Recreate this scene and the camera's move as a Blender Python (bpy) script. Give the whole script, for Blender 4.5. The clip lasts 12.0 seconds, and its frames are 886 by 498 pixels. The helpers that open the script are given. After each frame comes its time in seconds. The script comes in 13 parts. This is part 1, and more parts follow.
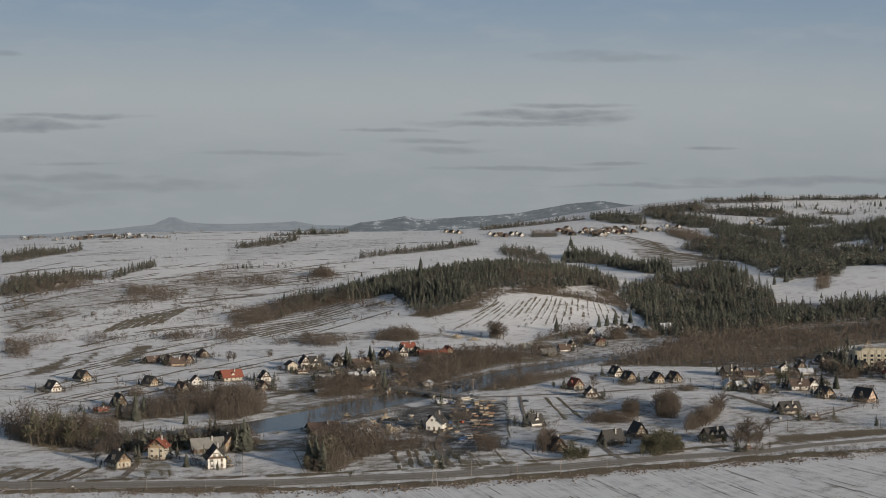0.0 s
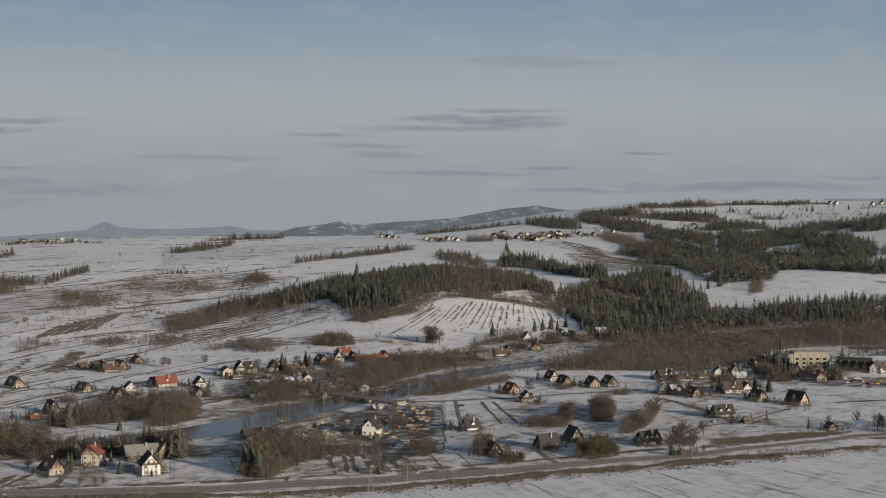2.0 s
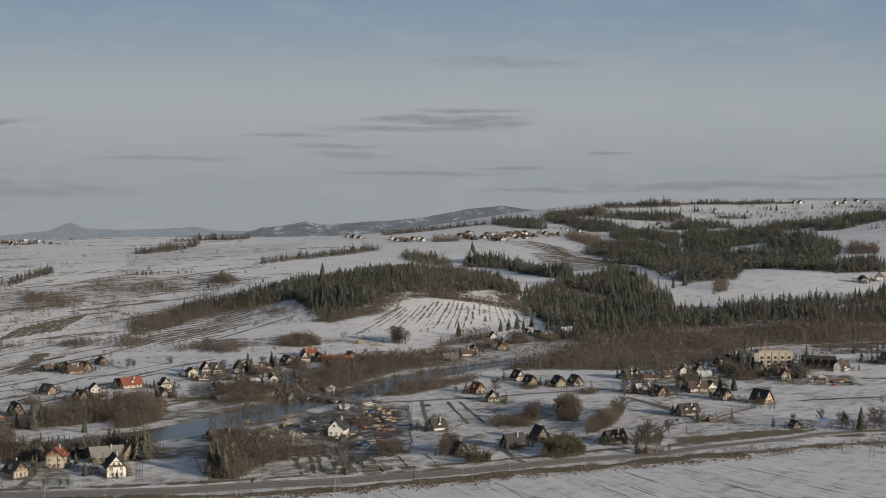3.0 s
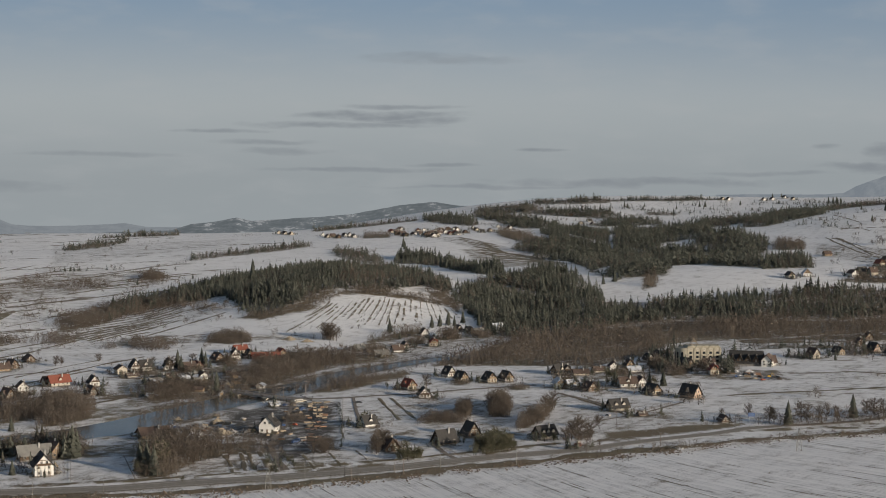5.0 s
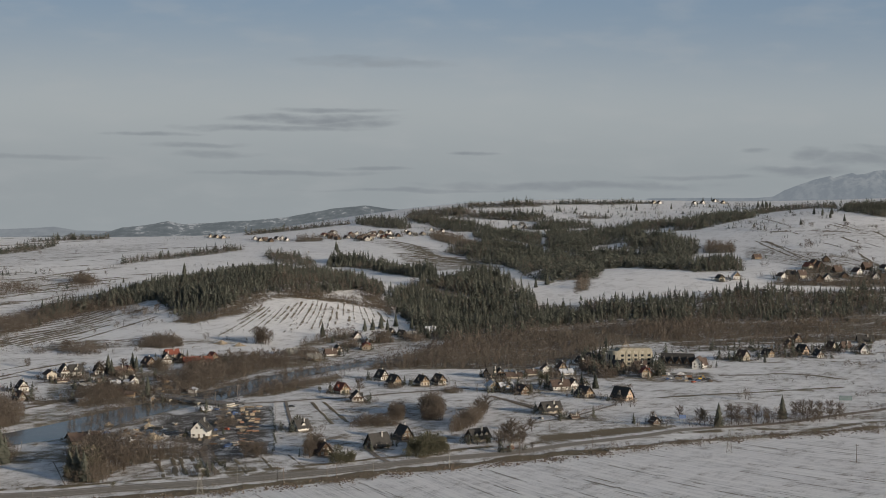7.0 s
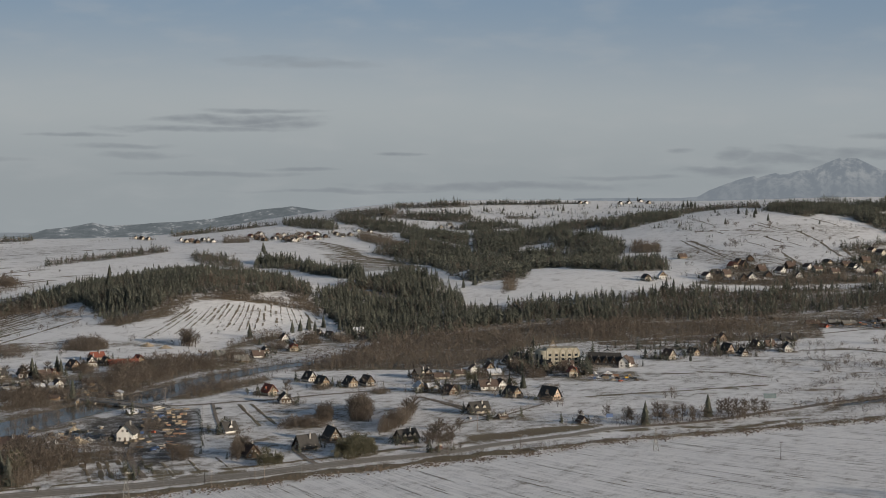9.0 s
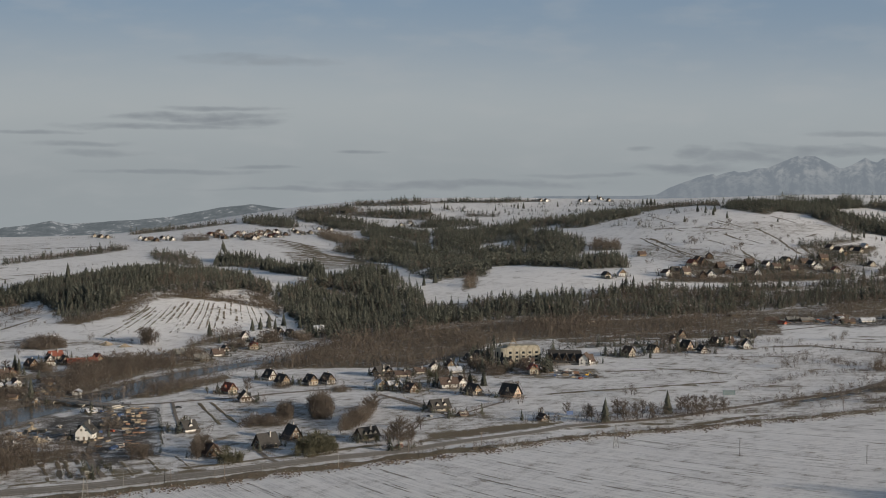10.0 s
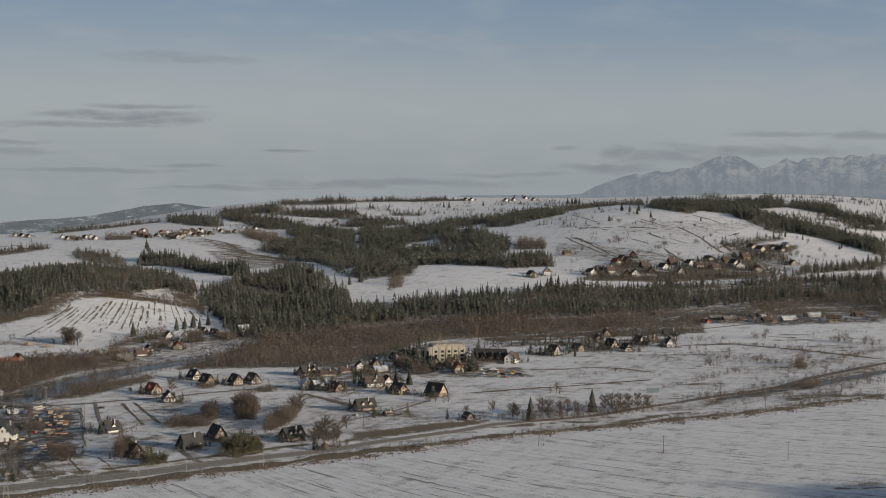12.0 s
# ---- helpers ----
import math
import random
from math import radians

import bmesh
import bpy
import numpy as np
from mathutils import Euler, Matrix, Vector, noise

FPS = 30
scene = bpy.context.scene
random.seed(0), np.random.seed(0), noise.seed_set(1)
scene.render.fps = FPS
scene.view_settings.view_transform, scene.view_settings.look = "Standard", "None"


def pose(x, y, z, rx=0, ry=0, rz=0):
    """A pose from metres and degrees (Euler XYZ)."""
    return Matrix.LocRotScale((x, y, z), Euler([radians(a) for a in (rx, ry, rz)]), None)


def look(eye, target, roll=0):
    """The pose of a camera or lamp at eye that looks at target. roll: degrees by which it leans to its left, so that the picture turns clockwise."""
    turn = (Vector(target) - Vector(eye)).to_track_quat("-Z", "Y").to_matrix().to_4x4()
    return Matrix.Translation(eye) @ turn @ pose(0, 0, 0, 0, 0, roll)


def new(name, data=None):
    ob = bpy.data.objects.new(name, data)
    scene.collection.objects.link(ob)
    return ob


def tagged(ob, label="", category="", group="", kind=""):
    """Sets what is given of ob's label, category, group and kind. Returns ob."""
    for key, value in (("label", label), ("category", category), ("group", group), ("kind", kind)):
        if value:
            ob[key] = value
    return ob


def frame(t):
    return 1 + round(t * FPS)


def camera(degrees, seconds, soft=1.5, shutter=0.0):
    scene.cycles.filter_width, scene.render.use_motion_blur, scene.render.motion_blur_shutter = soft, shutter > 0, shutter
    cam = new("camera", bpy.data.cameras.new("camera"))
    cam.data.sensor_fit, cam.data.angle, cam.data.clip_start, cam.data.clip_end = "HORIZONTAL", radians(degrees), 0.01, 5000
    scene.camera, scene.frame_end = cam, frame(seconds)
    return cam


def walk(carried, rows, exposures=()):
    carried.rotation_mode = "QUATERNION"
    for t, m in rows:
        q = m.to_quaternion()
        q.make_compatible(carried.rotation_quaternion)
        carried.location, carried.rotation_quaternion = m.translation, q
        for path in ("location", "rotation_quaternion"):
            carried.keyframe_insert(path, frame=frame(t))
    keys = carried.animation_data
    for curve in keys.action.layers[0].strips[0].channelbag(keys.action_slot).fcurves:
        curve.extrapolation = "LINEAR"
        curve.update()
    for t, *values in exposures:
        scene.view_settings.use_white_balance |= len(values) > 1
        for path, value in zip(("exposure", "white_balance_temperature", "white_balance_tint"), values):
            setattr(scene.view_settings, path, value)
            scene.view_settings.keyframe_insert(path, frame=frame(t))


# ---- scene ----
import collections

cam = camera(31.6, 12.0, soft=1.0)
EYE = 150.0
ROWS = [
    (0, 87.3, -0, 0),
    (0.5, 87.355, -0.13, -0.521),
    (1, 87.411, -0.12, -1.131),
    (1.5, 87.452, -0.089, -1.712),
    (2, 87.477, -0.058, -2.343),
    (2.5, 87.48, 0.006, -2.945),
    (3, 87.48, 0.048, -3.596),
    (5, 87.344, -0.027, -6.115),
    (5.5, 87.341, -0.052, -6.71),
    (6, 87.373, -0.072, -7.336),
    (6.5, 87.426, -0.106, -7.915),
    (7, 87.474, -0.094, -8.57),
    (9, 87.5, 0.016, -11.226),
    (9.5, 87.469, 0.031, -11.911),
    (10, 87.42, 0.016, -12.675),
    (10.5, 87.384, -0.042, -13.349),
    (11, 87.35, -0.094, -14.065),
    (11.5, 87.357, -0.08, -14.705),
    (12, 87.386, -0.099, -15.393),
]
walk(cam, [(t, pose(0, 0, EYE, rx, ry, rz)) for t, rx, ry, rz in ROWS])

# ---- light ----
SUN_AZ, SUN_EL = 134.0, 12.0          # degrees, clockwise from straight ahead; above the horizon
world = bpy.data.worlds.new("sky")
scene.world = world
world.use_nodes = True
wn, wl = world.node_tree.nodes, world.node_tree.links
sky = wn.new("ShaderNodeTexSky")
sky.sky_type = 'NISHITA'
sky.sun_disc = False
sky.sun_elevation, sky.sun_rotation = radians(SUN_EL), radians(SUN_AZ)
sky.air_density, sky.dust_density, sky.ozone_density = 1.0, 2.0, 2.0
wn["Background"].inputs["Strength"].default_value = 1.0


def w_math(op, *ins):
    q = wn.new("ShaderNodeMath")
    q.operation = op
    for i, v in enumerate(ins):
        if isinstance(v, (int, float)):
            q.inputs[i].default_value = v
        else:
            wl.new(v, q.inputs[i])
    return q.outputs[0]


def w_mix(fac, a, b):
    q = wn.new("ShaderNodeMix")
    q.data_type = 'RGBA'
    for s, v in (("Factor", fac), ("A", a), ("B", b)):
        if isinstance(v, tuple):
            q.inputs[s].default_value = (*v, 1)
        elif isinstance(v, (int, float)):
            q.inputs[s].default_value = v
        else:
            wl.new(v, q.inputs[s])
    return q.outputs["Result"]


def w_step(v, lo, hi):
    q = wn.new("ShaderNodeMapRange")
    q.interpolation_type = 'SMOOTHSTEP'
    q.inputs["From Min"].default_value, q.inputs["From Max"].default_value = lo, hi
    wl.new(v, q.inputs["Value"])
    return q.outputs[0]


# the open sky, a bright haze towards the horizon, and thin lens-shaped clouds
way_in = wn.new("ShaderNodeTexCoord").outputs["Generated"]
xyz = wn.new("ShaderNodeSeparateXYZ")
wl.new(way_in, xyz.inputs[0])
az = w_math('MULTIPLY', w_math('ARCTAN2', xyz.outputs[0], xyz.outputs[1]), 57.29578)
el = w_math('MULTIPLY', w_math('ARCSINE', xyz.outputs[2]), 57.29578)
flat = wn.new("ShaderNodeCombineXYZ")
wl.new(w_math('MULTIPLY', az, 0.30), flat.inputs[0])
wl.new(el, flat.inputs[1])
wisp = wn.new("ShaderNodeTexNoise")
wisp.inputs["Scale"].default_value, wisp.inputs["Detail"].default_value = 1.1, 6
wl.new(flat.outputs[0], wisp.inputs["Vector"])
fine = wn.new("ShaderNodeTexNoise")
fine.inputs["Scale"].default_value, fine.inputs["Detail"].default_value = 3.4, 7
wl.new(flat.outputs[0], fine.inputs["Vector"])
warp = w_math('SUBTRACT', wisp.outputs["Fac"], 0.5)
nishita = wn.new("ShaderNodeVectorMath")
nishita.operation = 'SCALE'
nishita.inputs["Scale"].default_value = 0.075
wl.new(sky.outputs[0], nishita.inputs[0])
veil = w_mix(w_step(el, -0.5, 3.2), (0.297, 0.326, 0.342), (0.363, 0.395, 0.408))
veil = w_mix(w_step(el, 2.2, 7.5), veil, (0.200, 0.284, 0.382))
veil = w_mix(w_math('MULTIPLY', w_math('MULTIPLY', w_step(az, 2.0, 28.0), w_step(el, 0.5, 7.0)), 0.45), veil, (0.185, 0.255, 0.34))
air = w_mix(w_step(el, 7.0, 40.0), veil, nishita.outputs[0])
air = w_mix(w_math('MULTIPLY', w_step(wisp.outputs["Fac"], 0.45, 0.75), 0.22), air, (0.40, 0.415, 0.425))


def cloud(caz, cel, wide, tall, dense):
    """How much of a lens-shaped cloud covers the sky: its middle and half sizes in degrees."""
    u = w_math('DIVIDE', w_math('SUBTRACT', az, caz), wide)
    w = w_math('SUBTRACT', el, cel)
    w = w_math('ADD', w, w_math('MULTIPLY', warp, tall * 4.5))
    w = w_math('DIVIDE', w, tall)
    d = w_math('ADD', w_math('MULTIPLY', u, u), w_math('MULTIPLY', w, w))
    d = w_math('ADD', d, w_math('MULTIPLY', w_math('SUBTRACT', fine.outputs["Fac"], 0.5), 2.2))
    q = w_step(d, -0.7, 1.7)
    return w_math('MULTIPLY', w_math('SUBTRACT', 1.0, q), dense * 1.15)


cover = None
for caz, cel, wide, tall, dense in (
    (4.65, 2.53, 1.96, 0.10, 0.60),
    (3.73, 2.21, 3.00, 0.17, 0.75),
    (2.39, 1.86, 3.41, 0.12, 0.60),
    (5.26, 2.02, 1.55, 0.14, 0.70),
    (-1.94, 1.63, 1.55, 0.08, 0.60),
    (-0.29, 1.24, 1.76, 0.10, 0.50),
    (0.33, 0.91, 1.55, 0.14, 0.45),
    (-13.24, 2.09, 2.38, 0.10, 0.65),
    (-14.61, 1.76, 2.38, 0.19, 0.70),
    (6.09, 0.40, 1.14, 0.07, 0.60),
    (3.01, 0.23, 3.41, 0.09, 0.55),
    (9.69, 0.98, 0.98, 0.07, 0.65),
    (-13.46, -0.11, 3.10, 0.19, 0.45),
    (-10.70, -0.36, 3.41, 0.23, 0.40),
    (-13.26, 0.41, 1.55, 0.07, 0.40),
    (-15.54, 4.26, 0.62, 0.10, 0.40),
    (6.07, 4.29, 2.69, 0.19, 0.35),
    (-6.25, 0.79, 2.69, 0.09, 0.40),
    (12.52, -0.19, 4.34, 0.14, 0.55),
    (-15.02, -0.79, 3.10, 0.31, 0.35),
    (13.66, -0.22, 4.34, 0.17, 0.60),
    (7.91, -0.37, 3.93, 0.08, 0.50),
    (19.84, 1.09, 0.52, 0.09, 0.50),
    (21.79, 0.92, 0.62, 0.21, 0.65),
    (21.48, 0.35, 1.9, 0.22, 0.65),
    (23.51, 0.72, 1.96, 0.22, 0.6),
    (26.9, 1.00, 3.60, 0.27, 0.6),
    (27.70, 1.60, 1.86, 0.09, 0.55),
    (30.43, 1.55, 1.45, 0.14, 0.60),
    (17.79, 0.10, 2.07, 0.09, 0.50),
):
    c = cloud(caz, cel, wide, tall, dense)
    cover = c if cover is None else w_math('MAXIMUM', cover, c)
air = w_mix(cover, air, (0.198, 0.218, 0.243))
wl.new(air, wn["Background"].inputs["Color"])
sun = new("sun", bpy.data.lights.new("sun", 'SUN'))
sun.data.energy, sun.data.angle, sun.data.color = 4.5, radians(0.6), (1.0, 0.885, 0.745)
a, e = radians(SUN_AZ), radians(SUN_EL)
sun.matrix_world = look((0, 0, 300), (-math.sin(a) * math.cos(e), -math.cos(a) * math.cos(e), 300 - math.sin(e)))


# ---- materials ----
def material(name, base, rough=0.9, var=0.25, scale=0.4, bump=0.0, metal=0.0, second=None, attr=None):
    """A plain surface with variation at two scales; attr: a point attribute that mixes in the second colour."""
    m = bpy.data.materials.new(name)
    m.use_nodes = True
    n, l = m.node_tree.nodes, m.node_tree.links
    p = n["Principled BSDF"]
    p.inputs["Roughness"].default_value, p.inputs["Metallic"].default_value = rough, metal
    p.inputs["Specular IOR Level"].default_value = 0.25
    co = n.new("ShaderNodeTexCoord")
    big, fine = n.new("ShaderNodeTexNoise"), n.new("ShaderNodeTexNoise")
    big.inputs["Scale"].default_value, fine.inputs["Scale"].default_value = scale, scale * 9
    for q in (big, fine):
        q.inputs["Detail"].default_value = 4
        l.new(co.outputs["Object"], q.inputs["Vector"])
    add = n.new("ShaderNodeMath")
    add.operation = 'ADD'
    l.new(big.outputs["Fac"], add.inputs[0])
    l.new(fine.outputs["Fac"], add.inputs[1])
    mr = n.new("ShaderNodeMapRange")
    mr.inputs["From Min"].default_value, mr.inputs["From Max"].default_value = 0.6, 1.4
    l.new(add.outputs[0], mr.inputs["Value"])
    mix = n.new("ShaderNodeMix")
    mix.data_type = 'RGBA'
    lo = [max(0.0, c * (1 - var)) for c in base]
    hi = [min(1.0, c * (1 + var)) for c in base] if second is None else list(second)
    mix.inputs["A"].default_value, mix.inputs["B"].default_value = (*lo, 1), (*hi, 1)
    l.new(mr.outputs[0], mix.inputs["Factor"])
    if attr:
        at = n.new("ShaderNodeAttribute")
        at.attribute_name = attr
        k = n.new("ShaderNodeMath")
        k.operation = 'MULTIPLY_ADD'
        l.new(at.outputs["Fac"], k.inputs[0])
        k.inputs[1].default_value = 0.75
        l.new(add.outputs[0], k.inputs[2])
        k.use_clamp = False
        mr.inputs["From Min"].default_value, mr.inputs["From Max"].default_value = 0.8, 1.9
        l.new(k.outputs[0], mr.inputs["Value"])
    l.new(mix.outputs["Result"], p.inputs["Base Color"])
    if bump:
        b = n.new("ShaderNodeBump")
        b.inputs["Strength"].default_value, b.inputs["Distance"].default_value = bump, 0.1
        l.new(fine.outputs["Fac"], b.inputs["Height"])
        l.new(b.outputs[0], p.inputs["Normal"])
    return m


def mixed(n, l, fac, a_out, b_out):
    q = n.new("ShaderNodeMix")
    q.data_type = 'RGBA'
    l.new(fac, q.inputs["Factor"])
    for s, v in (("A", a_out), ("B", b_out)):
        if isinstance(v, tuple):
            q.inputs[s].default_value = (*v, 1)
        else:
            l.new(v, q.inputs[s])
    return q.outputs["Result"]


def calc(n, l, op, *ins):
    q = n.new("ShaderNodeMath")
    q.operation = op
    for i, v in enumerate(ins):
        if isinstance(v, (int, float)):
            q.inputs[i].default_value = v
        else:
            l.new(v, q.inputs[i])
    return q.outputs[0]


def noise_at(n, l, vec, scale, detail=4.0, rough=0.55):
    q = n.new("ShaderNodeTexNoise")
    q.inputs["Scale"].default_value, q.inputs["Detail"].default_value = scale, detail
    q.inputs["Roughness"].default_value = rough
    l.new(vec, q.inputs["Vector"])
    return q.outputs["Fac"]


def ramp(n, l, v, lo, hi, a=0.0, b=1.0):
    q = n.new("ShaderNodeMapRange")
    q.interpolation_type = 'SMOOTHSTEP'
    for k, x in (("From Min", lo), ("From Max", hi), ("To Min", a), ("To Max", b)):
        q.inputs[k].default_value = x
    l.new(v, q.inputs["Value"])
    return q.outputs[0]


def stretched(n, l, vec, turn, along, across, detail=4.0):
    """Noise drawn out along one bearing of the plan (degrees from the x axis)."""
    q = n.new("ShaderNodeMapping")
    q.vector_type = 'POINT'
    q.inputs["Rotation"].default_value = (0, 0, radians(-turn))
    l.new(vec, q.inputs["Vector"])
    s = n.new("ShaderNodeVectorMath")
    s.operation = 'MULTIPLY'
    s.inputs[1].default_value = (along, across, 0.0)
    l.new(q.outputs[0], s.inputs[0])
    return noise_at(n, l, s.outputs[0], 1.0, detail, 0.6)


def ground_material():
    """Old snow with dead grass showing through it where the cover is thin (point attribute bare: 0 deep snow, 1 bare,
    also raised in the near valley to dim its snow; point attribute furrow: ploughed land, its shade painted grey)."""
    m = bpy.data.materials.new("snow_and_grass")
    m.use_nodes = True
    n, l = m.node_tree.nodes, m.node_tree.links
    p = n["Principled BSDF"]
    p.inputs["Roughness"].default_value = 0.75
    p.inputs["Specular IOR Level"].default_value = 0.2
    geo = n.new("ShaderNodeNewGeometry").outputs["Position"]
    n1 = noise_at(n, l, geo, 0.012, 6)
    n2 = noise_at(n, l, geo, 0.11, 6, 0.65)
    n3 = noise_at(n, l, geo, 0.9, 3)
    n4 = noise_at(n, l, geo, 0.035, 5, 0.6)
    n5 = noise_at(n, l, geo, 2.3, 3, 0.6)
    terrace = stretched(n, l, geo, 54.0, 0.012, 0.16)
    line = n.new("ShaderNodeAttribute")
    line.attribute_name = "row"
    across = n.new("ShaderNodeCombineXYZ")
    l.new(calc(n, l, 'MULTIPLY', line.outputs["Fac"], 0.8), across.inputs[0])
    l.new(calc(n, l, 'MULTIPLY', n4, 1.2), across.inputs[1])
    rows = noise_at(n, l, across.outputs[0], 1.0, 4.0, 0.75)
    at, fu = n.new("ShaderNodeAttribute"), n.new("ShaderNodeAttribute")
    at.attribute_name, fu.attribute_name = "bare", "furrow"
    s = calc(n, l, 'ADD', calc(n, l, 'MULTIPLY', n2, 0.62), calc(n, l, 'MULTIPLY', n4, 0.38))
    s = calc(n, l, 'ADD', s, calc(n, l, 'MULTIPLY', calc(n, l, 'SUBTRACT', n3, 0.5), 0.38))
    s = calc(n, l, 'ADD', s, calc(n, l, 'MULTIPLY', calc(n, l, 'SUBTRACT', terrace, 0.5), 0.26))
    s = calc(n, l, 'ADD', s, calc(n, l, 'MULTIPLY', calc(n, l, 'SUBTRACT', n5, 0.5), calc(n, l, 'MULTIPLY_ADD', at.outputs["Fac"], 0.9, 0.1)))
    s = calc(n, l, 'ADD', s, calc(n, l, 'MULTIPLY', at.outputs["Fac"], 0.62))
    ridge = calc(n, l, 'MULTIPLY', ramp(n, l, rows, 0.40, 0.60), fu.outputs["Fac"])
    s = calc(n, l, 'SUBTRACT', s, calc(n, l, 'MULTIPLY', fu.outputs["Fac"], 0.14))
    s = calc(n, l, 'ADD', s, calc(n, l, 'MULTIPLY', ridge, 0.10))
    k = ramp(n, l, s, 0.69, 0.82)
    snow = mixed(n, l, n2, (0.79, 0.765, 0.74), (0.93, 0.905, 0.875))
    # grey tone of thin snow, which also dims the valley as weaker light would
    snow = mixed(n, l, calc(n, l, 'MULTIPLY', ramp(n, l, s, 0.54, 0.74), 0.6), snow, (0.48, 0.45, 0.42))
    # furrow shade painted on the snow as cool grey streaks along the rows
    snow = mixed(n, l, calc(n, l, 'MULTIPLY', ridge, calc(n, l, 'MULTIPLY_ADD', ramp(n, l, n2, 0.35, 0.6), 0.26, 0.18)), snow, (0.38, 0.38, 0.385))
    grass = mixed(n, l, n3, (0.085, 0.064, 0.04), (0.26, 0.2, 0.128))
    grass = mixed(n, l, ramp(n, l, n1, 0.35, 0.65), grass, mixed(n, l, n2, (0.085, 0.07, 0.04), (0.28, 0.232, 0.15)))
    md = n.new("ShaderNodeAttribute")
    md.attribute_name = "mud"
    dirt = mixed(n, l, n5, (0.045, 0.04, 0.034), (0.12, 0.102, 0.083))
    grass = mixed(n, l, md.outputs["Fac"], grass, dirt)
    l.new(mixed(n, l, k, snow, grass), p.inputs["Base Color"])
    b = n.new("ShaderNodeBump")
    b.inputs["Strength"].default_value, b.inputs["Distance"].default_value = 0.6, 0.6
    l.new(s, b.inputs["Height"])
    l.new(b.outputs[0], p.inputs["Normal"])
    return m


GROUND = ground_material()
NEEDLES = material("spruce_needles", (0.118, 0.124, 0.098), 0.9, 0.4, 0.05, second=(0.205, 0.205, 0.16), attr="tint")
OLIVE = material("juniper_and_pine", (0.112, 0.108, 0.066), 0.9, 0.4, 0.3, second=(0.21, 0.19, 0.125), attr="tint")
TWIGS = material("bare_twigs", (0.165, 0.132, 0.104), 0.95, 0.4, 0.05, second=(0.275, 0.225, 0.178), attr="tint")


def leafy(m, share):
    """Lets part of the light through, as a crown of needles or twigs does."""
    n, l = m.node_tree.nodes, m.node_tree.links
    p = n["Principled BSDF"]
    tr, mx = n.new("ShaderNodeBsdfTranslucent"), n.new("ShaderNodeMixShader")
    l.new(p.inputs["Base Color"].links[0].from_socket, tr.inputs["Color"])
    mx.inputs[0].default_value = share
    l.new(p.outputs[0], mx.inputs[1])
    l.new(tr.outputs[0], mx.inputs[2])
    l.new(mx.outputs[0], n["Material Output"].inputs["Surface"])


leafy(NEEDLES, 0.35)
leafy(OLIVE, 0.3)
leafy(TWIGS, 0.45)
SNOW = material("snow_clods", (0.62, 0.595, 0.565), 0.8, 0.2, 0.6)
SOIL = material("dark_soil", (0.15, 0.115, 0.085), 0.95, 0.4, 0.6)
BARK = material("bark", (0.10, 0.075, 0.055), 0.95, 0.4, 1.5)
ASPHALT = material("asphalt", (0.27, 0.237, 0.195), 0.85, 0.25, 0.3)
GRAVEL = material("muddy_gravel", (0.16, 0.12, 0.088), 0.95, 0.35, 0.25, second=(0.36, 0.31, 0.255))
WATER = material("river_water", (0.075, 0.068, 0.055), 0.18, 0.5, 0.12, bump=0.4)
WATER.node_tree.nodes["Principled BSDF"].inputs["IOR"].default_value = 1.33
WATER.node_tree.nodes["Principled BSDF"].inputs["Specular IOR Level"].default_value = 0.5

# ---- the lie of the land ----
HILLS = []


def hill(x, y, height, size):
    HILLS.append((x, y, height, size))


hill(-492, 1514, 0.8, 173)
hill(-385, 1545, 2.5, 173)
hill(-277, 1568, 3.3, 173)
hill(-166, 1584, -2.3, 173)
hill(-56, 1591, -2.4, 173)
hill(56, 1591, 15, 173)
hill(166, 1584, -10.9, 173)
hill(277, 1568, 1.8, 173)
hill(385, 1545, 4.6, 173)
hill(492, 1514, -5.1, 173)
hill(596, 1476, 3.3, 173)
hill(-420, 1750, 6.2, 208)
hill(-282, 1778, 7, 208)
hill(-141, 1794, -17.3, 208)
hill(0, 1800, 23, 208)
hill(141, 1794, 22.5, 208)
hill(282, 1778, -21.4, 208)
hill(420, 1750, 5.7, 208)
hill(689, 1663, -3.1, 208)
hill(817, 1604, 1.9, 208)
hill(1058, 1456, 0.9, 208)
hill(-642, 1975, 3.7, 300)
hill(-432, 2032, 6.8, 300)
hill(-217, 2066, -1.7, 300)
hill(0, 2077, 2.4, 300)
hill(217, 2066, 5.3, 300)
hill(432, 2032, 10.9, 300)
hill(642, 1975, 14.3, 300)
hill(845, 1897, -1.5, 300)
hill(1038, 1799, 7.4, 300)
hill(1221, 1680, 3.7, 300)
hill(-767, 2359, 8.4, 392)
hill(-473, 2435, 7.5, 392)
hill(-173, 2475, 10.7, 392)
hill(431, 2443, 4.7, 392)
hill(725, 2372, -7.7, 392)
hill(1009, 2266, 25.6, 392)
hill(1278, 2126, 3.7, 392)
hill(-930, 2864, 5.5, 480)
hill(-523, 2965, 5.9, 480)
hill(-105, 3009, -10.5, 480)
hill(315, 2995, 33.7, 480)
hill(728, 2922, -5.3, 480)
hill(1128, 2792, 61.8, 480)
hill(1506, 2608, -10.7, 480)
hill(-1100, 3385, -8.3, 650)
hill(-557, 3515, 30.9, 650)
hill(0, 3559, 14.6, 650)
hill(557, 3515, -10, 650)
hill(1100, 3385, -8.6, 650)
hill(1616, 3171, 57.6, 650)
hill(2092, 2879, 13.7, 650)
hill(-1282, 3946, -23.6, 650)
hill(-720, 4086, 16.2, 650)
hill(-145, 4147, -60.9, 650)
hill(434, 4126, 59.1, 650)
hill(1004, 4026, 62, 650)
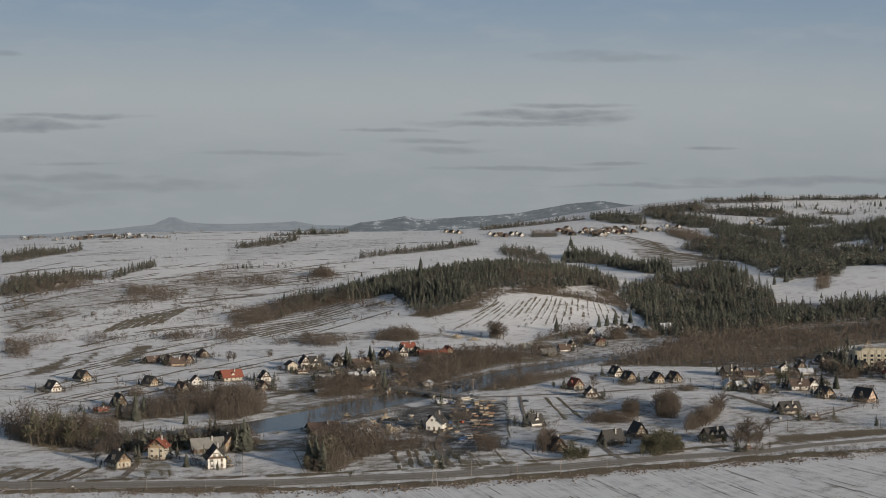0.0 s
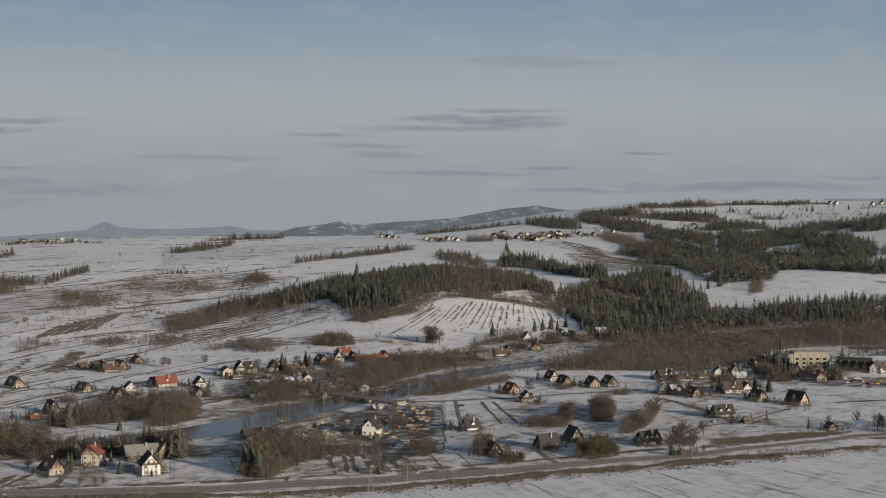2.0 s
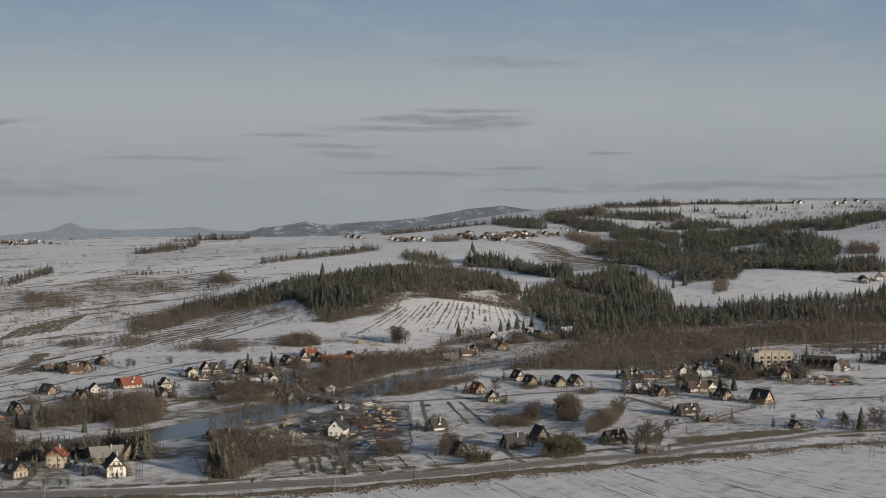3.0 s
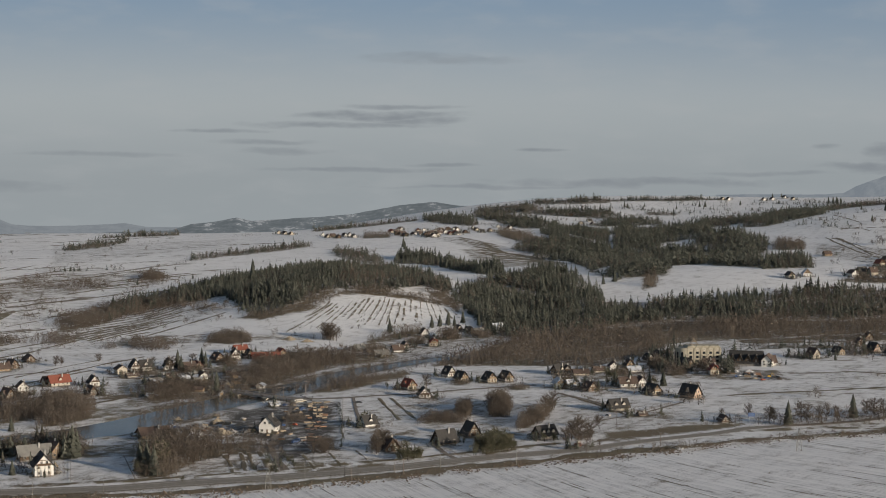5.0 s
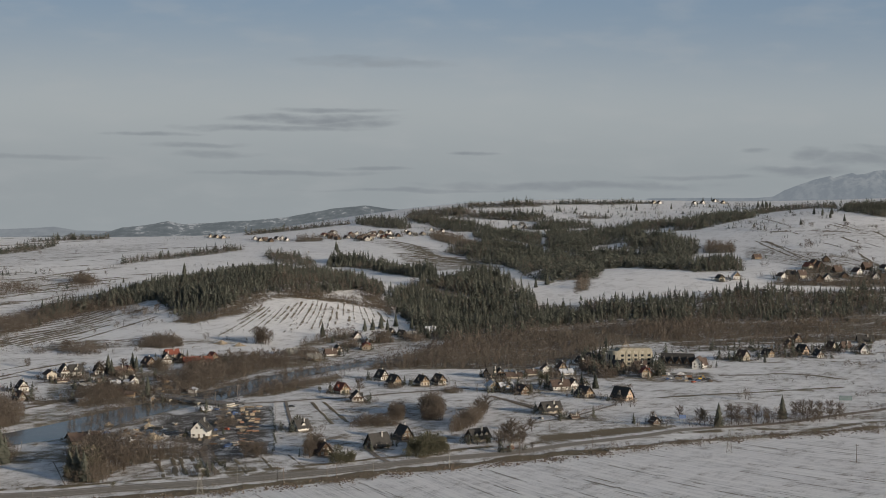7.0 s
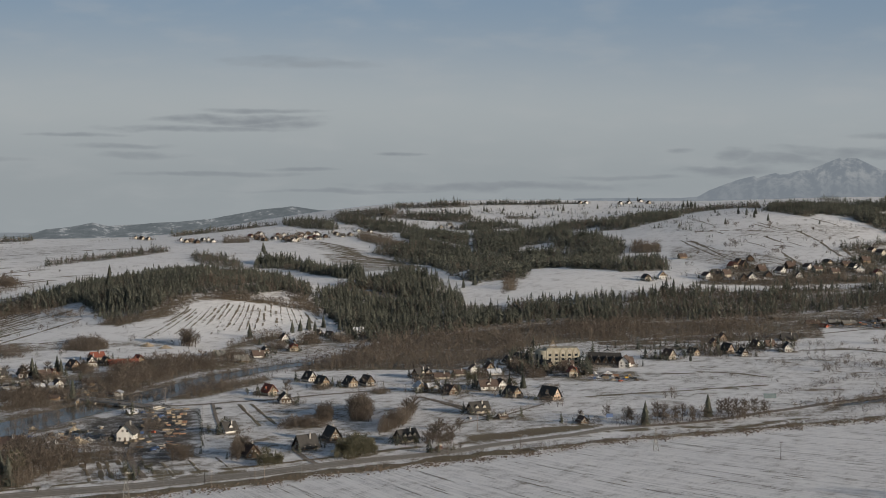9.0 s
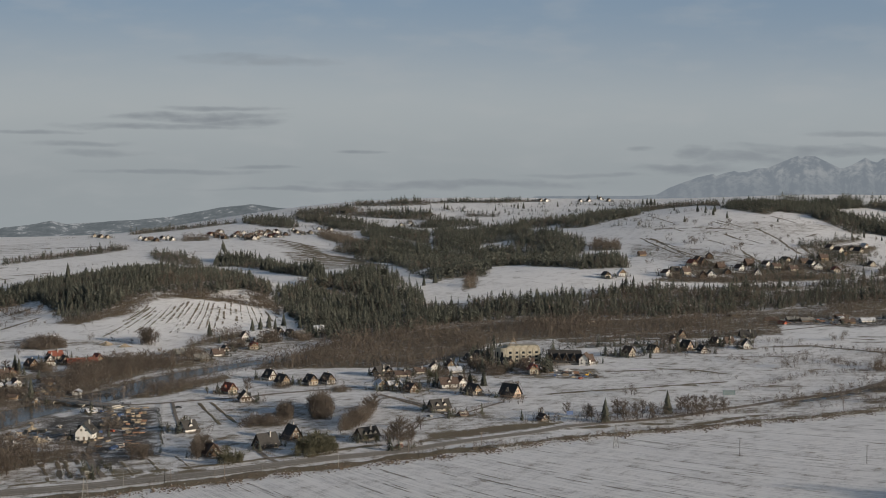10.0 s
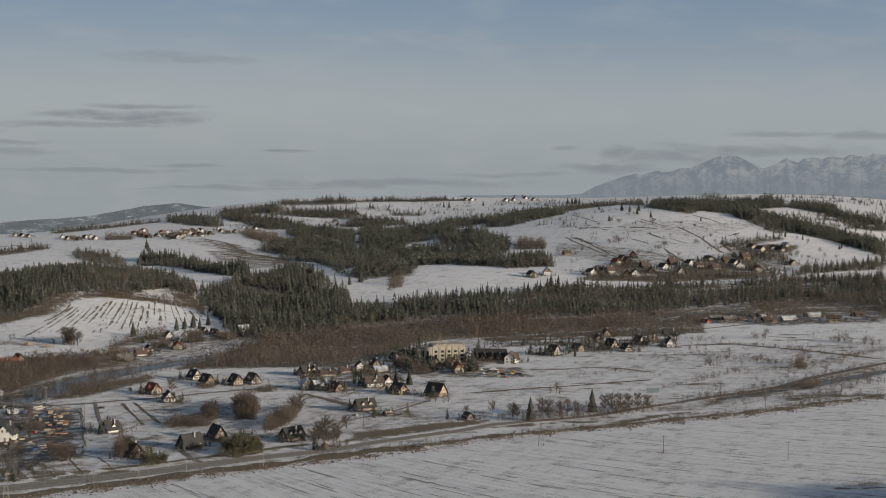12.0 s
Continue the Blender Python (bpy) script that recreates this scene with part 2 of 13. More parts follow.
hill(1554, 3847, 24.8, 650)
hill(2075, 3593, 52.8, 650)
hill(-1517, 4668, -40.7, 405)
hill(-936, 4818, -35.3, 405)
hill(-342, 4896, -25, 405)
hill(257, 4901, -51.9, 405)
hill(852, 4833, 3.8, 405)
hill(1435, 4693, 28.2, 405)
hill(1996, 4484, -3.4, 405)
hill(2528, 4207, 6.5, 405)


def ground_z(x, y):
    z = 0.0 * x
    for hx, hy, h, s in HILLS:
        z = z + h * np.exp(-((x - hx) ** 2 + (y - hy) ** 2) / (s * s))
    return z


def gz(x, y):
    return float(ground_z(np.float64(x), np.float64(y)))


def inside(poly, x, y):
    """Which of the points x, y lie in the polygon."""
    odd = np.zeros(np.shape(x), bool)
    for (x0, y0), (x1, y1) in zip(poly, poly[1:] + poly[:1]):
        if y0 != y1:
            odd ^= ((y0 > y) != (y1 > y)) & (x < (x1 - x0) * (y - y0) / (y1 - y0) + x0)
    return odd


def off_line(pts, x, y):
    """The distance of the points x, y from the polyline."""
    best = np.full(np.shape(x), 1e9)
    for (x0, y0), (x1, y1) in zip(pts, pts[1:]):
        dx, dy = x1 - x0, y1 - y0
        k = np.clip(((x - x0) * dx + (y - y0) * dy) / (dx * dx + dy * dy), 0, 1)
        best = np.minimum(best, np.hypot(x - x0 - k * dx, y - y0 - k * dy))
    return best


def mesh_from(name, verts, faces, mat, tint=None, smooth=False):
    me = bpy.data.meshes.new(name)
    verts = np.asarray(verts, np.float32)
    faces = np.asarray(faces, np.int32)
    me.vertices.add(len(verts))
    me.vertices.foreach_set("co", verts.ravel())
    k = faces.shape[1]
    me.loops.add(faces.size)
    me.loops.foreach_set("vertex_index", faces.ravel())
    me.polygons.add(len(faces))
    me.polygons.foreach_set("loop_start", np.arange(0, faces.size, k, dtype=np.int32))
    me.polygons.foreach_set("use_smooth", np.full(len(faces), smooth))
    me.update(calc_edges=True)
    if tint is not None:
        at = me.attributes.new("tint", 'FLOAT', 'POINT')
        at.data.foreach_set("value", np.asarray(tint, np.float32))
    me.materials.append(mat)
    return me


rng = np.random.default_rng(7)


# ---- plants in the mass ----
def spruce_form(rnd, boughs, slim=0.2):
    """A spruce one metre high: a thin stem and drooping boughs, each a small fan, shorter towards the tip."""
    v, f, t = [], [], []
    full = rnd.uniform(0.8, 1.25)
    lean = rnd.normal(0, 0.012, 2)
    for k in range(boughs):
        u = ((k + rnd.uniform(0, 1)) / boughs) ** 1.15
        z = 0.06 + 0.88 * u
        r = slim * full * ((1 - u) ** 0.8 * rnd.uniform(0.65, 1.2) + 0.05)
        a, d = k * 2.4 + rnd.normal(0, 0.4), rnd.uniform(0.35, 0.65)
        b = len(v)
        v.append((lean[0] * u, lean[1] * u, min(1.0, z + 0.11 * rnd.uniform(0.7, 1.3))))
        for q in (a - d, a + d):
            v.append((r * math.cos(q), r * math.sin(q), z - 0.05 * rnd.uniform(0.3, 1.3)))
        f.append((b, b + 1, b + 2))
        k = rnd.uniform(0.0, 0.5)
        t += [k, k + 0.15, k + 0.15]
    b = len(v)
    v += [(0.022, 0, 0.72), (-0.011, 0.018, 0.72), (-0.011, -0.018, 0.72), (0, 0, 1.0), (0.012, 0, 0), (-0.006, 0.01, 0), (-0.006, -0.01, 0), (0, 0, 0.7)]
    t += [0.3] * 4 + [0.2] * 4
    for c in (b, b + 4):
        f += [(c, c + 1, c + 3), (c + 1, c + 2, c + 3), (c + 2, c, c + 3)]
    return np.array(v), np.array(f), np.array(t)


def broom_form(rnd, stems, twigs, spread, low, wide):
    """A leafless alder or willow one metre high: upright stems that fan out and a haze of rising twigs."""
    v, f, t = [], [], []

    def blade(p, q, w, k):
        side = np.cross(q - p, rnd.normal(0, 1, 3))
        side = side / (np.linalg.norm(side) + 1e-9) * w
        b = len(v)
        v.extend([tuple(p - side), tuple(p + side), tuple(q)])
        f.append((b, b + 1, b + 2))
        t.extend([k * 0.8, k * 0.8, k])

    for _ in range(stems):
        a, lean = rnd.uniform(0, 6.3), spread * math.sqrt(rnd.uniform(0.0, 1.0))
        tip = np.array([lean * math.cos(a), lean * math.sin(a), rnd.uniform(0.72, 1.0) * (1 - 0.3 * (lean / spread) ** 2)])
        foot = np.array([0.35 * tip[0], 0.35 * tip[1], 0.0])
        blade(foot, tip, wide, rnd.uniform(0.1, 0.6))
        for _ in range(twigs):
            k = rnd.uniform(low, 0.95)
            p = foot + (tip - foot) * k
            q = p + np.array([rnd.normal(0, 0.07), rnd.normal(0, 0.07), rnd.uniform(0.06, 0.2)])
            blade(p, q, wide * rnd.uniform(0.5, 0.9), rnd.uniform(0.2, 1.0))
    v = np.array(v)
    v[:, 2] *= 1.0 / v[:, 2].max()
    return v, np.array(f), np.array(t)


def twiggy(rnd, paths, twigs, fine):
    """Slender blades along the given boughs (foot, tip, half width) and fine twigs that spring from them."""
    v, f, t = [], [], []

    def blade(p, q, w):
        side = np.cross(q - p, rnd.normal(0, 1, 3))
        side = side / (np.linalg.norm(side) + 1e-9) * w
        b = len(v)
        v.extend([tuple(p - side), tuple(p + side), tuple(q)])
        f.append((b, b + 1, b + 2))
        k = rnd.uniform(0, 1)
        t.extend([k * 0.6, k * 0.6, k])

    for p, q, w in paths:
        blade(p, q, w)
        d = q - p
        n = np.linalg.norm(d)
        for _ in range(twigs):
            s = p + d * rnd.uniform(0.3, 1.02)
            e = d / n * rnd.uniform(0.02, 0.11) + rnd.normal(0, 0.06, 3) + np.array([0, 0, 0.03])
            blade(s, s + e, fine)
    v = np.array(v)
    v[:, 2] = np.maximum(v[:, 2], 0.0) / v[:, 2].max()
    return v, np.array(f), np.array(t)


def crown_form(rnd, boughs, twigs, fine=0.007, spread=0.32):
    """A leafless tree one metre high with a stem and an egg-shaped crown."""
    top = np.array([rnd.normal(0, 0.02), rnd.normal(0, 0.02), 0.86])
    paths = [(np.zeros(3), top, 0.016), (np.zeros(3), top, 0.016)]
    for _ in range(boughs):
        a, c = rnd.uniform(0, 6.3), rnd.uniform(-0.75, 0.95)
        s = math.sqrt(1 - c * c) * rnd.uniform(0.6, 1.0)
        tip = np.array([spread * s * math.cos(a), spread * s * math.sin(a), 0.60 + 0.39 * c])
        foot = top * max(0.18, min(0.85, (tip[2] - 0.25 * s - 0.05) / 0.86))
        paths.append((foot, tip, 0.009))
    return twiggy(rnd, paths, twigs, fine)


def puff_form(rnd, twigs, middle, radius, tall, fine):
    """A leafless crown one metre high: a soft cloud of fine twigs on a few stems."""
    v, f, t = [], [], []
    lumps = [(rnd.uniform(-0.4, 0.4) * radius, rnd.uniform(-0.4, 0.4) * radius, middle + rnd.uniform(-0.4, 0.5) * tall, rnd.uniform(0.55, 0.8)) for _ in range(4)]

    def blade(p, q, w, k):
        side = np.cross(q - p, rnd.normal(0, 1, 3))
        side = side / (np.linalg.norm(side) + 1e-9) * w
        b = len(v)
        v.extend([tuple(p - side), tuple(p + side), tuple(q)])
        f.append((b, b + 1, b + 2))
        t.extend([k * 0.7, k * 0.7, k])

    for lx, ly, lz, ls in lumps[:3]:
        blade(np.array([lx * 0.15, ly * 0.15, 0.0]), np.array([lx, ly, lz]), 0.016, 0.3)
    for i in range(twigs):
        lx, ly, lz, ls = lumps[i % 4]
        d = rnd.normal(0, 1, 3)
        d = d / np.linalg.norm(d)
        e = np.array([radius * ls, radius * ls, tall * ls])
        p = np.array([lx, ly, lz]) + d * e * rnd.uniform(0.15, 0.75)
        q = p + (d * e * rnd.uniform(0.3, 0.5) + rnd.normal(0, 0.05, 3) + np.array([0, 0, 0.03]))
        blade(p, q, fine * rnd.uniform(0.6, 1.4), rnd.uniform(0, 1))
    v = np.array(v)
    v[:, 2] = np.maximum(v[:, 2], 0.0)
    v[:, 2] /= v[:, 2].max()
    return v, np.array(f), np.array(t)


frnd = np.random.default_rng(3)
SPRUCES = [spruce_form(frnd, 29, 0.255) for _ in range(14)]
FAR_SPRUCES = [spruce_form(frnd, 15, 0.33) for _ in range(12)]
BARES = [broom_form(frnd, 7, 4, 0.36, 0.35, 0.009) for _ in range(2)] + [puff_form(frnd, 48, 0.55, 0.40, 0.42, 0.013) for _ in range(10)]
PINES = [puff_form(frnd, 130, 0.5, 0.5, 0.48, 0.02) for _ in range(5)]
FAR_BARES = [broom_form(frnd, 5, 2, 0.36, 0.4, 0.018) for _ in range(2)] + [puff_form(frnd, 22, 0.54, 0.44, 0.42, 0.025) for _ in range(10)]
FAR_BUSHES = [puff_form(frnd, 19, 0.45, 0.58, 0.5, 0.037) for _ in range(12)]
BUSHES = [puff_form(frnd, 46, 0.45, 0.58, 0.5, 0.017) for _ in range(9)]


def stand(name, forms, x, y, height, mat, wide=1.0, label="", category="tree"):
    """Many plants as one object: forms set at x, y on the ground with the given heights."""
    vs, fs, ts, base = [], [], [], 0
    pick = rng.integers(0, len(forms), len(x))
    for i, (fv, ff, ft) in enumerate(forms):
        k = np.nonzero(pick == i)[0]
        if not len(k):
            continue
        a = rng.uniform(0, 6.3, len(k))
        h = height[k]
        w = h * wide * rng.uniform(0.8, 1.2, len(k))
        ca, sa = np.cos(a), np.sin(a)
        px = x[k][:, None] + w[:, None] * (fv[None, :, 0] * ca[:, None] - fv[None, :, 1] * sa[:, None])
        py = y[k][:, None] + w[:, None] * (fv[None, :, 0] * sa[:, None] + fv[None, :, 1] * ca[:, None])
        pz = (ground_z(x[k], y[k]) - 0.1)[:, None] + h[:, None] * fv[None, :, 2]
        vs.append(np.stack([px, py, pz], -1).reshape(-1, 3))
        fs.append((ff[None] + (base + np.arange(len(k)) * len(fv))[:, None, None]).reshape(-1, 3))
        ts.append((ft[None] + rng.uniform(-0.35, 0.35, len(k))[:, None]).ravel())
        base += len(k) * len(fv)
    if not vs:
        return None
    ob = new(name, mesh_from(name, np.concatenate(vs), np.concatenate(fs), mat, np.concatenate(ts), smooth=True))
    return tagged(ob, label, category, kind="stuff")


def scatter(poly, spacing):
    """Uneven points in a polygon, about spacing apart."""
    p = np.array(poly, float)
    lo, hi = p.min(0), p.max(0)
    gx, gy = np.meshgrid(np.arange(lo[0], hi[0], spacing), np.arange(lo[1], hi[1], spacing))
    x = gx.ravel() + rng.uniform(-0.55, 0.55, gx.size) * spacing
    y = gy.ravel() + rng.uniform(-0.55, 0.55, gx.size) * spacing
    k = inside([tuple(q) for q in poly], x, y)
    return x[k], y[k]


CLEARINGS, BARE_FIELDS, STRIPS, LANES, YARDS, WOOD_FLOORS, MUD = [], [], [], [], [], [], []


def wood(kind, spacing, height, poly):
    off = float(np.hypot(*np.mean(poly, 0)))
    far = off > 2350
    spacing *= (0.78 if far else 0.8) if kind != "brown" else (0.8 if far else 0.92)
    if kind == "brown" and np.ptp(np.array(poly)[:, 0]) < 60:
        spacing *= 0.78
    loose = kind == "brown" and off > 1180 and np.mean(poly, 0)[0] < -90 and height < 9.5 and np.ptp(np.array(poly)[:, 0]) < 170
    WOOD_FLOORS.append((poly, 0.2 if loose else 0.58 if kind == "brown" else 0.46))
    x, y = scatter(poly, spacing)
    for c in CLEARINGS:
        k = ~inside(c, x, y)
        x, y = x[k], y[k]
    if not len(x):
        return
    rim = off_line(poly + poly[:1], x, y)
    soft_rim = 0.28 * rim.max() if loose else spacing * (1.3 if kind != "brown" else 0.7)
    k = rim > rng.exponential(soft_rim, len(x)) - spacing * 0.3
    x, y = x[k], y[k]
    if not len(x):
        return
    if kind != "brown":
        gap = np.sin(x / 31.0 + 2.0 * np.sin(y / 57.0)) * np.sin(y / 43.0 + 2.0 * np.sin(x / 49.0))
        k = (gap < 0.80) | (rng.random(len(x)) < 0.3)
        x, y = x[k], y[k]
    if kind == "brown":
        patchy = np.sin(x / 9.0 + 2.0 * np.sin(y / 13.0)) * np.sin(y / 17.0 + 1.5 * np.sin(x / 21.0))
        k = (patchy < 0.35) | (rng.random(len(x)) < 0.15) if loose else (patchy < 0.72) | (rng.random(len(x)) < 0.55)
        x, y = x[k], y[k]
    swell = 0.9 + 0.16 * np.sin(x / 23.0 + 1.7 * np.sin(y / 37.0)) + 0.12 * np.sin(y / 29.0 + x / 61.0)
    rim = off_line(poly + poly[:1], x, y)
    h = height * (0.76 if far else 0.96) * swell * np.clip(rng.normal(0.84, 0.26, len(x)), 0.3, 1.5)
    if kind == "brown":
        h = h * (0.6 + 0.4 * np.clip(rim / min(8.0, 0.5 * rim.max() + 0.1), 0, 1)) * (rng.uniform(0.35, 1.25, len(x)) if loose else rng.uniform(0.75, 1.35, len(x)))
    if kind == "spruce":
        k = rng.random(len(x)) < 0.18 + 0.25 * (np.sin(x / 47.0 + 2.0) * np.sin(y / 71.0) > 0.35)
        stand("leafless_trees", FAR_BARES, x[k], y[k], h[k] * 0.75, TWIGS, 1.3, "leafless trees among the spruces", "forest")
        x, y, h = x[~k], y[~k], h[~k]
        stand("spruce_forest", FAR_SPRUCES if far else SPRUCES, x, y, h, NEEDLES, 1.0, "dense dark green spruce forest on the snowy slope", "forest")
    elif kind == "mixed":
        k = rng.random(len(x)) < 0.3
        stand("spruce_grove", FAR_SPRUCES if far else SPRUCES, x[k], y[k], h[k] * 1.15, NEEDLES, 1.0, "belt of dark spruces between the snowfields", "forest")
        stand("leafless_grove", FAR_BARES, x[~k], y[~k], h[~k] * 0.8, TWIGS, 1.2, "belt of leafless brown trees between the snowfields", "forest")
    elif kind == "pine":
        stand("pine_trees", PINES, x, y, h, OLIVE, 0.62, "olive-green pines among leafless trees by the river", "trees")
    elif kind == "evergreen":
        stand("evergreen_shrubs", PINES, x, y, h, OLIVE, 0.9, "rounded dark evergreen shrubs beside the road", "shrubs")
    else:
        stand("leafless_thicket", (FAR_BARES if off > 1350 else BARES) if height > 7 else FAR_BUSHES if off > 1150 else BUSHES, x, y, h, TWIGS, 1.1 if height > 7 else 0.85, "thicket of leafless brown alders and willows", "thicket")


def hedge(kind, height, spacing, width, pts):
    """A row of shrubs or trees along a line."""
    p = np.array(pts, float)
    s = np.concatenate([[0], np.cumsum(np.hypot(*(p[1:] - p[:-1]).T))])
    if np.hypot(*p[0]) > 2350:
        height, spacing = height * 0.62, spacing * 0.7
    q = np.arange(0, s[-1], spacing * 0.6)
    q = q[rng.random(len(q)) < 0.75]
    x = np.interp(q, s, p[:, 0]) + rng.normal(0, width / 2, len(q))
    y = np.interp(q, s, p[:, 1]) + rng.normal(0, width / 2, len(q))
    h = height * np.clip(rng.normal(0.9, 0.3, len(q)), 0.3, 1.6)
    k = rng.random(len(q)) < {"spruce": 0.9, "mixed": 0.4}.get(kind, 0.0)
    sector = (int(math.degrees(math.atan2(p[0][0], p[0][1])) // 6), int(np.hypot(*p[0]) // 500))
    HEDGES[sector].append((x, y, h, k))


HEDGES = collections.defaultdict(list)


def build_hedges():
    """The hedgerows and rows of spruces of each stretch of land as one mass."""
    for (_, ring), rows in sorted(HEDGES.items()):
        x, y, h, k = [np.concatenate(c) for c in zip(*rows)]
        stand("spruce_row", FAR_SPRUCES, x[k], y[k], h[k], NEEDLES, 1.0, "row of dark spruces along a field edge", "trees")
        stand("hedgerow", FAR_BUSHES if ring > 1 else BUSHES, x[~k], y[~k], h[~k], TWIGS, 0.9, "ragged leafless brown hedgerow along a field edge", "hedge")


ROADS, RIVERS = [], []


def lane(pts, width):
    LANES.append((pts, width))


def road(pts, width):
    ROADS.append((pts, width))


def river(pts, widths):
    RIVERS.append((pts, widths))


CLEARINGS.append([(425, 2048), (464, 2155), (535, 2363), (506, 2228), (433, 2026)])
CLEARINGS.append([(642, 2553), (661, 2622), (729, 2669), (711, 2598), (670, 2552)])
CLEARINGS.append([(577, 2613), (553, 2754), (542, 2907), (563, 3019), (568, 2829), (589, 2669)])
CLEARINGS.append([(386, 1837), (414, 1920), (467, 1955), (443, 1853), (415, 1760), (379, 1756)])
CLEARINGS.append([(636, 2559), (659, 2639), (732, 2680), (716, 2615), (665, 2555)])
CLEARINGS.append([(413, 2015), (444, 2095), (520, 2320), (489, 2174), (419, 1989)])
CLEARINGS.append([(-48, 1000), (-30, 1068), (-4, 1108), (28, 1160), (56, 1216), (104, 1262), (128, 1262), (92, 1220), (66, 1178), (44, 1130), (22, 1086), (-12, 1040)])
wood("spruce", 5.4, 12.5, [(-114, 1716), (-83, 1706), (-58, 1717), (-40, 1605), (-22, 1561), (3, 1575), (27, 1627), (52, 1675), (75, 1703), (104, 2371), (74, 2371), (29, 2260), (-19, 2183), (-63, 2075), (-100, 1911), (-123, 1849)])
wood("mixed", 5.2, 12.0, [(65, 1701), (95, 1685), (135, 1722), (169, 1787), (192, 1734), (205, 1791), (207, 1871), (186, 2011), (165, 2273), (125, 2372), (91, 2371)])
wood("brown", 4.4, 8.0, [(-39, 1551), (-13, 1532), (9, 1552), (38, 1601), (57, 1652), (75, 1703), (52, 1686), (21, 1622), (-2, 1584), (-25, 1572)])
wood("brown", 4.4, 7.5, [(88, 1666), (120, 1690), (135, 1722), (109, 1718), (90, 1701)])
wood("brown", 4.4, 7.5, [(162, 1747), (175, 1692), (186, 1623), (195, 1614), (199, 1714), (193, 1747)])
wood("brown", 5.0, 9.5, [(-206, 1499), (-188, 1512), (-168, 1578), (-157, 1644), (-138, 1705), (-150, 1856), (-172, 1799), (-194, 1759), (-214, 1674), (-222, 1600)])
wood("mixed", 5.4, 12.0, [(-168, 1578), (-148, 1673), (-113, 1704), (-89, 1709), (-98, 1872), (-124, 1869), (-161, 1819), (-185, 1737)])
wood("mixed", 7.5, 14.5, [(89, 2569), (109, 2495), (136, 2411), (161, 2332), (173, 2509), (140, 2663), (99, 2710)])
wood("spruce", 7.0, 15.5, [(177, 2373), (211, 2372), (237, 2294), (245, 2143), (268, 2050), (292, 1987), (308, 2100), (294, 2281), (263, 2462), (235, 2543), (199, 2543)])
wood("spruce", 6.4, 14.5, [(192, 1707), (196, 1638), (203, 1572), (195, 1473), (215, 1429), (241, 1430), (275, 1469), (294, 1487), (391, 1983), (389, 2044), (369, 2099), (333, 2066), (284, 1985), (252, 1931), (209, 1801)])
wood("spruce", 6.6, 14.5, [(294, 1487), (329, 1526), (368, 1549), (405, 1562), (449, 1581), (486, 1713), (440, 1697), (407, 1687), (380, 1705), (376, 1758), (388, 1858), (391, 1983)])
wood("brown", 5.0, 11.0, [(433, 1830), (461, 1856), (494, 1978), (478, 1984), (458, 1930)])
wood("spruce", 8.5, 19.0, [(409, 2479), (452, 2379), (409, 1996), (427, 1916), (471, 1954), (494, 1934), (545, 2104), (607, 2143), (707, 2496), (631, 2508), (577, 2592), (516, 2767), (454, 2757)])
wood("spruce", 9.0, 19.0, [(589, 2692), (640, 2660), (676, 2688), (733, 2756), (767, 2709), (834, 2947), (779, 3014), (724, 3056), (740, 3326), (647, 2983)])
wood("spruce", 9.0, 18.0, [(511, 3005), (515, 2820), (531, 2694), (564, 2577), (598, 2733), (596, 2970), (601, 3227), (551, 3242)])
wood("mixed", 9.0, 16.0, [(399, 2657), (421, 2553), (465, 2493), (512, 2745), (484, 2813), (434, 2785)])
wood("spruce", 9.0, 18.0, [(502, 3557), (525, 3333), (577, 3320), (624, 3350), (614, 3574), (554, 3689), (481, 3639)])
wood("spruce", 9.0, 18.0, [(683, 3343), (740, 3326), (829, 3298), (859, 3442), (786, 3536), (732, 3489)])
wood("spruce", 9.5, 18.0, [(630, 3649), (704, 3572), (787, 3570), (799, 3651), (734, 3723), (656, 3739)])
wood("mixed", 9.5, 17.0, [(462, 3696), (521, 3695), (631, 3752), (661, 3851), (588, 3920), (501, 3901)])
wood("spruce", 9.5, 17.0, [(344, 3726), (380, 3556), (433, 3468), (464, 3510), (465, 3723), (412, 3854), (363, 3850)])
wood("mixed", 10, 16.0, [(720, 3869), (781, 3894), (848, 3816), (860, 3870), (796, 3968), (735, 3948)])
wood("spruce", 10, 16.0, [(851, 3829), (955, 3803), (1068, 3777), (1089, 3850), (970, 3862), (864, 3886)])
wood("mixed", 9.5, 15.0, [(847, 3552), (914, 3487), (931, 3552), (868, 3610)])
wood("spruce", 9.5, 18.0, [(759, 2799), (782, 2760), (891, 3146), (884, 3237)])
wood("brown", 8.5, 12.0, [(161, 2952), (220, 2958), (230, 3088), (176, 3124)])
wood("mixed", 7.5, 14.0, [(-150, 2377), (-120, 2470), (-77, 2549), (-23, 2628), (67, 2791), (68, 2868), (-24, 2760), (-81, 2666), (-122, 2527)])
wood("mixed", 7.5, 15.0, [(-651, 2299), (-630, 2343), (-624, 2489), (-606, 2625), (-634, 2746), (-683, 2609), (-699, 2466)])
wood("mixed", 6.0, 11.5, [(-497, 1751), (-467, 1782), (-457, 1876), (-451, 1967), (-429, 1998), (-444, 2068), (-500, 2082), (-522, 1994), (-546, 1924)])
wood("brown", 5.0, 7.0, [(-474, 1670), (-445, 1720), (-419, 1826), (-412, 1917), (-449, 1958), (-465, 1775), (-495, 1744)])
wood("spruce", 6.0, 11.0, [(-424, 1999), (-419, 2091), (-406, 2218), (-419, 2291), (-435, 2173), (-441, 2069)])
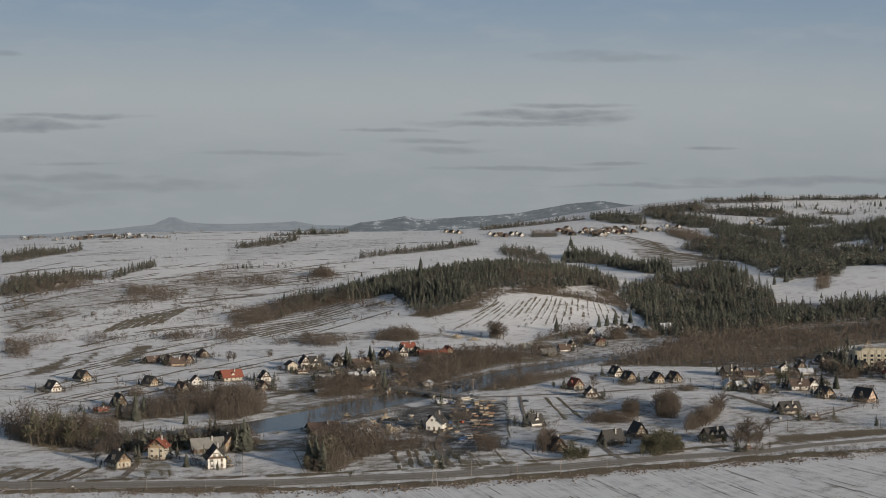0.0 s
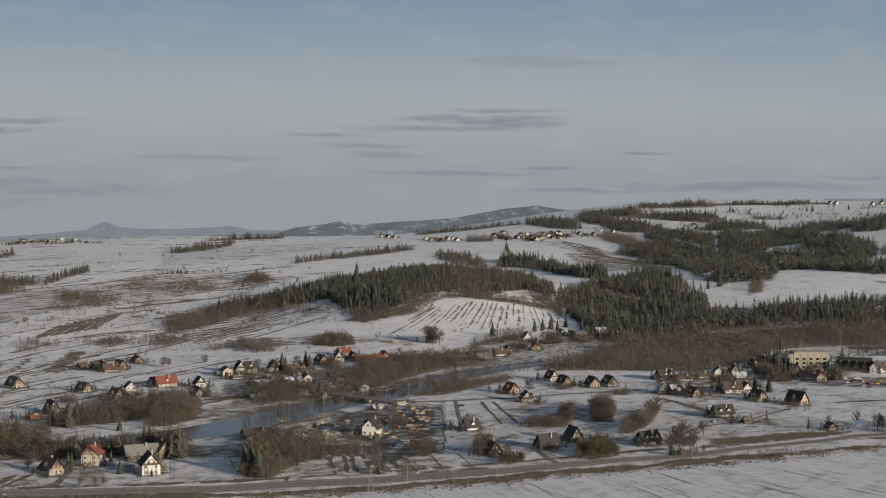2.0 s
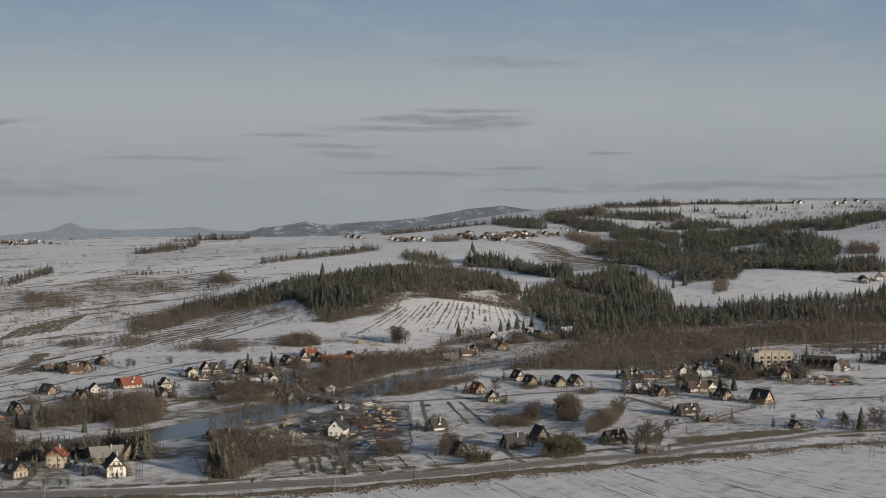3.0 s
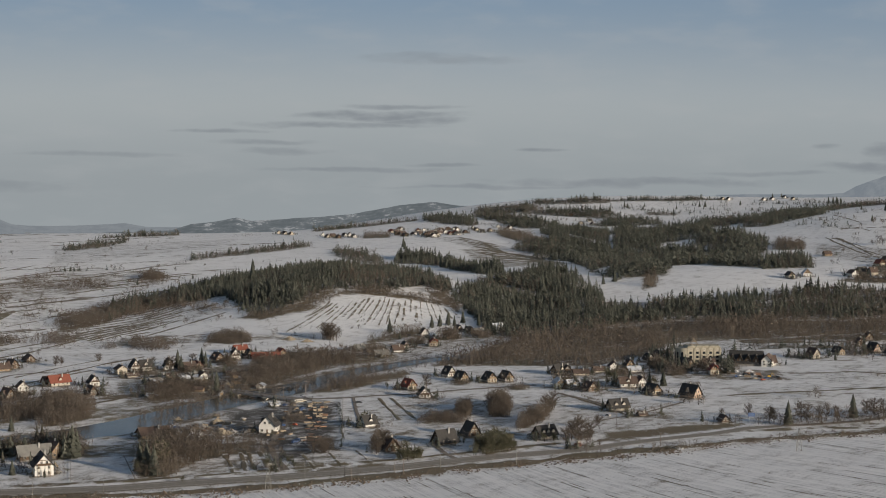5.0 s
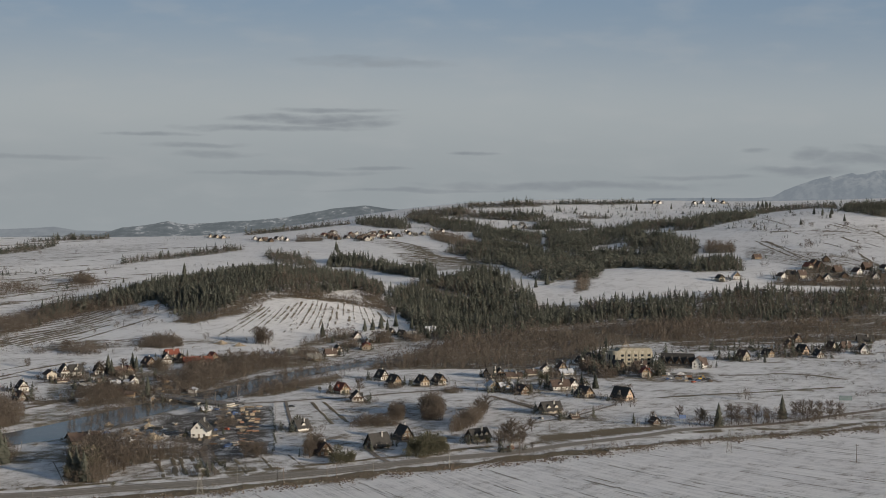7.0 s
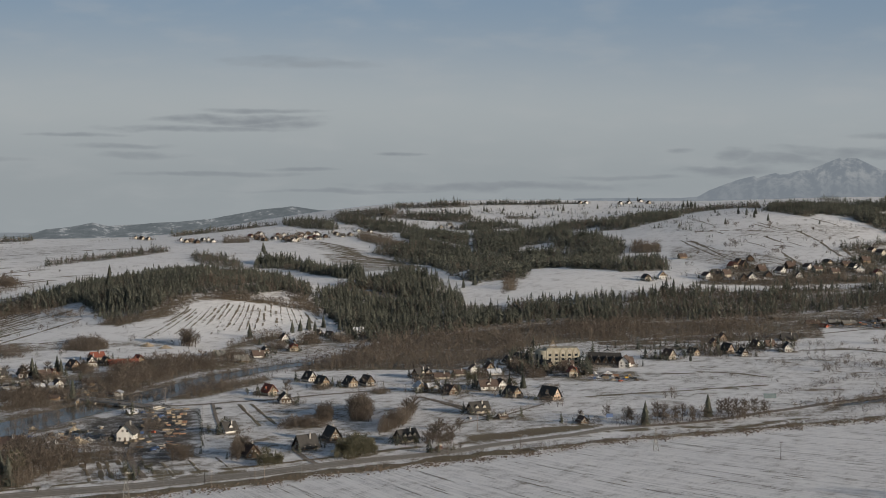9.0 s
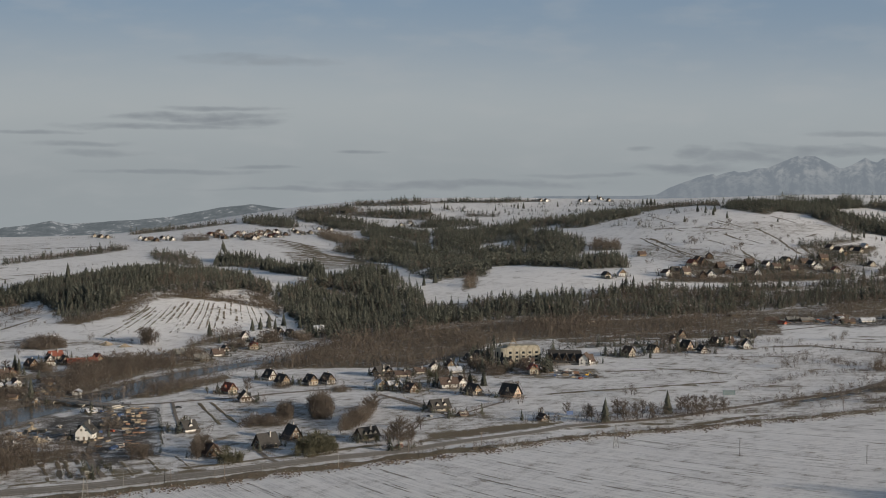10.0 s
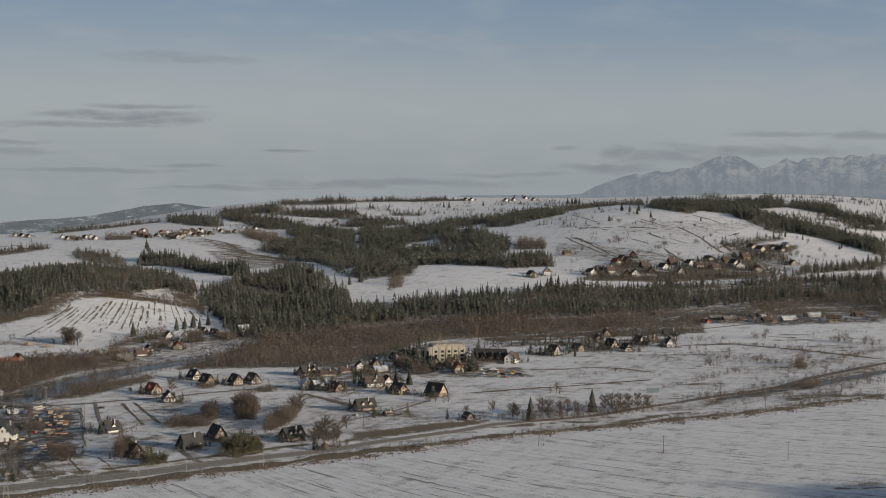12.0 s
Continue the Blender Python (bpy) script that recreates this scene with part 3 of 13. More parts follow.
wood("mixed", 7.5, 15.0, [(-362, 2734), (-314, 2855), (-280, 3049), (-288, 3142), (-339, 2992), (-378, 2872)])
wood("brown", 5.0, 9.0, [(-183, 2033), (-141, 2007), (-137, 2079), (-162, 2142), (-187, 2114)])
wood("spruce", 6.8, 14.5, [(431, 1531), (498, 1551), (552, 1718), (520, 1727), (482, 1712)])
wood("mixed", 5.4, 11.5, [(498, 1551), (595, 1558), (720, 1590), (794, 1753), (667, 1746), (549, 1710)])
wood("mixed", 5.6, 10.5, [(720, 1590), (826, 1623), (902, 1630), (981, 1618), (1075, 1773), (981, 1775), (898, 1765), (794, 1753)])
wood("brown", 6.0, 10.0, [(757, 1554), (845, 1565), (946, 1560), (987, 1628), (907, 1640), (831, 1633)])
wood("spruce", 8.0, 18.0, [(633, 1997), (715, 2014), (749, 2109), (748, 2220), (693, 2186)])
wood("brown", 7.0, 18.0, [(775, 2391), (820, 2355), (857, 2468), (820, 2515)])
wood("spruce", 8.5, 19.0, [(589, 2090), (643, 2015), (713, 2247), (781, 2418), (822, 2545), (828, 2713), (787, 2794)])
wood("spruce", 9.0, 19.0, [(841, 2793), (880, 2743), (958, 2811), (1041, 2883), (1160, 3213), (1128, 3348), (940, 3080)])
wood("mixed", 9.0, 16.0, [(1140, 3158), (1225, 3213), (1285, 3229), (1284, 3067), (1365, 3260), (1299, 3370), (1215, 3366)])
wood("spruce", 9.0, 20.0, [(1223, 2922), (1215, 2791), (1235, 2717), (1287, 2793), (1320, 2737), (1291, 2584), (1265, 2447), (1336, 2479), (1430, 2652), (1425, 2711), (1425, 2827), (1453, 2961), (1415, 3043), (1352, 3106)])
wood("spruce", 9.0, 20.0, [(1317, 2484), (1340, 2387), (1324, 2267), (1297, 2140), (1424, 2350), (1438, 2501), (1425, 2600), (1409, 2658)])
wood("spruce", 9.5, 19.0, [(1449, 2978), (1519, 2988), (1607, 3056), (1633, 3134), (1534, 3153)])
wood("spruce", 9.5, 18.0, [(1584, 3001), (1585, 2893), (1596, 2843), (1661, 2914), (1710, 3024), (1679, 3091), (1636, 3087)])
wood("spruce", 9.5, 18.0, [(1534, 2822), (1572, 2779), (1513, 2632), (1575, 2601), (1648, 2721), (1613, 2785), (1580, 2838)])
wood("mixed", 10, 15.0, [(850, 3858), (979, 3789), (1106, 3771), (1123, 3830), (995, 3851), (860, 3906)])
wood("mixed", 9.0, 16.0, [(799, 2959), (812, 2885), (838, 2859), (902, 2919), (986, 3231), (933, 3314)])
wood("mixed", 8.0, 14.0, [(1049, 2214), (1086, 2212), (1178, 2297), (1238, 2354), (1259, 2415), (1165, 2332), (1087, 2272)])
wood("mixed", 7.0, 13.0, [(983, 1853), (1076, 1900), (1175, 1939), (1242, 2049), (1137, 1993), (1033, 1931)])
BARE_FIELDS.append((0.42, 4, [(-153, 1386), (-113, 1393), (-53, 1411), (-49, 1448), (-98, 1466), (-139, 1455)]))
BARE_FIELDS.append((0.3, 10, [(337, 2773), (392, 2743), (429, 2603), (454, 2436), (383, 2275), (336, 2291), (332, 2507)]))
BARE_FIELDS.append((0.34, 20, [(-466, 1642), (-415, 1964), (-281, 2137), (-186, 2295), (-147, 2205), (-260, 1869), (-347, 1642), (-378, 1440), (-399, 1403)]))
MUD.append((0.95, [(-32, 951), (-31, 1005), (2, 1027), (42, 1035), (38, 861), (26, 844), (5, 818), (-4, 818), (-8, 889), (-28, 909)]))
MUD.append((0.7, [(-74, 909), (-33, 974), (-28, 909), (-51, 852), (-70, 844)]))
MUD.append((0.8, [(660, 1449), (721, 1548), (759, 1518), (794, 1495), (823, 1487), (901, 1486), (857, 1413), (784, 1416), (732, 1413), (705, 1447)]))
MUD.append((0.6, [(287, 1201), (327, 1230), (343, 1186), (380, 1140), (363, 1102), (332, 1145), (283, 1165)]))
wood("mixed", 9.5, 15.0, [(80, 3366), (149, 3548), (232, 3655), (317, 3718), (344, 3726), (350, 3783), (240, 3774), (129, 3717), (84, 3544)])
wood("mixed", 8.0, 13.0, [(-347, 3158), (-307, 3223), (-218, 3277), (-196, 3304), (-203, 3429), (-293, 3330), (-354, 3220)])
hedge("brown", 2.6, 2.4, 3.0, [(579, 1284), (616, 1274), (643, 1263), (658, 1219), (670, 1182)])
hedge("brown", 3.4, 2.4, 3.0, [(600, 1330), (612, 1313), (628, 1299)])
hedge("brown", 3.6, 2.4, 3.0, [(569, 1199), (593, 1185), (610, 1148), (622, 1133)])
hedge("brown", 2.4, 2.4, 3.0, [(661, 1245), (670, 1190), (693, 1175)])
hedge("brown", 2.6, 2.4, 3.0, [(598, 1097), (650, 1137), (698, 1183), (729, 1201)])
hedge("brown", 2.2, 2.4, 3.0, [(516, 1134), (544, 1115), (585, 1101)])
hedge("brown", 1.6, 2.4, 3.0, [(526, 1087), (554, 1087), (576, 1074)])
hedge("brown", 2.4, 2.4, 3.0, [(515, 1180), (531, 1172)])
hedge("brown", 1.6, 2.4, 3.0, [(408, 1140), (440, 1139), (464, 1117)])
hedge("brown", 1.4, 2.4, 3.0, [(442, 1168), (471, 1145)])
hedge("brown", 2.6, 2.4, 3.0, [(581, 1331), (629, 1337)])
hedge("brown", 2.6, 2.4, 3.0, [(751, 1356), (778, 1350), (794, 1336)])
hedge("brown", 2.2, 2.4, 3.0, [(537, 1306), (562, 1289), (584, 1265)])
hedge("brown", 4.2, 2.6, 7, [(422, 966), (462, 980), (502, 1002), (553, 1040), (609, 1073), (677, 1115)])
hedge("brown", 4.2, 2.6, 7, [(445, 954), (489, 976), (532, 1000), (585, 1031), (646, 1063)])
hedge("brown", 4.2, 2.6, 7, [(456, 935), (500, 956), (533, 970)])
hedge("brown", 4.2, 2.6, 7, [(563, 992), (621, 1022)])
BARE_FIELDS.append((0.4, 6, [(404, 943), (458, 973), (550, 1034), (679, 1118), (642, 1057), (534, 988), (463, 949), (403, 923)]))
MUD.append((0.45, [(203, 1257), (249, 1256), (281, 1219), (333, 1184), (322, 1145), (267, 1158), (220, 1178), (199, 1202)]))
wood("brown", 5.5, 5.5, [(813, 2062), (880, 2080), (831, 1945), (763, 1876), (769, 1952)])
wood("brown", 5.5, 5.5, [(818, 1933), (924, 2004), (1024, 2103), (1042, 2048), (964, 1911), (872, 1874), (800, 1872)])
wood("brown", 5.5, 5.5, [(687, 1860), (775, 1830), (788, 1862), (707, 1892)])
wood("brown", 5.5, 5.5, [(1076, 2211), (1169, 2280), (1222, 2266), (1144, 2157), (1043, 2123)])
wood("mixed", 6.5, 8.5, [(775, 1830), (849, 1841), (939, 1861), (957, 1898), (865, 1875), (795, 1861)])
BARE_FIELDS.append((0.5, 4, [(7, 793), (25, 783), (60, 805), (58, 815), (32, 802), (18, 833), (6, 825)]))
BARE_FIELDS.append((0.5, 4, [(-24, 784), (-3, 794), (-1, 803), (-23, 797)]))
wood("brown", 3.4, 8.5, [(-142, 947), (-124, 955), (-111, 986), (-118, 1048), (-143, 1077), (-160, 1066)])
wood("brown", 3.2, 6.0, [(-87, 1073), (-65, 1082), (-39, 1107), (-44, 1144), (-79, 1130)])
BARE_FIELDS.append((0.46, 6, [(-126, 975), (-80, 1036), (-31, 1106), (-28, 1136), (-81, 1095), (-125, 1016)]))
BARE_FIELDS.append((0.3, 12, [(-165, 1099), (-122, 1123), (-74, 1173), (-20, 1180), (-16, 1128), (-73, 1088), (-120, 1035), (-151, 1008)]))
wood("brown", 5.6, 8.5, [(322, 1462), (420, 1489), (539, 1490), (676, 1520), (717, 1568), (595, 1558), (498, 1551), (372, 1530)])
wood("mixed", 5.4, 12.5, [(549, 1710), (667, 1746), (794, 1753), (898, 1765), (917, 1802), (814, 1797), (684, 1791), (566, 1762)])
wood("mixed", 6.0, 12.0, [(898, 1765), (981, 1775), (1075, 1773), (1116, 1841), (1011, 1828), (920, 1808)])
wood("spruce", 6.6, 13.5, [(413, 1697), (480, 1703), (552, 1718), (566, 1762), (533, 1769), (486, 1750), (421, 1732)])
wood("spruce", 9.0, 19.0, [(562, 2590), (633, 2518), (724, 2515), (769, 2669), (717, 2810), (608, 2802)])
wood("spruce", 9.0, 18.0, [(489, 2781), (520, 2675), (558, 2571), (653, 3008), (643, 3308), (605, 3444)])
wood("mixed", 9.5, 17.0, [(582, 3703), (639, 3635), (760, 3505), (779, 3592), (670, 3735), (599, 3807)])
wood("mixed", 9.5, 17.0, [(472, 3687), (550, 3498), (583, 3541), (577, 3669), (501, 3810)])
wood("mixed", 10, 16.0, [(641, 3894), (717, 3834), (825, 3801), (839, 3867), (736, 3937), (660, 4010)])
wood("brown", 8.5, 13.0, [(419, 2938), (448, 2722), (468, 2662), (493, 2805), (489, 3037), (474, 3329)])
BARE_FIELDS.append((0.6, 4, [(176, 864), (191, 892), (217, 907), (243, 913), (271, 922), (274, 910), (253, 897), (229, 886), (213, 878), (190, 864)]))
STRIPS.append((3.0, 0.8, [(213, 904), (224, 894), (228, 889)]))
wood("spruce", 7.0, 20.0, [(1307, 2687), (1343, 2532), (1329, 2194), (1462, 2414), (1409, 2658), (1386, 2823)])
wood("spruce", 7.5, 18.0, [(1555, 2946), (1588, 2807), (1607, 2653), (1659, 2739), (1650, 2893), (1613, 3043)])
wood("spruce", 7.5, 18.0, [(1255, 2969), (1275, 2792), (1399, 2851), (1563, 2948), (1591, 3027), (1485, 3053), (1380, 3110), (1339, 3168)])
STRIPS.append((5.0, 0.62, [(912, 2476), (898, 2367), (868, 2203)]))
STRIPS.append((5.0, 0.62, [(970, 2238), (938, 2122), (927, 2058)]))
STRIPS.append((5.0, 0.62, [(1033, 2454), (1027, 2403), (1023, 2353)]))
STRIPS.append((5.0, 0.62, [(1117, 2516), (1099, 2417), (1086, 2352)]))
STRIPS.append((5.0, 0.62, [(1086, 2352), (1054, 2245), (1031, 2155)]))
STRIPS.append((5.0, 0.62, [(1018, 2559), (1065, 2569)]))
STRIPS.append((5.0, 0.62, [(1041, 2486), (996, 2477)]))
STRIPS.append((5.0, 0.62, [(1016, 2287), (996, 2331)]))
STRIPS.append((5.0, 0.62, [(1150, 2384), (1198, 2439)]))
STRIPS.append((2.6, 0.46, [(-22, 790), (-24, 816), (-28, 849)]))
STRIPS.append((2.6, 0.46, [(-15, 794), (-17, 819), (-20, 852)]))
STRIPS.append((2.6, 0.46, [(-11, 796), (-13, 821), (-16, 853)]))
STRIPS.append((2.6, 0.46, [(-4, 800), (-6, 825), (-9, 856)]))
STRIPS.append((1.6, 0.48, [(20, 794), (18, 814), (14, 844)]))
STRIPS.append((1.6, 0.48, [(34, 802), (32, 821), (28, 849)]))
STRIPS.append((1.6, 0.48, [(49, 810), (47, 830), (43, 855)]))
STRIPS.append((1.4, 0.51, [(47, 1597), (40, 1575), (33, 1553), (25, 1532), (16, 1510)]))
STRIPS.append((2.6, 0.51, [(57, 1631), (52, 1606), (45, 1580), (37, 1556), (28, 1532)]))
STRIPS.append((2.5, 0.51, [(59, 1617), (48, 1577), (36, 1538), (23, 1499), (9, 1459)]))
STRIPS.append((1.4, 0.51, [(64, 1616), (56, 1583), (46, 1550), (36, 1518), (26, 1485)]))
STRIPS.append((2.2, 0.51, [(64, 1599), (60, 1584), (56, 1569), (52, 1554), (48, 1539)]))
STRIPS.append((1.3, 0.51, [(70, 1603), (62, 1570), (54, 1537), (45, 1505), (36, 1472)]))
STRIPS.append((1.6, 0.51, [(81, 1634), (75, 1603), (68, 1572), (61, 1543), (53, 1513)]))
STRIPS.append((2.2, 0.51, [(87, 1638), (82, 1612), (77, 1586), (71, 1562), (65, 1537)]))
STRIPS.append((2.3, 0.51, [(94, 1647), (88, 1616), (82, 1586), (76, 1555), (69, 1525)]))
STRIPS.append((2.5, 0.51, [(100, 1656), (96, 1631), (91, 1606), (87, 1582), (82, 1557)]))
STRIPS.append((1.8, 0.51, [(103, 1646), (95, 1603), (87, 1560), (79, 1517), (70, 1474)]))
STRIPS.append((2.2, 0.51, [(112, 1664), (106, 1622), (99, 1580), (92, 1539), (84, 1497)]))
STRIPS.append((1.4, 0.51, [(117, 1670), (112, 1629), (106, 1589), (99, 1550), (92, 1510)]))
STRIPS.append((1.6, 0.51, [(121, 1661), (116, 1620), (110, 1580), (104, 1540), (98, 1498)]))
STRIPS.append((2.1, 0.51, [(126, 1660), (121, 1622), (116, 1585), (111, 1547), (106, 1509)]))
STRIPS.append((1.5, 0.51, [(131, 1641), (127, 1607), (123, 1574), (118, 1540), (114, 1505)]))
STRIPS.append((1.9, 0.51, [(138, 1664), (135, 1631), (131, 1598), (128, 1566), (124, 1532)]))
STRIPS.append((1.8, 0.51, [(145, 1675), (143, 1653), (141, 1631), (139, 1610), (137, 1589)]))
STRIPS.append((2.6, 0.51, [(147, 1638), (145, 1618), (144, 1599), (142, 1579), (140, 1559)]))
STRIPS.append((1.4, 0.51, [(155, 1684), (153, 1652), (150, 1620), (148, 1589), (146, 1556)]))
STRIPS.append((1.6, 0.51, [(162, 1686), (160, 1652), (158, 1619), (157, 1586), (155, 1552)]))
STRIPS.append((1.7, 0.51, [(168, 1694), (165, 1652), (164, 1612), (162, 1571), (161, 1527)]))
STRIPS.append((1.7, 0.51, [(175, 1710), (173, 1679), (172, 1650), (171, 1621), (170, 1591)]))
STRIPS.append((2.2, 0.51, [(178, 1670), (178, 1645), (178, 1621), (178, 1597), (179, 1571)]))
STRIPS.append((2.1, 0.51, [(185, 1664), (185, 1644), (185, 1624), (186, 1603), (186, 1582)]))
STRIPS.append((5.0, 0.62, [(-317, 1444), (-314, 1492), (-312, 1554)]))
STRIPS.append((5.0, 0.62, [(-312, 1452), (-309, 1503), (-307, 1569)]))
STRIPS.append((5.0, 0.62, [(-307, 1461), (-304, 1515), (-303, 1583)]))
STRIPS.append((5.0, 0.62, [(-302, 1470), (-300, 1526), (-298, 1599)]))
STRIPS.append((5.0, 0.62, [(-297, 1479), (-295, 1539), (-294, 1615)]))
STRIPS.append((5.0, 0.62, [(-292, 1489), (-290, 1552), (-289, 1633)]))
STRIPS.append((5.0, 0.62, [(-287, 1498), (-285, 1566), (-285, 1652)]))
STRIPS.append((5.0, 0.62, [(-281, 1508), (-280, 1580), (-280, 1671)]))
STRIPS.append((5.0, 0.62, [(-276, 1519), (-276, 1595), (-275, 1690)]))
STRIPS.append((4.5, 0.6, [(-193, 1464), (-173, 1518), (-150, 1564)]))
STRIPS.append((4.5, 0.6, [(-188, 1455), (-166, 1510), (-142, 1557)]))
STRIPS.append((4.5, 0.6, [(-182, 1447), (-160, 1503), (-135, 1551)]))
STRIPS.append((4.5, 0.6, [(-177, 1438), (-154, 1495), (-127, 1544)]))
STRIPS.append((4.5, 0.6, [(-172, 1429), (-148, 1488), (-120, 1537)]))
STRIPS.append((4.5, 0.6, [(-167, 1420), (-142, 1480), (-113, 1530)]))
STRIPS.append((4.0, 0.6, [(-157, 1522), (-107, 1607), (-63, 1661)]))
STRIPS.append((4.0, 0.6, [(-137, 1429), (-91, 1529), (-49, 1599)]))
STRIPS.append((4.0, 0.6, [(-85, 1639), (-51, 1680), (-39, 1704)]))
STRIPS.append((4.0, 0.6, [(-130, 1601), (-86, 1648), (-57, 1673)]))
STRIPS.append((11, 0.72, [(348, 2704), (375, 2619), (404, 2534), (448, 2450)]))
STRIPS.append((11, 0.72, [(348, 2657), (375, 2583), (407, 2507), (441, 2425)]))
STRIPS.append((11, 0.72, [(347, 2611), (376, 2548), (410, 2480), (434, 2399)]))
STRIPS.append((11, 0.72, [(347, 2565), (376, 2510), (412, 2449), (426, 2369)]))
STRIPS.append((11, 0.72, [(346, 2517), (375, 2471), (413, 2417), (417, 2334)]))
STRIPS.append((11, 0.72, [(344, 2466), (374, 2428), (414, 2379), (407, 2291)]))
STRIPS.append((11, 0.72, [(341, 2410), (371, 2378), (413, 2335), (395, 2241)]))
STRIPS.append((9, 0.6, [(336, 2941), (364, 2831), (386, 2733)]))
STRIPS.append((9, 0.6, [(337, 2877), (366, 2781), (384, 2690)]))
STRIPS.append((9, 0.6, [(338, 2822), (368, 2735), (382, 2649)]))
STRIPS.append((9, 0.6, [(341, 2773), (370, 2692), (380, 2608)]))
STRIPS.append((9, 0.6, [(343, 2727), (372, 2650), (378, 2568)]))
STRIPS.append((6, 0.62, [(-172, 2903), (-141, 2914), (-99, 2918)]))
STRIPS.append((6, 0.62, [(-162, 2841), (-130, 2852), (-93, 2859)]))
STRIPS.append((6, 0.62, [(-152, 2777), (-119, 2789), (-87, 2799)]))
STRIPS.append((6, 0.62, [(-143, 2711), (-108, 2726), (-81, 2740)]))
STRIPS.append((7, 0.62, [(-528, 3149), (-488, 3190), (-445, 3211)]))
STRIPS.append((7, 0.62, [(-506, 3053), (-460, 3073), (-427, 3076)]))
STRIPS.append((7, 0.62, [(-649, 2972), (-616, 3023)]))
STRIPS.append((7, 0.62, [(-474, 1670), (-458, 1850), (-415, 1964), (-344, 2094)]))
STRIPS.append((7, 0.62, [(-455, 1605), (-426, 1772), (-381, 1901)]))
STRIPS.append((7, 0.62, [(-361, 1983), (-288, 2077), (-219, 2135)]))
STRIPS.append((7, 0.62, [(-323, 2108), (-240, 2182), (-186, 2295), (-125, 2393)]))
STRIPS.append((7, 0.62, [(-306, 1748), (-258, 1855), (-207, 1881)]))
STRIPS.append((7, 0.62, [(-294, 1581), (-276, 1678), (-242, 1745)]))
STRIPS.append((7, 0.62, [(-399, 1440), (-384, 1526), (-364, 1586)]))
wood("brown", 4.0, 9.2, [(-200, 1454), (-188, 1512), (-154, 1613), (-112, 1688), (-49, 1607), (-85, 1754), (-123, 1756), (-173, 1685), (-201, 1571)])
wood("brown", 8.5, 9.2, [(-503, 1772), (-451, 1850), (-429, 1962), (-469, 2047), (-515, 2083), (-563, 1984)])
wood("brown", 4.2, 12.0, [(-252, 885), (-226, 859), (-185, 844), (-174, 858), (-181, 900), (-211, 930), (-246, 936), (-270, 946)])
wood("pine", 8.2, 13.8, [(-233, 863), (-212, 854), (-185, 844), (-174, 863), (-180, 884), (-220, 885), (-242, 896)])
wood("brown", 3.2, 9.2, [(-216, 937), (-185, 952), (-156, 968), (-127, 992), (-128, 1024), (-148, 1064), (-173, 1050), (-198, 1021), (-210, 976)])
wood("brown", 3.2, 11.5, [(-71, 783), (-52, 780), (-43, 815), (-26, 842), (-7, 844), (-8, 890), (-27, 884), (-47, 905), (-64, 904), (-75, 863)])
wood("pine", 5.6, 13.8, [(-70, 789), (-55, 784), (-56, 836), (-72, 845)])
wood("brown", 4.4, 9.2, [(-33, 1097), (-2, 1120), (29, 1192), (57, 1237), (96, 1286), (97, 1326), (55, 1301), (7, 1256), (-28, 1220), (-40, 1159)])
wood("brown", 3.2, 8.1, [(-95, 1076), (-57, 1091), (-54, 1121), (-76, 1133), (-97, 1114)])
wood("brown", 5.0, 10.0, [(121, 1226), (182, 1220), (248, 1211), (304, 1270), (352, 1363), (390, 1384), (450, 1400), (515, 1426), (579, 1438), (671, 1439), (689, 1493), (607, 1508), (500, 1556), (307, 1497), (227, 1450), (175, 1333), (136, 1279)])
wood("brown", 4.4, 5.8, [(18, 1092), (46, 1091), (71, 1120), (99, 1158), (107, 1201), (84, 1185), (48, 1145), (23, 1120)])
wood("brown", 3.4, 6.2, [(-21, 1227), (-18, 1315), (9, 1332), (32, 1332), (70, 1297), (63, 1244), (33, 1214), (4, 1169), (-15, 1122), (-23, 1141)])
wood("brown", 3.6, 6.0, [(20, 1078), (24, 1122), (58, 1145), (98, 1207), (101, 1171), (76, 1130), (48, 1085)])
wood("brown", 3.2, 6.5, [(-86, 1041), (-87, 1106), (-76, 1134), (-56, 1106), (-50, 1066)])
wood("mixed", 6.5, 10.0, [(287, 1202), (317, 1308), (351, 1337), (331, 1238), (301, 1161), (282, 1152)])
wood("mixed", 6.5, 10.0, [(339, 1174), (372, 1276), (400, 1308), (389, 1238), (359, 1174)])
wood("mixed", 8.0, 14.0, [(881, 1470), (1044, 1744), (1132, 1770), (955, 1492)])
wood("brown", 5.5, 8.0, [(862, 1443), (921, 1539), (990, 1548), (931, 1455)])
wood("brown", 2.2, 9.8, [(131, 959), (145, 959), (154, 1006), (148, 1031), (138, 1011)])
wood("brown", 2.2, 6.9, [(84, 936), (98, 941), (114, 937), (120, 958), (105, 974), (90, 964)])
wood("brown", 2.2, 8.1, [(109, 968), (120, 958), (128, 1006), (120, 1015)])
wood("brown", 2.2, 8.7, [(140, 903), (162, 936), (180, 992), (182, 1020), (167, 974), (144, 931)])
wood("brown", 2.8, 6.9, [(17, 844), (29, 841), (34, 871), (24, 884)])
wood("brown", 2.8, 6.9, [(50, 836), (62, 844), (62, 900), (58, 910)])
wood("brown", 6.6, 8.1, [(669, 1506), (754, 1508), (918, 1513), (941, 1551), (780, 1560), (693, 1559)])
wood("brown", 3.2, 10.4, [(-136, 861), (-102, 844), (-107, 882), (-141, 891)])
wood("brown", 4.4, 6.9, [(-248, 1414), (-220, 1435), (-226, 1469), (-254, 1446)])
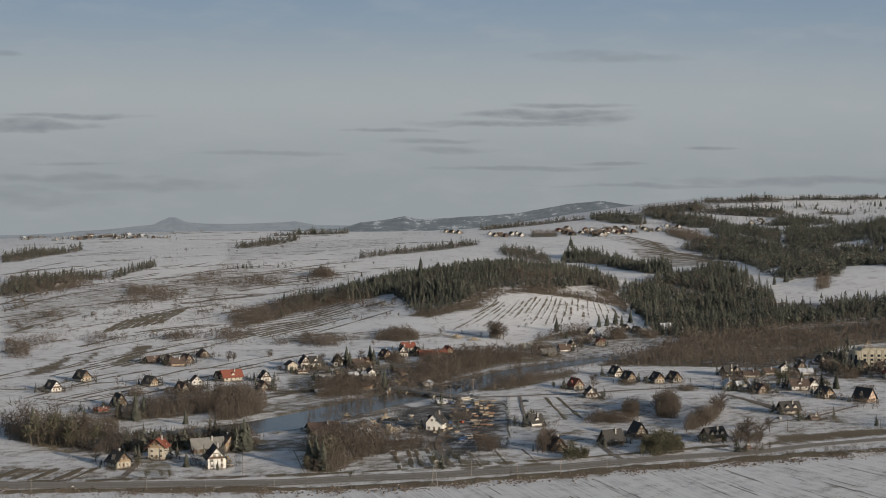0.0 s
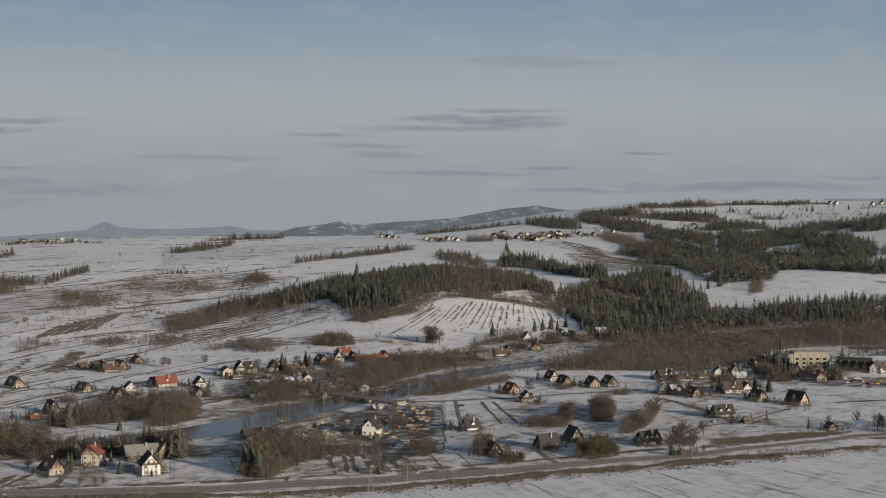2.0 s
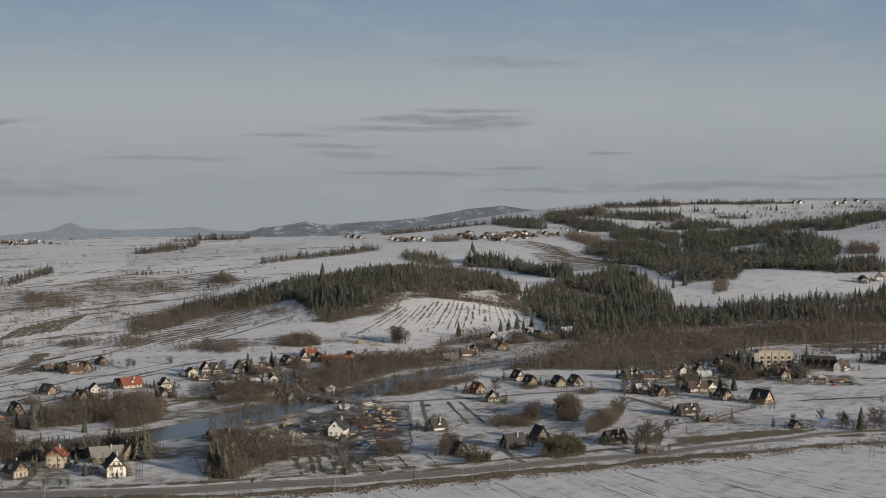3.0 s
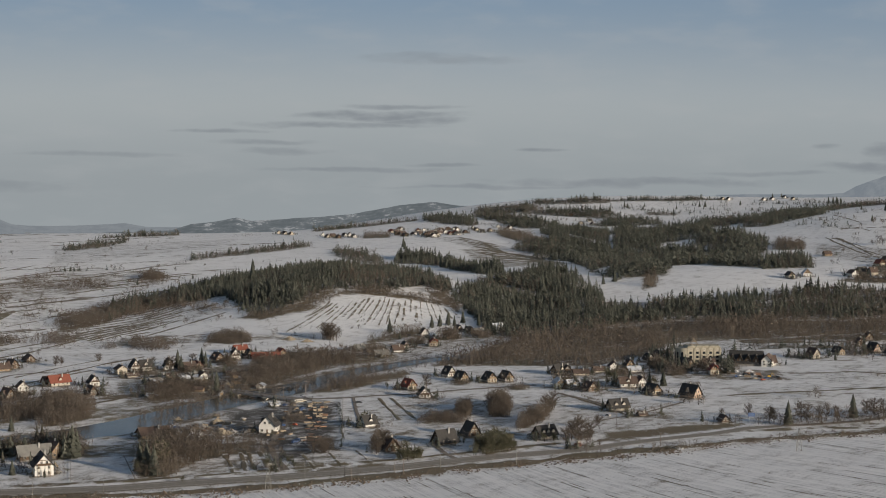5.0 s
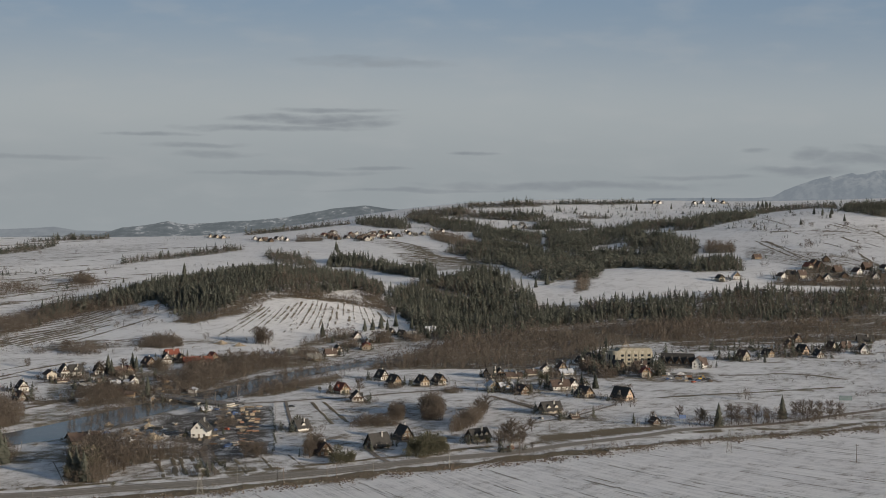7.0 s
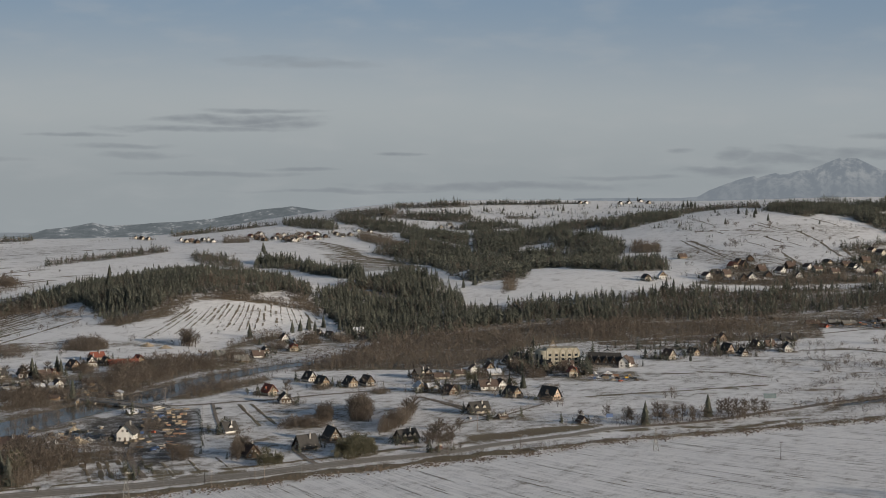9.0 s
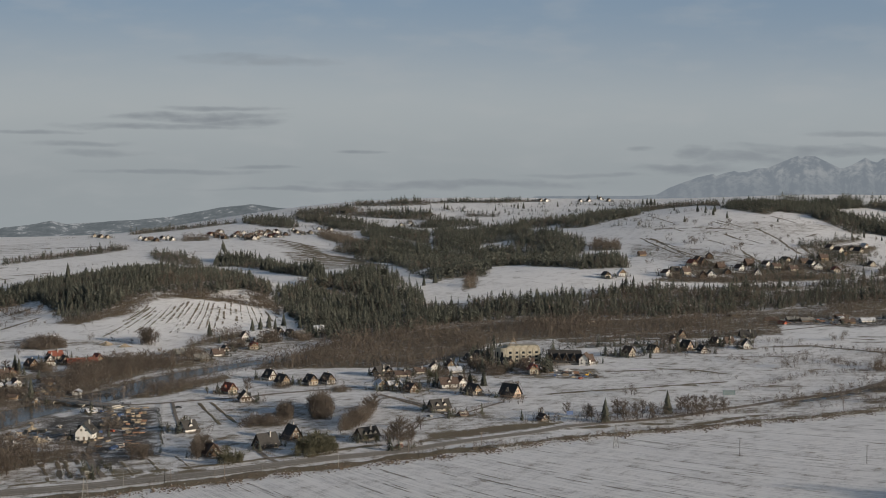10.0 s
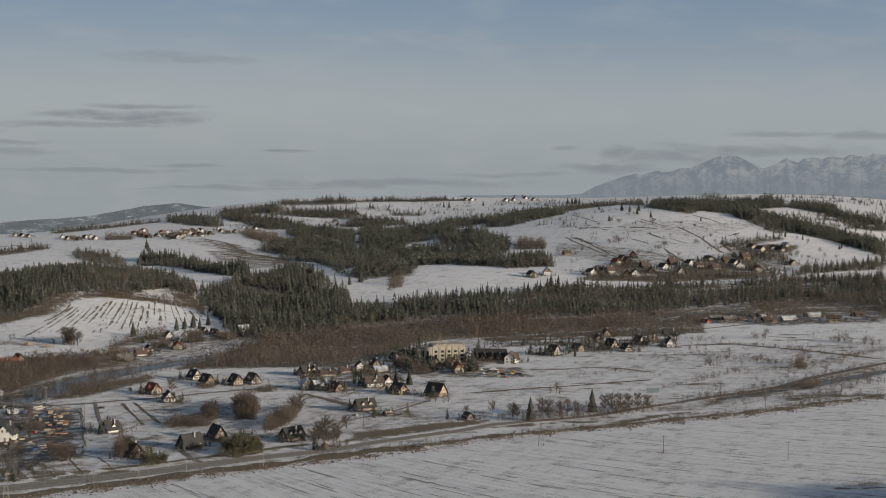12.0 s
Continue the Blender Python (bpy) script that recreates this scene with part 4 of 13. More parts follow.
wood("brown", 3.0, 5.8, [(-357, 1254), (-347, 1321), (-336, 1376), (-331, 1420), (-343, 1458), (-368, 1404), (-392, 1381)])
wood("brown", 4.4, 5.8, [(-309, 1322), (-301, 1377), (-301, 1423), (-314, 1422), (-317, 1368)])
wood("brown", 3.8, 5.2, [(-368, 1770), (-337, 1744), (-302, 1724), (-303, 1797), (-340, 1940), (-378, 1921)])
wood("brown", 6.6, 5.8, [(-296, 1929), (-258, 1963), (-206, 1941), (-222, 2016), (-266, 2021), (-305, 1991)])
wood("brown", 4.4, 8.1, [(-43, 1409), (-20, 1400), (-23, 1452), (-42, 1461)])
wood("brown", 3.2, 12.7, [(41, 1405), (54, 1399), (53, 1441), (45, 1447)])
wood("brown", 4.4, 8.1, [(75, 1364), (110, 1406), (141, 1459), (139, 1504), (103, 1448), (80, 1410)])
wood("brown", 3.2, 9.2, [(590, 1115), (598, 1098), (616, 1131), (605, 1137)])
wood("brown", 2.8, 5.8, [(503, 962), (556, 979), (556, 965), (502, 945)])
wood("brown", 3.2, 6.9, [(527, 991), (554, 1001), (570, 1029), (545, 1017)])
hedge("brown", 4.6, 4.6, 4.6, [(-404, 1519), (-403, 1580), (-387, 1608)])
hedge("brown", 5.8, 4.6, 5.8, [(-261, 1404), (-242, 1440), (-213, 1453)])
hedge("brown", 6.9, 4.6, 5.8, [(-213, 1453), (-184, 1475), (-145, 1405), (-113, 1393), (-73, 1406)])
hedge("brown", 3.5, 4.6, 4.6, [(-348, 1990), (-282, 2032), (-215, 2095), (-171, 2115)])
hedge("brown", 5.8, 4.6, 5.8, [(-187, 2116), (-150, 2135), (-131, 2078)])
hedge("brown", 3.5, 4.6, 3.5, [(-606, 2450), (-517, 2450), (-413, 2518)])
hedge("brown", 3.5, 4.6, 3.5, [(-464, 2652), (-389, 2805)])
hedge("mixed", 9.2, 6.9, 5.8, [(-327, 2188), (-276, 2219), (-215, 2252)])
hedge("mixed", 6.9, 5.8, 4.6, [(-149, 2365), (-111, 2472), (-77, 2535)])
hedge("brown", 3.5, 4.6, 3.5, [(-328, 1406), (-278, 1386), (-261, 1404)])
hedge("brown", 4.6, 5.8, 4.6, [(-114, 1401), (-83, 1400), (-53, 1419)])
hedge("brown", 3.9, 2.3, 2.3, [(626, 1272), (658, 1238), (671, 1183)])
hedge("brown", 3.9, 2.3, 2.3, [(443, 1024), (537, 1100), (601, 1112), (676, 1173), (739, 1217)])
hedge("brown", 2.9, 3.5, 4.6, [(455, 975), (508, 996), (573, 1034), (665, 1096)])
hedge("brown", 2.5, 1.0, 4.6, [(169, 825), (216, 847), (262, 857), (319, 880), (352, 874), (414, 904), (467, 916), (522, 941), (565, 958)])
hedge("brown", 4.6, 4.6, 4.6, [(510, 943), (561, 958), (588, 967)])
hedge("brown", 5.8, 4.6, 4.6, [(297, 923), (317, 919), (350, 924)])
hedge("brown", 6.9, 5.8, 3.5, [(361, 935), (378, 939), (405, 945)])
hedge("brown", 4.6, 4.6, 4.6, [(416, 1364), (468, 1355), (508, 1315)])
hedge("mixed", 9.2, 5.8, 9.2, [(394, 1308), (456, 1320), (490, 1296)])
hedge("brown", 5.8, 4.6, 9.2, [(474, 1255), (520, 1265), (563, 1291)])
hedge("brown", 3.5, 2.3, 2.3, [(508, 1199), (571, 1225), (616, 1230)])
hedge("brown", 3.5, 4.6, 3.5, [(533, 1153), (583, 1164), (605, 1137)])
hedge("brown", 4.6, 4.6, 5.8, [(651, 1070), (603, 1054), (541, 1017)])
hedge("mixed", 13.8, 10.4, 11.5, [(1080, 2831), (1204, 2876)])
hedge("spruce", 13.8, 11.5, 9.2, [(812, 3686), (926, 3582), (1031, 3422)])
hedge("spruce", 13.8, 11.5, 9.2, [(1149, 3670), (1212, 3515), (1227, 3287)])
hedge("mixed", 9.2, 9.2, 6.9, [(1116, 2138), (1135, 2053), (1129, 1902)])
hedge("mixed", 9.2, 9.2, 9.2, [(972, 1996), (986, 1922), (969, 1856)])
hedge("mixed", 10.4, 8.1, 9.2, [(1086, 2212), (1034, 2050), (986, 1922)])
hedge("brown", 6.9, 6.9, 6.9, [(702, 1943), (760, 1889), (855, 1852), (909, 1866)])
BARE_FIELDS.append((0.2, 30, [(-383, 1347), (-298, 1407), (-193, 1465), (-115, 1419), (-38, 1255), (-33, 1091), (-104, 1011), (-187, 1064), (-274, 964)]))
BARE_FIELDS.append((0.66, 0, [(-313, 1159), (-296, 1186), (-306, 1292), (-310, 1277), (-315, 1201)]))
BARE_FIELDS.append((0.72, 0, [(-263, 1226), (-247, 1227), (-253, 1365), (-267, 1356), (-264, 1271)]))
BARE_FIELDS.append((0.66, 0, [(-289, 1226), (-284, 1226), (-290, 1323), (-294, 1324)]))
BARE_FIELDS.append((0.27, 60, [(-466, 1643), (-380, 1796), (-165, 2031), (-186, 2296), (-315, 2268), (-491, 1732)]))
BARE_FIELDS.append((0.19, 50, [(-399, 1404), (-255, 1454), (-130, 1603), (-147, 2205), (-291, 2094), (-474, 1670)]))
BARE_FIELDS.append((0.25, 0, [(-315, 2268), (-89, 2933), (-72, 3121), (-412, 2968)]))
BARE_FIELDS.append((0.4, 0, [(333, 2663), (424, 2466), (442, 2347), (407, 2317), (316, 2207), (314, 2666)]))
BARE_FIELDS.append((0.3, 0, [(291, 2918), (346, 2940), (393, 2744), (412, 2502), (345, 2611)]))
BARE_FIELDS.append((0.36, 0, [(-126, 1420), (-49, 1425), (39, 1405), (34, 1440), (-44, 1455), (-129, 1464)]))
BARE_FIELDS.append((0.45, 0, [(-112, 1090), (-33, 1091), (-10, 1120), (-20, 1256), (-116, 1212)]))
BARE_FIELDS.append((0.45, 0, [(-61, 920), (-15, 920), (-9, 986), (-31, 1032), (-51, 975), (-67, 952)]))
BARE_FIELDS.append((0.4, 0, [(-13, 900), (36, 845), (44, 1037), (14, 1062), (-13, 1020)]))
BARE_FIELDS.append((0.42, 0, [(-221, 773), (-174, 766), (-135, 768), (-182, 789), (-229, 804)]))
BARE_FIELDS.append((0.45, 0, [(-175, 795), (-131, 773), (-143, 812), (-176, 828)]))
BARE_FIELDS.append((0.4, 0, [(-52, 784), (-7, 796), (-13, 842), (-43, 819)]))
BARE_FIELDS.append((0.4, 0, [(5, 796), (61, 820), (30, 845), (11, 824)]))
BARE_FIELDS.append((0.45, 0, [(121, 1226), (182, 1220), (248, 1211), (304, 1270), (352, 1363), (398, 1411), (456, 1421), (563, 1399), (645, 1383), (691, 1498), (624, 1551), (516, 1605), (313, 1524), (227, 1450), (175, 1333), (136, 1279)]))
BARE_FIELDS.append((0.42, 0, [(548, 1516), (662, 1448), (877, 1445), (933, 1537), (716, 1610), (584, 1616)]))
BARE_FIELDS.append((0.32, 0, [(443, 1381), (362, 1400), (343, 1289), (415, 1293)]))
BARE_FIELDS.append((0.38, 0, [(191, 1089), (231, 1051), (269, 1071), (305, 1216), (231, 1216)]))
BARE_FIELDS.append((0.42, 0, [(292, 1129), (380, 1113), (387, 1176), (318, 1194)]))
BARE_FIELDS.append((0.25, 0, [(410, 1132), (689, 1135), (784, 1291), (435, 1202)]))
BARE_FIELDS.append((0.24, 0, [(440, 1202), (524, 1179), (595, 1338), (467, 1352)]))
BARE_FIELDS.append((0.3, 0, [(-193, 1465), (-49, 1611), (59, 1687), (191, 1671), (195, 1822), (76, 1806), (-92, 1764)]))
BARE_FIELDS.append((0.45, 0, [(196, 1491), (307, 1497), (508, 1582), (918, 1513), (1023, 1686), (546, 1699), (376, 1768), (395, 2079), (271, 1949)]))
BARE_FIELDS.append((0.45, 0, [(-122, 974), (-54, 1031), (-17, 1062), (-17, 1086), (-70, 1042), (-124, 990)]))
BARE_FIELDS.append((0.5, 0, [(-55, 1049), (-10, 1096), (78, 1220), (80, 1249), (-10, 1134), (-57, 1091)]))
BARE_FIELDS.append((0.33, 0, [(859, 2433), (929, 2263), (972, 1996), (940, 1929), (815, 2026), (800, 2267)]))
BARE_FIELDS.append((0.27, 0, [(987, 2505), (1101, 2366), (1305, 2567), (1162, 2618)]))
BARE_FIELDS.append((0.4, 0, [(893, 1936), (1018, 1919), (1179, 2223), (1095, 2250)]))
river([(-199, 861), (-172, 885), (-146, 904), (-122, 920), (-103, 936), (-85, 958), (-66, 992), (-45, 1029), (-23, 1061), (-7, 1083), (11, 1108), (35, 1148), (55, 1190), (77, 1219), (100, 1246), (124, 1269), (155, 1290), (186, 1311)], [13.8, 13.8, 13.8, 15.0, 17.0, 17.0, 15.0, 14.0, 14.5, 14.5, 14.0, 12.5, 11.0, 10.0, 8.5, 7.0, 5.5, 4.0])
road([(-231, 751), (-214, 751), (-146, 752), (-78, 758), (-51, 766), (-24, 772), (5, 779), (33, 789), (63, 799), (94, 814), (125, 827), (157, 837), (174, 844), (192, 856), (209, 865), (228, 874), (252, 884), (279, 902), (303, 909)], [16, 16, 16, 16, 16, 16, 16, 16, 15, 14, 13, 11.5, 10.5, 10, 9.5, 9, 8.5, 8, 7])
lane([(303, 909), (331, 914), (356, 922), (397, 946), (428, 961), (462, 981), (489, 992), (524, 1010), (588, 1062), (683, 1125), (740, 1155)], 6.9)
hedge("brown", 4.0, 2.9, 6.9, [(442, 966), (484, 983), (517, 998), (580, 1046), (674, 1109)])
lane([(-62, 1108), (-41, 1099), (-21, 1086), (2, 1066), (21, 1052), (44, 1055), (68, 1064), (100, 1071), (124, 1085), (158, 1097), (187, 1108)], 5.2)
lane([(5, 798), (0, 828), (-3, 862), (-1, 900), (6, 952), (10, 1010), (12, 1052)], 3.7)
lane([(52, 1055), (51, 999), (51, 953)], 2.1)
lane([(195, 1062), (208, 1029), (217, 997), (218, 974)], 3.5)
lane([(-310, 1091), (-274, 1086), (-250, 1121), (-218, 1145), (-198, 1202), (-170, 1220)], 3.5)
lane([(-326, 1145), (-308, 1172), (-296, 1212), (-289, 1255)], 2.5)
lane([(-275, 1046), (-237, 1031), (-213, 1077), (-176, 1092)], 2.5)
lane([(192, 937), (218, 956), (237, 974), (270, 1013)], 2.5)
lane([(-126, 1177), (-97, 1198), (-59, 1207), (-28, 1220), (-19, 1186), (-38, 1109)], 4.4)
lane([(573, 1395), (635, 1401), (712, 1435), (797, 1440), (863, 1423)], 4.4)
lane([(-159, 768), (-159, 798), (-160, 818)], 3.5)
lane([(88, 862), (91, 835), (97, 814)], 3.0)
STRIPS.append((2.3, 0.61, [(76, 953), (73, 999), (69, 1054)]))
STRIPS.append((2.3, 0.61, [(86, 958), (81, 1005), (77, 1055)]))
STRIPS.append((11.0, 0.74, [(-210, 737), (-157, 739), (-103, 740), (-50, 745), (-23, 752), (4, 758), (32, 768), (61, 778), (91, 793), (122, 805), (154, 819), (186, 832), (220, 844)]))
STRIPS.append((9.0, 0.56, [(203, 834), (240, 851), (278, 865), (316, 874), (356, 883), (399, 895), (442, 906), (490, 921), (585, 962)]))
STRIPS.append((6.6, 0.48, [(265, 891), (326, 901), (360, 892), (423, 924)]))
STRIPS.append((4.5, 0.54, [(-198, 1420), (-142, 1483), (-93, 1573)]))
STRIPS.append((3.9, 0.54, [(-196, 1441), (-141, 1505), (-93, 1593)]))
STRIPS.append((4.8, 0.54, [(-194, 1465), (-140, 1530), (-94, 1615)]))
STRIPS.append((3.8, 0.54, [(-192, 1488), (-138, 1552), (-94, 1637)]))
STRIPS.append((4.7, 0.54, [(-191, 1512), (-137, 1576), (-94, 1661)]))
STRIPS.append((4.7, 0.54, [(-189, 1536), (-136, 1600), (-94, 1685)]))
STRIPS.append((4.6, 0.54, [(-187, 1563), (-134, 1624), (-94, 1709)]))
STRIPS.append((4.9, 0.54, [(-185, 1589), (-132, 1649), (-94, 1737)]))
STRIPS.append((5.1, 0.54, [(-183, 1618), (-131, 1673), (-95, 1767)]))
STRIPS.append((1.6, 0.58, [(-313, 1444), (-310, 1547)]))
STRIPS.append((2.0, 0.58, [(-311, 1457), (-307, 1556)]))
STRIPS.append((2.0, 0.58, [(-309, 1470), (-304, 1567)]))
STRIPS.append((2.1, 0.58, [(-307, 1483), (-301, 1578)]))
STRIPS.append((2.1, 0.58, [(-305, 1495), (-298, 1590)]))
STRIPS.append((2.1, 0.58, [(-303, 1508), (-295, 1603)]))
STRIPS.append((2.2, 0.58, [(-301, 1523), (-292, 1614)]))
STRIPS.append((1.8, 0.41, [(-390, 1486), (-380, 1581)]))
STRIPS.append((2.3, 0.41, [(-388, 1503), (-378, 1600)]))
STRIPS.append((2.2, 0.41, [(-385, 1518), (-376, 1621)]))
STRIPS.append((2.1, 0.41, [(-382, 1535), (-373, 1642)]))
STRIPS.append((2.1, 0.41, [(-380, 1552), (-371, 1665)]))
STRIPS.append((2.0, 0.41, [(-378, 1571), (-369, 1690)]))
STRIPS.append((3.8, 0.67, [(-293, 1162), (-276, 1217), (-250, 1268)]))
STRIPS.append((2.8, 0.65, [(-253, 1013), (-237, 1056), (-214, 1095)]))
STRIPS.append((2.8, 0.67, [(-338, 1139), (-324, 1193), (-301, 1242)]))
STRIPS.append((2.1, 0.7, [(-233, 1050), (-215, 1095), (-190, 1138)]))
STRIPS.append((3.2, 0.71, [(-267, 1106), (-249, 1155), (-224, 1203)]))
STRIPS.append((3.6, 0.67, [(-251, 1044), (-234, 1087), (-210, 1129)]))
STRIPS.append((3.0, 0.64, [(-138, 1011), (-116, 1052), (-89, 1090)]))
STRIPS.append((3.1, 0.63, [(-283, 1044), (-268, 1090), (-245, 1132)]))
STRIPS.append((3.2, 0.55, [(-199, 1082), (-178, 1128), (-152, 1174)]))
STRIPS.append((3.6, 0.61, [(-190, 1128), (-169, 1180), (-140, 1228)]))
STRIPS.append((3.1, 0.68, [(-207, 1064), (-188, 1110), (-162, 1153)]))
STRIPS.append((3.7, 0.67, [(-380, 1291), (-363, 1352), (-336, 1404)]))
STRIPS.append((3.1, 0.52, [(-287, 1093), (-270, 1140), (-247, 1187)]))
STRIPS.append((2.3, 0.54, [(-278, 1264), (-258, 1327), (-229, 1385)]))
STRIPS.append((2.7, 0.52, [(-315, 1282), (-296, 1344), (-268, 1401)]))
STRIPS.append((3.4, 0.65, [(-266, 1201), (-247, 1260), (-219, 1314)]))
STRIPS.append((1.8, 0.61, [(-266, 1026), (-250, 1067), (-227, 1109)]))
STRIPS.append((2.4, 0.71, [(-300, 1191), (-283, 1246), (-257, 1301)]))
STRIPS.append((3.9, 0.53, [(-318, 1345), (-297, 1407), (-267, 1468)]))
STRIPS.append((3.3, 0.74, [(-253, 1218), (-233, 1277), (-204, 1332)]))
STRIPS.append((3.7, 0.66, [(-193, 1186), (-170, 1244), (-140, 1298)]))
STRIPS.append((3.8, 0.65, [(-308, 1300), (-288, 1362), (-259, 1421)]))
STRIPS.append((2.7, 0.59, [(-140, 1006), (-119, 1049), (-92, 1086)]))
STRIPS.append((3.0, 0.65, [(-205, 1367), (-179, 1439), (-143, 1501)]))
STRIPS.append((3.7, 0.72, [(-255, 1301), (-233, 1366), (-202, 1428)]))
STRIPS.append((2.7, 0.58, [(-279, 1182), (-261, 1239), (-234, 1291)]))
STRIPS.append((3.9, 0.73, [(-164, 1203), (-140, 1260), (-108, 1316)]))
STRIPS.append((4.6, 0.63, [(-250, 1251), (-228, 1312), (-199, 1370)]))
STRIPS.append((4.6, 0.63, [(-281, 1226), (-262, 1286), (-235, 1342)]))
STRIPS.append((2.5, 0.66, [(-293, 1166), (-275, 1219), (-250, 1272)]))
STRIPS.append((8.8, 0.67, [(-372, 1841), (-342, 1938), (-297, 2016)]))
STRIPS.append((7.1, 0.7, [(-488, 1653), (-458, 1695), (-418, 1732)]))
STRIPS.append((7.6, 0.51, [(-251, 1954), (-209, 2029), (-155, 2086)]))
STRIPS.append((15.3, 0.59, [(-159, 1901), (-113, 1943), (-56, 1923)]))
STRIPS.append((7.6, 0.5, [(-260, 1642), (-228, 1713), (-183, 1761)]))
STRIPS.append((9.3, 0.56, [(-253, 1903), (-213, 1979), (-160, 2030)]))
STRIPS.append((5.6, 0.56, [(-384, 1642), (-355, 1703), (-318, 1774)]))
STRIPS.append((5.9, 0.54, [(-227, 1665), (-192, 1727), (-143, 1746)]))
STRIPS.append((5.4, 0.61, [(-289, 1447), (-260, 1492), (-223, 1536)]))
STRIPS.append((6.2, 0.61, [(-446, 1510), (-416, 1543), (-379, 1573)]))
STRIPS.append((7.3, 0.69, [(-236, 1631), (-202, 1696), (-156, 1725)]))
STRIPS.append((7.9, 0.52, [(-375, 1746), (-346, 1832), (-307, 1916)]))
STRIPS.append((3.6, 0.67, [(-347, 1482), (-318, 1523), (-281, 1567)]))
STRIPS.append((6.6, 0.66, [(-262, 1779), (-227, 1858), (-177, 1906)]))
STRIPS.append((8.6, 0.61, [(-206, 2056), (-160, 2132), (-101, 2198)]))
STRIPS.append((5.3, 0.62, [(-345, 1817), (-315, 1914), (-270, 1992)]))
STRIPS.append((7.3, 0.67, [(-258, 2116), (-213, 2204), (-154, 2279)]))
STRIPS.append((5.7, 0.65, [(-205, 1619), (-168, 1668), (-121, 1678)]))
STRIPS.append((6.4, 0.49, [(-122, 1421), (-88, 1453), (-46, 1471)]))
STRIPS.append((10.0, 0.7, [(-229, 1983), (-185, 2056), (-129, 2112)]))
STRIPS.append((7.3, 0.69, [(-293, 2043), (-251, 2127), (-196, 2197)]))
STRIPS.append((6.0, 0.52, [(-424, 1595), (-394, 1637), (-356, 1685)]))
STRIPS.append((6.4, 0.56, [(-345, 2118), (-304, 2211), (-249, 2291)]))
STRIPS.append((11.7, 0.65, [(-588, 2083), (-556, 2162), (-509, 2233)]))
STRIPS.append((8.9, 0.55, [(-221, 2062), (-176, 2141), (-117, 2207)]))
STRIPS.append((8.3, 0.56, [(-288, 1714), (-256, 1798), (-211, 1862)]))
STRIPS.append((5.4, 0.63, [(-444, 1550), (-414, 1587), (-376, 1621)]))
STRIPS.append((5.6, 0.63, [(-274, 1454), (-245, 1500), (-207, 1544)]))
STRIPS.append((5.0, 0.65, [(-392, 1627), (-363, 1683), (-326, 1748)]))
STRIPS.append((7.1, 0.56, [(-374, 2014), (-338, 2105), (-287, 2179)]))
STRIPS.append((22.8, 0.41, [(-355, 3112), (-229, 3242)]))
STRIPS.append((19.9, 0.41, [(-300, 2532), (-200, 2671)]))
STRIPS.append((23.8, 0.41, [(-584, 2519), (-497, 2636)]))
STRIPS.append((59.5, 0.41, [(-756, 3278), (-630, 3364)]))
STRIPS.append((23.3, 0.41, [(-425, 3042), (-305, 3165)]))
STRIPS.append((31.0, 0.41, [(-245, 2767), (-130, 2875)]))
STRIPS.append((17.0, 0.41, [(-450, 2386), (-361, 2484)]))
STRIPS.append((24.6, 0.41, [(-596, 2465), (-508, 2560)]))
STRIPS.append((58.3, 0.41, [(-771, 3248), (-644, 3318)]))
STRIPS.append((19.1, 0.41, [(-190, 2525), (-84, 2641)]))
STRIPS.append((11.5, 0.68, [(335, 2603), (354, 2539), (384, 2493)]))
STRIPS.append((12.0, 0.68, [(347, 2571), (367, 2511), (396, 2468)]))
STRIPS.append((13.7, 0.68, [(360, 2539), (379, 2485), (408, 2444)]))
STRIPS.append((14.1, 0.68, [(371, 2505), (390, 2455), (419, 2416)]))
STRIPS.append((15.6, 0.68, [(382, 2471), (401, 2423), (429, 2386)]))
STRIPS.append((18.6, 0.68, [(392, 2433), (411, 2389), (438, 2348)]))
STRIPS.append((21.3, 0.68, [(401, 2391), (419, 2345), (444, 2302)]))
FURROW = (0.298, -0.954, 0.778, -0.629)
STRIPS.append((4.0, 0.61, [(-223, 762), (-216, 799)]))
STRIPS.append((4.0, 0.61, [(-213, 763), (-206, 798)]))
STRIPS.append((4.0, 0.61, [(-204, 763), (-196, 798)]))
STRIPS.append((4.0, 0.61, [(-192, 762), (-184, 799)]))
STRIPS.append((4.0, 0.61, [(-184, 762), (-176, 799)]))
STRIPS.append((5.2, 0.61, [(305, 1040), (356, 1054), (401, 1061), (461, 1077)]))
STRIPS.append((6.2, 0.54, [(431, 1165), (461, 1145), (477, 1114)]))
STRIPS.append((2.9, 0.75, [(195, 1066), (208, 1017), (216, 982), (220, 959)]))
STRIPS.append((5.8, 0.48, [(364, 1162), (398, 1153), (441, 1155)]))
STRIPS.append((7.6, 0.61, [(572, 1287), (625, 1282), (663, 1226), (695, 1151)]))
STRIPS.append((3.5, 0.61, [(886, 2297), (876, 2178), (846, 2020)]))
STRIPS.append((4.6, 0.61, [(900, 2491), (867, 2249), (856, 2107)]))
STRIPS.append((4.6, 0.61, [(943, 2164), (916, 2022), (893, 1936)]))
STRIPS.append((5.8, 0.61, [(1087, 2273), (1041, 2138), (989, 1994)]))
STRIPS.append((14.7, 0.41, [(955, 2587), (1043, 2542), (1108, 2449)]))
hedge("mixed", 9.2, 9.2, 18.5, [(849, 3655), (861, 3644), (869, 3615)])
hedge("spruce", 12.7, 9.2, 18.5, [(532, 3726), (560, 3714), (580, 3660)])
hedge("spruce", 9.2, 9.2, 18.5, [(1129, 3201), (1102, 3085), (1057, 2923)])
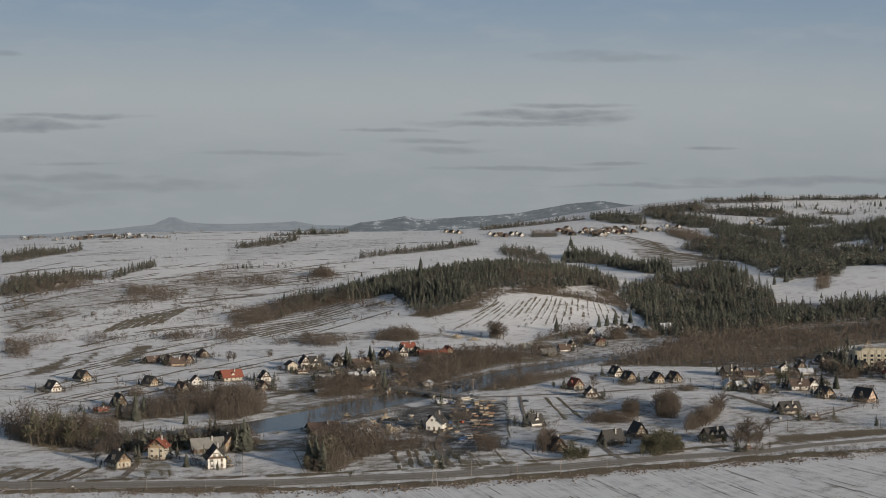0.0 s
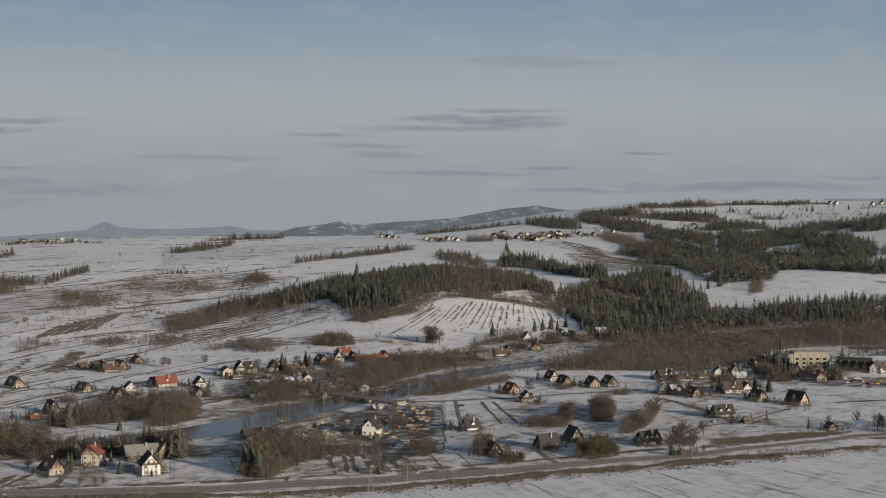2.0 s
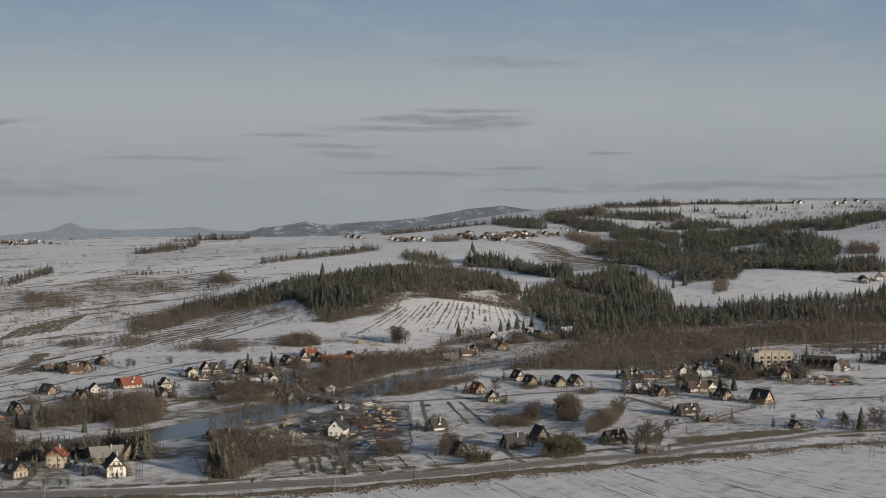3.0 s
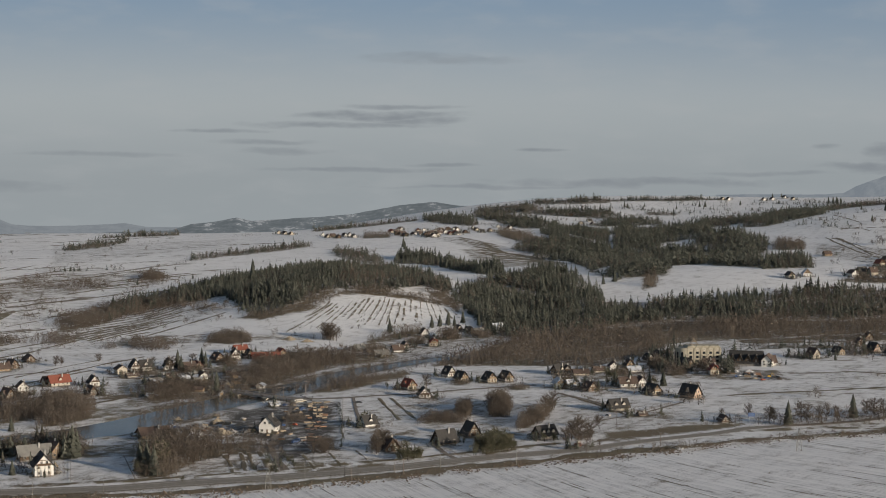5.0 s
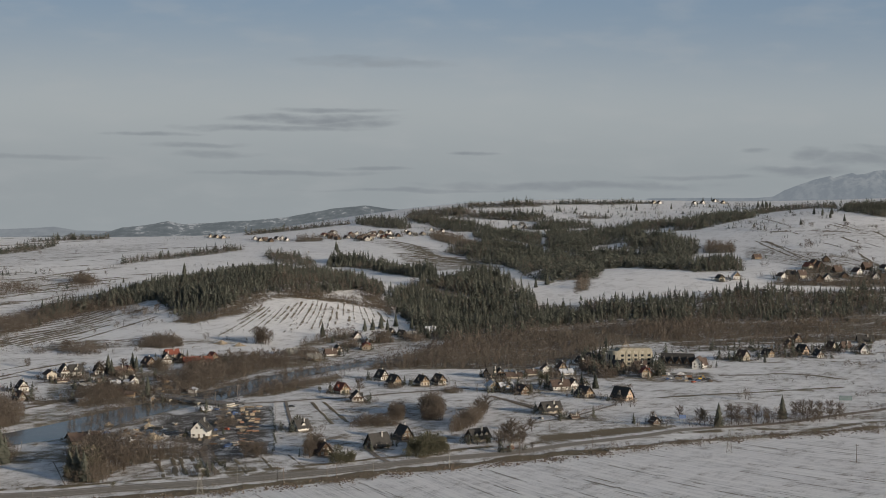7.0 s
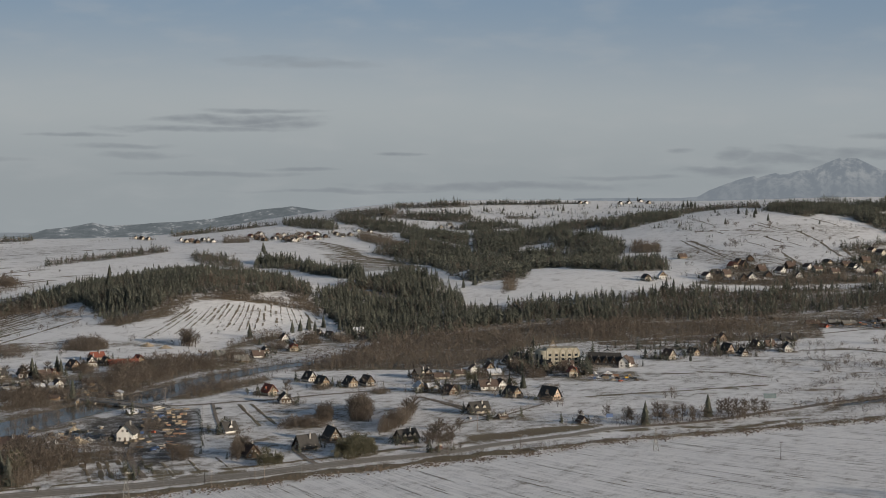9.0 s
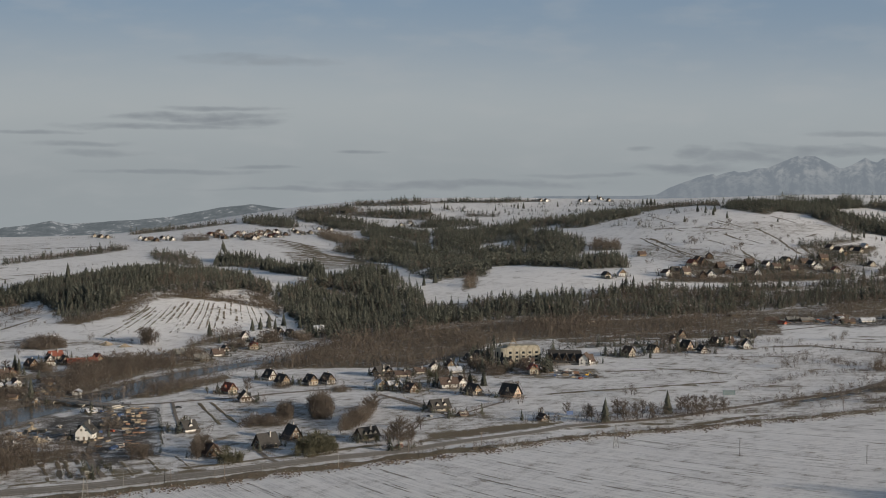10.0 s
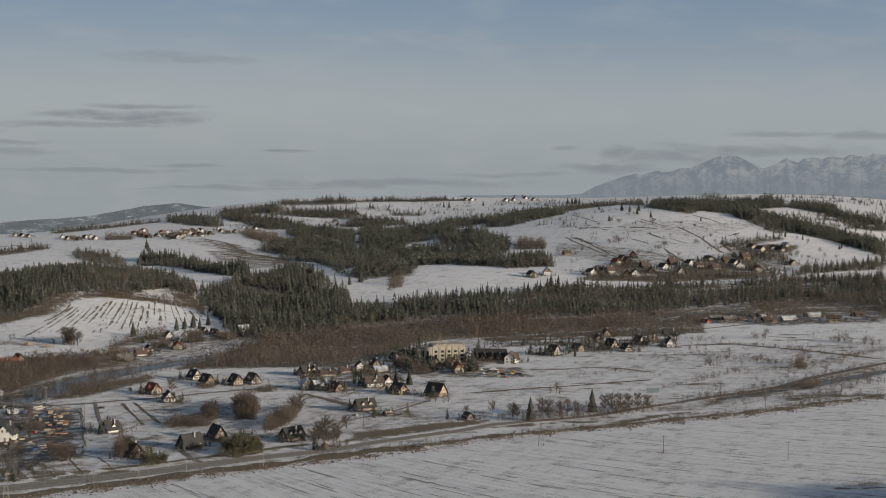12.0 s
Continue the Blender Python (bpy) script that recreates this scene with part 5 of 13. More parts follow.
hedge("mixed", 13.8, 9.2, 18.5, [(889, 3379), (895, 3326), (918, 3334)])
hedge("mixed", 13.8, 9.2, 18.5, [(623, 3540), (655, 3522), (688, 3505)])
hedge("mixed", 9.2, 9.2, 18.5, [(491, 3659), (501, 3652), (508, 3635)])
hedge("spruce", 13.8, 9.2, 18.5, [(500, 3848), (535, 3823), (564, 3756)])
hedge("spruce", 10.4, 9.2, 18.5, [(596, 3514), (611, 3485), (630, 3486)])
hedge("spruce", 11.5, 9.2, 18.5, [(913, 3530), (924, 3508), (942, 3516)])
hedge("spruce", 9.2, 9.2, 18.5, [(966, 3710), (991, 3689), (1015, 3668)])
hedge("spruce", 9.2, 9.2, 18.5, [(610, 3846), (645, 3804), (679, 3761)])
hedge("mixed", 12.7, 9.2, 18.5, [(649, 3626), (658, 3617), (667, 3603)])
hedge("mixed", 10.4, 9.2, 18.5, [(889, 3101), (890, 3063), (884, 3002)])
hedge("mixed", 10.4, 9.2, 18.5, [(973, 2768), (982, 2743), (995, 2728)])
hedge("mixed", 10.4, 9.2, 18.5, [(839, 3686), (850, 3673), (865, 3682)])
hedge("mixed", 12.7, 9.2, 18.5, [(766, 3597), (787, 3591), (803, 3558)])
hedge("mixed", 11.5, 9.2, 18.5, [(834, 3736), (867, 3700), (906, 3691)])
hedge("mixed", 9.2, 9.2, 18.5, [(600, 3839), (625, 3795), (653, 3770)])
hedge("spruce", 9.2, 9.2, 18.5, [(710, 3839), (725, 3842), (737, 3826)])
hedge("mixed", 10.4, 9.2, 18.5, [(766, 3571), (801, 3549), (837, 3534)])
hedge("spruce", 9.2, 9.2, 18.5, [(979, 2753), (987, 2733), (991, 2702)])
hedge("spruce", 12.7, 9.2, 18.5, [(1070, 3500), (1097, 3467), (1112, 3397)])
hedge("mixed", 11.5, 9.2, 18.5, [(964, 3607), (1000, 3591), (1026, 3545)])
hedge("spruce", 10.4, 9.2, 18.5, [(517, 3599), (531, 3585), (545, 3565)])
hedge("mixed", 13.8, 9.2, 18.5, [(951, 3774), (975, 3755), (993, 3716)])
hedge("mixed", 10.4, 9.2, 18.5, [(455, 3476), (487, 3452), (516, 3419)])
hedge("mixed", 9.2, 9.2, 18.5, [(892, 2845), (905, 2812), (917, 2781)])
hedge("mixed", 12.7, 9.2, 18.5, [(552, 3750), (561, 3730), (575, 3744)])
hedge("mixed", 11.5, 9.2, 18.5, [(667, 3698), (686, 3683), (707, 3679)])
hedge("mixed", 11.5, 9.2, 18.5, [(1014, 3745), (1028, 3752), (1037, 3739)])
hedge("mixed", 11.5, 9.2, 18.5, [(988, 3696), (997, 3681), (1007, 3672)])
hedge("mixed", 9.2, 9.2, 18.5, [(1081, 3720), (1085, 3688), (1099, 3688)])
hedge("spruce", 13.8, 9.2, 18.5, [(948, 2639), (964, 2607), (984, 2587)])
hedge("spruce", 9.2, 9.2, 18.5, [(533, 3461), (540, 3428), (549, 3404)])
hedge("mixed", 10.4, 9.2, 18.5, [(740, 3513), (758, 3485), (785, 3499)])
hedge("spruce", 11.5, 9.2, 18.5, [(459, 3647), (483, 3604), (515, 3624)])
hedge("mixed", 11.5, 9.2, 18.5, [(530, 3579), (540, 3573), (546, 3536)])
hedge("spruce", 12.7, 9.2, 18.5, [(936, 3406), (937, 3360), (944, 3337)])
hedge("mixed", 13.8, 9.2, 18.5, [(923, 2713), (944, 2689), (960, 2651)])
hedge("mixed", 13.8, 9.2, 18.5, [(657, 3627), (677, 3599), (702, 3598)])
hedge("mixed", 11.5, 9.2, 18.5, [(553, 3881), (574, 3855), (596, 3832)])
hedge("mixed", 12.7, 9.2, 18.5, [(771, 3899), (788, 3897), (798, 3858)])
hedge("mixed", 12.7, 9.2, 18.5, [(742, 3666), (770, 3658), (793, 3630)])
hedge("mixed", 10.4, 9.2, 18.5, [(787, 3895), (809, 3862), (832, 3837)])
hedge("spruce", 10.4, 9.2, 18.5, [(1063, 3383), (1072, 3334), (1091, 3321)])
hedge("spruce", 10.4, 9.2, 18.5, [(449, 3540), (457, 3516), (467, 3511)])
hedge("mixed", 13.8, 9.2, 18.5, [(1081, 3465), (1102, 3417), (1128, 3387)])
hedge("mixed", 13.8, 9.2, 18.5, [(1024, 3562), (1036, 3540), (1045, 3508)])
hedge("mixed", 12.7, 9.2, 18.5, [(1117, 3617), (1134, 3620), (1138, 3581)])
hedge("spruce", 10.4, 9.2, 18.5, [(966, 2918), (979, 2859), (986, 2789)])
hedge("mixed", 12.7, 9.2, 18.5, [(1036, 3637), (1049, 3611), (1074, 3622)])
hedge("mixed", 12.7, 9.2, 18.5, [(705, 3738), (729, 3715), (758, 3719)])
hedge("mixed", 10.4, 9.2, 18.5, [(605, 3895), (630, 3877), (649, 3827)])
hedge("mixed", 10.4, 9.2, 18.5, [(765, 3434), (798, 3408), (828, 3374)])
hedge("mixed", 13.8, 9.2, 18.5, [(891, 2835), (898, 2795), (901, 2746)])
hedge("spruce", 12.7, 9.2, 18.5, [(1263, 3548), (1263, 3486), (1291, 3504)])
hedge("mixed", 10.4, 9.2, 18.5, [(820, 3300), (822, 3208), (856, 3245)])
hedge("mixed", 12.7, 9.2, 18.5, [(1000, 3404), (1025, 3357), (1045, 3296)])
hedge("spruce", 11.5, 9.2, 18.5, [(754, 3904), (770, 3862), (799, 3889)])
hedge("spruce", 12.7, 9.2, 18.5, [(642, 3912), (664, 3867), (686, 3831)])
hedge("mixed", 10.4, 9.2, 18.5, [(745, 3502), (777, 3482), (801, 3428)])
hedge("spruce", 12.7, 9.2, 18.5, [(805, 3720), (826, 3699), (848, 3684)])
hedge("mixed", 11.5, 9.2, 18.5, [(873, 3577), (884, 3548), (904, 3553)])
hedge("spruce", 10.4, 9.2, 18.5, [(518, 3754), (537, 3752), (552, 3717)])
hedge("spruce", 12.7, 9.2, 18.5, [(586, 3840), (601, 3823), (617, 3812)])
hedge("spruce", 11.5, 9.2, 18.5, [(1169, 3333), (1185, 3302), (1119, 3049)])
hedge("mixed", 11.5, 9.2, 18.5, [(683, 3957), (693, 3946), (696, 3902)])
hedge("mixed", 13.8, 9.2, 18.5, [(1225, 3591), (1247, 3583), (1249, 3521)])
hedge("spruce", 13.8, 9.2, 13.8, [(1456, 2623), (1465, 2606), (1474, 2590)])
hedge("spruce", 13.8, 9.2, 13.8, [(1497, 2623), (1505, 2605), (1513, 2588)])
hedge("spruce", 13.8, 9.2, 13.8, [(1446, 2601), (1442, 2578), (1440, 2556)])
hedge("spruce", 13.8, 9.2, 13.8, [(1780, 2953), (1789, 2929), (1799, 2906)])
hedge("spruce", 13.8, 9.2, 13.8, [(1392, 2612), (1406, 2598), (1421, 2583)])
hedge("spruce", 13.8, 9.2, 13.8, [(1776, 3067), (1798, 3038), (1821, 3015)])
hedge("spruce", 13.8, 9.2, 13.8, [(1614, 2749), (1617, 2729), (1621, 2708)])
hedge("spruce", 13.8, 9.2, 13.8, [(1483, 2799), (1480, 2772), (1477, 2746)])
hedge("spruce", 13.8, 9.2, 13.8, [(1741, 2899), (1768, 2880), (1796, 2863)])
hedge("spruce", 13.8, 9.2, 13.8, [(1397, 2675), (1420, 2663), (1445, 2652)])
hedge("spruce", 13.8, 9.2, 13.8, [(1629, 2863), (1623, 2836), (1619, 2811)])
hedge("spruce", 13.8, 9.2, 13.8, [(1566, 2859), (1593, 2842), (1619, 2825)])
hedge("spruce", 13.8, 9.2, 13.8, [(1589, 2636), (1618, 2625), (1646, 2613)])
hedge("spruce", 13.8, 9.2, 13.8, [(1610, 3092), (1605, 3047), (1604, 3009)])
hedge("spruce", 13.8, 9.2, 13.8, [(1520, 3012), (1526, 2971), (1535, 2937)])
hedge("spruce", 13.8, 9.2, 13.8, [(1414, 2698), (1423, 2680), (1432, 2661)])
hedge("spruce", 13.8, 9.2, 13.8, [(1340, 2522), (1342, 2501), (1343, 2479)])
hedge("spruce", 13.8, 9.2, 13.8, [(1680, 2831), (1698, 2813), (1716, 2795)])
hedge("spruce", 13.8, 9.2, 13.8, [(1357, 2617), (1383, 2608), (1410, 2598)])
hedge("spruce", 13.8, 9.2, 13.8, [(1455, 2778), (1472, 2760), (1490, 2743)])
hedge("spruce", 13.8, 9.2, 13.8, [(1471, 2667), (1489, 2653), (1508, 2640)])
hedge("spruce", 13.8, 9.2, 13.8, [(1434, 2678), (1457, 2666), (1480, 2655)])
hedge("spruce", 13.8, 9.2, 13.8, [(1514, 2751), (1532, 2734), (1550, 2719)])
hedge("spruce", 13.8, 9.2, 13.8, [(1686, 3056), (1689, 3022), (1695, 2991)])
hedge("spruce", 13.8, 9.2, 13.8, [(1587, 2723), (1585, 2701), (1583, 2679)])
hedge("spruce", 13.8, 9.2, 13.8, [(1520, 2754), (1534, 2735), (1549, 2720)])
hedge("brown", 4.2, 4.6, 5.8, [(-592, 2454), (-575, 2468), (-558, 2482)])
hedge("brown", 3.3, 4.6, 5.8, [(-48, 2574), (-43, 2590), (-38, 2604)])
hedge("brown", 4.7, 4.6, 5.8, [(-282, 3308), (-250, 3345), (-218, 3387)])
hedge("brown", 5.3, 4.6, 5.8, [(-214, 3157), (-209, 3177), (-204, 3197)])
hedge("brown", 5.0, 4.6, 5.8, [(-385, 2761), (-370, 2788), (-355, 2812)])
hedge("brown", 5.7, 4.6, 5.8, [(-414, 2319), (-408, 2333), (-403, 2346)])
hedge("brown", 5.3, 4.6, 5.8, [(-258, 2957), (-241, 2974), (-224, 2992)])
hedge("brown", 5.7, 4.6, 5.8, [(-457, 2385), (-435, 2399), (-414, 2415)])
hedge("brown", 5.1, 4.6, 5.8, [(-485, 2295), (-471, 2308), (-457, 2322)])
hedge("brown", 5.1, 4.6, 5.8, [(-753, 2854), (-740, 2870), (-726, 2884)])
hedge("brown", 5.2, 4.6, 5.8, [(-529, 3397), (-527, 3464)])
hedge("brown", 5.0, 4.6, 5.8, [(-89, 2574), (-83, 2593), (-77, 2609)])
hedge("brown", 3.3, 4.6, 5.8, [(-116, 2970), (-98, 2980), (-80, 2991)])
hedge("brown", 2.7, 4.6, 5.8, [(-637, 2374), (-632, 2386), (-628, 2399)])
hedge("brown", 5.1, 4.6, 5.8, [(-88, 3253), (-60, 3271), (-32, 3290)])
hedge("brown", 4.7, 4.6, 5.8, [(-611, 2872), (-604, 2892), (-596, 2910)])
hedge("brown", 4.2, 4.6, 5.8, [(-21, 2416), (-6, 2430), (9, 2444)])
hedge("brown", 3.1, 4.6, 5.8, [(-399, 2373), (-392, 2388), (-384, 2402)])
hedge("brown", 4.8, 4.6, 5.8, [(-265, 3043), (-233, 3059), (-202, 3075)])
hedge("brown", 3.7, 4.6, 5.8, [(-356, 2501), (-336, 2522), (-316, 2544)])
hedge("brown", 3.5, 4.6, 5.8, [(-299, 2307), (-293, 2320), (-288, 2330)])
hedge("brown", 2.7, 4.6, 5.8, [(-160, 2886), (-131, 2897), (-101, 2904)])
hedge("brown", 3.6, 4.6, 5.8, [(-760, 2931), (-746, 2945), (-732, 2959)])
hedge("brown", 5.5, 4.6, 5.8, [(-610, 2757), (-586, 2775), (-563, 2796)])
hedge("brown", 2.9, 4.6, 5.8, [(-325, 3039), (-305, 3059), (-285, 3077)])
hedge("brown", 2.9, 4.6, 5.8, [(-614, 2310), (-607, 2322), (-600, 2332)])
hedge("brown", 2.9, 4.6, 5.8, [(-168, 3226), (-157, 3250), (-145, 3275)])
hedge("brown", 2.5, 4.6, 5.8, [(-78, 2463), (-70, 2477), (-62, 2493)])
hedge("brown", 4.7, 4.6, 5.8, [(-88, 3193), (-62, 3205), (-36, 3220)])
hedge("brown", 4.0, 2.8, 8.1, [(-276, 1633), (-271, 1648), (-268, 1669)])
hedge("brown", 3.9, 2.8, 8.1, [(-304, 1930), (-298, 1949), (-293, 1976)])
hedge("brown", 5.5, 2.8, 8.1, [(-294, 1385), (-288, 1394), (-283, 1406)])
hedge("brown", 6.5, 2.8, 8.1, [(-327, 2080), (-316, 2100), (-306, 2130)])
hedge("brown", 6.7, 2.8, 8.1, [(-224, 1623), (-214, 1638), (-205, 1657)])
hedge("brown", 3.0, 2.8, 8.1, [(-426, 1858), (-423, 1875), (-423, 1904)])
hedge("brown", 4.5, 2.8, 8.1, [(-463, 1950), (-465, 1968), (-468, 1996)])
hedge("brown", 5.8, 2.8, 8.1, [(-453, 1603), (-444, 1610), (-436, 1625)])
hedge("brown", 6.1, 2.8, 8.1, [(-400, 1462), (-398, 1469), (-397, 1480)])
hedge("brown", 6.8, 2.8, 8.1, [(-252, 1596), (-247, 1609), (-243, 1628)])
hedge("brown", 3.2, 2.8, 8.1, [(-335, 1380), (-333, 1387), (-332, 1399)])
hedge("brown", 3.6, 2.8, 8.1, [(-483, 2002), (-474, 2021), (-466, 2050)])
hedge("brown", 6.1, 2.8, 8.1, [(-308, 1796), (-305, 1815), (-302, 1839)])
hedge("brown", 3.5, 2.8, 8.1, [(-317, 1796), (-309, 1818), (-302, 1847)])
hedge("brown", 6.0, 2.8, 8.1, [(-408, 1479), (-399, 1485), (-392, 1498)])
hedge("brown", 5.2, 2.8, 8.1, [(-202, 1371), (-193, 1381), (-184, 1394)])
hedge("brown", 5.8, 2.8, 8.1, [(-384, 1539), (-379, 1546), (-376, 1561)])
hedge("brown", 3.5, 2.8, 8.1, [(-424, 1967), (-422, 1986), (-423, 2014)])
hedge("brown", 4.2, 2.8, 8.1, [(-213, 1511), (-206, 1522), (-201, 1539)])
hedge("brown", 3.7, 2.8, 8.1, [(-237, 1679), (-231, 1694), (-226, 1715)])
hedge("brown", 3.7, 2.8, 8.1, [(-149, 1677), (-142, 1684), (-135, 1695)])
hedge("brown", 5.9, 2.8, 8.1, [(-318, 1619), (-313, 1632), (-310, 1651)])
hedge("brown", 3.5, 2.8, 8.1, [(-332, 1520), (-325, 1530), (-319, 1543)])
hedge("brown", 6.2, 2.8, 8.1, [(-250, 2033), (-245, 2049), (-242, 2074)])
hedge("brown", 6.7, 2.8, 8.1, [(-455, 1748), (-451, 1761), (-449, 1780)])
hedge("brown", 6.2, 2.8, 8.1, [(-178, 1888), (-168, 1899), (-159, 1917)])
hedge("brown", 3.1, 2.8, 8.1, [(-320, 1747), (-319, 1763), (-318, 1786)])
hedge("brown", 5.3, 2.8, 8.1, [(-549, 1996), (-540, 2013), (-534, 2037)])
hedge("brown", 4.6, 2.8, 8.1, [(-368, 1359), (-360, 1368), (-351, 1378)])
hedge("brown", 5.9, 2.8, 8.1, [(-297, 1393), (-291, 1402), (-285, 1414)])
hedge("brown", 3.1, 2.8, 8.1, [(-363, 1462), (-358, 1469), (-354, 1480)])
hedge("brown", 3.9, 2.8, 8.1, [(-484, 1765), (-482, 1778), (-482, 1798)])
hedge("brown", 3.3, 2.8, 8.1, [(-182, 1726), (-179, 1739), (-176, 1757)])
hedge("brown", 3.2, 2.8, 8.1, [(-450, 1650), (-446, 1661), (-443, 1676)])
hedge("brown", 4.8, 2.8, 8.1, [(-315, 1723), (-315, 1738), (-316, 1758)])
hedge("brown", 4.6, 2.8, 8.1, [(-465, 1840), (-457, 1855), (-451, 1881)])
hedge("brown", 5.4, 2.8, 8.1, [(-334, 1559), (-326, 1570), (-319, 1586)])
hedge("brown", 6.7, 2.8, 8.1, [(-147, 1497), (-142, 1505), (-138, 1520)])
hedge("brown", 4.4, 2.8, 8.1, [(-517, 1843), (-517, 1859), (-520, 1884)])
hedge("brown", 4.3, 2.8, 8.1, [(-357, 1664), (-351, 1680), (-346, 1701)])
hedge("brown", 6.8, 2.8, 8.1, [(-284, 1499), (-275, 1511), (-266, 1527)])
hedge("brown", 6.2, 2.8, 8.1, [(-353, 1669), (-343, 1685), (-334, 1710)])
hedge("brown", 4.6, 2.8, 8.1, [(-224, 1993), (-219, 2010), (-214, 2033)])
hedge("brown", 4.5, 2.8, 8.1, [(-360, 1610), (-350, 1625), (-341, 1643)])
hedge("brown", 5.1, 2.8, 8.1, [(-321, 1739), (-315, 1756), (-310, 1783)])
hedge("brown", 6.2, 2.8, 8.1, [(-491, 1978), (-482, 1995), (-476, 2023)])
EDGE = [(-226, 735), (-210, 735), (-143, 733), (-76, 733), (-49, 735), (-23, 740), (4, 748), (32, 758), (60, 768), (90, 782), (120, 795), (151, 804), (183, 815), (215, 827), (237, 840), (256, 849), (275, 856), (313, 865), (352, 873), (394, 885), (437, 895), (484, 910), (577, 950), (619, 966)]
BARE_FIELDS.append((0.32, 30, [(-1, 1010), (122, 1063), (194, 1036), (287, 1010), (256, 900), (162, 863), (65, 827), (-1, 844)]))
BARE_FIELDS.append((0.24, 30, [(90, 1215), (202, 1205), (325, 1155), (377, 1042), (277, 984), (178, 1063), (83, 1119)]))
BARE_FIELDS.append((0.4, 20, [(-38, 1255), (111, 1414), (230, 1529), (226, 1430), (98, 1256), (-10, 1184)]))
BARE_FIELDS.append((0.27, 20, [(-215, 754), (-135, 766), (-80, 778), (-75, 845), (-120, 862), (-176, 828), (-246, 862)]))
wood("evergreen", 3.0, 8.1, [(105, 831), (116, 828), (132, 842), (135, 874), (124, 885), (110, 863)])
wood("brown", 4.7, 5.8, [(105, 831), (116, 828), (132, 842), (135, 874), (124, 885), (110, 863)])
wood("evergreen", 2.8, 5.2, [(62, 814), (76, 820), (78, 834), (65, 833)])
wood("spruce", 5.8, 15.0, [(-114, 840), (-102, 844), (-105, 866), (-116, 862)])
wood("brown", 3.2, 6.9, [(-167, 858), (-136, 861), (-140, 885), (-155, 880)])
wood("spruce", 7.4, 10.4, [(-133, 872), (-123, 871), (-126, 891), (-135, 890)])
wood("brown", 3.0, 5.8, [(-13, 844), (5, 844), (2, 880), (-12, 878)])
wood("brown", 3.8, 3.5, [(-121, 1063), (-94, 1062), (-89, 1090), (-120, 1091)])
wood("brown", 3.8, 3.5, [(-64, 952), (-30, 976), (-30, 998), (-62, 974)])
BARE_FIELDS.append((0.45, 0, [(-106, 845), (-73, 845), (-73, 891), (-110, 881)]))
BARE_FIELDS.append((0.45, 0, [(-173, 859), (-114, 862), (-117, 888), (-174, 881)]))
hedge("brown", 1.5, 1.4, 3.5, [(-210, 735), (-157, 738), (-104, 743), (-51, 754), (4, 770), (62, 792), (123, 815), (188, 839)])
hedge("brown", 2.3, 2.9, 3.5, [(-218, 764), (-163, 765), (-108, 772), (-52, 784)])
wood("brown", 5.7, 6.9, [(698, 1849), (811, 1826), (962, 1844), (1002, 1920), (840, 1892), (719, 1903)])
wood("mixed", 8.1, 8.1, [(877, 2013), (1000, 2053), (1056, 1989), (1136, 2141), (1041, 2138)])
wood("brown", 4.7, 6.9, [(410, 1360), (463, 1357), (525, 1360), (640, 1374), (657, 1410), (550, 1425), (421, 1396)])
wood("mixed", 8.1, 10.4, [(411, 1313), (456, 1320), (501, 1299), (514, 1332), (468, 1355), (425, 1357)])
STRIPS.append((7.3, 0.39, [(470, 1382), (494, 1380), (518, 1380)]))
STRIPS.append((6.6, 0.43, [(672, 1303), (706, 1298), (738, 1288)]))
STRIPS.append((2.0, 0.38, [(427, 986), (434, 978), (446, 981)]))
STRIPS.append((4.4, 0.45, [(508, 1229), (545, 1222), (579, 1209)]))
STRIPS.append((3.3, 0.35, [(568, 1005), (582, 997), (596, 988)]))
STRIPS.append((3.3, 0.38, [(515, 1008), (535, 997), (558, 992)]))
STRIPS.append((4.5, 0.47, [(622, 1277), (633, 1273), (645, 1274)]))
STRIPS.append((5.1, 0.37, [(521, 973), (549, 962), (583, 961)]))
STRIPS.append((3.9, 0.46, [(547, 1133), (574, 1126), (595, 1110)]))
STRIPS.append((8.6, 0.38, [(668, 1334), (689, 1326), (707, 1312)]))
STRIPS.append((4.5, 0.36, [(463, 1046), (481, 1040), (503, 1043)]))
STRIPS.append((6.1, 0.44, [(745, 1302), (758, 1294), (772, 1286)]))
STRIPS.append((5.0, 0.35, [(475, 1049), (489, 1043), (503, 1038)]))
STRIPS.append((7.6, 0.39, [(494, 1361), (522, 1342), (554, 1334)]))
STRIPS.append((2.6, 0.37, [(502, 970), (518, 966), (535, 966)]))
STRIPS.append((4.6, 0.38, [(477, 1373), (512, 1359), (553, 1360)]))
STRIPS.append((5.0, 0.51, [(651, 1226), (664, 1219), (681, 1219)]))
STRIPS.append((5.2, 0.37, [(497, 1156), (523, 1144), (552, 1141)]))
STRIPS.append((5.3, 0.37, [(392, 1073), (417, 1063), (443, 1057)]))
STRIPS.append((4.8, 0.42, [(707, 1312), (730, 1306), (758, 1306)]))
STRIPS.append((6.4, 0.35, [(569, 1129), (582, 1120), (596, 1115)]))
STRIPS.append((3.1, 0.42, [(484, 1006), (496, 1000), (512, 1000)]))
STRIPS.append((4.3, 0.41, [(630, 1187), (645, 1184), (658, 1177)]))
STRIPS.append((6.4, 0.52, [(697, 1344), (715, 1339), (734, 1335)]))
STRIPS.append((6.6, 0.34, [(530, 1324), (542, 1321), (553, 1319)]))
STRIPS.append((4.6, 0.42, [(420, 1245), (448, 1231), (480, 1228)]))
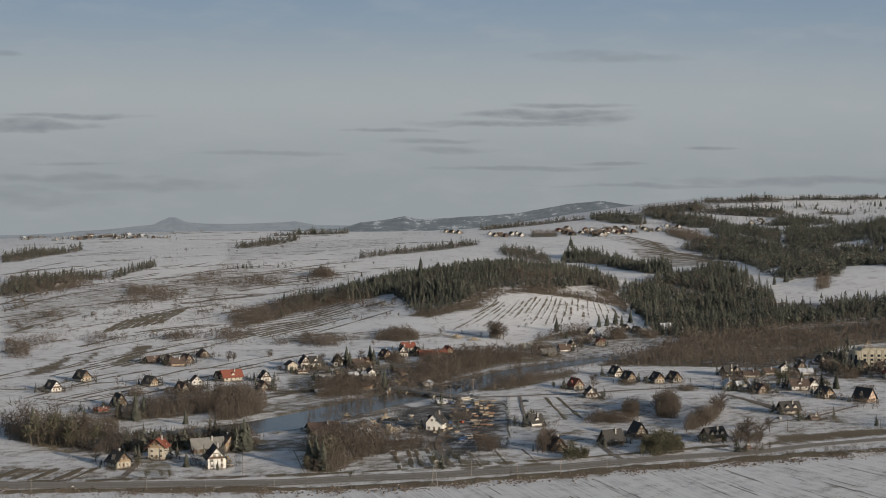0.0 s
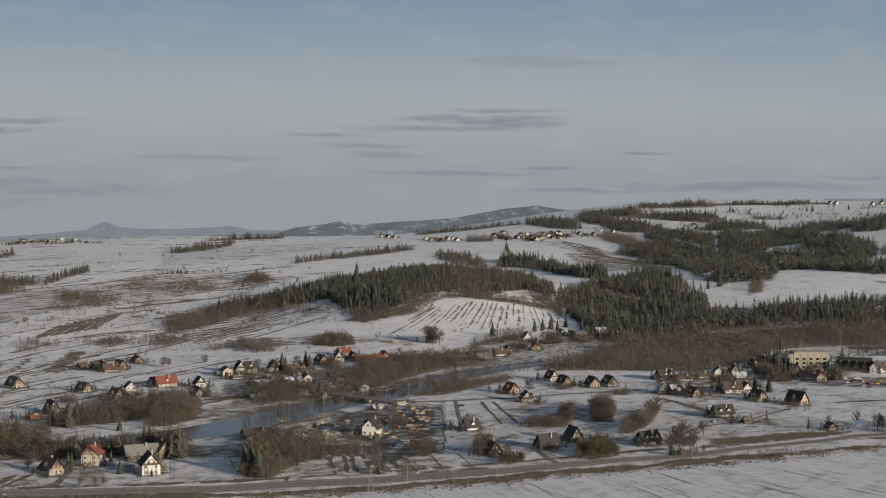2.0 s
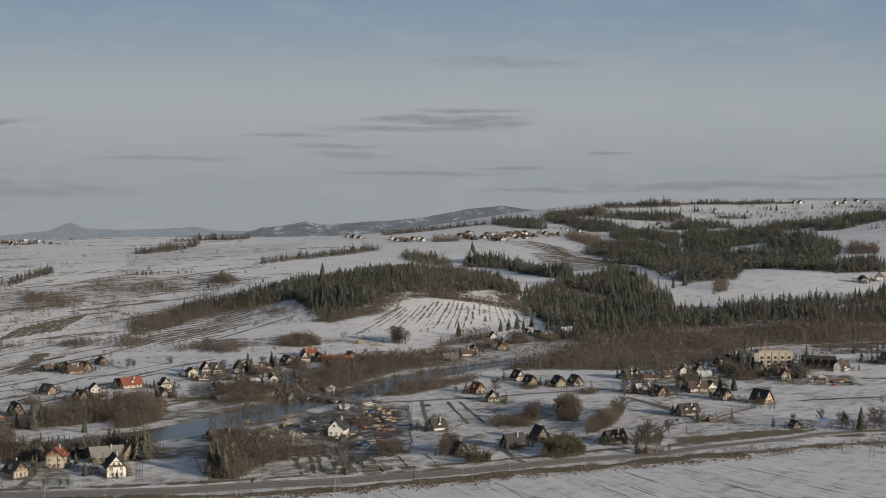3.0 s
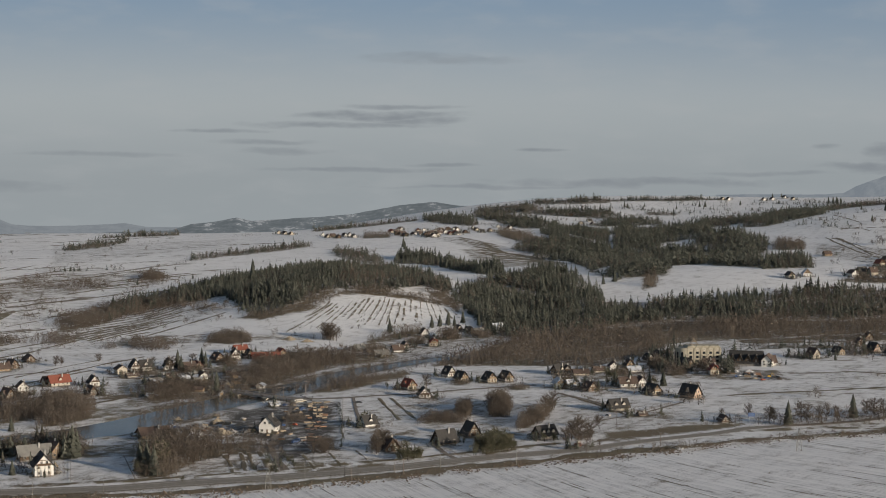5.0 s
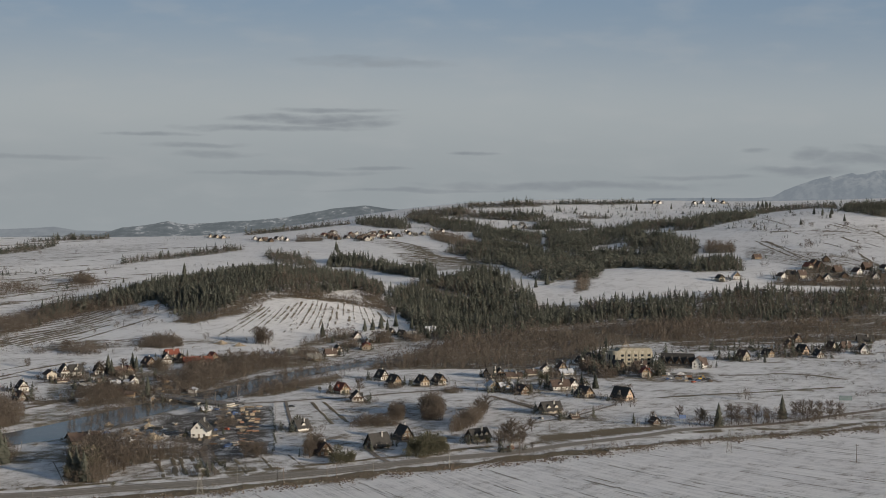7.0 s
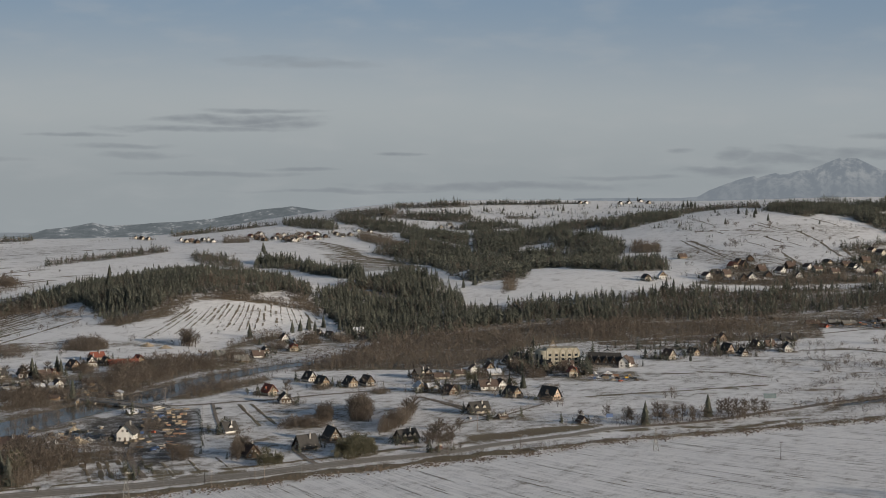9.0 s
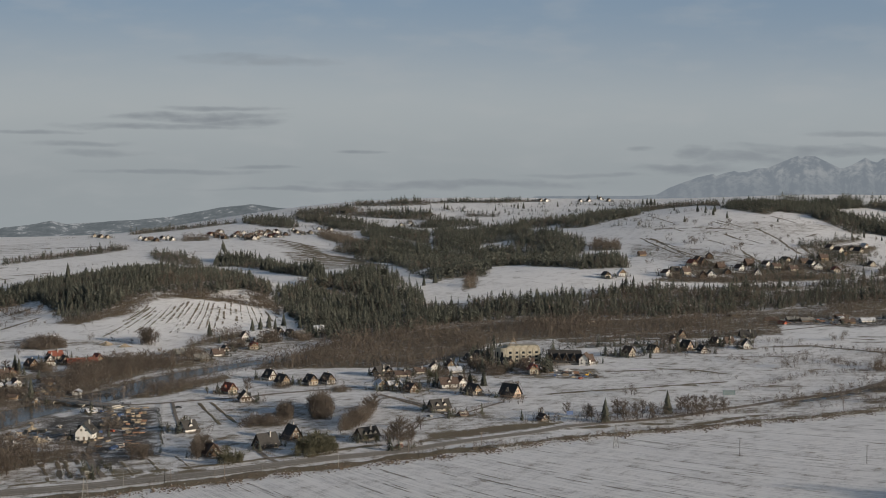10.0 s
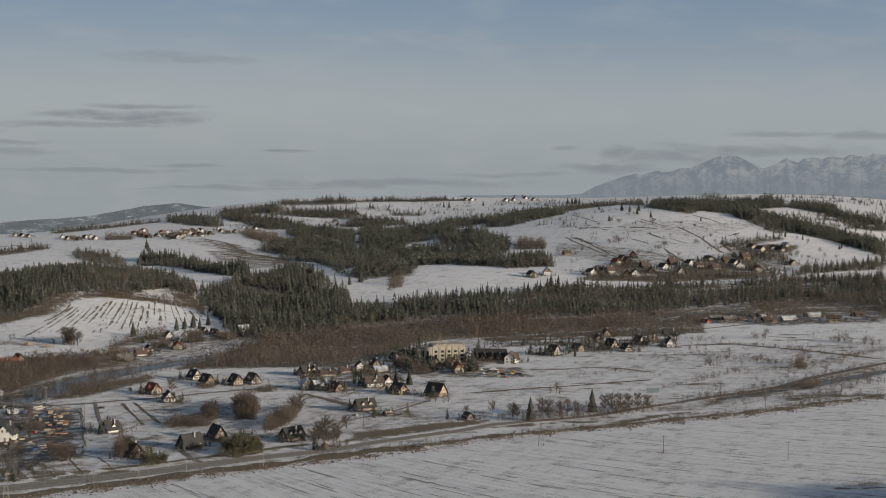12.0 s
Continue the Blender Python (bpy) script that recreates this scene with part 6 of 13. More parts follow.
STRIPS.append((6.3, 0.36, [(656, 1260), (682, 1250), (714, 1251)]))
STRIPS.append((6.7, 0.44, [(611, 1297), (628, 1284), (651, 1282)]))
STRIPS.append((5.5, 0.42, [(659, 1219), (678, 1211), (704, 1215)]))
STRIPS.append((3.7, 0.4, [(666, 1252), (693, 1237), (725, 1233)]))
hedge("brown", 1.6, 2.5, 3.5, [(626, 1045), (628, 1043), (631, 1042)])
hedge("brown", 1.3, 2.5, 3.5, [(474, 1017), (476, 1014), (479, 1012)])
hedge("brown", 2.2, 2.5, 3.5, [(584, 1392), (591, 1387), (599, 1384)])
hedge("brown", 2.7, 2.5, 3.5, [(604, 1336), (606, 1333), (608, 1330)])
hedge("brown", 2.4, 2.5, 3.5, [(540, 1193), (546, 1188), (554, 1185)])
hedge("brown", 1.7, 2.5, 3.5, [(600, 1041), (608, 1037), (617, 1034)])
hedge("brown", 1.3, 2.5, 3.5, [(531, 1386), (543, 1379), (556, 1374)])
hedge("brown", 1.8, 2.5, 3.5, [(505, 1038), (510, 1035), (514, 1033)])
hedge("brown", 2.7, 2.5, 3.5, [(464, 1037), (472, 1033), (480, 1030)])
hedge("brown", 1.8, 2.5, 3.5, [(397, 1130), (403, 1126), (409, 1124)])
hedge("brown", 2.5, 2.5, 3.5, [(595, 1076), (605, 1071), (617, 1067)])
hedge("brown", 2.7, 2.5, 3.5, [(682, 1179), (690, 1175), (698, 1172)])
hedge("brown", 2.8, 2.5, 3.5, [(609, 1336), (618, 1331), (627, 1325)])
hedge("brown", 1.6, 2.5, 3.5, [(742, 1308), (749, 1304), (755, 1301)])
hedge("brown", 1.7, 2.5, 3.5, [(443, 1037), (449, 1035), (455, 1032)])
hedge("brown", 1.7, 2.5, 3.5, [(500, 1222), (509, 1216), (518, 1212)])
hedge("brown", 2.8, 2.5, 3.5, [(512, 1320), (517, 1316), (521, 1312)])
hedge("brown", 2.7, 2.5, 3.5, [(427, 1113), (429, 1110), (432, 1109)])
hedge("brown", 1.3, 2.5, 3.5, [(448, 1098), (454, 1096), (460, 1091)])
hedge("brown", 2.1, 2.5, 3.5, [(402, 1103), (409, 1098), (416, 1096)])
hedge("brown", 1.3, 2.5, 3.5, [(483, 1123), (489, 1118), (495, 1115)])
hedge("brown", 2.2, 2.5, 3.5, [(617, 1248), (629, 1242), (641, 1238)])
hedge("brown", 2.3, 2.5, 3.5, [(713, 1318), (724, 1314), (734, 1308)])
hedge("brown", 2.2, 2.5, 3.5, [(578, 1027), (584, 1023), (592, 1021)])
hedge("brown", 2.7, 2.5, 3.5, [(678, 1257), (685, 1251), (694, 1248)])
hedge("brown", 3.0, 2.5, 3.5, [(571, 1159), (582, 1153), (594, 1150)])
hedge("brown", 3.3, 2.5, 9.2, [(-447, 1984), (-439, 2002), (-431, 2023)])
hedge("brown", 5.8, 2.5, 9.2, [(-109, 1652), (-100, 1653), (-91, 1654)])
hedge("brown", 3.5, 2.5, 9.2, [(-176, 1986), (-167, 2001), (-158, 2016)])
hedge("brown", 4.2, 2.5, 9.2, [(-351, 1949), (-339, 1971), (-327, 1993)])
hedge("brown", 4.0, 2.5, 9.2, [(-278, 1413), (-269, 1423), (-259, 1431)])
hedge("brown", 3.3, 2.5, 9.2, [(-265, 1541), (-261, 1552), (-258, 1563)])
hedge("brown", 5.4, 2.5, 9.2, [(-180, 1968), (-167, 1981), (-154, 1994)])
hedge("brown", 5.7, 2.5, 9.2, [(-269, 1782), (-258, 1804), (-246, 1823)])
hedge("brown", 3.9, 2.5, 9.2, [(-377, 1406), (-370, 1414), (-363, 1420)])
hedge("brown", 5.8, 2.5, 9.2, [(-481, 1956), (-470, 1973), (-459, 1992)])
hedge("brown", 4.3, 2.5, 9.2, [(-386, 1879), (-386, 1897), (-385, 1916)])
hedge("brown", 5.8, 2.5, 9.2, [(-436, 2011), (-432, 2031), (-428, 2050)])
hedge("brown", 3.5, 2.5, 9.2, [(-451, 1676), (-444, 1684), (-438, 1696)])
hedge("brown", 6.2, 2.5, 9.2, [(-547, 1988), (-546, 2005), (-545, 2022)])
hedge("brown", 4.0, 2.5, 9.2, [(-139, 1532), (-126, 1537), (-114, 1542)])
hedge("brown", 6.1, 2.5, 9.2, [(-324, 1422), (-317, 1429), (-310, 1439)])
hedge("brown", 5.9, 2.5, 9.2, [(-341, 1680), (-333, 1696), (-324, 1714)])
hedge("brown", 4.8, 2.5, 9.2, [(-439, 1783), (-440, 1797), (-440, 1811)])
hedge("brown", 5.3, 2.5, 9.2, [(-123, 1605), (-119, 1614), (-115, 1620)])
hedge("brown", 5.2, 2.5, 9.2, [(-277, 2009), (-263, 2029), (-248, 2049)])
hedge("brown", 4.5, 2.5, 9.2, [(-306, 1760), (-303, 1776), (-301, 1793)])
hedge("brown", 5.2, 2.5, 9.2, [(-368, 1827), (-361, 1849), (-353, 1871)])
hedge("brown", 5.3, 2.5, 9.2, [(-96, 1385), (-90, 1391), (-83, 1400)])
hedge("brown", 6.2, 2.5, 9.2, [(-333, 1667), (-326, 1683), (-319, 1700)])
hedge("brown", 5.7, 2.5, 9.2, [(-449, 1637), (-445, 1647), (-440, 1656)])
hedge("brown", 5.0, 2.5, 9.2, [(-117, 1660), (-113, 1666), (-110, 1672)])
hedge("brown", 4.5, 2.5, 9.2, [(-234, 1540), (-225, 1554), (-215, 1567)])
hedge("brown", 3.7, 2.5, 9.2, [(-239, 1487), (-237, 1497), (-236, 1508)])
hedge("brown", 3.8, 2.5, 9.2, [(-179, 1380), (-168, 1390), (-157, 1399)])
hedge("brown", 3.5, 2.5, 9.2, [(-118, 1798), (-109, 1799), (-100, 1799)])
hedge("brown", 6.2, 2.5, 9.2, [(-259, 1747), (-250, 1766), (-241, 1784)])
hedge("brown", 3.8, 2.5, 9.2, [(-388, 1521), (-381, 1529), (-373, 1537)])
hedge("brown", 5.1, 2.5, 9.2, [(-383, 1386), (-376, 1394), (-368, 1403)])
hedge("brown", 4.5, 2.5, 9.2, [(-367, 1405), (-362, 1412), (-357, 1420)])
hedge("brown", 4.5, 2.5, 9.2, [(-269, 1695), (-258, 1715), (-245, 1735)])
hedge("brown", 3.5, 2.5, 9.2, [(-197, 1493), (-185, 1505), (-174, 1514)])
hedge("brown", 4.2, 2.5, 9.2, [(-288, 1386), (-281, 1394), (-274, 1403)])
hedge("brown", 3.1, 2.5, 9.2, [(-173, 2011), (-167, 2025), (-161, 2042)])
hedge("brown", 4.4, 2.5, 9.2, [(-224, 1683), (-219, 1696), (-214, 1711)])
hedge("brown", 4.2, 2.5, 9.2, [(-340, 1498), (-331, 1506), (-322, 1516)])
hedge("brown", 3.5, 2.5, 9.2, [(-185, 2086), (-174, 2103), (-163, 2120)])
hedge("brown", 3.1, 2.5, 9.2, [(-405, 1575), (-404, 1583), (-403, 1594)])
hedge("brown", 3.9, 2.5, 9.2, [(-429, 1692), (-419, 1703), (-408, 1716)])
hedge("brown", 6.3, 2.5, 9.2, [(-376, 1467), (-367, 1475), (-358, 1484)])
hedge("brown", 6.3, 2.5, 9.2, [(-515, 1889), (-510, 1905), (-505, 1921)])
hedge("brown", 4.5, 2.5, 9.2, [(-232, 1425), (-229, 1436), (-225, 1445)])
hedge("brown", 3.6, 2.9, 5.8, [(105, 1562), (111, 1568), (117, 1574)])
hedge("brown", 4.0, 2.9, 5.8, [(131, 1456), (138, 1462), (145, 1467)])
hedge("brown", 1.8, 2.9, 5.8, [(82, 1548), (86, 1552), (90, 1557)])
hedge("brown", 3.7, 2.9, 5.8, [(162, 1501), (168, 1507), (175, 1514)])
hedge("brown", 2.0, 2.9, 5.8, [(103, 1522), (110, 1528), (116, 1536)])
hedge("brown", 3.2, 2.9, 5.8, [(-12, 1526), (-5, 1528), (2, 1530)])
hedge("brown", 2.7, 2.9, 5.8, [(80, 1516), (85, 1520), (89, 1523)])
hedge("brown", 3.6, 2.9, 5.8, [(-67, 1543), (-59, 1543), (-51, 1543)])
hedge("brown", 2.2, 2.9, 5.8, [(-13, 1490), (-7, 1492), (0, 1494)])
hedge("brown", 3.8, 2.9, 5.8, [(14, 1466), (18, 1470), (21, 1472)])
hedge("brown", 2.7, 2.9, 5.8, [(-68, 1400), (-63, 1403), (-57, 1407)])
hedge("brown", 2.2, 2.9, 5.8, [(-3, 1398), (3, 1400), (9, 1404)])
hedge("brown", 2.7, 2.9, 5.8, [(5, 1580), (11, 1582), (17, 1584)])
hedge("brown", 2.1, 2.9, 5.8, [(4, 1438), (8, 1442), (12, 1446)])
hedge("brown", 3.0, 2.9, 5.8, [(121, 1399), (128, 1404), (135, 1410)])
hedge("brown", 2.4, 2.9, 5.8, [(102, 1404), (104, 1408), (107, 1412)])
hedge("brown", 3.5, 2.9, 5.8, [(14, 1430), (18, 1434), (22, 1438)])
hedge("brown", 3.1, 2.9, 5.8, [(-10, 1378), (-6, 1380), (-1, 1384)])
hedge("brown", 2.2, 2.9, 5.8, [(81, 1412), (86, 1415), (92, 1421)])
hedge("brown", 3.7, 2.9, 5.8, [(36, 1472), (39, 1475), (41, 1477)])
hedge("brown", 3.9, 2.9, 5.8, [(855, 2077), (855, 2059), (855, 2040)])
hedge("brown", 1.7, 2.9, 5.8, [(1147, 2380), (1154, 2366), (1161, 2351)])
hedge("brown", 2.7, 2.9, 5.8, [(883, 2356), (883, 2335), (883, 2315)])
hedge("brown", 3.5, 2.9, 5.8, [(1114, 2325), (1118, 2309), (1123, 2294)])
hedge("brown", 3.5, 2.9, 5.8, [(1312, 2616), (1324, 2605), (1336, 2594)])
hedge("brown", 2.0, 2.9, 5.8, [(1051, 2638), (1049, 2618), (1048, 2599)])
hedge("brown", 2.4, 2.9, 5.8, [(916, 2009), (918, 1993), (920, 1979)])
hedge("brown", 2.3, 2.9, 5.8, [(798, 2050), (800, 2032), (802, 2014)])
hedge("brown", 2.9, 2.9, 5.8, [(1227, 2383), (1240, 2374), (1254, 2364)])
hedge("brown", 3.6, 2.9, 5.8, [(1032, 2562), (1028, 2544), (1024, 2526)])
hedge("brown", 2.7, 2.9, 5.8, [(916, 2205), (921, 2184), (926, 2162)])
hedge("brown", 2.5, 2.9, 5.8, [(973, 2183), (977, 2166), (981, 2149)])
hedge("brown", 3.2, 2.9, 5.8, [(988, 2511), (985, 2494), (982, 2477)])
hedge("brown", 3.5, 2.9, 5.8, [(1001, 2139), (1003, 2123), (1004, 2107)])
hedge("brown", 3.2, 2.9, 5.8, [(953, 2098), (955, 2081), (958, 2065)])
hedge("brown", 3.6, 2.9, 5.8, [(1157, 2510), (1154, 2494), (1151, 2478)])
hedge("brown", 2.2, 2.9, 5.8, [(1097, 2300), (1106, 2284), (1115, 2269)])
hedge("brown", 2.1, 2.9, 5.8, [(1115, 2304), (1112, 2290), (1109, 2274)])
hedge("brown", 2.9, 2.9, 5.8, [(960, 2628), (965, 2599), (970, 2571)])
hedge("brown", 3.6, 2.9, 5.8, [(894, 2424), (901, 2396), (908, 2368)])
hedge("brown", 2.3, 2.9, 5.8, [(970, 2363), (971, 2345), (971, 2325)])
hedge("brown", 3.9, 2.9, 5.8, [(1249, 2653), (1252, 2636), (1256, 2620)])
hedge("brown", 3.9, 2.9, 5.8, [(1076, 2205), (1084, 2191), (1091, 2176)])
hedge("brown", 2.9, 2.9, 5.8, [(837, 2063), (843, 2043), (849, 2023)])
STRIPS.append((31.7, 0.32, [(-650, 2610), (-626, 2647), (-601, 2686)]))
STRIPS.append((10.2, 0.46, [(-240, 2358), (-208, 2387), (-176, 2418)]))
STRIPS.append((14.3, 0.29, [(-490, 2241), (-451, 2266), (-411, 2291)]))
STRIPS.append((16.4, 0.41, [(-265, 3323), (-214, 3409)]))
STRIPS.append((42.4, 0.29, [(-828, 2952), (-770, 2959), (-713, 2974)]))
STRIPS.append((8.1, 0.33, [(-409, 2208), (-398, 2231), (-387, 2253)]))
STRIPS.append((9.1, 0.47, [(-553, 2653), (-546, 2699), (-539, 2748)]))
STRIPS.append((6.3, 0.4, [(-227, 2512), (-215, 2549), (-203, 2590)]))
STRIPS.append((9.6, 0.28, [(-275, 2239), (-255, 2262), (-235, 2286)]))
STRIPS.append((9.9, 0.45, [(-368, 2228), (-326, 2257), (-284, 2286)]))
STRIPS.append((21.9, 0.47, [(-92, 2911), (-37, 2922), (19, 2926)]))
STRIPS.append((10.6, 0.41, [(-124, 2227), (-100, 2248), (-76, 2271)]))
STRIPS.append((28.1, 0.4, [(-448, 3296), (-404, 3362)]))
STRIPS.append((10.6, 0.37, [(-123, 2233), (-90, 2254), (-56, 2277)]))
STRIPS.append((31.3, 0.37, [(-734, 3096), (-671, 3106), (-609, 3129)]))
STRIPS.append((5.6, 0.38, [(-138, 2348), (-129, 2372), (-120, 2397)]))
STRIPS.append((18.4, 0.3, [(-518, 2317), (-488, 2342), (-459, 2368)]))
STRIPS.append((21.8, 0.37, [(-698, 2961), (-667, 2991), (-634, 3020)]))
STRIPS.append((44.3, 0.46, [(-654, 3341), (-598, 3375), (-547, 3451)]))
STRIPS.append((11.3, 0.46, [(-343, 2260), (-314, 2287), (-284, 2315)]))
STRIPS.append((14.2, 0.29, [(-416, 2164), (-389, 2188), (-362, 2215)]))
STRIPS.append((28.6, 0.45, [(-430, 2927), (-381, 2970), (-331, 3010)]))
STRIPS.append((28.9, 0.44, [(-608, 3284), (-544, 3320), (-482, 3382)]))
STRIPS.append((11.0, 0.35, [(-316, 2365), (-281, 2396), (-245, 2430)]))
hedge("mixed", 6.9, 6.9, 11.5, [(-760, 3205), (-736, 3198), (-712, 3194)])
hedge("mixed", 6.9, 6.9, 11.5, [(-556, 3162), (-542, 3170), (-528, 3181)])
hedge("mixed", 6.9, 6.9, 11.5, [(-659, 3115), (-632, 3116), (-606, 3120)])
hedge("mixed", 6.9, 6.9, 11.5, [(-885, 3376), (-857, 3340), (-832, 3315)])
hedge("mixed", 6.9, 6.9, 11.5, [(-683, 3157), (-667, 3160), (-651, 3166)])
hedge("mixed", 6.9, 6.9, 11.5, [(-657, 3062), (-651, 3072), (-643, 3080)])
hedge("mixed", 6.9, 6.9, 11.5, [(-674, 3059), (-649, 3062), (-625, 3065)])
hedge("mixed", 6.9, 6.9, 11.5, [(-808, 3222), (-776, 3203), (-745, 3190)])
hedge("mixed", 6.9, 6.9, 11.5, [(-769, 3277), (-754, 3276), (-738, 3276)])
hedge("mixed", 6.9, 6.9, 11.5, [(-575, 3286), (-553, 3294), (-531, 3304)])
hedge("mixed", 6.9, 6.9, 11.5, [(-535, 3041), (-512, 3049), (-488, 3059)])
hedge("mixed", 6.9, 6.9, 11.5, [(-719, 3098), (-693, 3095), (-668, 3095)])
hedge("mixed", 8.1, 6.9, 11.5, [(308, 3306), (317, 3303), (325, 3278)])
hedge("mixed", 8.1, 6.9, 11.5, [(278, 3142), (288, 3137), (296, 3116)])
hedge("mixed", 8.1, 6.9, 11.5, [(417, 3495), (430, 3490), (442, 3474)])
hedge("mixed", 8.1, 6.9, 11.5, [(274, 2923), (289, 2918), (303, 2906)])
hedge("mixed", 8.1, 6.9, 11.5, [(325, 3025), (334, 3022), (342, 3009)])
hedge("mixed", 8.1, 6.9, 11.5, [(361, 3389), (377, 3383), (391, 3363)])
hedge("mixed", 8.1, 6.9, 11.5, [(343, 3405), (351, 3402), (358, 3383)])
hedge("mixed", 8.1, 6.9, 11.5, [(305, 3334), (319, 3329), (330, 3304)])
hedge("mixed", 8.1, 6.9, 11.5, [(336, 3526), (345, 3519), (354, 3502)])
hedge("mixed", 8.1, 6.9, 11.5, [(277, 2925), (292, 2921), (306, 2910)])
hedge("mixed", 9.2, 6.9, 13.8, [(415, 3322), (439, 3067), (435, 2760), (429, 2603)])
hedge("brown", 5.8, 5.8, 9.2, [(407, 3458), (478, 3522), (514, 3422)])
# thin snow over the near valley, strengthened to stand in for weaker light
BARE_FIELDS.append((0.26, 20, [(-225, 732), (-274, 964), (-148, 1064), (6, 1092), (337, 1185), (246, 862), (4, 766)]))
BARE_FIELDS.append((0.24, 20, [(142, 844), (325, 1155), (784, 1291), (583, 959), (285, 885)]))
wood("brown", 4.3, 5.8, [(-355, 1708), (-320, 1686), (-296, 1727), (-321, 1832), (-365, 1854)])
wood("brown", 4.3, 4.6, [(-340, 1940), (-292, 1997), (-286, 2062), (-337, 2010)])
wood("brown", 4.3, 4.6, [(-263, 1944), (-236, 1893), (-238, 1968), (-264, 2007)])
wood("brown", 3.8, 5.8, [(-333, 1405), (-321, 1375), (-300, 1392), (-294, 1416), (-315, 1438)])
wood("brown", 3.8, 5.8, [(-261, 1388), (-231, 1407), (-204, 1393), (-177, 1421), (-183, 1465), (-215, 1470), (-252, 1438)])
wood("brown", 3.8, 6.9, [(-63, 1413), (-32, 1386), (-20, 1408), (-29, 1466), (-50, 1463)])
wood("brown", 3.8, 5.8, [(-121, 1369), (-90, 1351), (-83, 1392), (-115, 1419)])
wood("brown", 4.7, 4.6, [(-402, 1512), (-390, 1552), (-384, 1598), (-402, 1598), (-408, 1545)])
hedge("spruce", 1.8, 1.0, 1.4, [(-5, 844), (-3, 820), (-1, 798)])
hedge("spruce", 1.8, 1.0, 1.4, [(3, 844), (7, 824), (10, 808)])
hedge("spruce", 1.6, 1.2, 1.4, [(41, 1031), (40, 963), (38, 899), (36, 863)])
river([(717, 1120), (655, 1079), (613, 1055), (569, 1027), (530, 1005), (495, 987), (461, 970)], [4.0, 4.0, 4.0, 4.0, 3.6, 3.2, 2.6])
hedge("brown", 3.7, 2.1, 5.8, [(444, 960), (489, 976), (522, 991), (561, 1013), (604, 1039), (646, 1063), (688, 1089)])
hedge("brown", 8.1, 1.8, 8.1, [(293, 916), (316, 913), (349, 922), (375, 929), (405, 941)])
hedge("brown", 4.6, 2.5, 8.1, [(287, 916), (308, 911), (331, 914), (356, 922), (402, 935)])
hedge("brown", 2.5, 1.8, 4.6, [(319, 882), (332, 877), (345, 879)])
hedge("brown", 2.8, 1.8, 4.6, [(483, 923), (514, 936), (544, 951), (572, 961)])
hedge("brown", 3.5, 2.8, 4.6, [(544, 1223), (565, 1202), (587, 1171), (600, 1128), (603, 1111)])
hedge("brown", 4.0, 2.8, 4.6, [(603, 1111), (650, 1146), (698, 1183), (734, 1209)])
hedge("brown", 2.5, 2.5, 3.5, [(445, 1153), (458, 1114), (474, 1087)])
hedge("brown", 2.9, 2.5, 3.5, [(577, 1324), (613, 1303), (626, 1272)])
hedge("brown", 3.8, 2.3, 5.8, [(-164, 1660), (-158, 1665)])
hedge("brown", 5.2, 2.3, 5.8, [(-376, 1460), (-373, 1465)])
hedge("brown", 5.0, 2.3, 5.8, [(-334, 1335), (-330, 1338)])
hedge("brown", 3.6, 2.3, 5.8, [(-303, 1089), (-299, 1092)])
hedge("brown", 3.6, 2.3, 5.8, [(-195, 1172), (-193, 1176)])
hedge("brown", 5.1, 2.3, 5.8, [(-321, 1214), (-320, 1219)])
hedge("brown", 3.7, 2.3, 5.8, [(-473, 1976), (-469, 1985)])
hedge("brown", 3.2, 2.3, 5.8, [(-233, 1275), (-229, 1280)])
hedge("brown", 5.9, 2.3, 5.8, [(-70, 1246), (-66, 1250)])
hedge("brown", 3.2, 2.3, 5.8, [(-386, 1472), (-382, 1477)])
hedge("brown", 4.7, 2.3, 5.8, [(-314, 1975), (-309, 1986)])
hedge("brown", 6.7, 2.3, 5.8, [(-304, 1952), (-303, 1961)])
hedge("brown", 5.9, 2.3, 5.8, [(-96, 1078), (-91, 1082)])
hedge("brown", 4.8, 2.3, 5.8, [(-288, 1791), (-283, 1802)])
hedge("brown", 6.7, 2.3, 5.8, [(-168, 1591), (-167, 1597)])
hedge("brown", 4.4, 2.3, 5.8, [(-352, 2086), (-345, 2096)])
hedge("brown", 6.6, 2.3, 5.8, [(-275, 1071), (-273, 1074)])
hedge("brown", 5.7, 2.3, 5.8, [(-397, 1465), (-396, 1468)])
hedge("brown", 6.3, 2.3, 5.8, [(-421, 1961), (-415, 1973)])
hedge("brown", 5.2, 2.3, 5.8, [(-86, 1237), (-85, 1241)])
hedge("brown", 5.9, 2.3, 5.8, [(-212, 1230), (-211, 1232)])
hedge("brown", 6.6, 2.3, 5.8, [(-555, 1971), (-555, 1980)])
hedge("brown", 6.5, 2.3, 5.8, [(-285, 1471), (-283, 1475)])
hedge("brown", 3.2, 2.3, 5.8, [(-273, 1220), (-272, 1224)])
hedge("brown", 3.8, 2.3, 5.8, [(-303, 1089), (-301, 1091)])
hedge("brown", 5.8, 2.3, 5.8, [(-211, 1073), (-208, 1076)])
hedge("brown", 6.2, 2.3, 5.8, [(-291, 1709), (-290, 1718)])
hedge("brown", 4.0, 2.3, 5.8, [(-237, 1699), (-234, 1708)])
hedge("brown", 3.1, 2.3, 5.8, [(-328, 1367), (-328, 1371)])
hedge("brown", 6.5, 2.3, 5.8, [(-491, 1959), (-488, 1968)])
hedge("brown", 3.6, 2.3, 5.8, [(-154, 1214), (-149, 1219)])
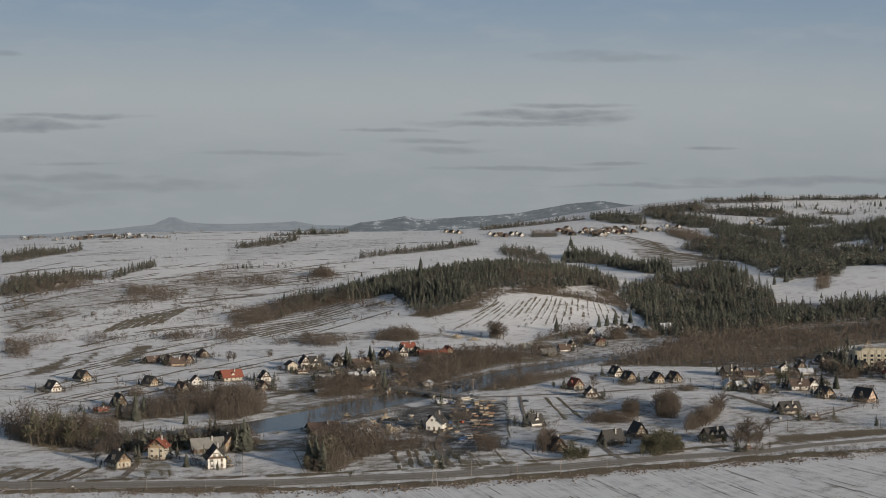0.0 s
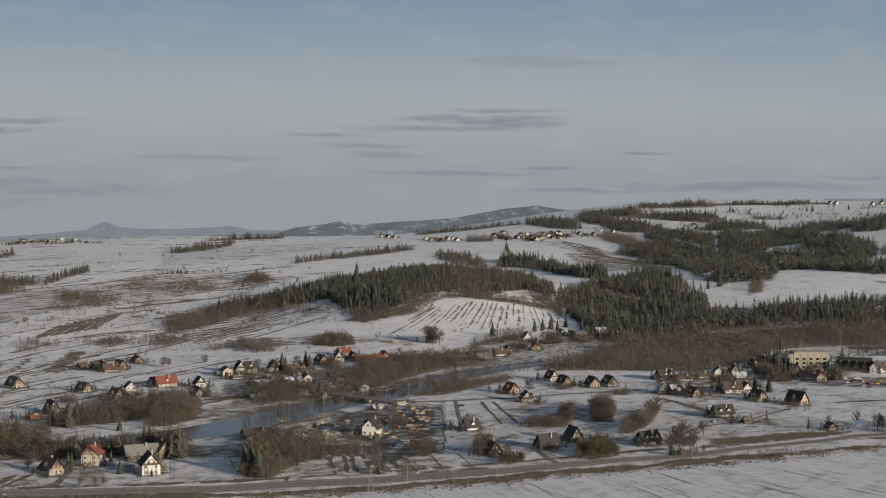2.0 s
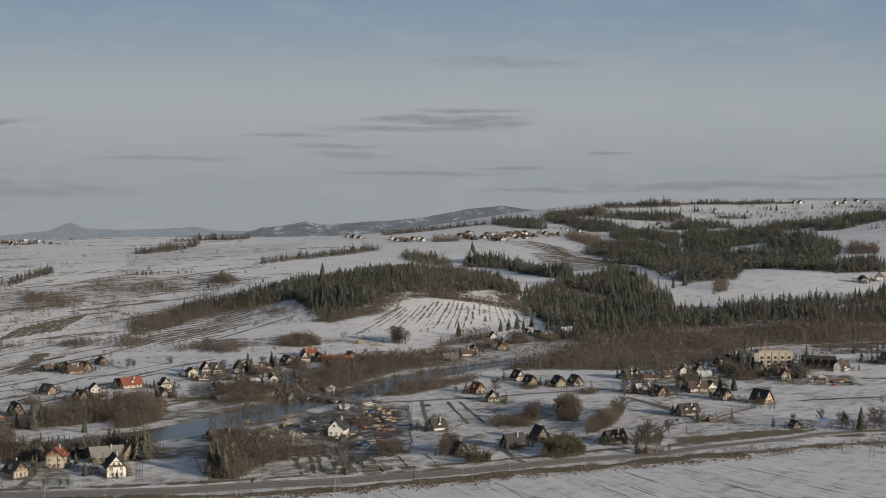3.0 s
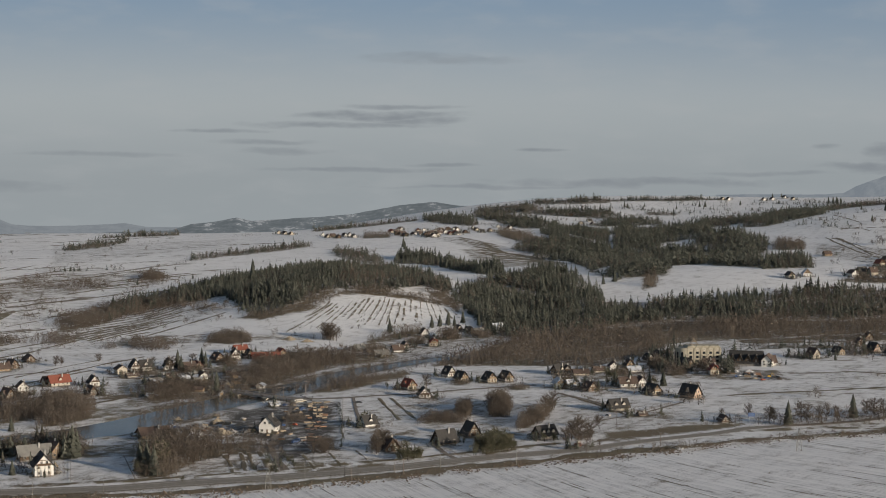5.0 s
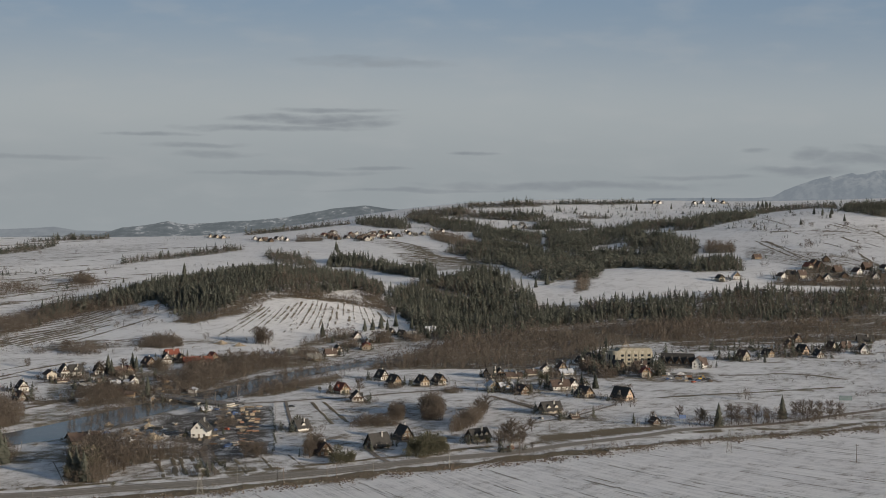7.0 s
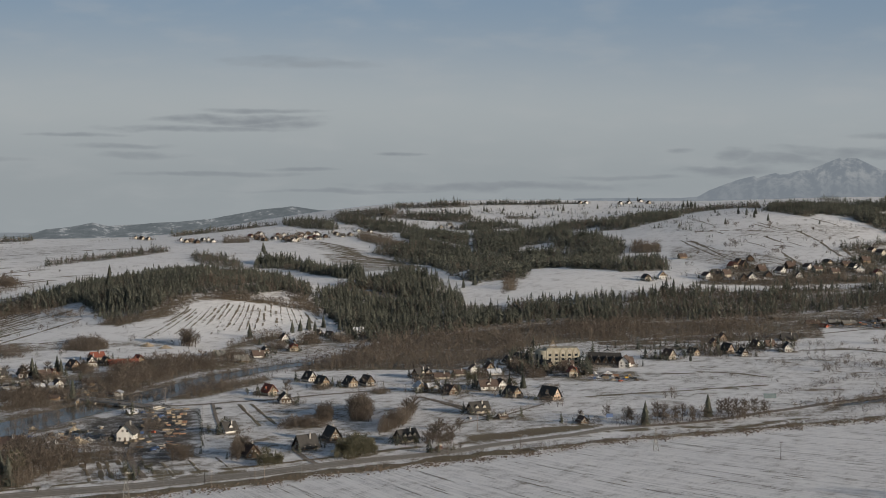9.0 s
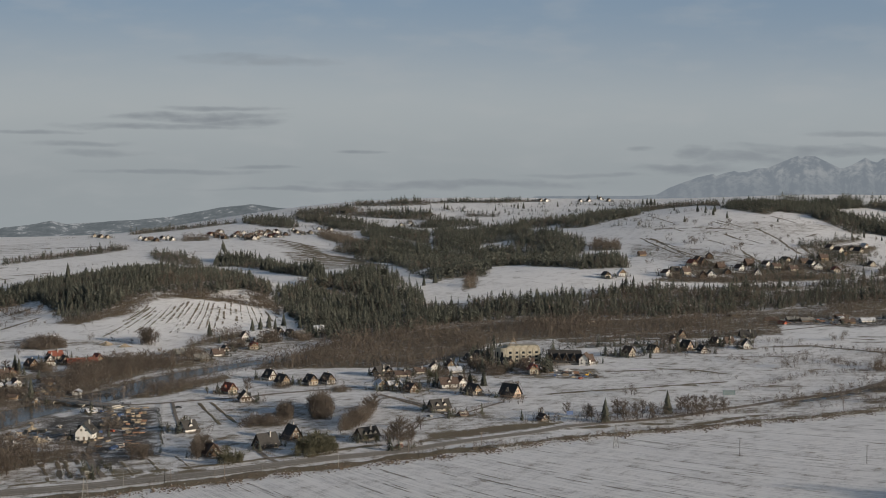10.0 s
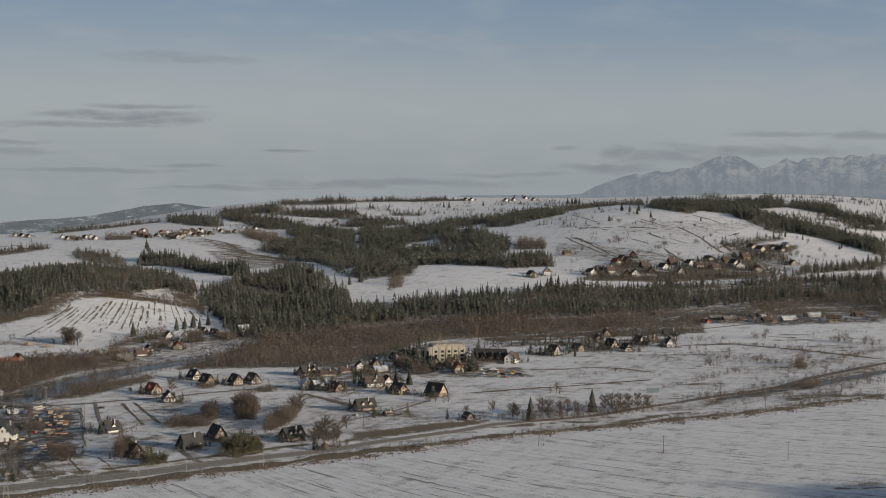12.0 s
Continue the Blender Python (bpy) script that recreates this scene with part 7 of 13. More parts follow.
hedge("brown", 4.8, 2.3, 5.8, [(-289, 1484), (-285, 1489)])
hedge("brown", 6.2, 2.3, 5.8, [(-197, 1862), (-193, 1868)])
hedge("brown", 6.5, 2.3, 5.8, [(-260, 1151), (-256, 1154)])
hedge("brown", 6.0, 2.3, 5.8, [(-234, 1118), (-230, 1121)])
hedge("brown", 4.8, 2.3, 5.8, [(-116, 1064), (-113, 1066)])
hedge("brown", 5.0, 2.3, 5.8, [(-148, 1442), (-145, 1447)])
hedge("brown", 5.9, 2.3, 5.8, [(-131, 1587), (-127, 1589)])
hedge("brown", 3.2, 2.3, 5.8, [(-203, 1688), (-198, 1694)])
hedge("brown", 6.0, 2.3, 5.8, [(-392, 1566), (-391, 1570)])
hedge("brown", 5.2, 2.3, 5.8, [(-100, 1378), (-96, 1383)])
hedge("brown", 5.8, 2.3, 5.8, [(-567, 2097), (-563, 2106)])
hedge("brown", 3.9, 2.3, 5.8, [(-161, 1181), (-159, 1185)])
hedge("brown", 5.0, 2.3, 5.8, [(-124, 2084), (-118, 2093)])
hedge("brown", 5.8, 2.3, 5.8, [(-127, 2030), (-125, 2038)])
hedge("brown", 6.3, 2.3, 5.8, [(-241, 1347), (-240, 1351)])
hedge("brown", 4.5, 2.3, 5.8, [(-214, 1936), (-206, 1943)])
hedge("brown", 2.9, 2.3, 5.8, [(-178, 2058), (-177, 2066)])
hedge("brown", 6.0, 2.3, 5.8, [(-218, 2123), (-211, 2134)])
hedge("brown", 5.4, 2.3, 5.8, [(-104, 1103), (-100, 1105)])
hedge("brown", 3.1, 2.3, 5.8, [(-207, 1306), (-204, 1310)])
hedge("brown", 5.8, 2.3, 5.8, [(-84, 1554), (-82, 1556)])
hedge("brown", 6.0, 2.3, 5.8, [(-244, 1417), (-242, 1422)])
hedge("brown", 5.2, 2.3, 5.8, [(-318, 1818), (-313, 1831)])
hedge("brown", 5.1, 2.3, 5.8, [(-255, 1313), (-254, 1316)])
hedge("brown", 5.3, 2.3, 5.8, [(-224, 1832), (-217, 1841)])
hedge("brown", 4.3, 2.3, 5.8, [(-278, 1305), (-274, 1308)])
hedge("brown", 6.0, 2.3, 5.8, [(-345, 1441), (-344, 1446)])
hedge("brown", 3.6, 2.3, 5.8, [(-351, 1739), (-347, 1748)])
hedge("brown", 4.7, 2.3, 5.8, [(-131, 1438), (-129, 1442)])
hedge("brown", 4.8, 2.3, 5.8, [(-252, 1100), (-249, 1102)])
hedge("brown", 2.9, 2.3, 5.8, [(-396, 1807), (-394, 1816)])
hedge("brown", 5.4, 2.3, 5.8, [(-268, 1433), (-264, 1438)])
hedge("brown", 5.7, 2.3, 5.8, [(-97, 1198), (-93, 1200)])
hedge("brown", 6.6, 2.3, 5.8, [(-235, 1485), (-230, 1490)])
hedge("brown", 4.6, 2.3, 5.8, [(-224, 1148), (-221, 1153)])
hedge("brown", 6.7, 2.3, 5.8, [(-379, 1362), (-377, 1367)])
hedge("brown", 3.0, 2.3, 5.8, [(-107, 1296), (-105, 1300)])
hedge("brown", 5.5, 2.3, 5.8, [(-225, 1081), (-222, 1084)])
hedge("brown", 3.5, 2.3, 5.8, [(-137, 1620), (-133, 1623)])
hedge("brown", 2.5, 2.3, 3.5, [(733, 1263), (736, 1261)])
hedge("brown", 3.3, 2.3, 3.5, [(576, 1341), (578, 1339)])
hedge("brown", 2.4, 2.3, 3.5, [(694, 1269), (695, 1266)])
hedge("brown", 2.4, 2.3, 3.5, [(563, 1145), (564, 1142)])
hedge("brown", 3.3, 2.3, 3.5, [(679, 1344), (682, 1341)])
hedge("brown", 1.6, 2.3, 3.5, [(586, 1176), (586, 1174)])
hedge("brown", 2.1, 2.3, 3.5, [(606, 1144), (608, 1140)])
hedge("brown", 2.5, 2.3, 3.5, [(641, 1124), (644, 1122)])
hedge("brown", 2.9, 2.3, 3.5, [(759, 1329), (761, 1325)])
hedge("brown", 3.1, 2.3, 3.5, [(673, 1278), (678, 1275)])
hedge("brown", 1.7, 2.3, 3.5, [(416, 1018), (419, 1017)])
hedge("brown", 2.8, 2.3, 3.5, [(475, 1321), (478, 1318)])
hedge("brown", 2.7, 2.3, 3.5, [(583, 1262), (585, 1258)])
hedge("brown", 2.4, 2.3, 3.5, [(523, 1199), (525, 1196)])
hedge("brown", 2.2, 2.3, 3.5, [(436, 1184), (440, 1181)])
hedge("brown", 2.2, 2.3, 3.5, [(616, 1037), (619, 1035)])
hedge("brown", 3.1, 2.3, 3.5, [(665, 1248), (666, 1245)])
hedge("brown", 3.0, 2.3, 3.5, [(658, 1100), (661, 1098)])
hedge("brown", 1.7, 2.3, 3.5, [(654, 1158), (655, 1157)])
hedge("brown", 2.1, 2.3, 3.5, [(524, 978), (527, 977)])
hedge("brown", 2.1, 2.3, 3.5, [(660, 1212), (664, 1210)])
hedge("brown", 2.8, 2.3, 3.5, [(460, 1252), (462, 1249)])
hedge("brown", 2.4, 2.3, 3.5, [(669, 1129), (670, 1126)])
hedge("brown", 1.6, 2.3, 3.5, [(734, 1324), (736, 1321)])
hedge("brown", 2.4, 2.3, 3.5, [(679, 1231), (681, 1230)])
hedge("brown", 3.2, 2.3, 3.5, [(418, 1022), (419, 1019)])
hedge("brown", 1.8, 2.3, 3.5, [(674, 1135), (676, 1132)])
hedge("brown", 3.0, 2.3, 3.5, [(745, 1251), (750, 1248)])
hedge("brown", 3.3, 2.3, 3.5, [(605, 1037), (605, 1034)])
hedge("brown", 2.5, 2.3, 3.5, [(515, 988), (515, 985)])
hedge("brown", 2.4, 2.3, 3.5, [(491, 1193), (495, 1191)])
hedge("brown", 2.9, 2.3, 3.5, [(536, 1405), (541, 1399)])
hedge("brown", 2.9, 2.3, 3.5, [(505, 1091), (508, 1087)])
hedge("brown", 2.9, 2.3, 3.5, [(732, 1334), (734, 1331)])
hedge("brown", 1.8, 2.3, 3.5, [(462, 1055), (466, 1054)])
hedge("brown", 3.3, 2.3, 3.5, [(564, 1018), (566, 1017)])
hedge("brown", 2.7, 2.3, 3.5, [(499, 1012), (502, 1008)])
hedge("brown", 1.6, 2.3, 3.5, [(408, 1120), (411, 1119)])
hedge("brown", 1.8, 2.3, 3.5, [(437, 1271), (439, 1268)])
hedge("brown", 2.5, 2.3, 3.5, [(413, 1114), (416, 1111)])
STRIPS.append((4.1, 0.62, [(-165, 1531), (-151, 1555), (-137, 1576)]))
STRIPS.append((2.6, 0.46, [(-336, 1766), (-327, 1805), (-319, 1845)]))
STRIPS.append((2.9, 0.45, [(-267, 1798), (-257, 1836), (-246, 1874)]))
STRIPS.append((4.7, 0.56, [(-138, 1466), (-127, 1481), (-116, 1495)]))
STRIPS.append((4.6, 0.45, [(-252, 2081), (-229, 2142), (-205, 2206)]))
STRIPS.append((6.9, 0.63, [(-578, 2150), (-574, 2171), (-570, 2193)]))
STRIPS.append((3.6, 0.65, [(-413, 1834), (-402, 1898), (-390, 1966)]))
STRIPS.append((4.9, 0.5, [(-188, 1796), (-175, 1822), (-160, 1847)]))
STRIPS.append((2.7, 0.49, [(-203, 1551), (-185, 1591), (-166, 1630)]))
STRIPS.append((3.7, 0.44, [(-247, 1461), (-232, 1498), (-215, 1537)]))
STRIPS.append((3.2, 0.41, [(-237, 2008), (-223, 2044), (-209, 2082)]))
STRIPS.append((2.3, 0.6, [(-268, 1405), (-260, 1420), (-253, 1436)]))
STRIPS.append((6.4, 0.65, [(-471, 2114), (-464, 2144), (-457, 2179)]))
STRIPS.append((2.9, 0.51, [(-297, 1690), (-285, 1737), (-273, 1787)]))
STRIPS.append((4.1, 0.63, [(-179, 1564), (-161, 1596), (-142, 1624)]))
STRIPS.append((4.5, 0.45, [(-204, 1990), (-186, 2032), (-167, 2075)]))
STRIPS.append((2.9, 0.67, [(-408, 1729), (-395, 1779), (-383, 1839)]))
STRIPS.append((6.9, 0.42, [(-137, 1769), (-119, 1782), (-100, 1793)]))
STRIPS.append((3.5, 0.48, [(-414, 1481), (-407, 1493), (-401, 1508)]))
STRIPS.append((6.3, 0.55, [(-490, 1738), (-481, 1764), (-472, 1793)]))
STRIPS.append((8.4, 0.41, [(-128, 1761), (-106, 1775), (-84, 1782)]))
STRIPS.append((4.6, 0.41, [(-129, 1541), (-115, 1558), (-100, 1573)]))
STRIPS.append((5.8, 0.49, [(-208, 2214), (-198, 2241), (-188, 2270)]))
STRIPS.append((4.6, 0.5, [(-393, 1869), (-385, 1914), (-376, 1960)]))
STRIPS.append((4.8, 0.42, [(-408, 1597), (-400, 1615), (-392, 1636)]))
STRIPS.append((2.7, 0.63, [(-332, 1722), (-320, 1775), (-308, 1834)]))
STRIPS.append((3.3, 0.61, [(-236, 1439), (-223, 1469), (-208, 1500)]))
STRIPS.append((3.6, 0.46, [(-374, 1467), (-367, 1479), (-360, 1493)]))
STRIPS.append((7.7, 0.6, [(-138, 1771), (-120, 1786), (-100, 1797)]))
STRIPS.append((3.1, 0.66, [(-352, 1456), (-344, 1474), (-335, 1491)]))
STRIPS.append((3.1, 0.66, [(-211, 1493), (-200, 1517), (-189, 1543)]))
STRIPS.append((4.9, 0.41, [(-397, 2192), (-388, 2233), (-378, 2275)]))
STRIPS.append((5.1, 0.44, [(-416, 1584), (-410, 1598), (-403, 1612)]))
STRIPS.append((3.5, 0.57, [(-456, 2103), (-447, 2144), (-438, 2187)]))
STRIPS.append((4.5, 0.48, [(-527, 2078), (-519, 2115), (-511, 2152)]))
STRIPS.append((8.5, 0.59, [(-149, 1874), (-129, 1904), (-109, 1935)]))
STRIPS.append((2.7, 0.42, [(-317, 1713), (-306, 1760), (-295, 1808)]))
STRIPS.append((4.6, 0.53, [(-574, 2204), (-567, 2254), (-558, 2305)]))
STRIPS.append((4.2, 0.5, [(-312, 1955), (-297, 2006), (-282, 2057)]))
STRIPS.append((4.0, 0.67, [(-373, 2205), (-360, 2258), (-346, 2314)]))
STRIPS.append((2.5, 0.45, [(-271, 1656), (-264, 1681), (-256, 1707)]))
STRIPS.append((4.3, 0.52, [(-415, 1999), (-401, 2063), (-385, 2127)]))
STRIPS.append((3.9, 0.63, [(-355, 1769), (-349, 1796), (-343, 1826)]))
STRIPS.append((3.1, 0.6, [(-315, 1963), (-299, 2020), (-282, 2075)]))
STRIPS.append((3.3, 0.5, [(-376, 1989), (-359, 2057), (-341, 2125)]))
STRIPS.append((3.5, 0.46, [(-309, 2204), (-291, 2267), (-271, 2334)]))
STRIPS.append((4.1, 0.51, [(-209, 2230), (-185, 2299), (-159, 2373)]))
STRIPS.append((2.3, 0.48, [(-335, 1532), (-324, 1559), (-313, 1589)]))
STRIPS.append((3.3, 0.63, [(-246, 1386), (-237, 1406), (-227, 1426)]))
STRIPS.append((4.1, 0.44, [(-196, 1431), (-186, 1450), (-176, 1469)]))
STRIPS.append((4.4, 0.54, [(-513, 2146), (-499, 2210), (-485, 2281)]))
STRIPS.append((3.9, 0.54, [(-394, 1859), (-389, 1888), (-384, 1918)]))
STRIPS.append((3.2, 0.56, [(-260, 1536), (-245, 1575), (-230, 1618)]))
STRIPS.append((4.8, 0.44, [(-427, 1742), (-420, 1767), (-413, 1797)]))
STRIPS.append((3.5, 0.56, [(-352, 1946), (-337, 2012), (-319, 2074)]))
STRIPS.append((3.6, 0.48, [(-337, 1568), (-332, 1581), (-328, 1595)]))
STRIPS.append((3.2, 0.55, [(-312, 1579), (-298, 1621), (-284, 1670)]))
STRIPS.append((6.7, 0.41, [(-531, 2007), (-526, 2035), (-519, 2062)]))
STRIPS.append((4.9, 0.66, [(-202, 1881), (-183, 1923), (-163, 1965)]))
STRIPS.append((5.2, 0.45, [(-402, 2018), (-393, 2057), (-384, 2095)]))
hedge("brown", 5.7, 3.5, 5.8, [(966, 2076), (971, 2067)])
hedge("mixed", 5.1, 3.5, 5.8, [(836, 2354), (841, 2337)])
hedge("brown", 5.2, 3.5, 5.8, [(1273, 2496), (1278, 2491)])
hedge("brown", 4.2, 3.5, 5.8, [(965, 2079), (975, 2070)])
hedge("mixed", 5.0, 3.5, 5.8, [(1072, 2169), (1073, 2162)])
hedge("brown", 5.1, 3.5, 5.8, [(1070, 2719), (1070, 2706)])
hedge("brown", 5.8, 3.5, 5.8, [(1064, 2377), (1074, 2365)])
hedge("brown", 6.3, 3.5, 5.8, [(1253, 2613), (1268, 2610)])
hedge("mixed", 6.7, 3.5, 5.8, [(977, 2327), (979, 2315)])
hedge("brown", 5.5, 3.5, 5.8, [(973, 2022), (980, 2014)])
hedge("brown", 6.5, 3.5, 5.8, [(765, 2095), (771, 2080)])
hedge("mixed", 5.2, 3.5, 5.8, [(952, 2357), (953, 2348)])
hedge("brown", 3.5, 3.5, 5.8, [(948, 1990), (948, 1981)])
hedge("mixed", 5.8, 3.5, 5.8, [(1059, 1999), (1063, 1992)])
hedge("brown", 5.0, 3.5, 5.8, [(1028, 2292), (1032, 2281)])
hedge("mixed", 6.1, 3.5, 5.8, [(963, 2398), (966, 2386)])
hedge("brown", 3.9, 3.5, 5.8, [(908, 2261), (910, 2247)])
hedge("mixed", 6.8, 3.5, 5.8, [(1164, 2390), (1167, 2382)])
hedge("mixed", 5.8, 3.5, 5.8, [(930, 2197), (932, 2186)])
hedge("mixed", 3.6, 3.5, 5.8, [(926, 2275), (929, 2263)])
hedge("brown", 4.2, 3.5, 5.8, [(1334, 2598), (1347, 2595)])
hedge("brown", 5.7, 3.5, 5.8, [(979, 2675), (985, 2655)])
hedge("brown", 4.4, 3.5, 5.8, [(846, 2100), (854, 2086)])
hedge("brown", 4.8, 3.5, 5.8, [(940, 2627), (947, 2605)])
hedge("brown", 5.9, 3.5, 5.8, [(924, 1988), (925, 1981)])
hedge("brown", 4.4, 3.5, 5.8, [(1020, 2663), (1026, 2646)])
hedge("mixed", 6.6, 3.5, 5.8, [(994, 2018), (1000, 2011)])
hedge("mixed", 3.8, 3.5, 5.8, [(1231, 2435), (1242, 2431)])
hedge("brown", 6.1, 3.5, 5.8, [(879, 2179), (879, 2169)])
hedge("brown", 4.4, 3.5, 5.8, [(888, 2067), (896, 2058)])
hedge("brown", 5.8, 3.5, 5.8, [(851, 2012), (859, 2004)])
hedge("brown", 6.7, 3.5, 5.8, [(933, 2205), (942, 2190)])
hedge("mixed", 5.2, 3.5, 5.8, [(1151, 2235), (1151, 2226)])
hedge("brown", 6.3, 3.5, 5.8, [(1312, 2707), (1320, 2700)])
hedge("brown", 5.1, 3.5, 5.8, [(1240, 2675), (1243, 2667)])
hedge("brown", 5.1, 3.5, 5.8, [(1024, 2531), (1031, 2517)])
hedge("mixed", 3.9, 3.5, 5.8, [(978, 2728), (978, 2713)])
hedge("mixed", 5.7, 3.5, 5.8, [(1024, 2208), (1031, 2198)])
hedge("brown", 5.8, 3.5, 5.8, [(1256, 2642), (1260, 2636)])
hedge("brown", 4.7, 3.5, 5.8, [(1107, 2489), (1109, 2482)])
hedge("mixed", 5.4, 3.5, 5.8, [(1053, 2088), (1052, 2079)])
hedge("mixed", 6.8, 3.5, 5.8, [(1396, 2667), (1411, 2666)])
hedge("mixed", 4.4, 3.5, 5.8, [(942, 2229), (945, 2219)])
hedge("brown", 4.4, 3.5, 5.8, [(1179, 2349), (1185, 2343)])
hedge("brown", 5.1, 3.5, 5.8, [(1055, 2016), (1055, 2010)])
hedge("brown", 5.5, 3.5, 5.8, [(1075, 2363), (1085, 2352)])
hedge("mixed", 5.9, 3.5, 5.8, [(849, 2034), (852, 2026)])
hedge("brown", 5.7, 3.5, 5.8, [(812, 1989), (815, 1981)])
hedge("brown", 4.7, 3.5, 5.8, [(881, 2337), (886, 2321)])
hedge("brown", 5.2, 3.5, 5.8, [(1058, 2517), (1062, 2504)])
hedge("brown", 4.0, 2.5, 16.2, [(-307, 2142), (-290, 2157), (-268, 2169)])
hedge("brown", 4.0, 2.5, 16.2, [(-315, 2125), (-298, 2139), (-277, 2152)])
hedge("brown", 4.0, 2.5, 16.2, [(-298, 1984), (-282, 1998), (-263, 2013)])
hedge("brown", 4.0, 2.5, 16.2, [(-295, 1966), (-279, 1980), (-259, 1995)])
hedge("brown", 4.0, 2.5, 16.2, [(-279, 1940), (-264, 1954), (-244, 1967)])
hedge("brown", 4.0, 2.5, 16.2, [(-319, 2023), (-303, 2038), (-283, 2053)])
hedge("brown", 4.0, 2.5, 16.2, [(-313, 1989), (-298, 2006), (-278, 2021)])
hedge("brown", 4.0, 2.5, 16.2, [(-321, 2065), (-304, 2078), (-283, 2093)])
hedge("spruce", 13.8, 5.8, 25.4, [(1555, 2983), (1601, 2959), (1631, 2906)])
hedge("spruce", 13.8, 5.8, 25.4, [(1586, 2894), (1665, 2888), (1729, 2855)])
hedge("spruce", 13.8, 5.8, 25.4, [(1441, 2718), (1557, 2743), (1654, 2730)])
hedge("spruce", 13.8, 5.8, 25.4, [(1435, 2641), (1527, 2659), (1602, 2645)])
hedge("spruce", 13.8, 5.8, 25.4, [(1709, 3225), (1810, 3190), (1903, 3143)])
hedge("spruce", 13.8, 5.8, 25.4, [(1726, 3125), (1795, 3102), (1846, 3049)])
hedge("spruce", 13.8, 5.8, 25.4, [(1560, 3386), (1544, 3174)])
# unseen tall trees added outside the view to shade the near field's corner
wood("brown", 5.2, 25.0, [(408, 625), (431, 629), (471, 617), (519, 612), (478, 548), (393, 570)])
wood("brown", 1.9, 1.8, [(381, 671), (408, 670), (421, 692), (408, 690), (389, 681)])
STRIPS.append((3.6, 0.48, [(380, 674), (394, 671), (412, 671)]))
wood("mixed", 6.9, 8.1, [(714, 1881), (739, 1884), (762, 1946), (738, 1941)])
wood("mixed", 6.9, 8.1, [(751, 1927), (778, 1931), (805, 2002), (780, 1997)])
wood("mixed", 6.9, 8.1, [(901, 1963), (929, 1966), (960, 2037), (934, 2034)])
wood("mixed", 6.9, 8.1, [(959, 1998), (988, 2001), (1022, 2074), (995, 2069)])
wood("mixed", 6.9, 8.1, [(944, 1914), (972, 1918), (1004, 1984), (979, 1981)])
wood("mixed", 6.9, 8.1, [(791, 1898), (818, 1902), (843, 1965), (819, 1962)])
wood("mixed", 6.9, 8.1, [(844, 1929), (872, 1933), (901, 2001), (876, 1998)])
wood("mixed", 6.9, 8.1, [(846, 1878), (872, 1880), (899, 1942), (875, 1940)])
wood("mixed", 6.9, 8.1, [(799, 1979), (827, 1982), (858, 2060), (833, 2058)])
wood("mixed", 6.9, 8.1, [(1043, 2079), (1075, 2085), (1112, 2161), (1081, 2152)])
wood("brown", 3.0, 5.8, [(4, 952), (11, 948), (18, 952), (18, 968), (11, 972), (4, 968)])
wood("brown", 3.0, 5.8, [(91, 946), (99, 941), (109, 946), (110, 962), (102, 965), (93, 962)])
wood("brown", 3.0, 9.2, [(136, 985), (141, 980), (148, 985), (150, 1001), (145, 1006), (138, 1001)])
wood("brown", 3.0, 6.9, [(153, 946), (159, 941), (167, 945), (170, 961), (164, 966), (156, 961)])
wood("brown", 3.0, 6.9, [(166, 872), (172, 867), (180, 872), (183, 885), (176, 889), (168, 884)])
wood("brown", 3.0, 6.9, [(50, 857), (55, 854), (59, 856), (60, 870), (56, 874), (51, 871)])
wood("brown", 3.0, 5.8, [(21, 854), (27, 850), (32, 853), (32, 865), (27, 870), (22, 866)])
wood("brown", 3.0, 4.6, [(123, 1111), (131, 1106), (140, 1111), (142, 1133), (135, 1140), (126, 1133)])
wood("brown", 3.0, 4.6, [(161, 1082), (168, 1077), (177, 1082), (181, 1103), (173, 1109), (164, 1102)])
wood("brown", 3.0, 5.8, [(200, 1124), (209, 1119), (221, 1125), (225, 1146), (216, 1152), (204, 1146)])
wood("brown", 3.0, 5.8, [(213, 1083), (219, 1076), (228, 1082), (232, 1102), (226, 1109), (217, 1103)])
wood("brown", 3.0, 5.8, [(246, 1148), (255, 1142), (267, 1149), (272, 1171), (263, 1179), (251, 1171)])
wood("brown", 3.0, 5.8, [(259, 1124), (266, 1117), (275, 1123), (281, 1146), (274, 1152), (264, 1146)])
wood("brown", 3.0, 5.8, [(288, 1148), (297, 1142), (309, 1149), (315, 1172), (306, 1179), (294, 1172)])
wood("brown", 3.0, 5.8, [(285, 1083), (292, 1077), (301, 1083), (306, 1102), (300, 1108), (290, 1102)])
wood("brown", 3.0, 6.9, [(288, 1192), (295, 1186), (305, 1192), (312, 1217), (304, 1223), (294, 1217)])
wood("brown", 3.0, 6.9, [(322, 1175), (329, 1169), (339, 1174), (346, 1199), (339, 1205), (328, 1198)])
wood("brown", 3.0, 6.9, [(-74, 1202), (-62, 1194), (-52, 1203), (-53, 1227), (-64, 1234), (-75, 1228)])
wood("brown", 3.0, 6.9, [(-49, 1245), (-38, 1237), (-27, 1246), (-27, 1272), (-39, 1279), (-50, 1271)])
wood("brown", 3.0, 6.9, [(-20, 1260), (-11, 1252), (-2, 1260), (-2, 1286), (-11, 1294), (-21, 1286)])
wood("brown", 3.0, 5.8, [(-105, 1191), (-96, 1184), (-88, 1193), (-90, 1217), (-99, 1224), (-108, 1217)])
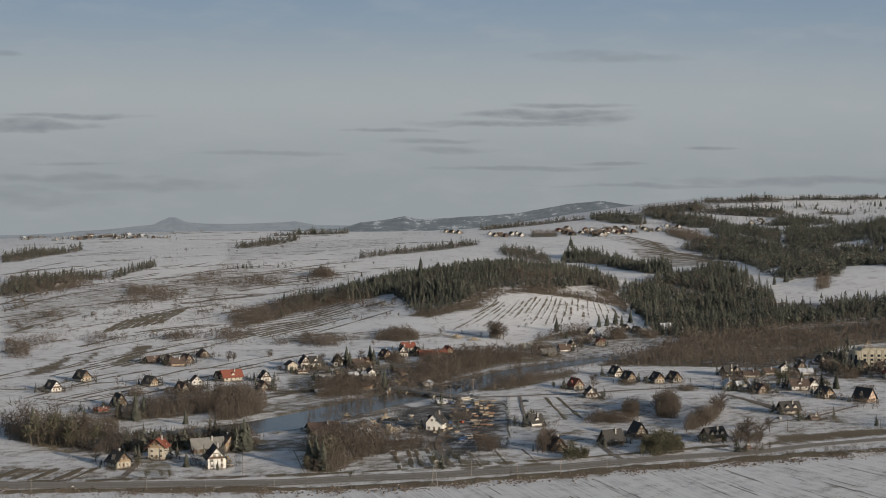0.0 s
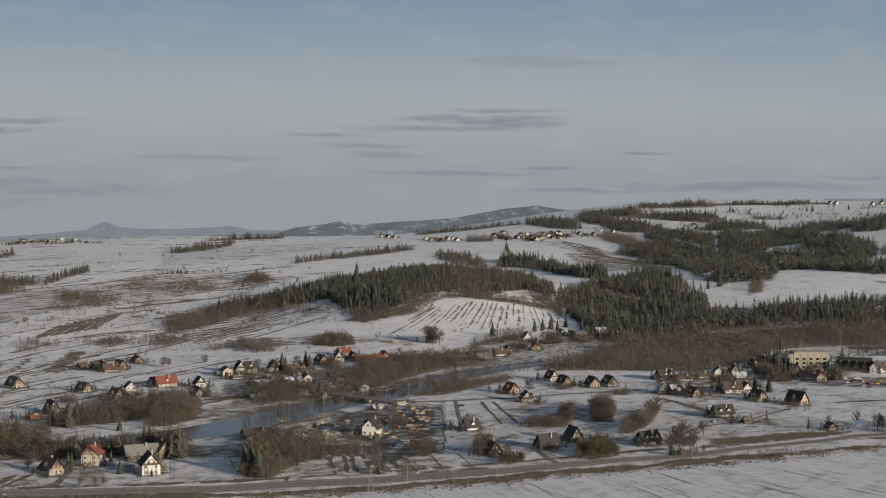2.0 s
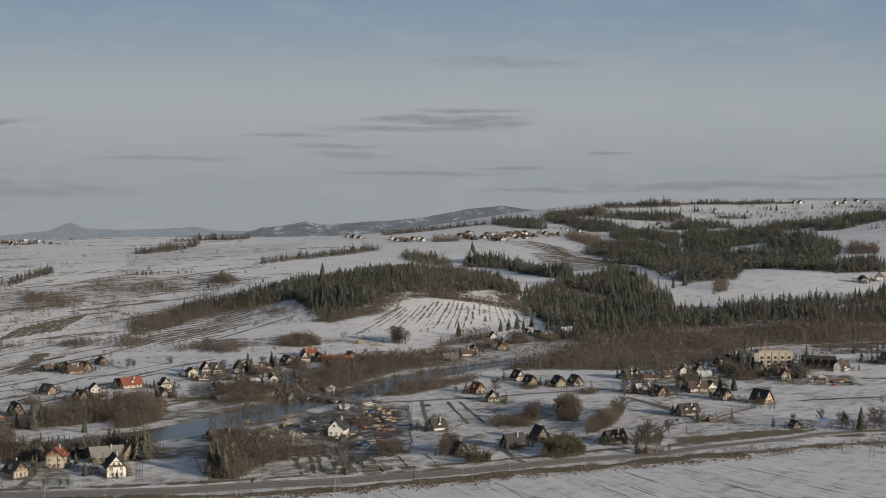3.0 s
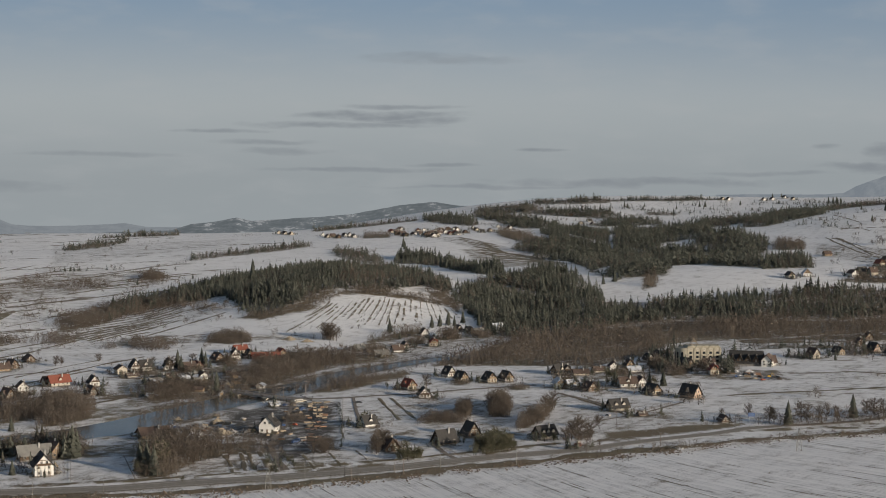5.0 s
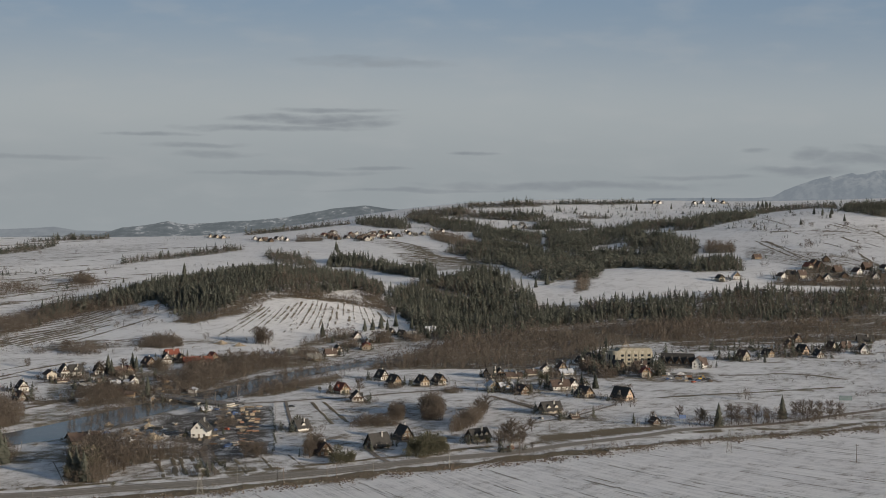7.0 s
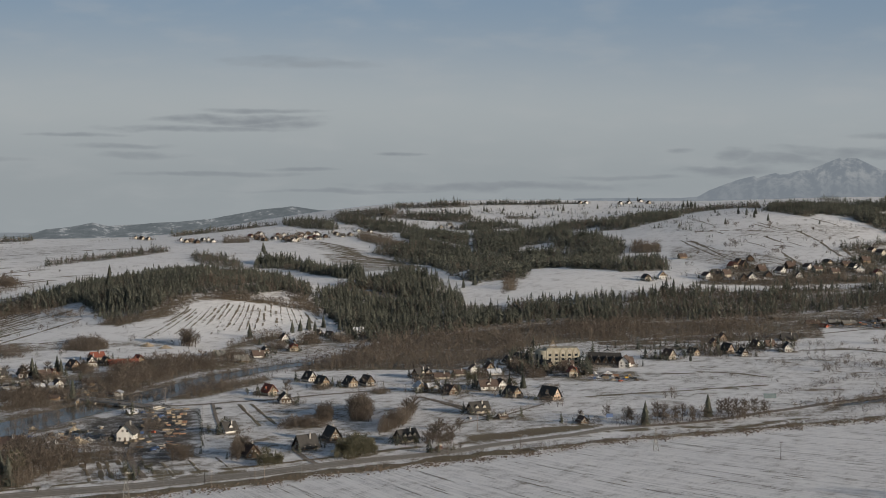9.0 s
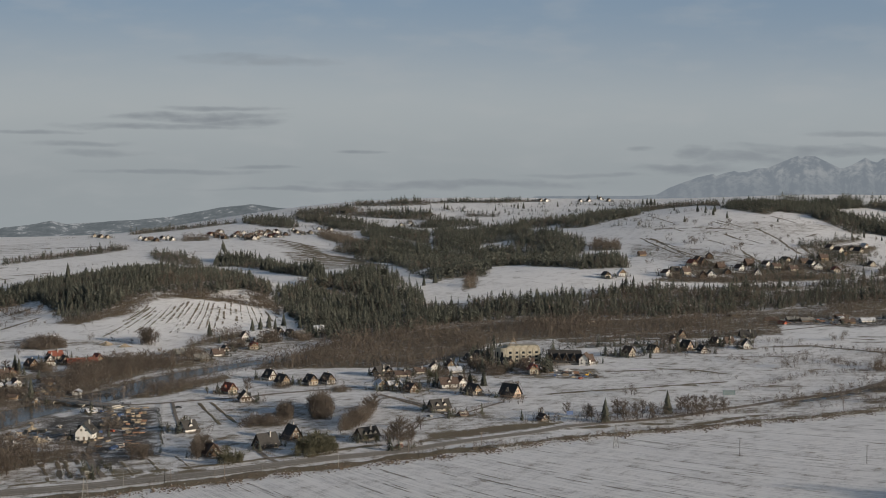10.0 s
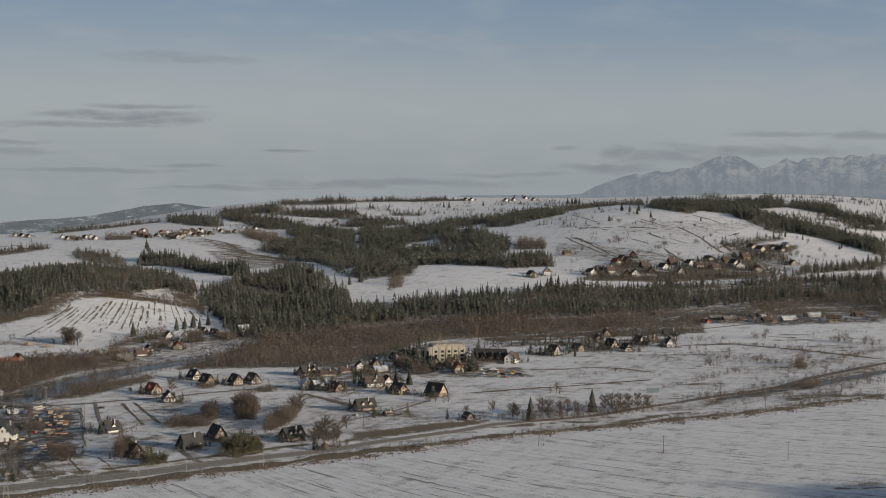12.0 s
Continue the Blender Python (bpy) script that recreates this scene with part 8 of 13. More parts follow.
wood("brown", 3.0, 6.9, [(113, 1377), (122, 1371), (133, 1380), (136, 1409), (126, 1416), (115, 1405)])
wood("brown", 3.0, 6.9, [(144, 1415), (156, 1409), (170, 1420), (174, 1452), (162, 1457), (147, 1445)])
wood("brown", 3.0, 6.9, [(179, 1431), (189, 1422), (200, 1432), (205, 1466), (195, 1473), (183, 1463)])
wood("brown", 3.0, 5.8, [(74, 1314), (83, 1305), (93, 1315), (95, 1341), (86, 1349), (76, 1340)])
wood("brown", 3.0, 5.8, [(-180, 1071), (-172, 1066), (-165, 1071), (-168, 1091), (-177, 1096), (-184, 1091)])
wood("brown", 3.0, 4.6, [(-216, 1054), (-207, 1050), (-201, 1055), (-204, 1075), (-213, 1079), (-220, 1074)])
wood("brown", 3.0, 5.8, [(-152, 1087), (-143, 1083), (-136, 1088), (-138, 1109), (-147, 1114), (-155, 1109)])
wood("brown", 3.0, 5.8, [(-131, 1094), (-124, 1089), (-119, 1094), (-121, 1115), (-128, 1121), (-133, 1114)])
wood("brown", 3.0, 5.8, [(-168, 815), (-164, 812), (-161, 814), (-163, 826), (-167, 829), (-170, 827)])
wood("brown", 3.0, 4.6, [(-132, 803), (-128, 800), (-125, 802), (-126, 814), (-131, 818), (-134, 815)])
wood("mixed", 5.2, 9.2, [(366, 1208), (377, 1202), (389, 1203), (399, 1233), (388, 1239), (376, 1238)])
wood("mixed", 5.2, 9.2, [(415, 1245), (428, 1238), (442, 1237), (454, 1269), (441, 1278), (426, 1277)])
wood("mixed", 5.2, 9.2, [(468, 1266), (480, 1257), (496, 1258), (509, 1291), (496, 1298), (481, 1300)])
wood("mixed", 5.2, 9.2, [(514, 1289), (527, 1282), (543, 1282), (557, 1315), (544, 1324), (527, 1323)])
wood("mixed", 5.2, 9.2, [(559, 1306), (566, 1298), (578, 1299), (592, 1332), (585, 1340), (573, 1339)])
wood("mixed", 5.2, 9.2, [(302, 1168), (309, 1162), (319, 1163), (327, 1192), (318, 1196), (309, 1197)])
wood("mixed", 5.2, 9.2, [(333, 1159), (339, 1155), (347, 1157), (355, 1184), (349, 1190), (342, 1188)])
wood("evergreen", 2.8, 6.3, [(112, 839), (123, 835), (132, 844), (132, 862), (120, 870)])
wood("evergreen", 2.5, 5.8, [(64, 813), (78, 824), (78, 838), (67, 831)])
STRIPS.append((6.2, 0.42, [(-234, 761), (-217, 760), (-163, 765), (-108, 771), (-52, 784), (5, 800), (65, 823), (129, 850), (162, 863)]))
BARE_FIELDS.append((0.8, 0, [(183, 871), (212, 899), (244, 916), (285, 921), (274, 910), (242, 896), (215, 884)]))
wood("brown", 2.6, 10.4, [(-186, 832), (-160, 841), (-131, 852), (-104, 858), (-101, 884), (-130, 885), (-166, 872), (-189, 861)])
wood("spruce", 4.4, 12.7, [(-181, 837), (-149, 845), (-113, 855), (-115, 870), (-152, 863), (-184, 854)])
hedge("brown", 5.2, 2.0, 8.1, [(-80, 985), (-67, 1008), (-47, 1049), (-25, 1082), (-2, 1112), (23, 1144), (50, 1183), (77, 1214), (126, 1262)])
hedge("brown", 4.0, 2.0, 8.1, [(-78, 953), (-65, 974), (-46, 1013), (-24, 1044), (-2, 1072), (23, 1118), (49, 1155), (76, 1184), (123, 1230)])
hedge("brown", 5.8, 2.0, 8.1, [(-81, 993), (-68, 1018), (-48, 1061), (-25, 1094), (-2, 1124), (23, 1150), (50, 1191), (78, 1222), (127, 1270)])
wood("brown", 3.0, 6.9, [(-199, 1446), (-187, 1502), (-153, 1601), (-111, 1666), (-49, 1599), (-56, 1653), (-116, 1736), (-172, 1673), (-202, 1531)])
wood("brown", 3.0, 5.8, [(-353, 1714), (-321, 1712), (-296, 1755), (-316, 1855), (-363, 1938), (-385, 1891)])
wood("brown", 3.0, 4.6, [(-337, 2036), (-308, 2023), (-286, 2062), (-296, 2109), (-325, 2135), (-342, 2094)])
wood("brown", 3.0, 5.2, [(-275, 1979), (-236, 1968), (-202, 2002), (-212, 2071), (-254, 2119), (-284, 2079)])
wood("brown", 3.0, 5.8, [(-257, 1401), (-237, 1390), (-222, 1409), (-228, 1438), (-248, 1455), (-260, 1437)])
wood("brown", 3.0, 5.8, [(-206, 1405), (-188, 1393), (-174, 1411), (-184, 1471), (-205, 1520), (-216, 1499)])
wood("brown", 3.0, 5.8, [(-128, 1356), (-107, 1344), (-89, 1359), (-94, 1409), (-116, 1453), (-133, 1438)])
wood("brown", 3.0, 6.9, [(-63, 1401), (-41, 1387), (-20, 1400), (-22, 1436), (-43, 1469), (-62, 1459)])
wood("brown", 3.0, 8.1, [(-182, 2106), (-159, 2082), (-141, 2115), (-147, 2169), (-169, 2204), (-183, 2166)])
wood("brown", 3.0, 5.8, [(-362, 1274), (-345, 1262), (-335, 1277), (-355, 1344), (-383, 1403), (-391, 1388)])
wood("brown", 3.0, 4.6, [(-312, 1357), (-298, 1345), (-291, 1361), (-298, 1388), (-311, 1406), (-316, 1390)])
wood("brown", 3.0, 8.1, [(-518, 1826), (-459, 1788), (-417, 1819), (-443, 1921), (-516, 2011), (-558, 1983)])
wood("brown", 3.0, 3.5, [(-292, 1669), (-281, 1656), (-277, 1685), (-282, 1703), (-289, 1704), (-290, 1677)])
wood("brown", 3.0, 4.6, [(-400, 1549), (-386, 1536), (-379, 1552), (-388, 1579), (-402, 1598), (-405, 1581)])
wood("brown", 3.0, 4.6, [(-156, 1373), (-142, 1361), (-132, 1378), (-136, 1395), (-147, 1404), (-155, 1385)])
wood("brown", 3.0, 4.6, [(-356, 1550), (-346, 1538), (-343, 1557), (-349, 1574), (-356, 1582), (-356, 1564)])
wood("pine", 8.1, 12.7, [(-170, 845), (-141, 852), (-107, 859), (-109, 873), (-144, 870), (-174, 863)])
hedge("mixed", 7.0, 4.6, 6.9, [(1057, 2872), (1055, 2842)])
hedge("brown", 7.4, 4.6, 6.9, [(1216, 2524), (1216, 2518)])
hedge("brown", 6.6, 4.6, 6.9, [(943, 2487), (947, 2475)])
hedge("mixed", 6.1, 4.6, 6.9, [(1035, 2214), (1036, 2207)])
hedge("brown", 8.9, 4.6, 6.9, [(941, 2229), (941, 2223)])
hedge("mixed", 8.4, 4.6, 6.9, [(1259, 2590), (1261, 2585)])
hedge("brown", 8.2, 4.6, 6.9, [(1083, 2273), (1086, 2267)])
hedge("brown", 5.9, 4.6, 6.9, [(1116, 2353), (1121, 2346)])
hedge("mixed", 8.2, 4.6, 6.9, [(1116, 2483), (1118, 2475)])
hedge("brown", 9.1, 4.6, 6.9, [(972, 2256), (970, 2247)])
hedge("brown", 7.3, 4.6, 6.9, [(1113, 2604), (1114, 2595)])
hedge("brown", 5.9, 4.6, 6.9, [(951, 2563), (953, 2552)])
hedge("brown", 10.4, 4.6, 6.9, [(1204, 2532), (1207, 2526)])
hedge("brown", 8.8, 4.6, 6.9, [(975, 2270), (979, 2259)])
hedge("brown", 8.3, 4.6, 6.9, [(1169, 2363), (1175, 2357)])
hedge("mixed", 9.2, 4.6, 6.9, [(953, 2496), (953, 2490)])
hedge("brown", 9.5, 4.6, 6.9, [(1033, 2723), (1035, 2709)])
hedge("brown", 6.2, 4.6, 6.9, [(1163, 2359), (1163, 2352)])
hedge("mixed", 9.9, 4.6, 6.9, [(1127, 2754), (1130, 2740)])
hedge("mixed", 5.9, 4.6, 6.9, [(1008, 2444), (1009, 2437)])
hedge("brown", 7.7, 4.6, 6.9, [(1390, 2818), (1388, 2810)])
hedge("mixed", 6.1, 4.6, 6.9, [(1195, 2667), (1201, 2659)])
hedge("brown", 9.6, 4.6, 6.9, [(922, 2423), (925, 2413)])
hedge("brown", 6.5, 4.6, 6.9, [(1169, 2511), (1173, 2505)])
hedge("mixed", 7.5, 4.6, 6.9, [(1106, 2269), (1109, 2263)])
hedge("brown", 9.5, 4.6, 6.9, [(1111, 2731), (1112, 2720)])
hedge("brown", 7.4, 4.6, 6.9, [(1035, 2803), (1037, 2783)])
hedge("mixed", 7.2, 4.6, 6.9, [(999, 2158), (1003, 2152)])
hedge("brown", 7.4, 4.6, 6.9, [(926, 2538), (926, 2530)])
hedge("brown", 6.2, 4.6, 6.9, [(1209, 2623), (1216, 2618)])
hedge("brown", 7.6, 4.6, 6.9, [(897, 2276), (900, 2264)])
hedge("brown", 9.2, 4.6, 6.9, [(1018, 2739), (1021, 2721)])
hedge("brown", 6.1, 4.6, 6.9, [(983, 2705), (983, 2692)])
hedge("brown", 9.3, 4.6, 6.9, [(1001, 2456), (1002, 2447)])
hedge("brown", 9.1, 4.6, 6.9, [(1049, 2274), (1053, 2265)])
hedge("brown", 9.7, 4.6, 6.9, [(1226, 2551), (1234, 2547)])
hedge("mixed", 7.4, 4.6, 6.9, [(1249, 2811), (1252, 2801)])
hedge("mixed", 7.4, 4.6, 6.9, [(1153, 2530), (1157, 2521)])
hedge("mixed", 7.4, 4.6, 6.9, [(1067, 2550), (1070, 2540)])
hedge("brown", 9.7, 4.6, 6.9, [(1263, 2664), (1265, 2658)])
hedge("mixed", 7.5, 4.6, 6.9, [(892, 2247), (896, 2237)])
hedge("brown", 6.0, 4.6, 6.9, [(1009, 2672), (1010, 2661)])
hedge("mixed", 8.4, 4.6, 6.9, [(1135, 2573), (1140, 2564)])
hedge("brown", 9.7, 4.6, 6.9, [(971, 2397), (973, 2387)])
hedge("mixed", 8.1, 4.6, 6.9, [(906, 2220), (909, 2210)])
hedge("brown", 6.3, 4.6, 6.9, [(888, 2228), (889, 2219)])
STRIPS.append((3.7, 0.61, [(1086, 2635), (1087, 2583), (1084, 2523)]))
STRIPS.append((3.4, 0.61, [(977, 2386), (978, 2349), (974, 2302)]))
STRIPS.append((3.2, 0.61, [(859, 2153), (858, 2102), (851, 2038)]))
STRIPS.append((2.9, 0.61, [(905, 2482), (906, 2409), (900, 2324)]))
STRIPS.append((3.4, 0.61, [(902, 2131), (901, 2079), (895, 2017)]))
STRIPS.append((5.4, 0.61, [(1230, 2706), (1232, 2649), (1228, 2581)]))
STRIPS.append((3.2, 0.61, [(849, 2208), (846, 2137), (836, 2052)]))
STRIPS.append((3.3, 0.61, [(829, 2124), (827, 2082), (821, 2030)]))
STRIPS.append((3.7, 0.61, [(1039, 2842), (1027, 2738), (1018, 2645)]))
STRIPS.append((3.1, 0.61, [(988, 2590), (988, 2555), (987, 2515)]))
STRIPS.append((3.6, 0.61, [(1033, 2362), (1034, 2333), (1032, 2297)]))
STRIPS.append((3.2, 0.61, [(901, 2183), (900, 2149), (896, 2110)]))
STRIPS.append((3.9, 0.61, [(1101, 2650), (1102, 2596), (1098, 2530)]))
STRIPS.append((3.2, 0.61, [(929, 2219), (929, 2174), (924, 2119)]))
wood("brown", 3.8, 6.9, [(-44, 1553), (-2, 1540), (38, 1578), (70, 1661), (106, 1669), (136, 1668), (183, 1650), (193, 1687), (139, 1696), (71, 1689), (38, 1608), (-2, 1578)])
YARDS += [(-271, 1082), (-263, 1136), (-233, 1248), (-218, 1240), (-210, 1229), (-205, 1245), (-209, 1112), (-180, 1074), (-174, 1099), (-155, 1139), (-130, 1135), (-126, 1088), (-211, 1013), (-217, 988), (-162, 1142), (-198, 1286), (-167, 800), (-117, 799), (-128, 843), (-118, 848), (-117, 1201), (-108, 1217), (-100, 1219), (-83, 1226), (-67, 1223), (-61, 1229), (-47, 1271), (-33, 1289), (-30, 1329), (-22, 1297), (-8, 1289), (4, 1297), (-4, 919), (55, 934), (62, 848), (93, 1095), (100, 1053), (129, 1163), (135, 1134), (155, 1128)]
YARDS += [(168, 1132), (71, 1336), (87, 1295), (103, 1325), (112, 1357), (136, 1433), (138, 1369), (148, 1424), (174, 1485), (183, 1474), (191, 1468), (214, 1501), (224, 1462), (155, 1425), (214, 1167), (220, 1169), (229, 1159), (200, 1092), (209, 1088), (218, 1072), (246, 1175), (259, 1181), (276, 1202), (273, 1174), (249, 1091), (260, 1095), (258, 1052), (280, 1034), (218, 981), (153, 880), (94, 868), (112, 894), (300, 1238), (314, 1261), (-151, 825), (321, 1200), (339, 1199), (330, 1153), (390, 1207), (442, 1250)]
YARDS += [(471, 1270), (508, 1286), (511, 1258), (544, 1309), (562, 1321), (562, 1281), (598, 1361), (540, 1380), (272, 928), (228, 957), (515, 1336), (349, 1282), (666, 1911), (725, 1907), (757, 1922), (777, 1884), (816, 1923), (850, 1962), (851, 1906), (905, 1968), (963, 2062), (921, 1949), (969, 1993), (1024, 2068), (969, 1921), (840, 2087), (876, 2132), (810, 2235), (1139, 2203), (1088, 2125), (1179, 2241), (1059, 1991), (809, 2031), (835, 1993), (904, 1997), (979, 2037), (962, 1958), (746, 1931), (830, 2043), (1099, 2170)]
YARDS += [(1107, 2214), (1134, 2174), (887, 2016), (764, 1879), (639, 1895), (332, 3146), (373, 3218), (307, 3234), (298, 2936), (365, 3301), (236, 3038), (306, 3058), (327, 3185), (246, 2989), (358, 3261), (288, 2996), (320, 3055), (246, 3031), (242, 3115), (269, 3340), (267, 3024), (350, 3049), (290, 2955), (335, 3005), (350, 3002), (281, 3042), (233, 3153), (381, 3298), (304, 2952), (291, 3198), (335, 3079), (367, 3218), (250, 3081), (266, 3343), (340, 3224), (300, 2971), (293, 3016), (295, 2955), (263, 3345), (94, 3108)]
YARDS += [(101, 3034), (111, 3047), (120, 2999), (134, 3055), (145, 3070), (150, 3000), (7, 3301), (19, 3258), (32, 3213), (413, 3215), (410, 3102), (437, 3176), (485, 3391), (373, 3073), (425, 3354), (687, 3604), (677, 3435), (705, 3479), (695, 3395), (502, 3340), (-711, 3144), (-690, 3255), (-577, 3118), (-696, 3231), (-621, 3216), (-613, 3191), (-615, 3125), (-654, 3258), (-743, 3305), (-769, 3112), (-751, 3169), (-695, 3180), (-636, 3131), (-897, 3478), (-721, 3173), (-1071, 4003), (-690, 3177), (-651, 3116), (-722, 3105), (-553, 3114)]
YARDS += [(-725, 3176), (-680, 3196), (-655, 3160), (-859, 3227), (-667, 3188), (-914, 3467), (-461, 1906), (-456, 1897), (-464, 1897), (-456, 1942), (-465, 1880), (1100, 3777), (1113, 3771), (1184, 3712), (1256, 3774), (1248, 3684), (1207, 3717), (666, 1552), (682, 1492), (704, 1490), (714, 1478), (763, 1498), (748, 1456), (773, 1461), (814, 1483), (865, 1478), (822, 1456), (-70, 905), (-84, 1073), (-67, 1160), (-54, 1163), (-34, 1188), (-37, 1073), (-84, 1141), (-107, 1182), (-1, 1022), (-62, 1181), (-78, 1174), (-2, 803), (167, 851)]


build_hedges()


# ---- the ground, one sheet to the horizon ----
def build_ground():
    az = np.radians(np.concatenate([np.arange(-180, -18, 6), np.arange(-18, 33, 0.17), np.arange(33, 180, 6)]))
    rad = np.concatenate([[0, 150, 300, 420], 520 * np.exp(np.arange(0, 470) * 0.0048), [4950]])
    A, R = np.meshgrid(az, rad)
    x, y = (R * np.sin(A)).ravel(), (R * np.cos(A)).ravel()
    z = ground_z(x, y)
    dip, stony = 0.0 * x, 0.0 * x
    for pts, widths in RIVERS:
        for i in range(len(pts) - 1):
            d = off_line(pts[i:i + 2], x, y)
            dip = np.maximum(dip, np.clip(2.6 - 1.75 * d / widths[i], 0, 1))
            stony = np.maximum(stony, np.clip(2.3 - d / widths[i], 0, 1))
    z = z - 0.9 * dip
    na, nr = len(az), len(rad)
    i = (np.arange(nr - 1)[:, None] * na + np.arange(na)[None]).ravel()
    j = (np.arange(nr - 1)[:, None] * na + (np.arange(na)[None] + 1) % na).ravel()
    f = np.stack([i, j, j + na, i + na], -1)[:, ::-1]
    me = mesh_from("ground", np.stack([x, y, z], -1), f, GROUND, smooth=True)
    # near baseline raised: dimmer light on the valley snow put into the cover
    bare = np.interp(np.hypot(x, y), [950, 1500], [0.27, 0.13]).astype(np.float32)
    for poly, amount in WOOD_FLOORS:
        lo, hi = np.min(poly, 0) - 12, np.max(poly, 0) + 12
        k = np.nonzero((x > lo[0]) & (x < hi[0]) & (y > lo[1]) & (y < hi[1]))[0]
        soft = off_line(poly + poly[:1], x[k], y[k])
        edge = np.where(inside(poly, x[k], y[k]), soft, -soft)
        bare[k] = np.maximum(bare[k], amount * np.clip(0.3 + edge / 8.0, 0, 1))
    for poly in CLEARINGS:
        bare[inside(poly, x, y)] = 0.13
    for amount, soft_edge, poly in BARE_FIELDS:
        lo, hi = np.min(poly, 0) - 60, np.max(poly, 0) + 60
        k = np.nonzero((x > lo[0]) & (x < hi[0]) & (y > lo[1]) & (y < hi[1]))[0]
        soft = off_line(poly + poly[:1], x[k], y[k])
        edge = np.where(inside(poly, x[k], y[k]), soft, -soft)
        wide = 1.5 + 0.002 * np.hypot(x[k], y[k]) + soft_edge
        bare[k] = np.maximum(bare[k], amount * np.clip(0.5 + edge / wide, 0, 1))
    bare = np.maximum(bare, 0.46 * stony).astype(np.float32)
    for yx, yy in YARDS:
        k = np.nonzero((abs(x - yx) < 20) & (abs(y - yy) < 20))[0]
        bare[k] = np.maximum(bare[k], 0.55 * np.clip(1.6 - np.hypot(x[k] - yx, y[k] - yy) / 9.0, 0, 1))
    mud = np.zeros(len(x), np.float32)
    for amount, poly in MUD:
        lo, hi = np.min(poly, 0) - 12, np.max(poly, 0) + 12
        k = np.nonzero((x > lo[0]) & (x < hi[0]) & (y > lo[1]) & (y < hi[1]))[0]
        soft = off_line(poly + poly[:1], x[k], y[k])
        edge = np.where(inside(poly, x[k], y[k]), soft, -soft)
        mud[k] = np.maximum(mud[k], amount * np.clip(0.5 + edge / 16.0, 0, 1))
    bare = np.maximum(bare, 0.55 * mud)
    me.attributes.new("mud", 'FLOAT', 'POINT').data.foreach_set("value", mud)
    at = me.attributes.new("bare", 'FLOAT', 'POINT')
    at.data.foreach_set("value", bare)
    limit = np.interp(x, [p[0] for p in EDGE], [p[1] for p in EDGE])
    me.attributes.new("furrow", 'FLOAT', 'POINT').data.foreach_set("value", np.clip((limit - y) / 6.0, 0, 1).astype(np.float32) * (y > 0))
    # the furrows turn from one bearing to another along the field: a coordinate that is constant along each of them
    u = np.linspace(-600, 900, 1501)
    turn = np.clip((u - 115) / 290, 0, 1)
    fall = np.cumsum((FURROW[1] + (FURROW[3] - FURROW[1]) * turn) / (FURROW[0] + (FURROW[2] - FURROW[0]) * turn))
    me.attributes.new("row", 'FLOAT', 'POINT').data.foreach_set("value", ((y - np.interp(x, u, fall)) * 0.6).astype(np.float32))
    tagged(new("ground", me), "old snow over fields with dead grass showing through", "ground", kind="structure")


build_ground()


def ribbon(name, pts, width, lift, mat, step=6.0, level=None):
    """A strip along a polyline, laid on the ground."""
    p = np.array(pts, float)
    seg = np.hypot(*(p[1:] - p[:-1]).T)
    s = np.concatenate([[0], np.cumsum(seg)])
    q = np.arange(0, s[-1], step)
    cx, cy = np.interp(q, s, p[:, 0]), np.interp(q, s, p[:, 1])
    dx, dy = np.gradient(cx), np.gradient(cy)
    n = np.hypot(dx, dy)
    nx, ny = -dy / n, dx / n
    vs = []
    for k in (-0.5, -0.25, 0, 0.25, 0.5):
        wide = width if np.isscalar(width) else np.interp(q, s, width)
        X, Y = cx + nx * wide * k, cy + ny * wide * k
        vs.append(np.stack([X, Y, (ground_z(X, Y) if level is None else 0 * X + level) + lift], -1))
    m = len(q)
    v = np.concatenate(vs)
    i = np.concatenate([np.arange(m - 1) + r * m for r in range(4)])
    return mesh_from(name, v, np.stack([i, i + 1, i + 1 + m, i + m], -1), mat, smooth=True)


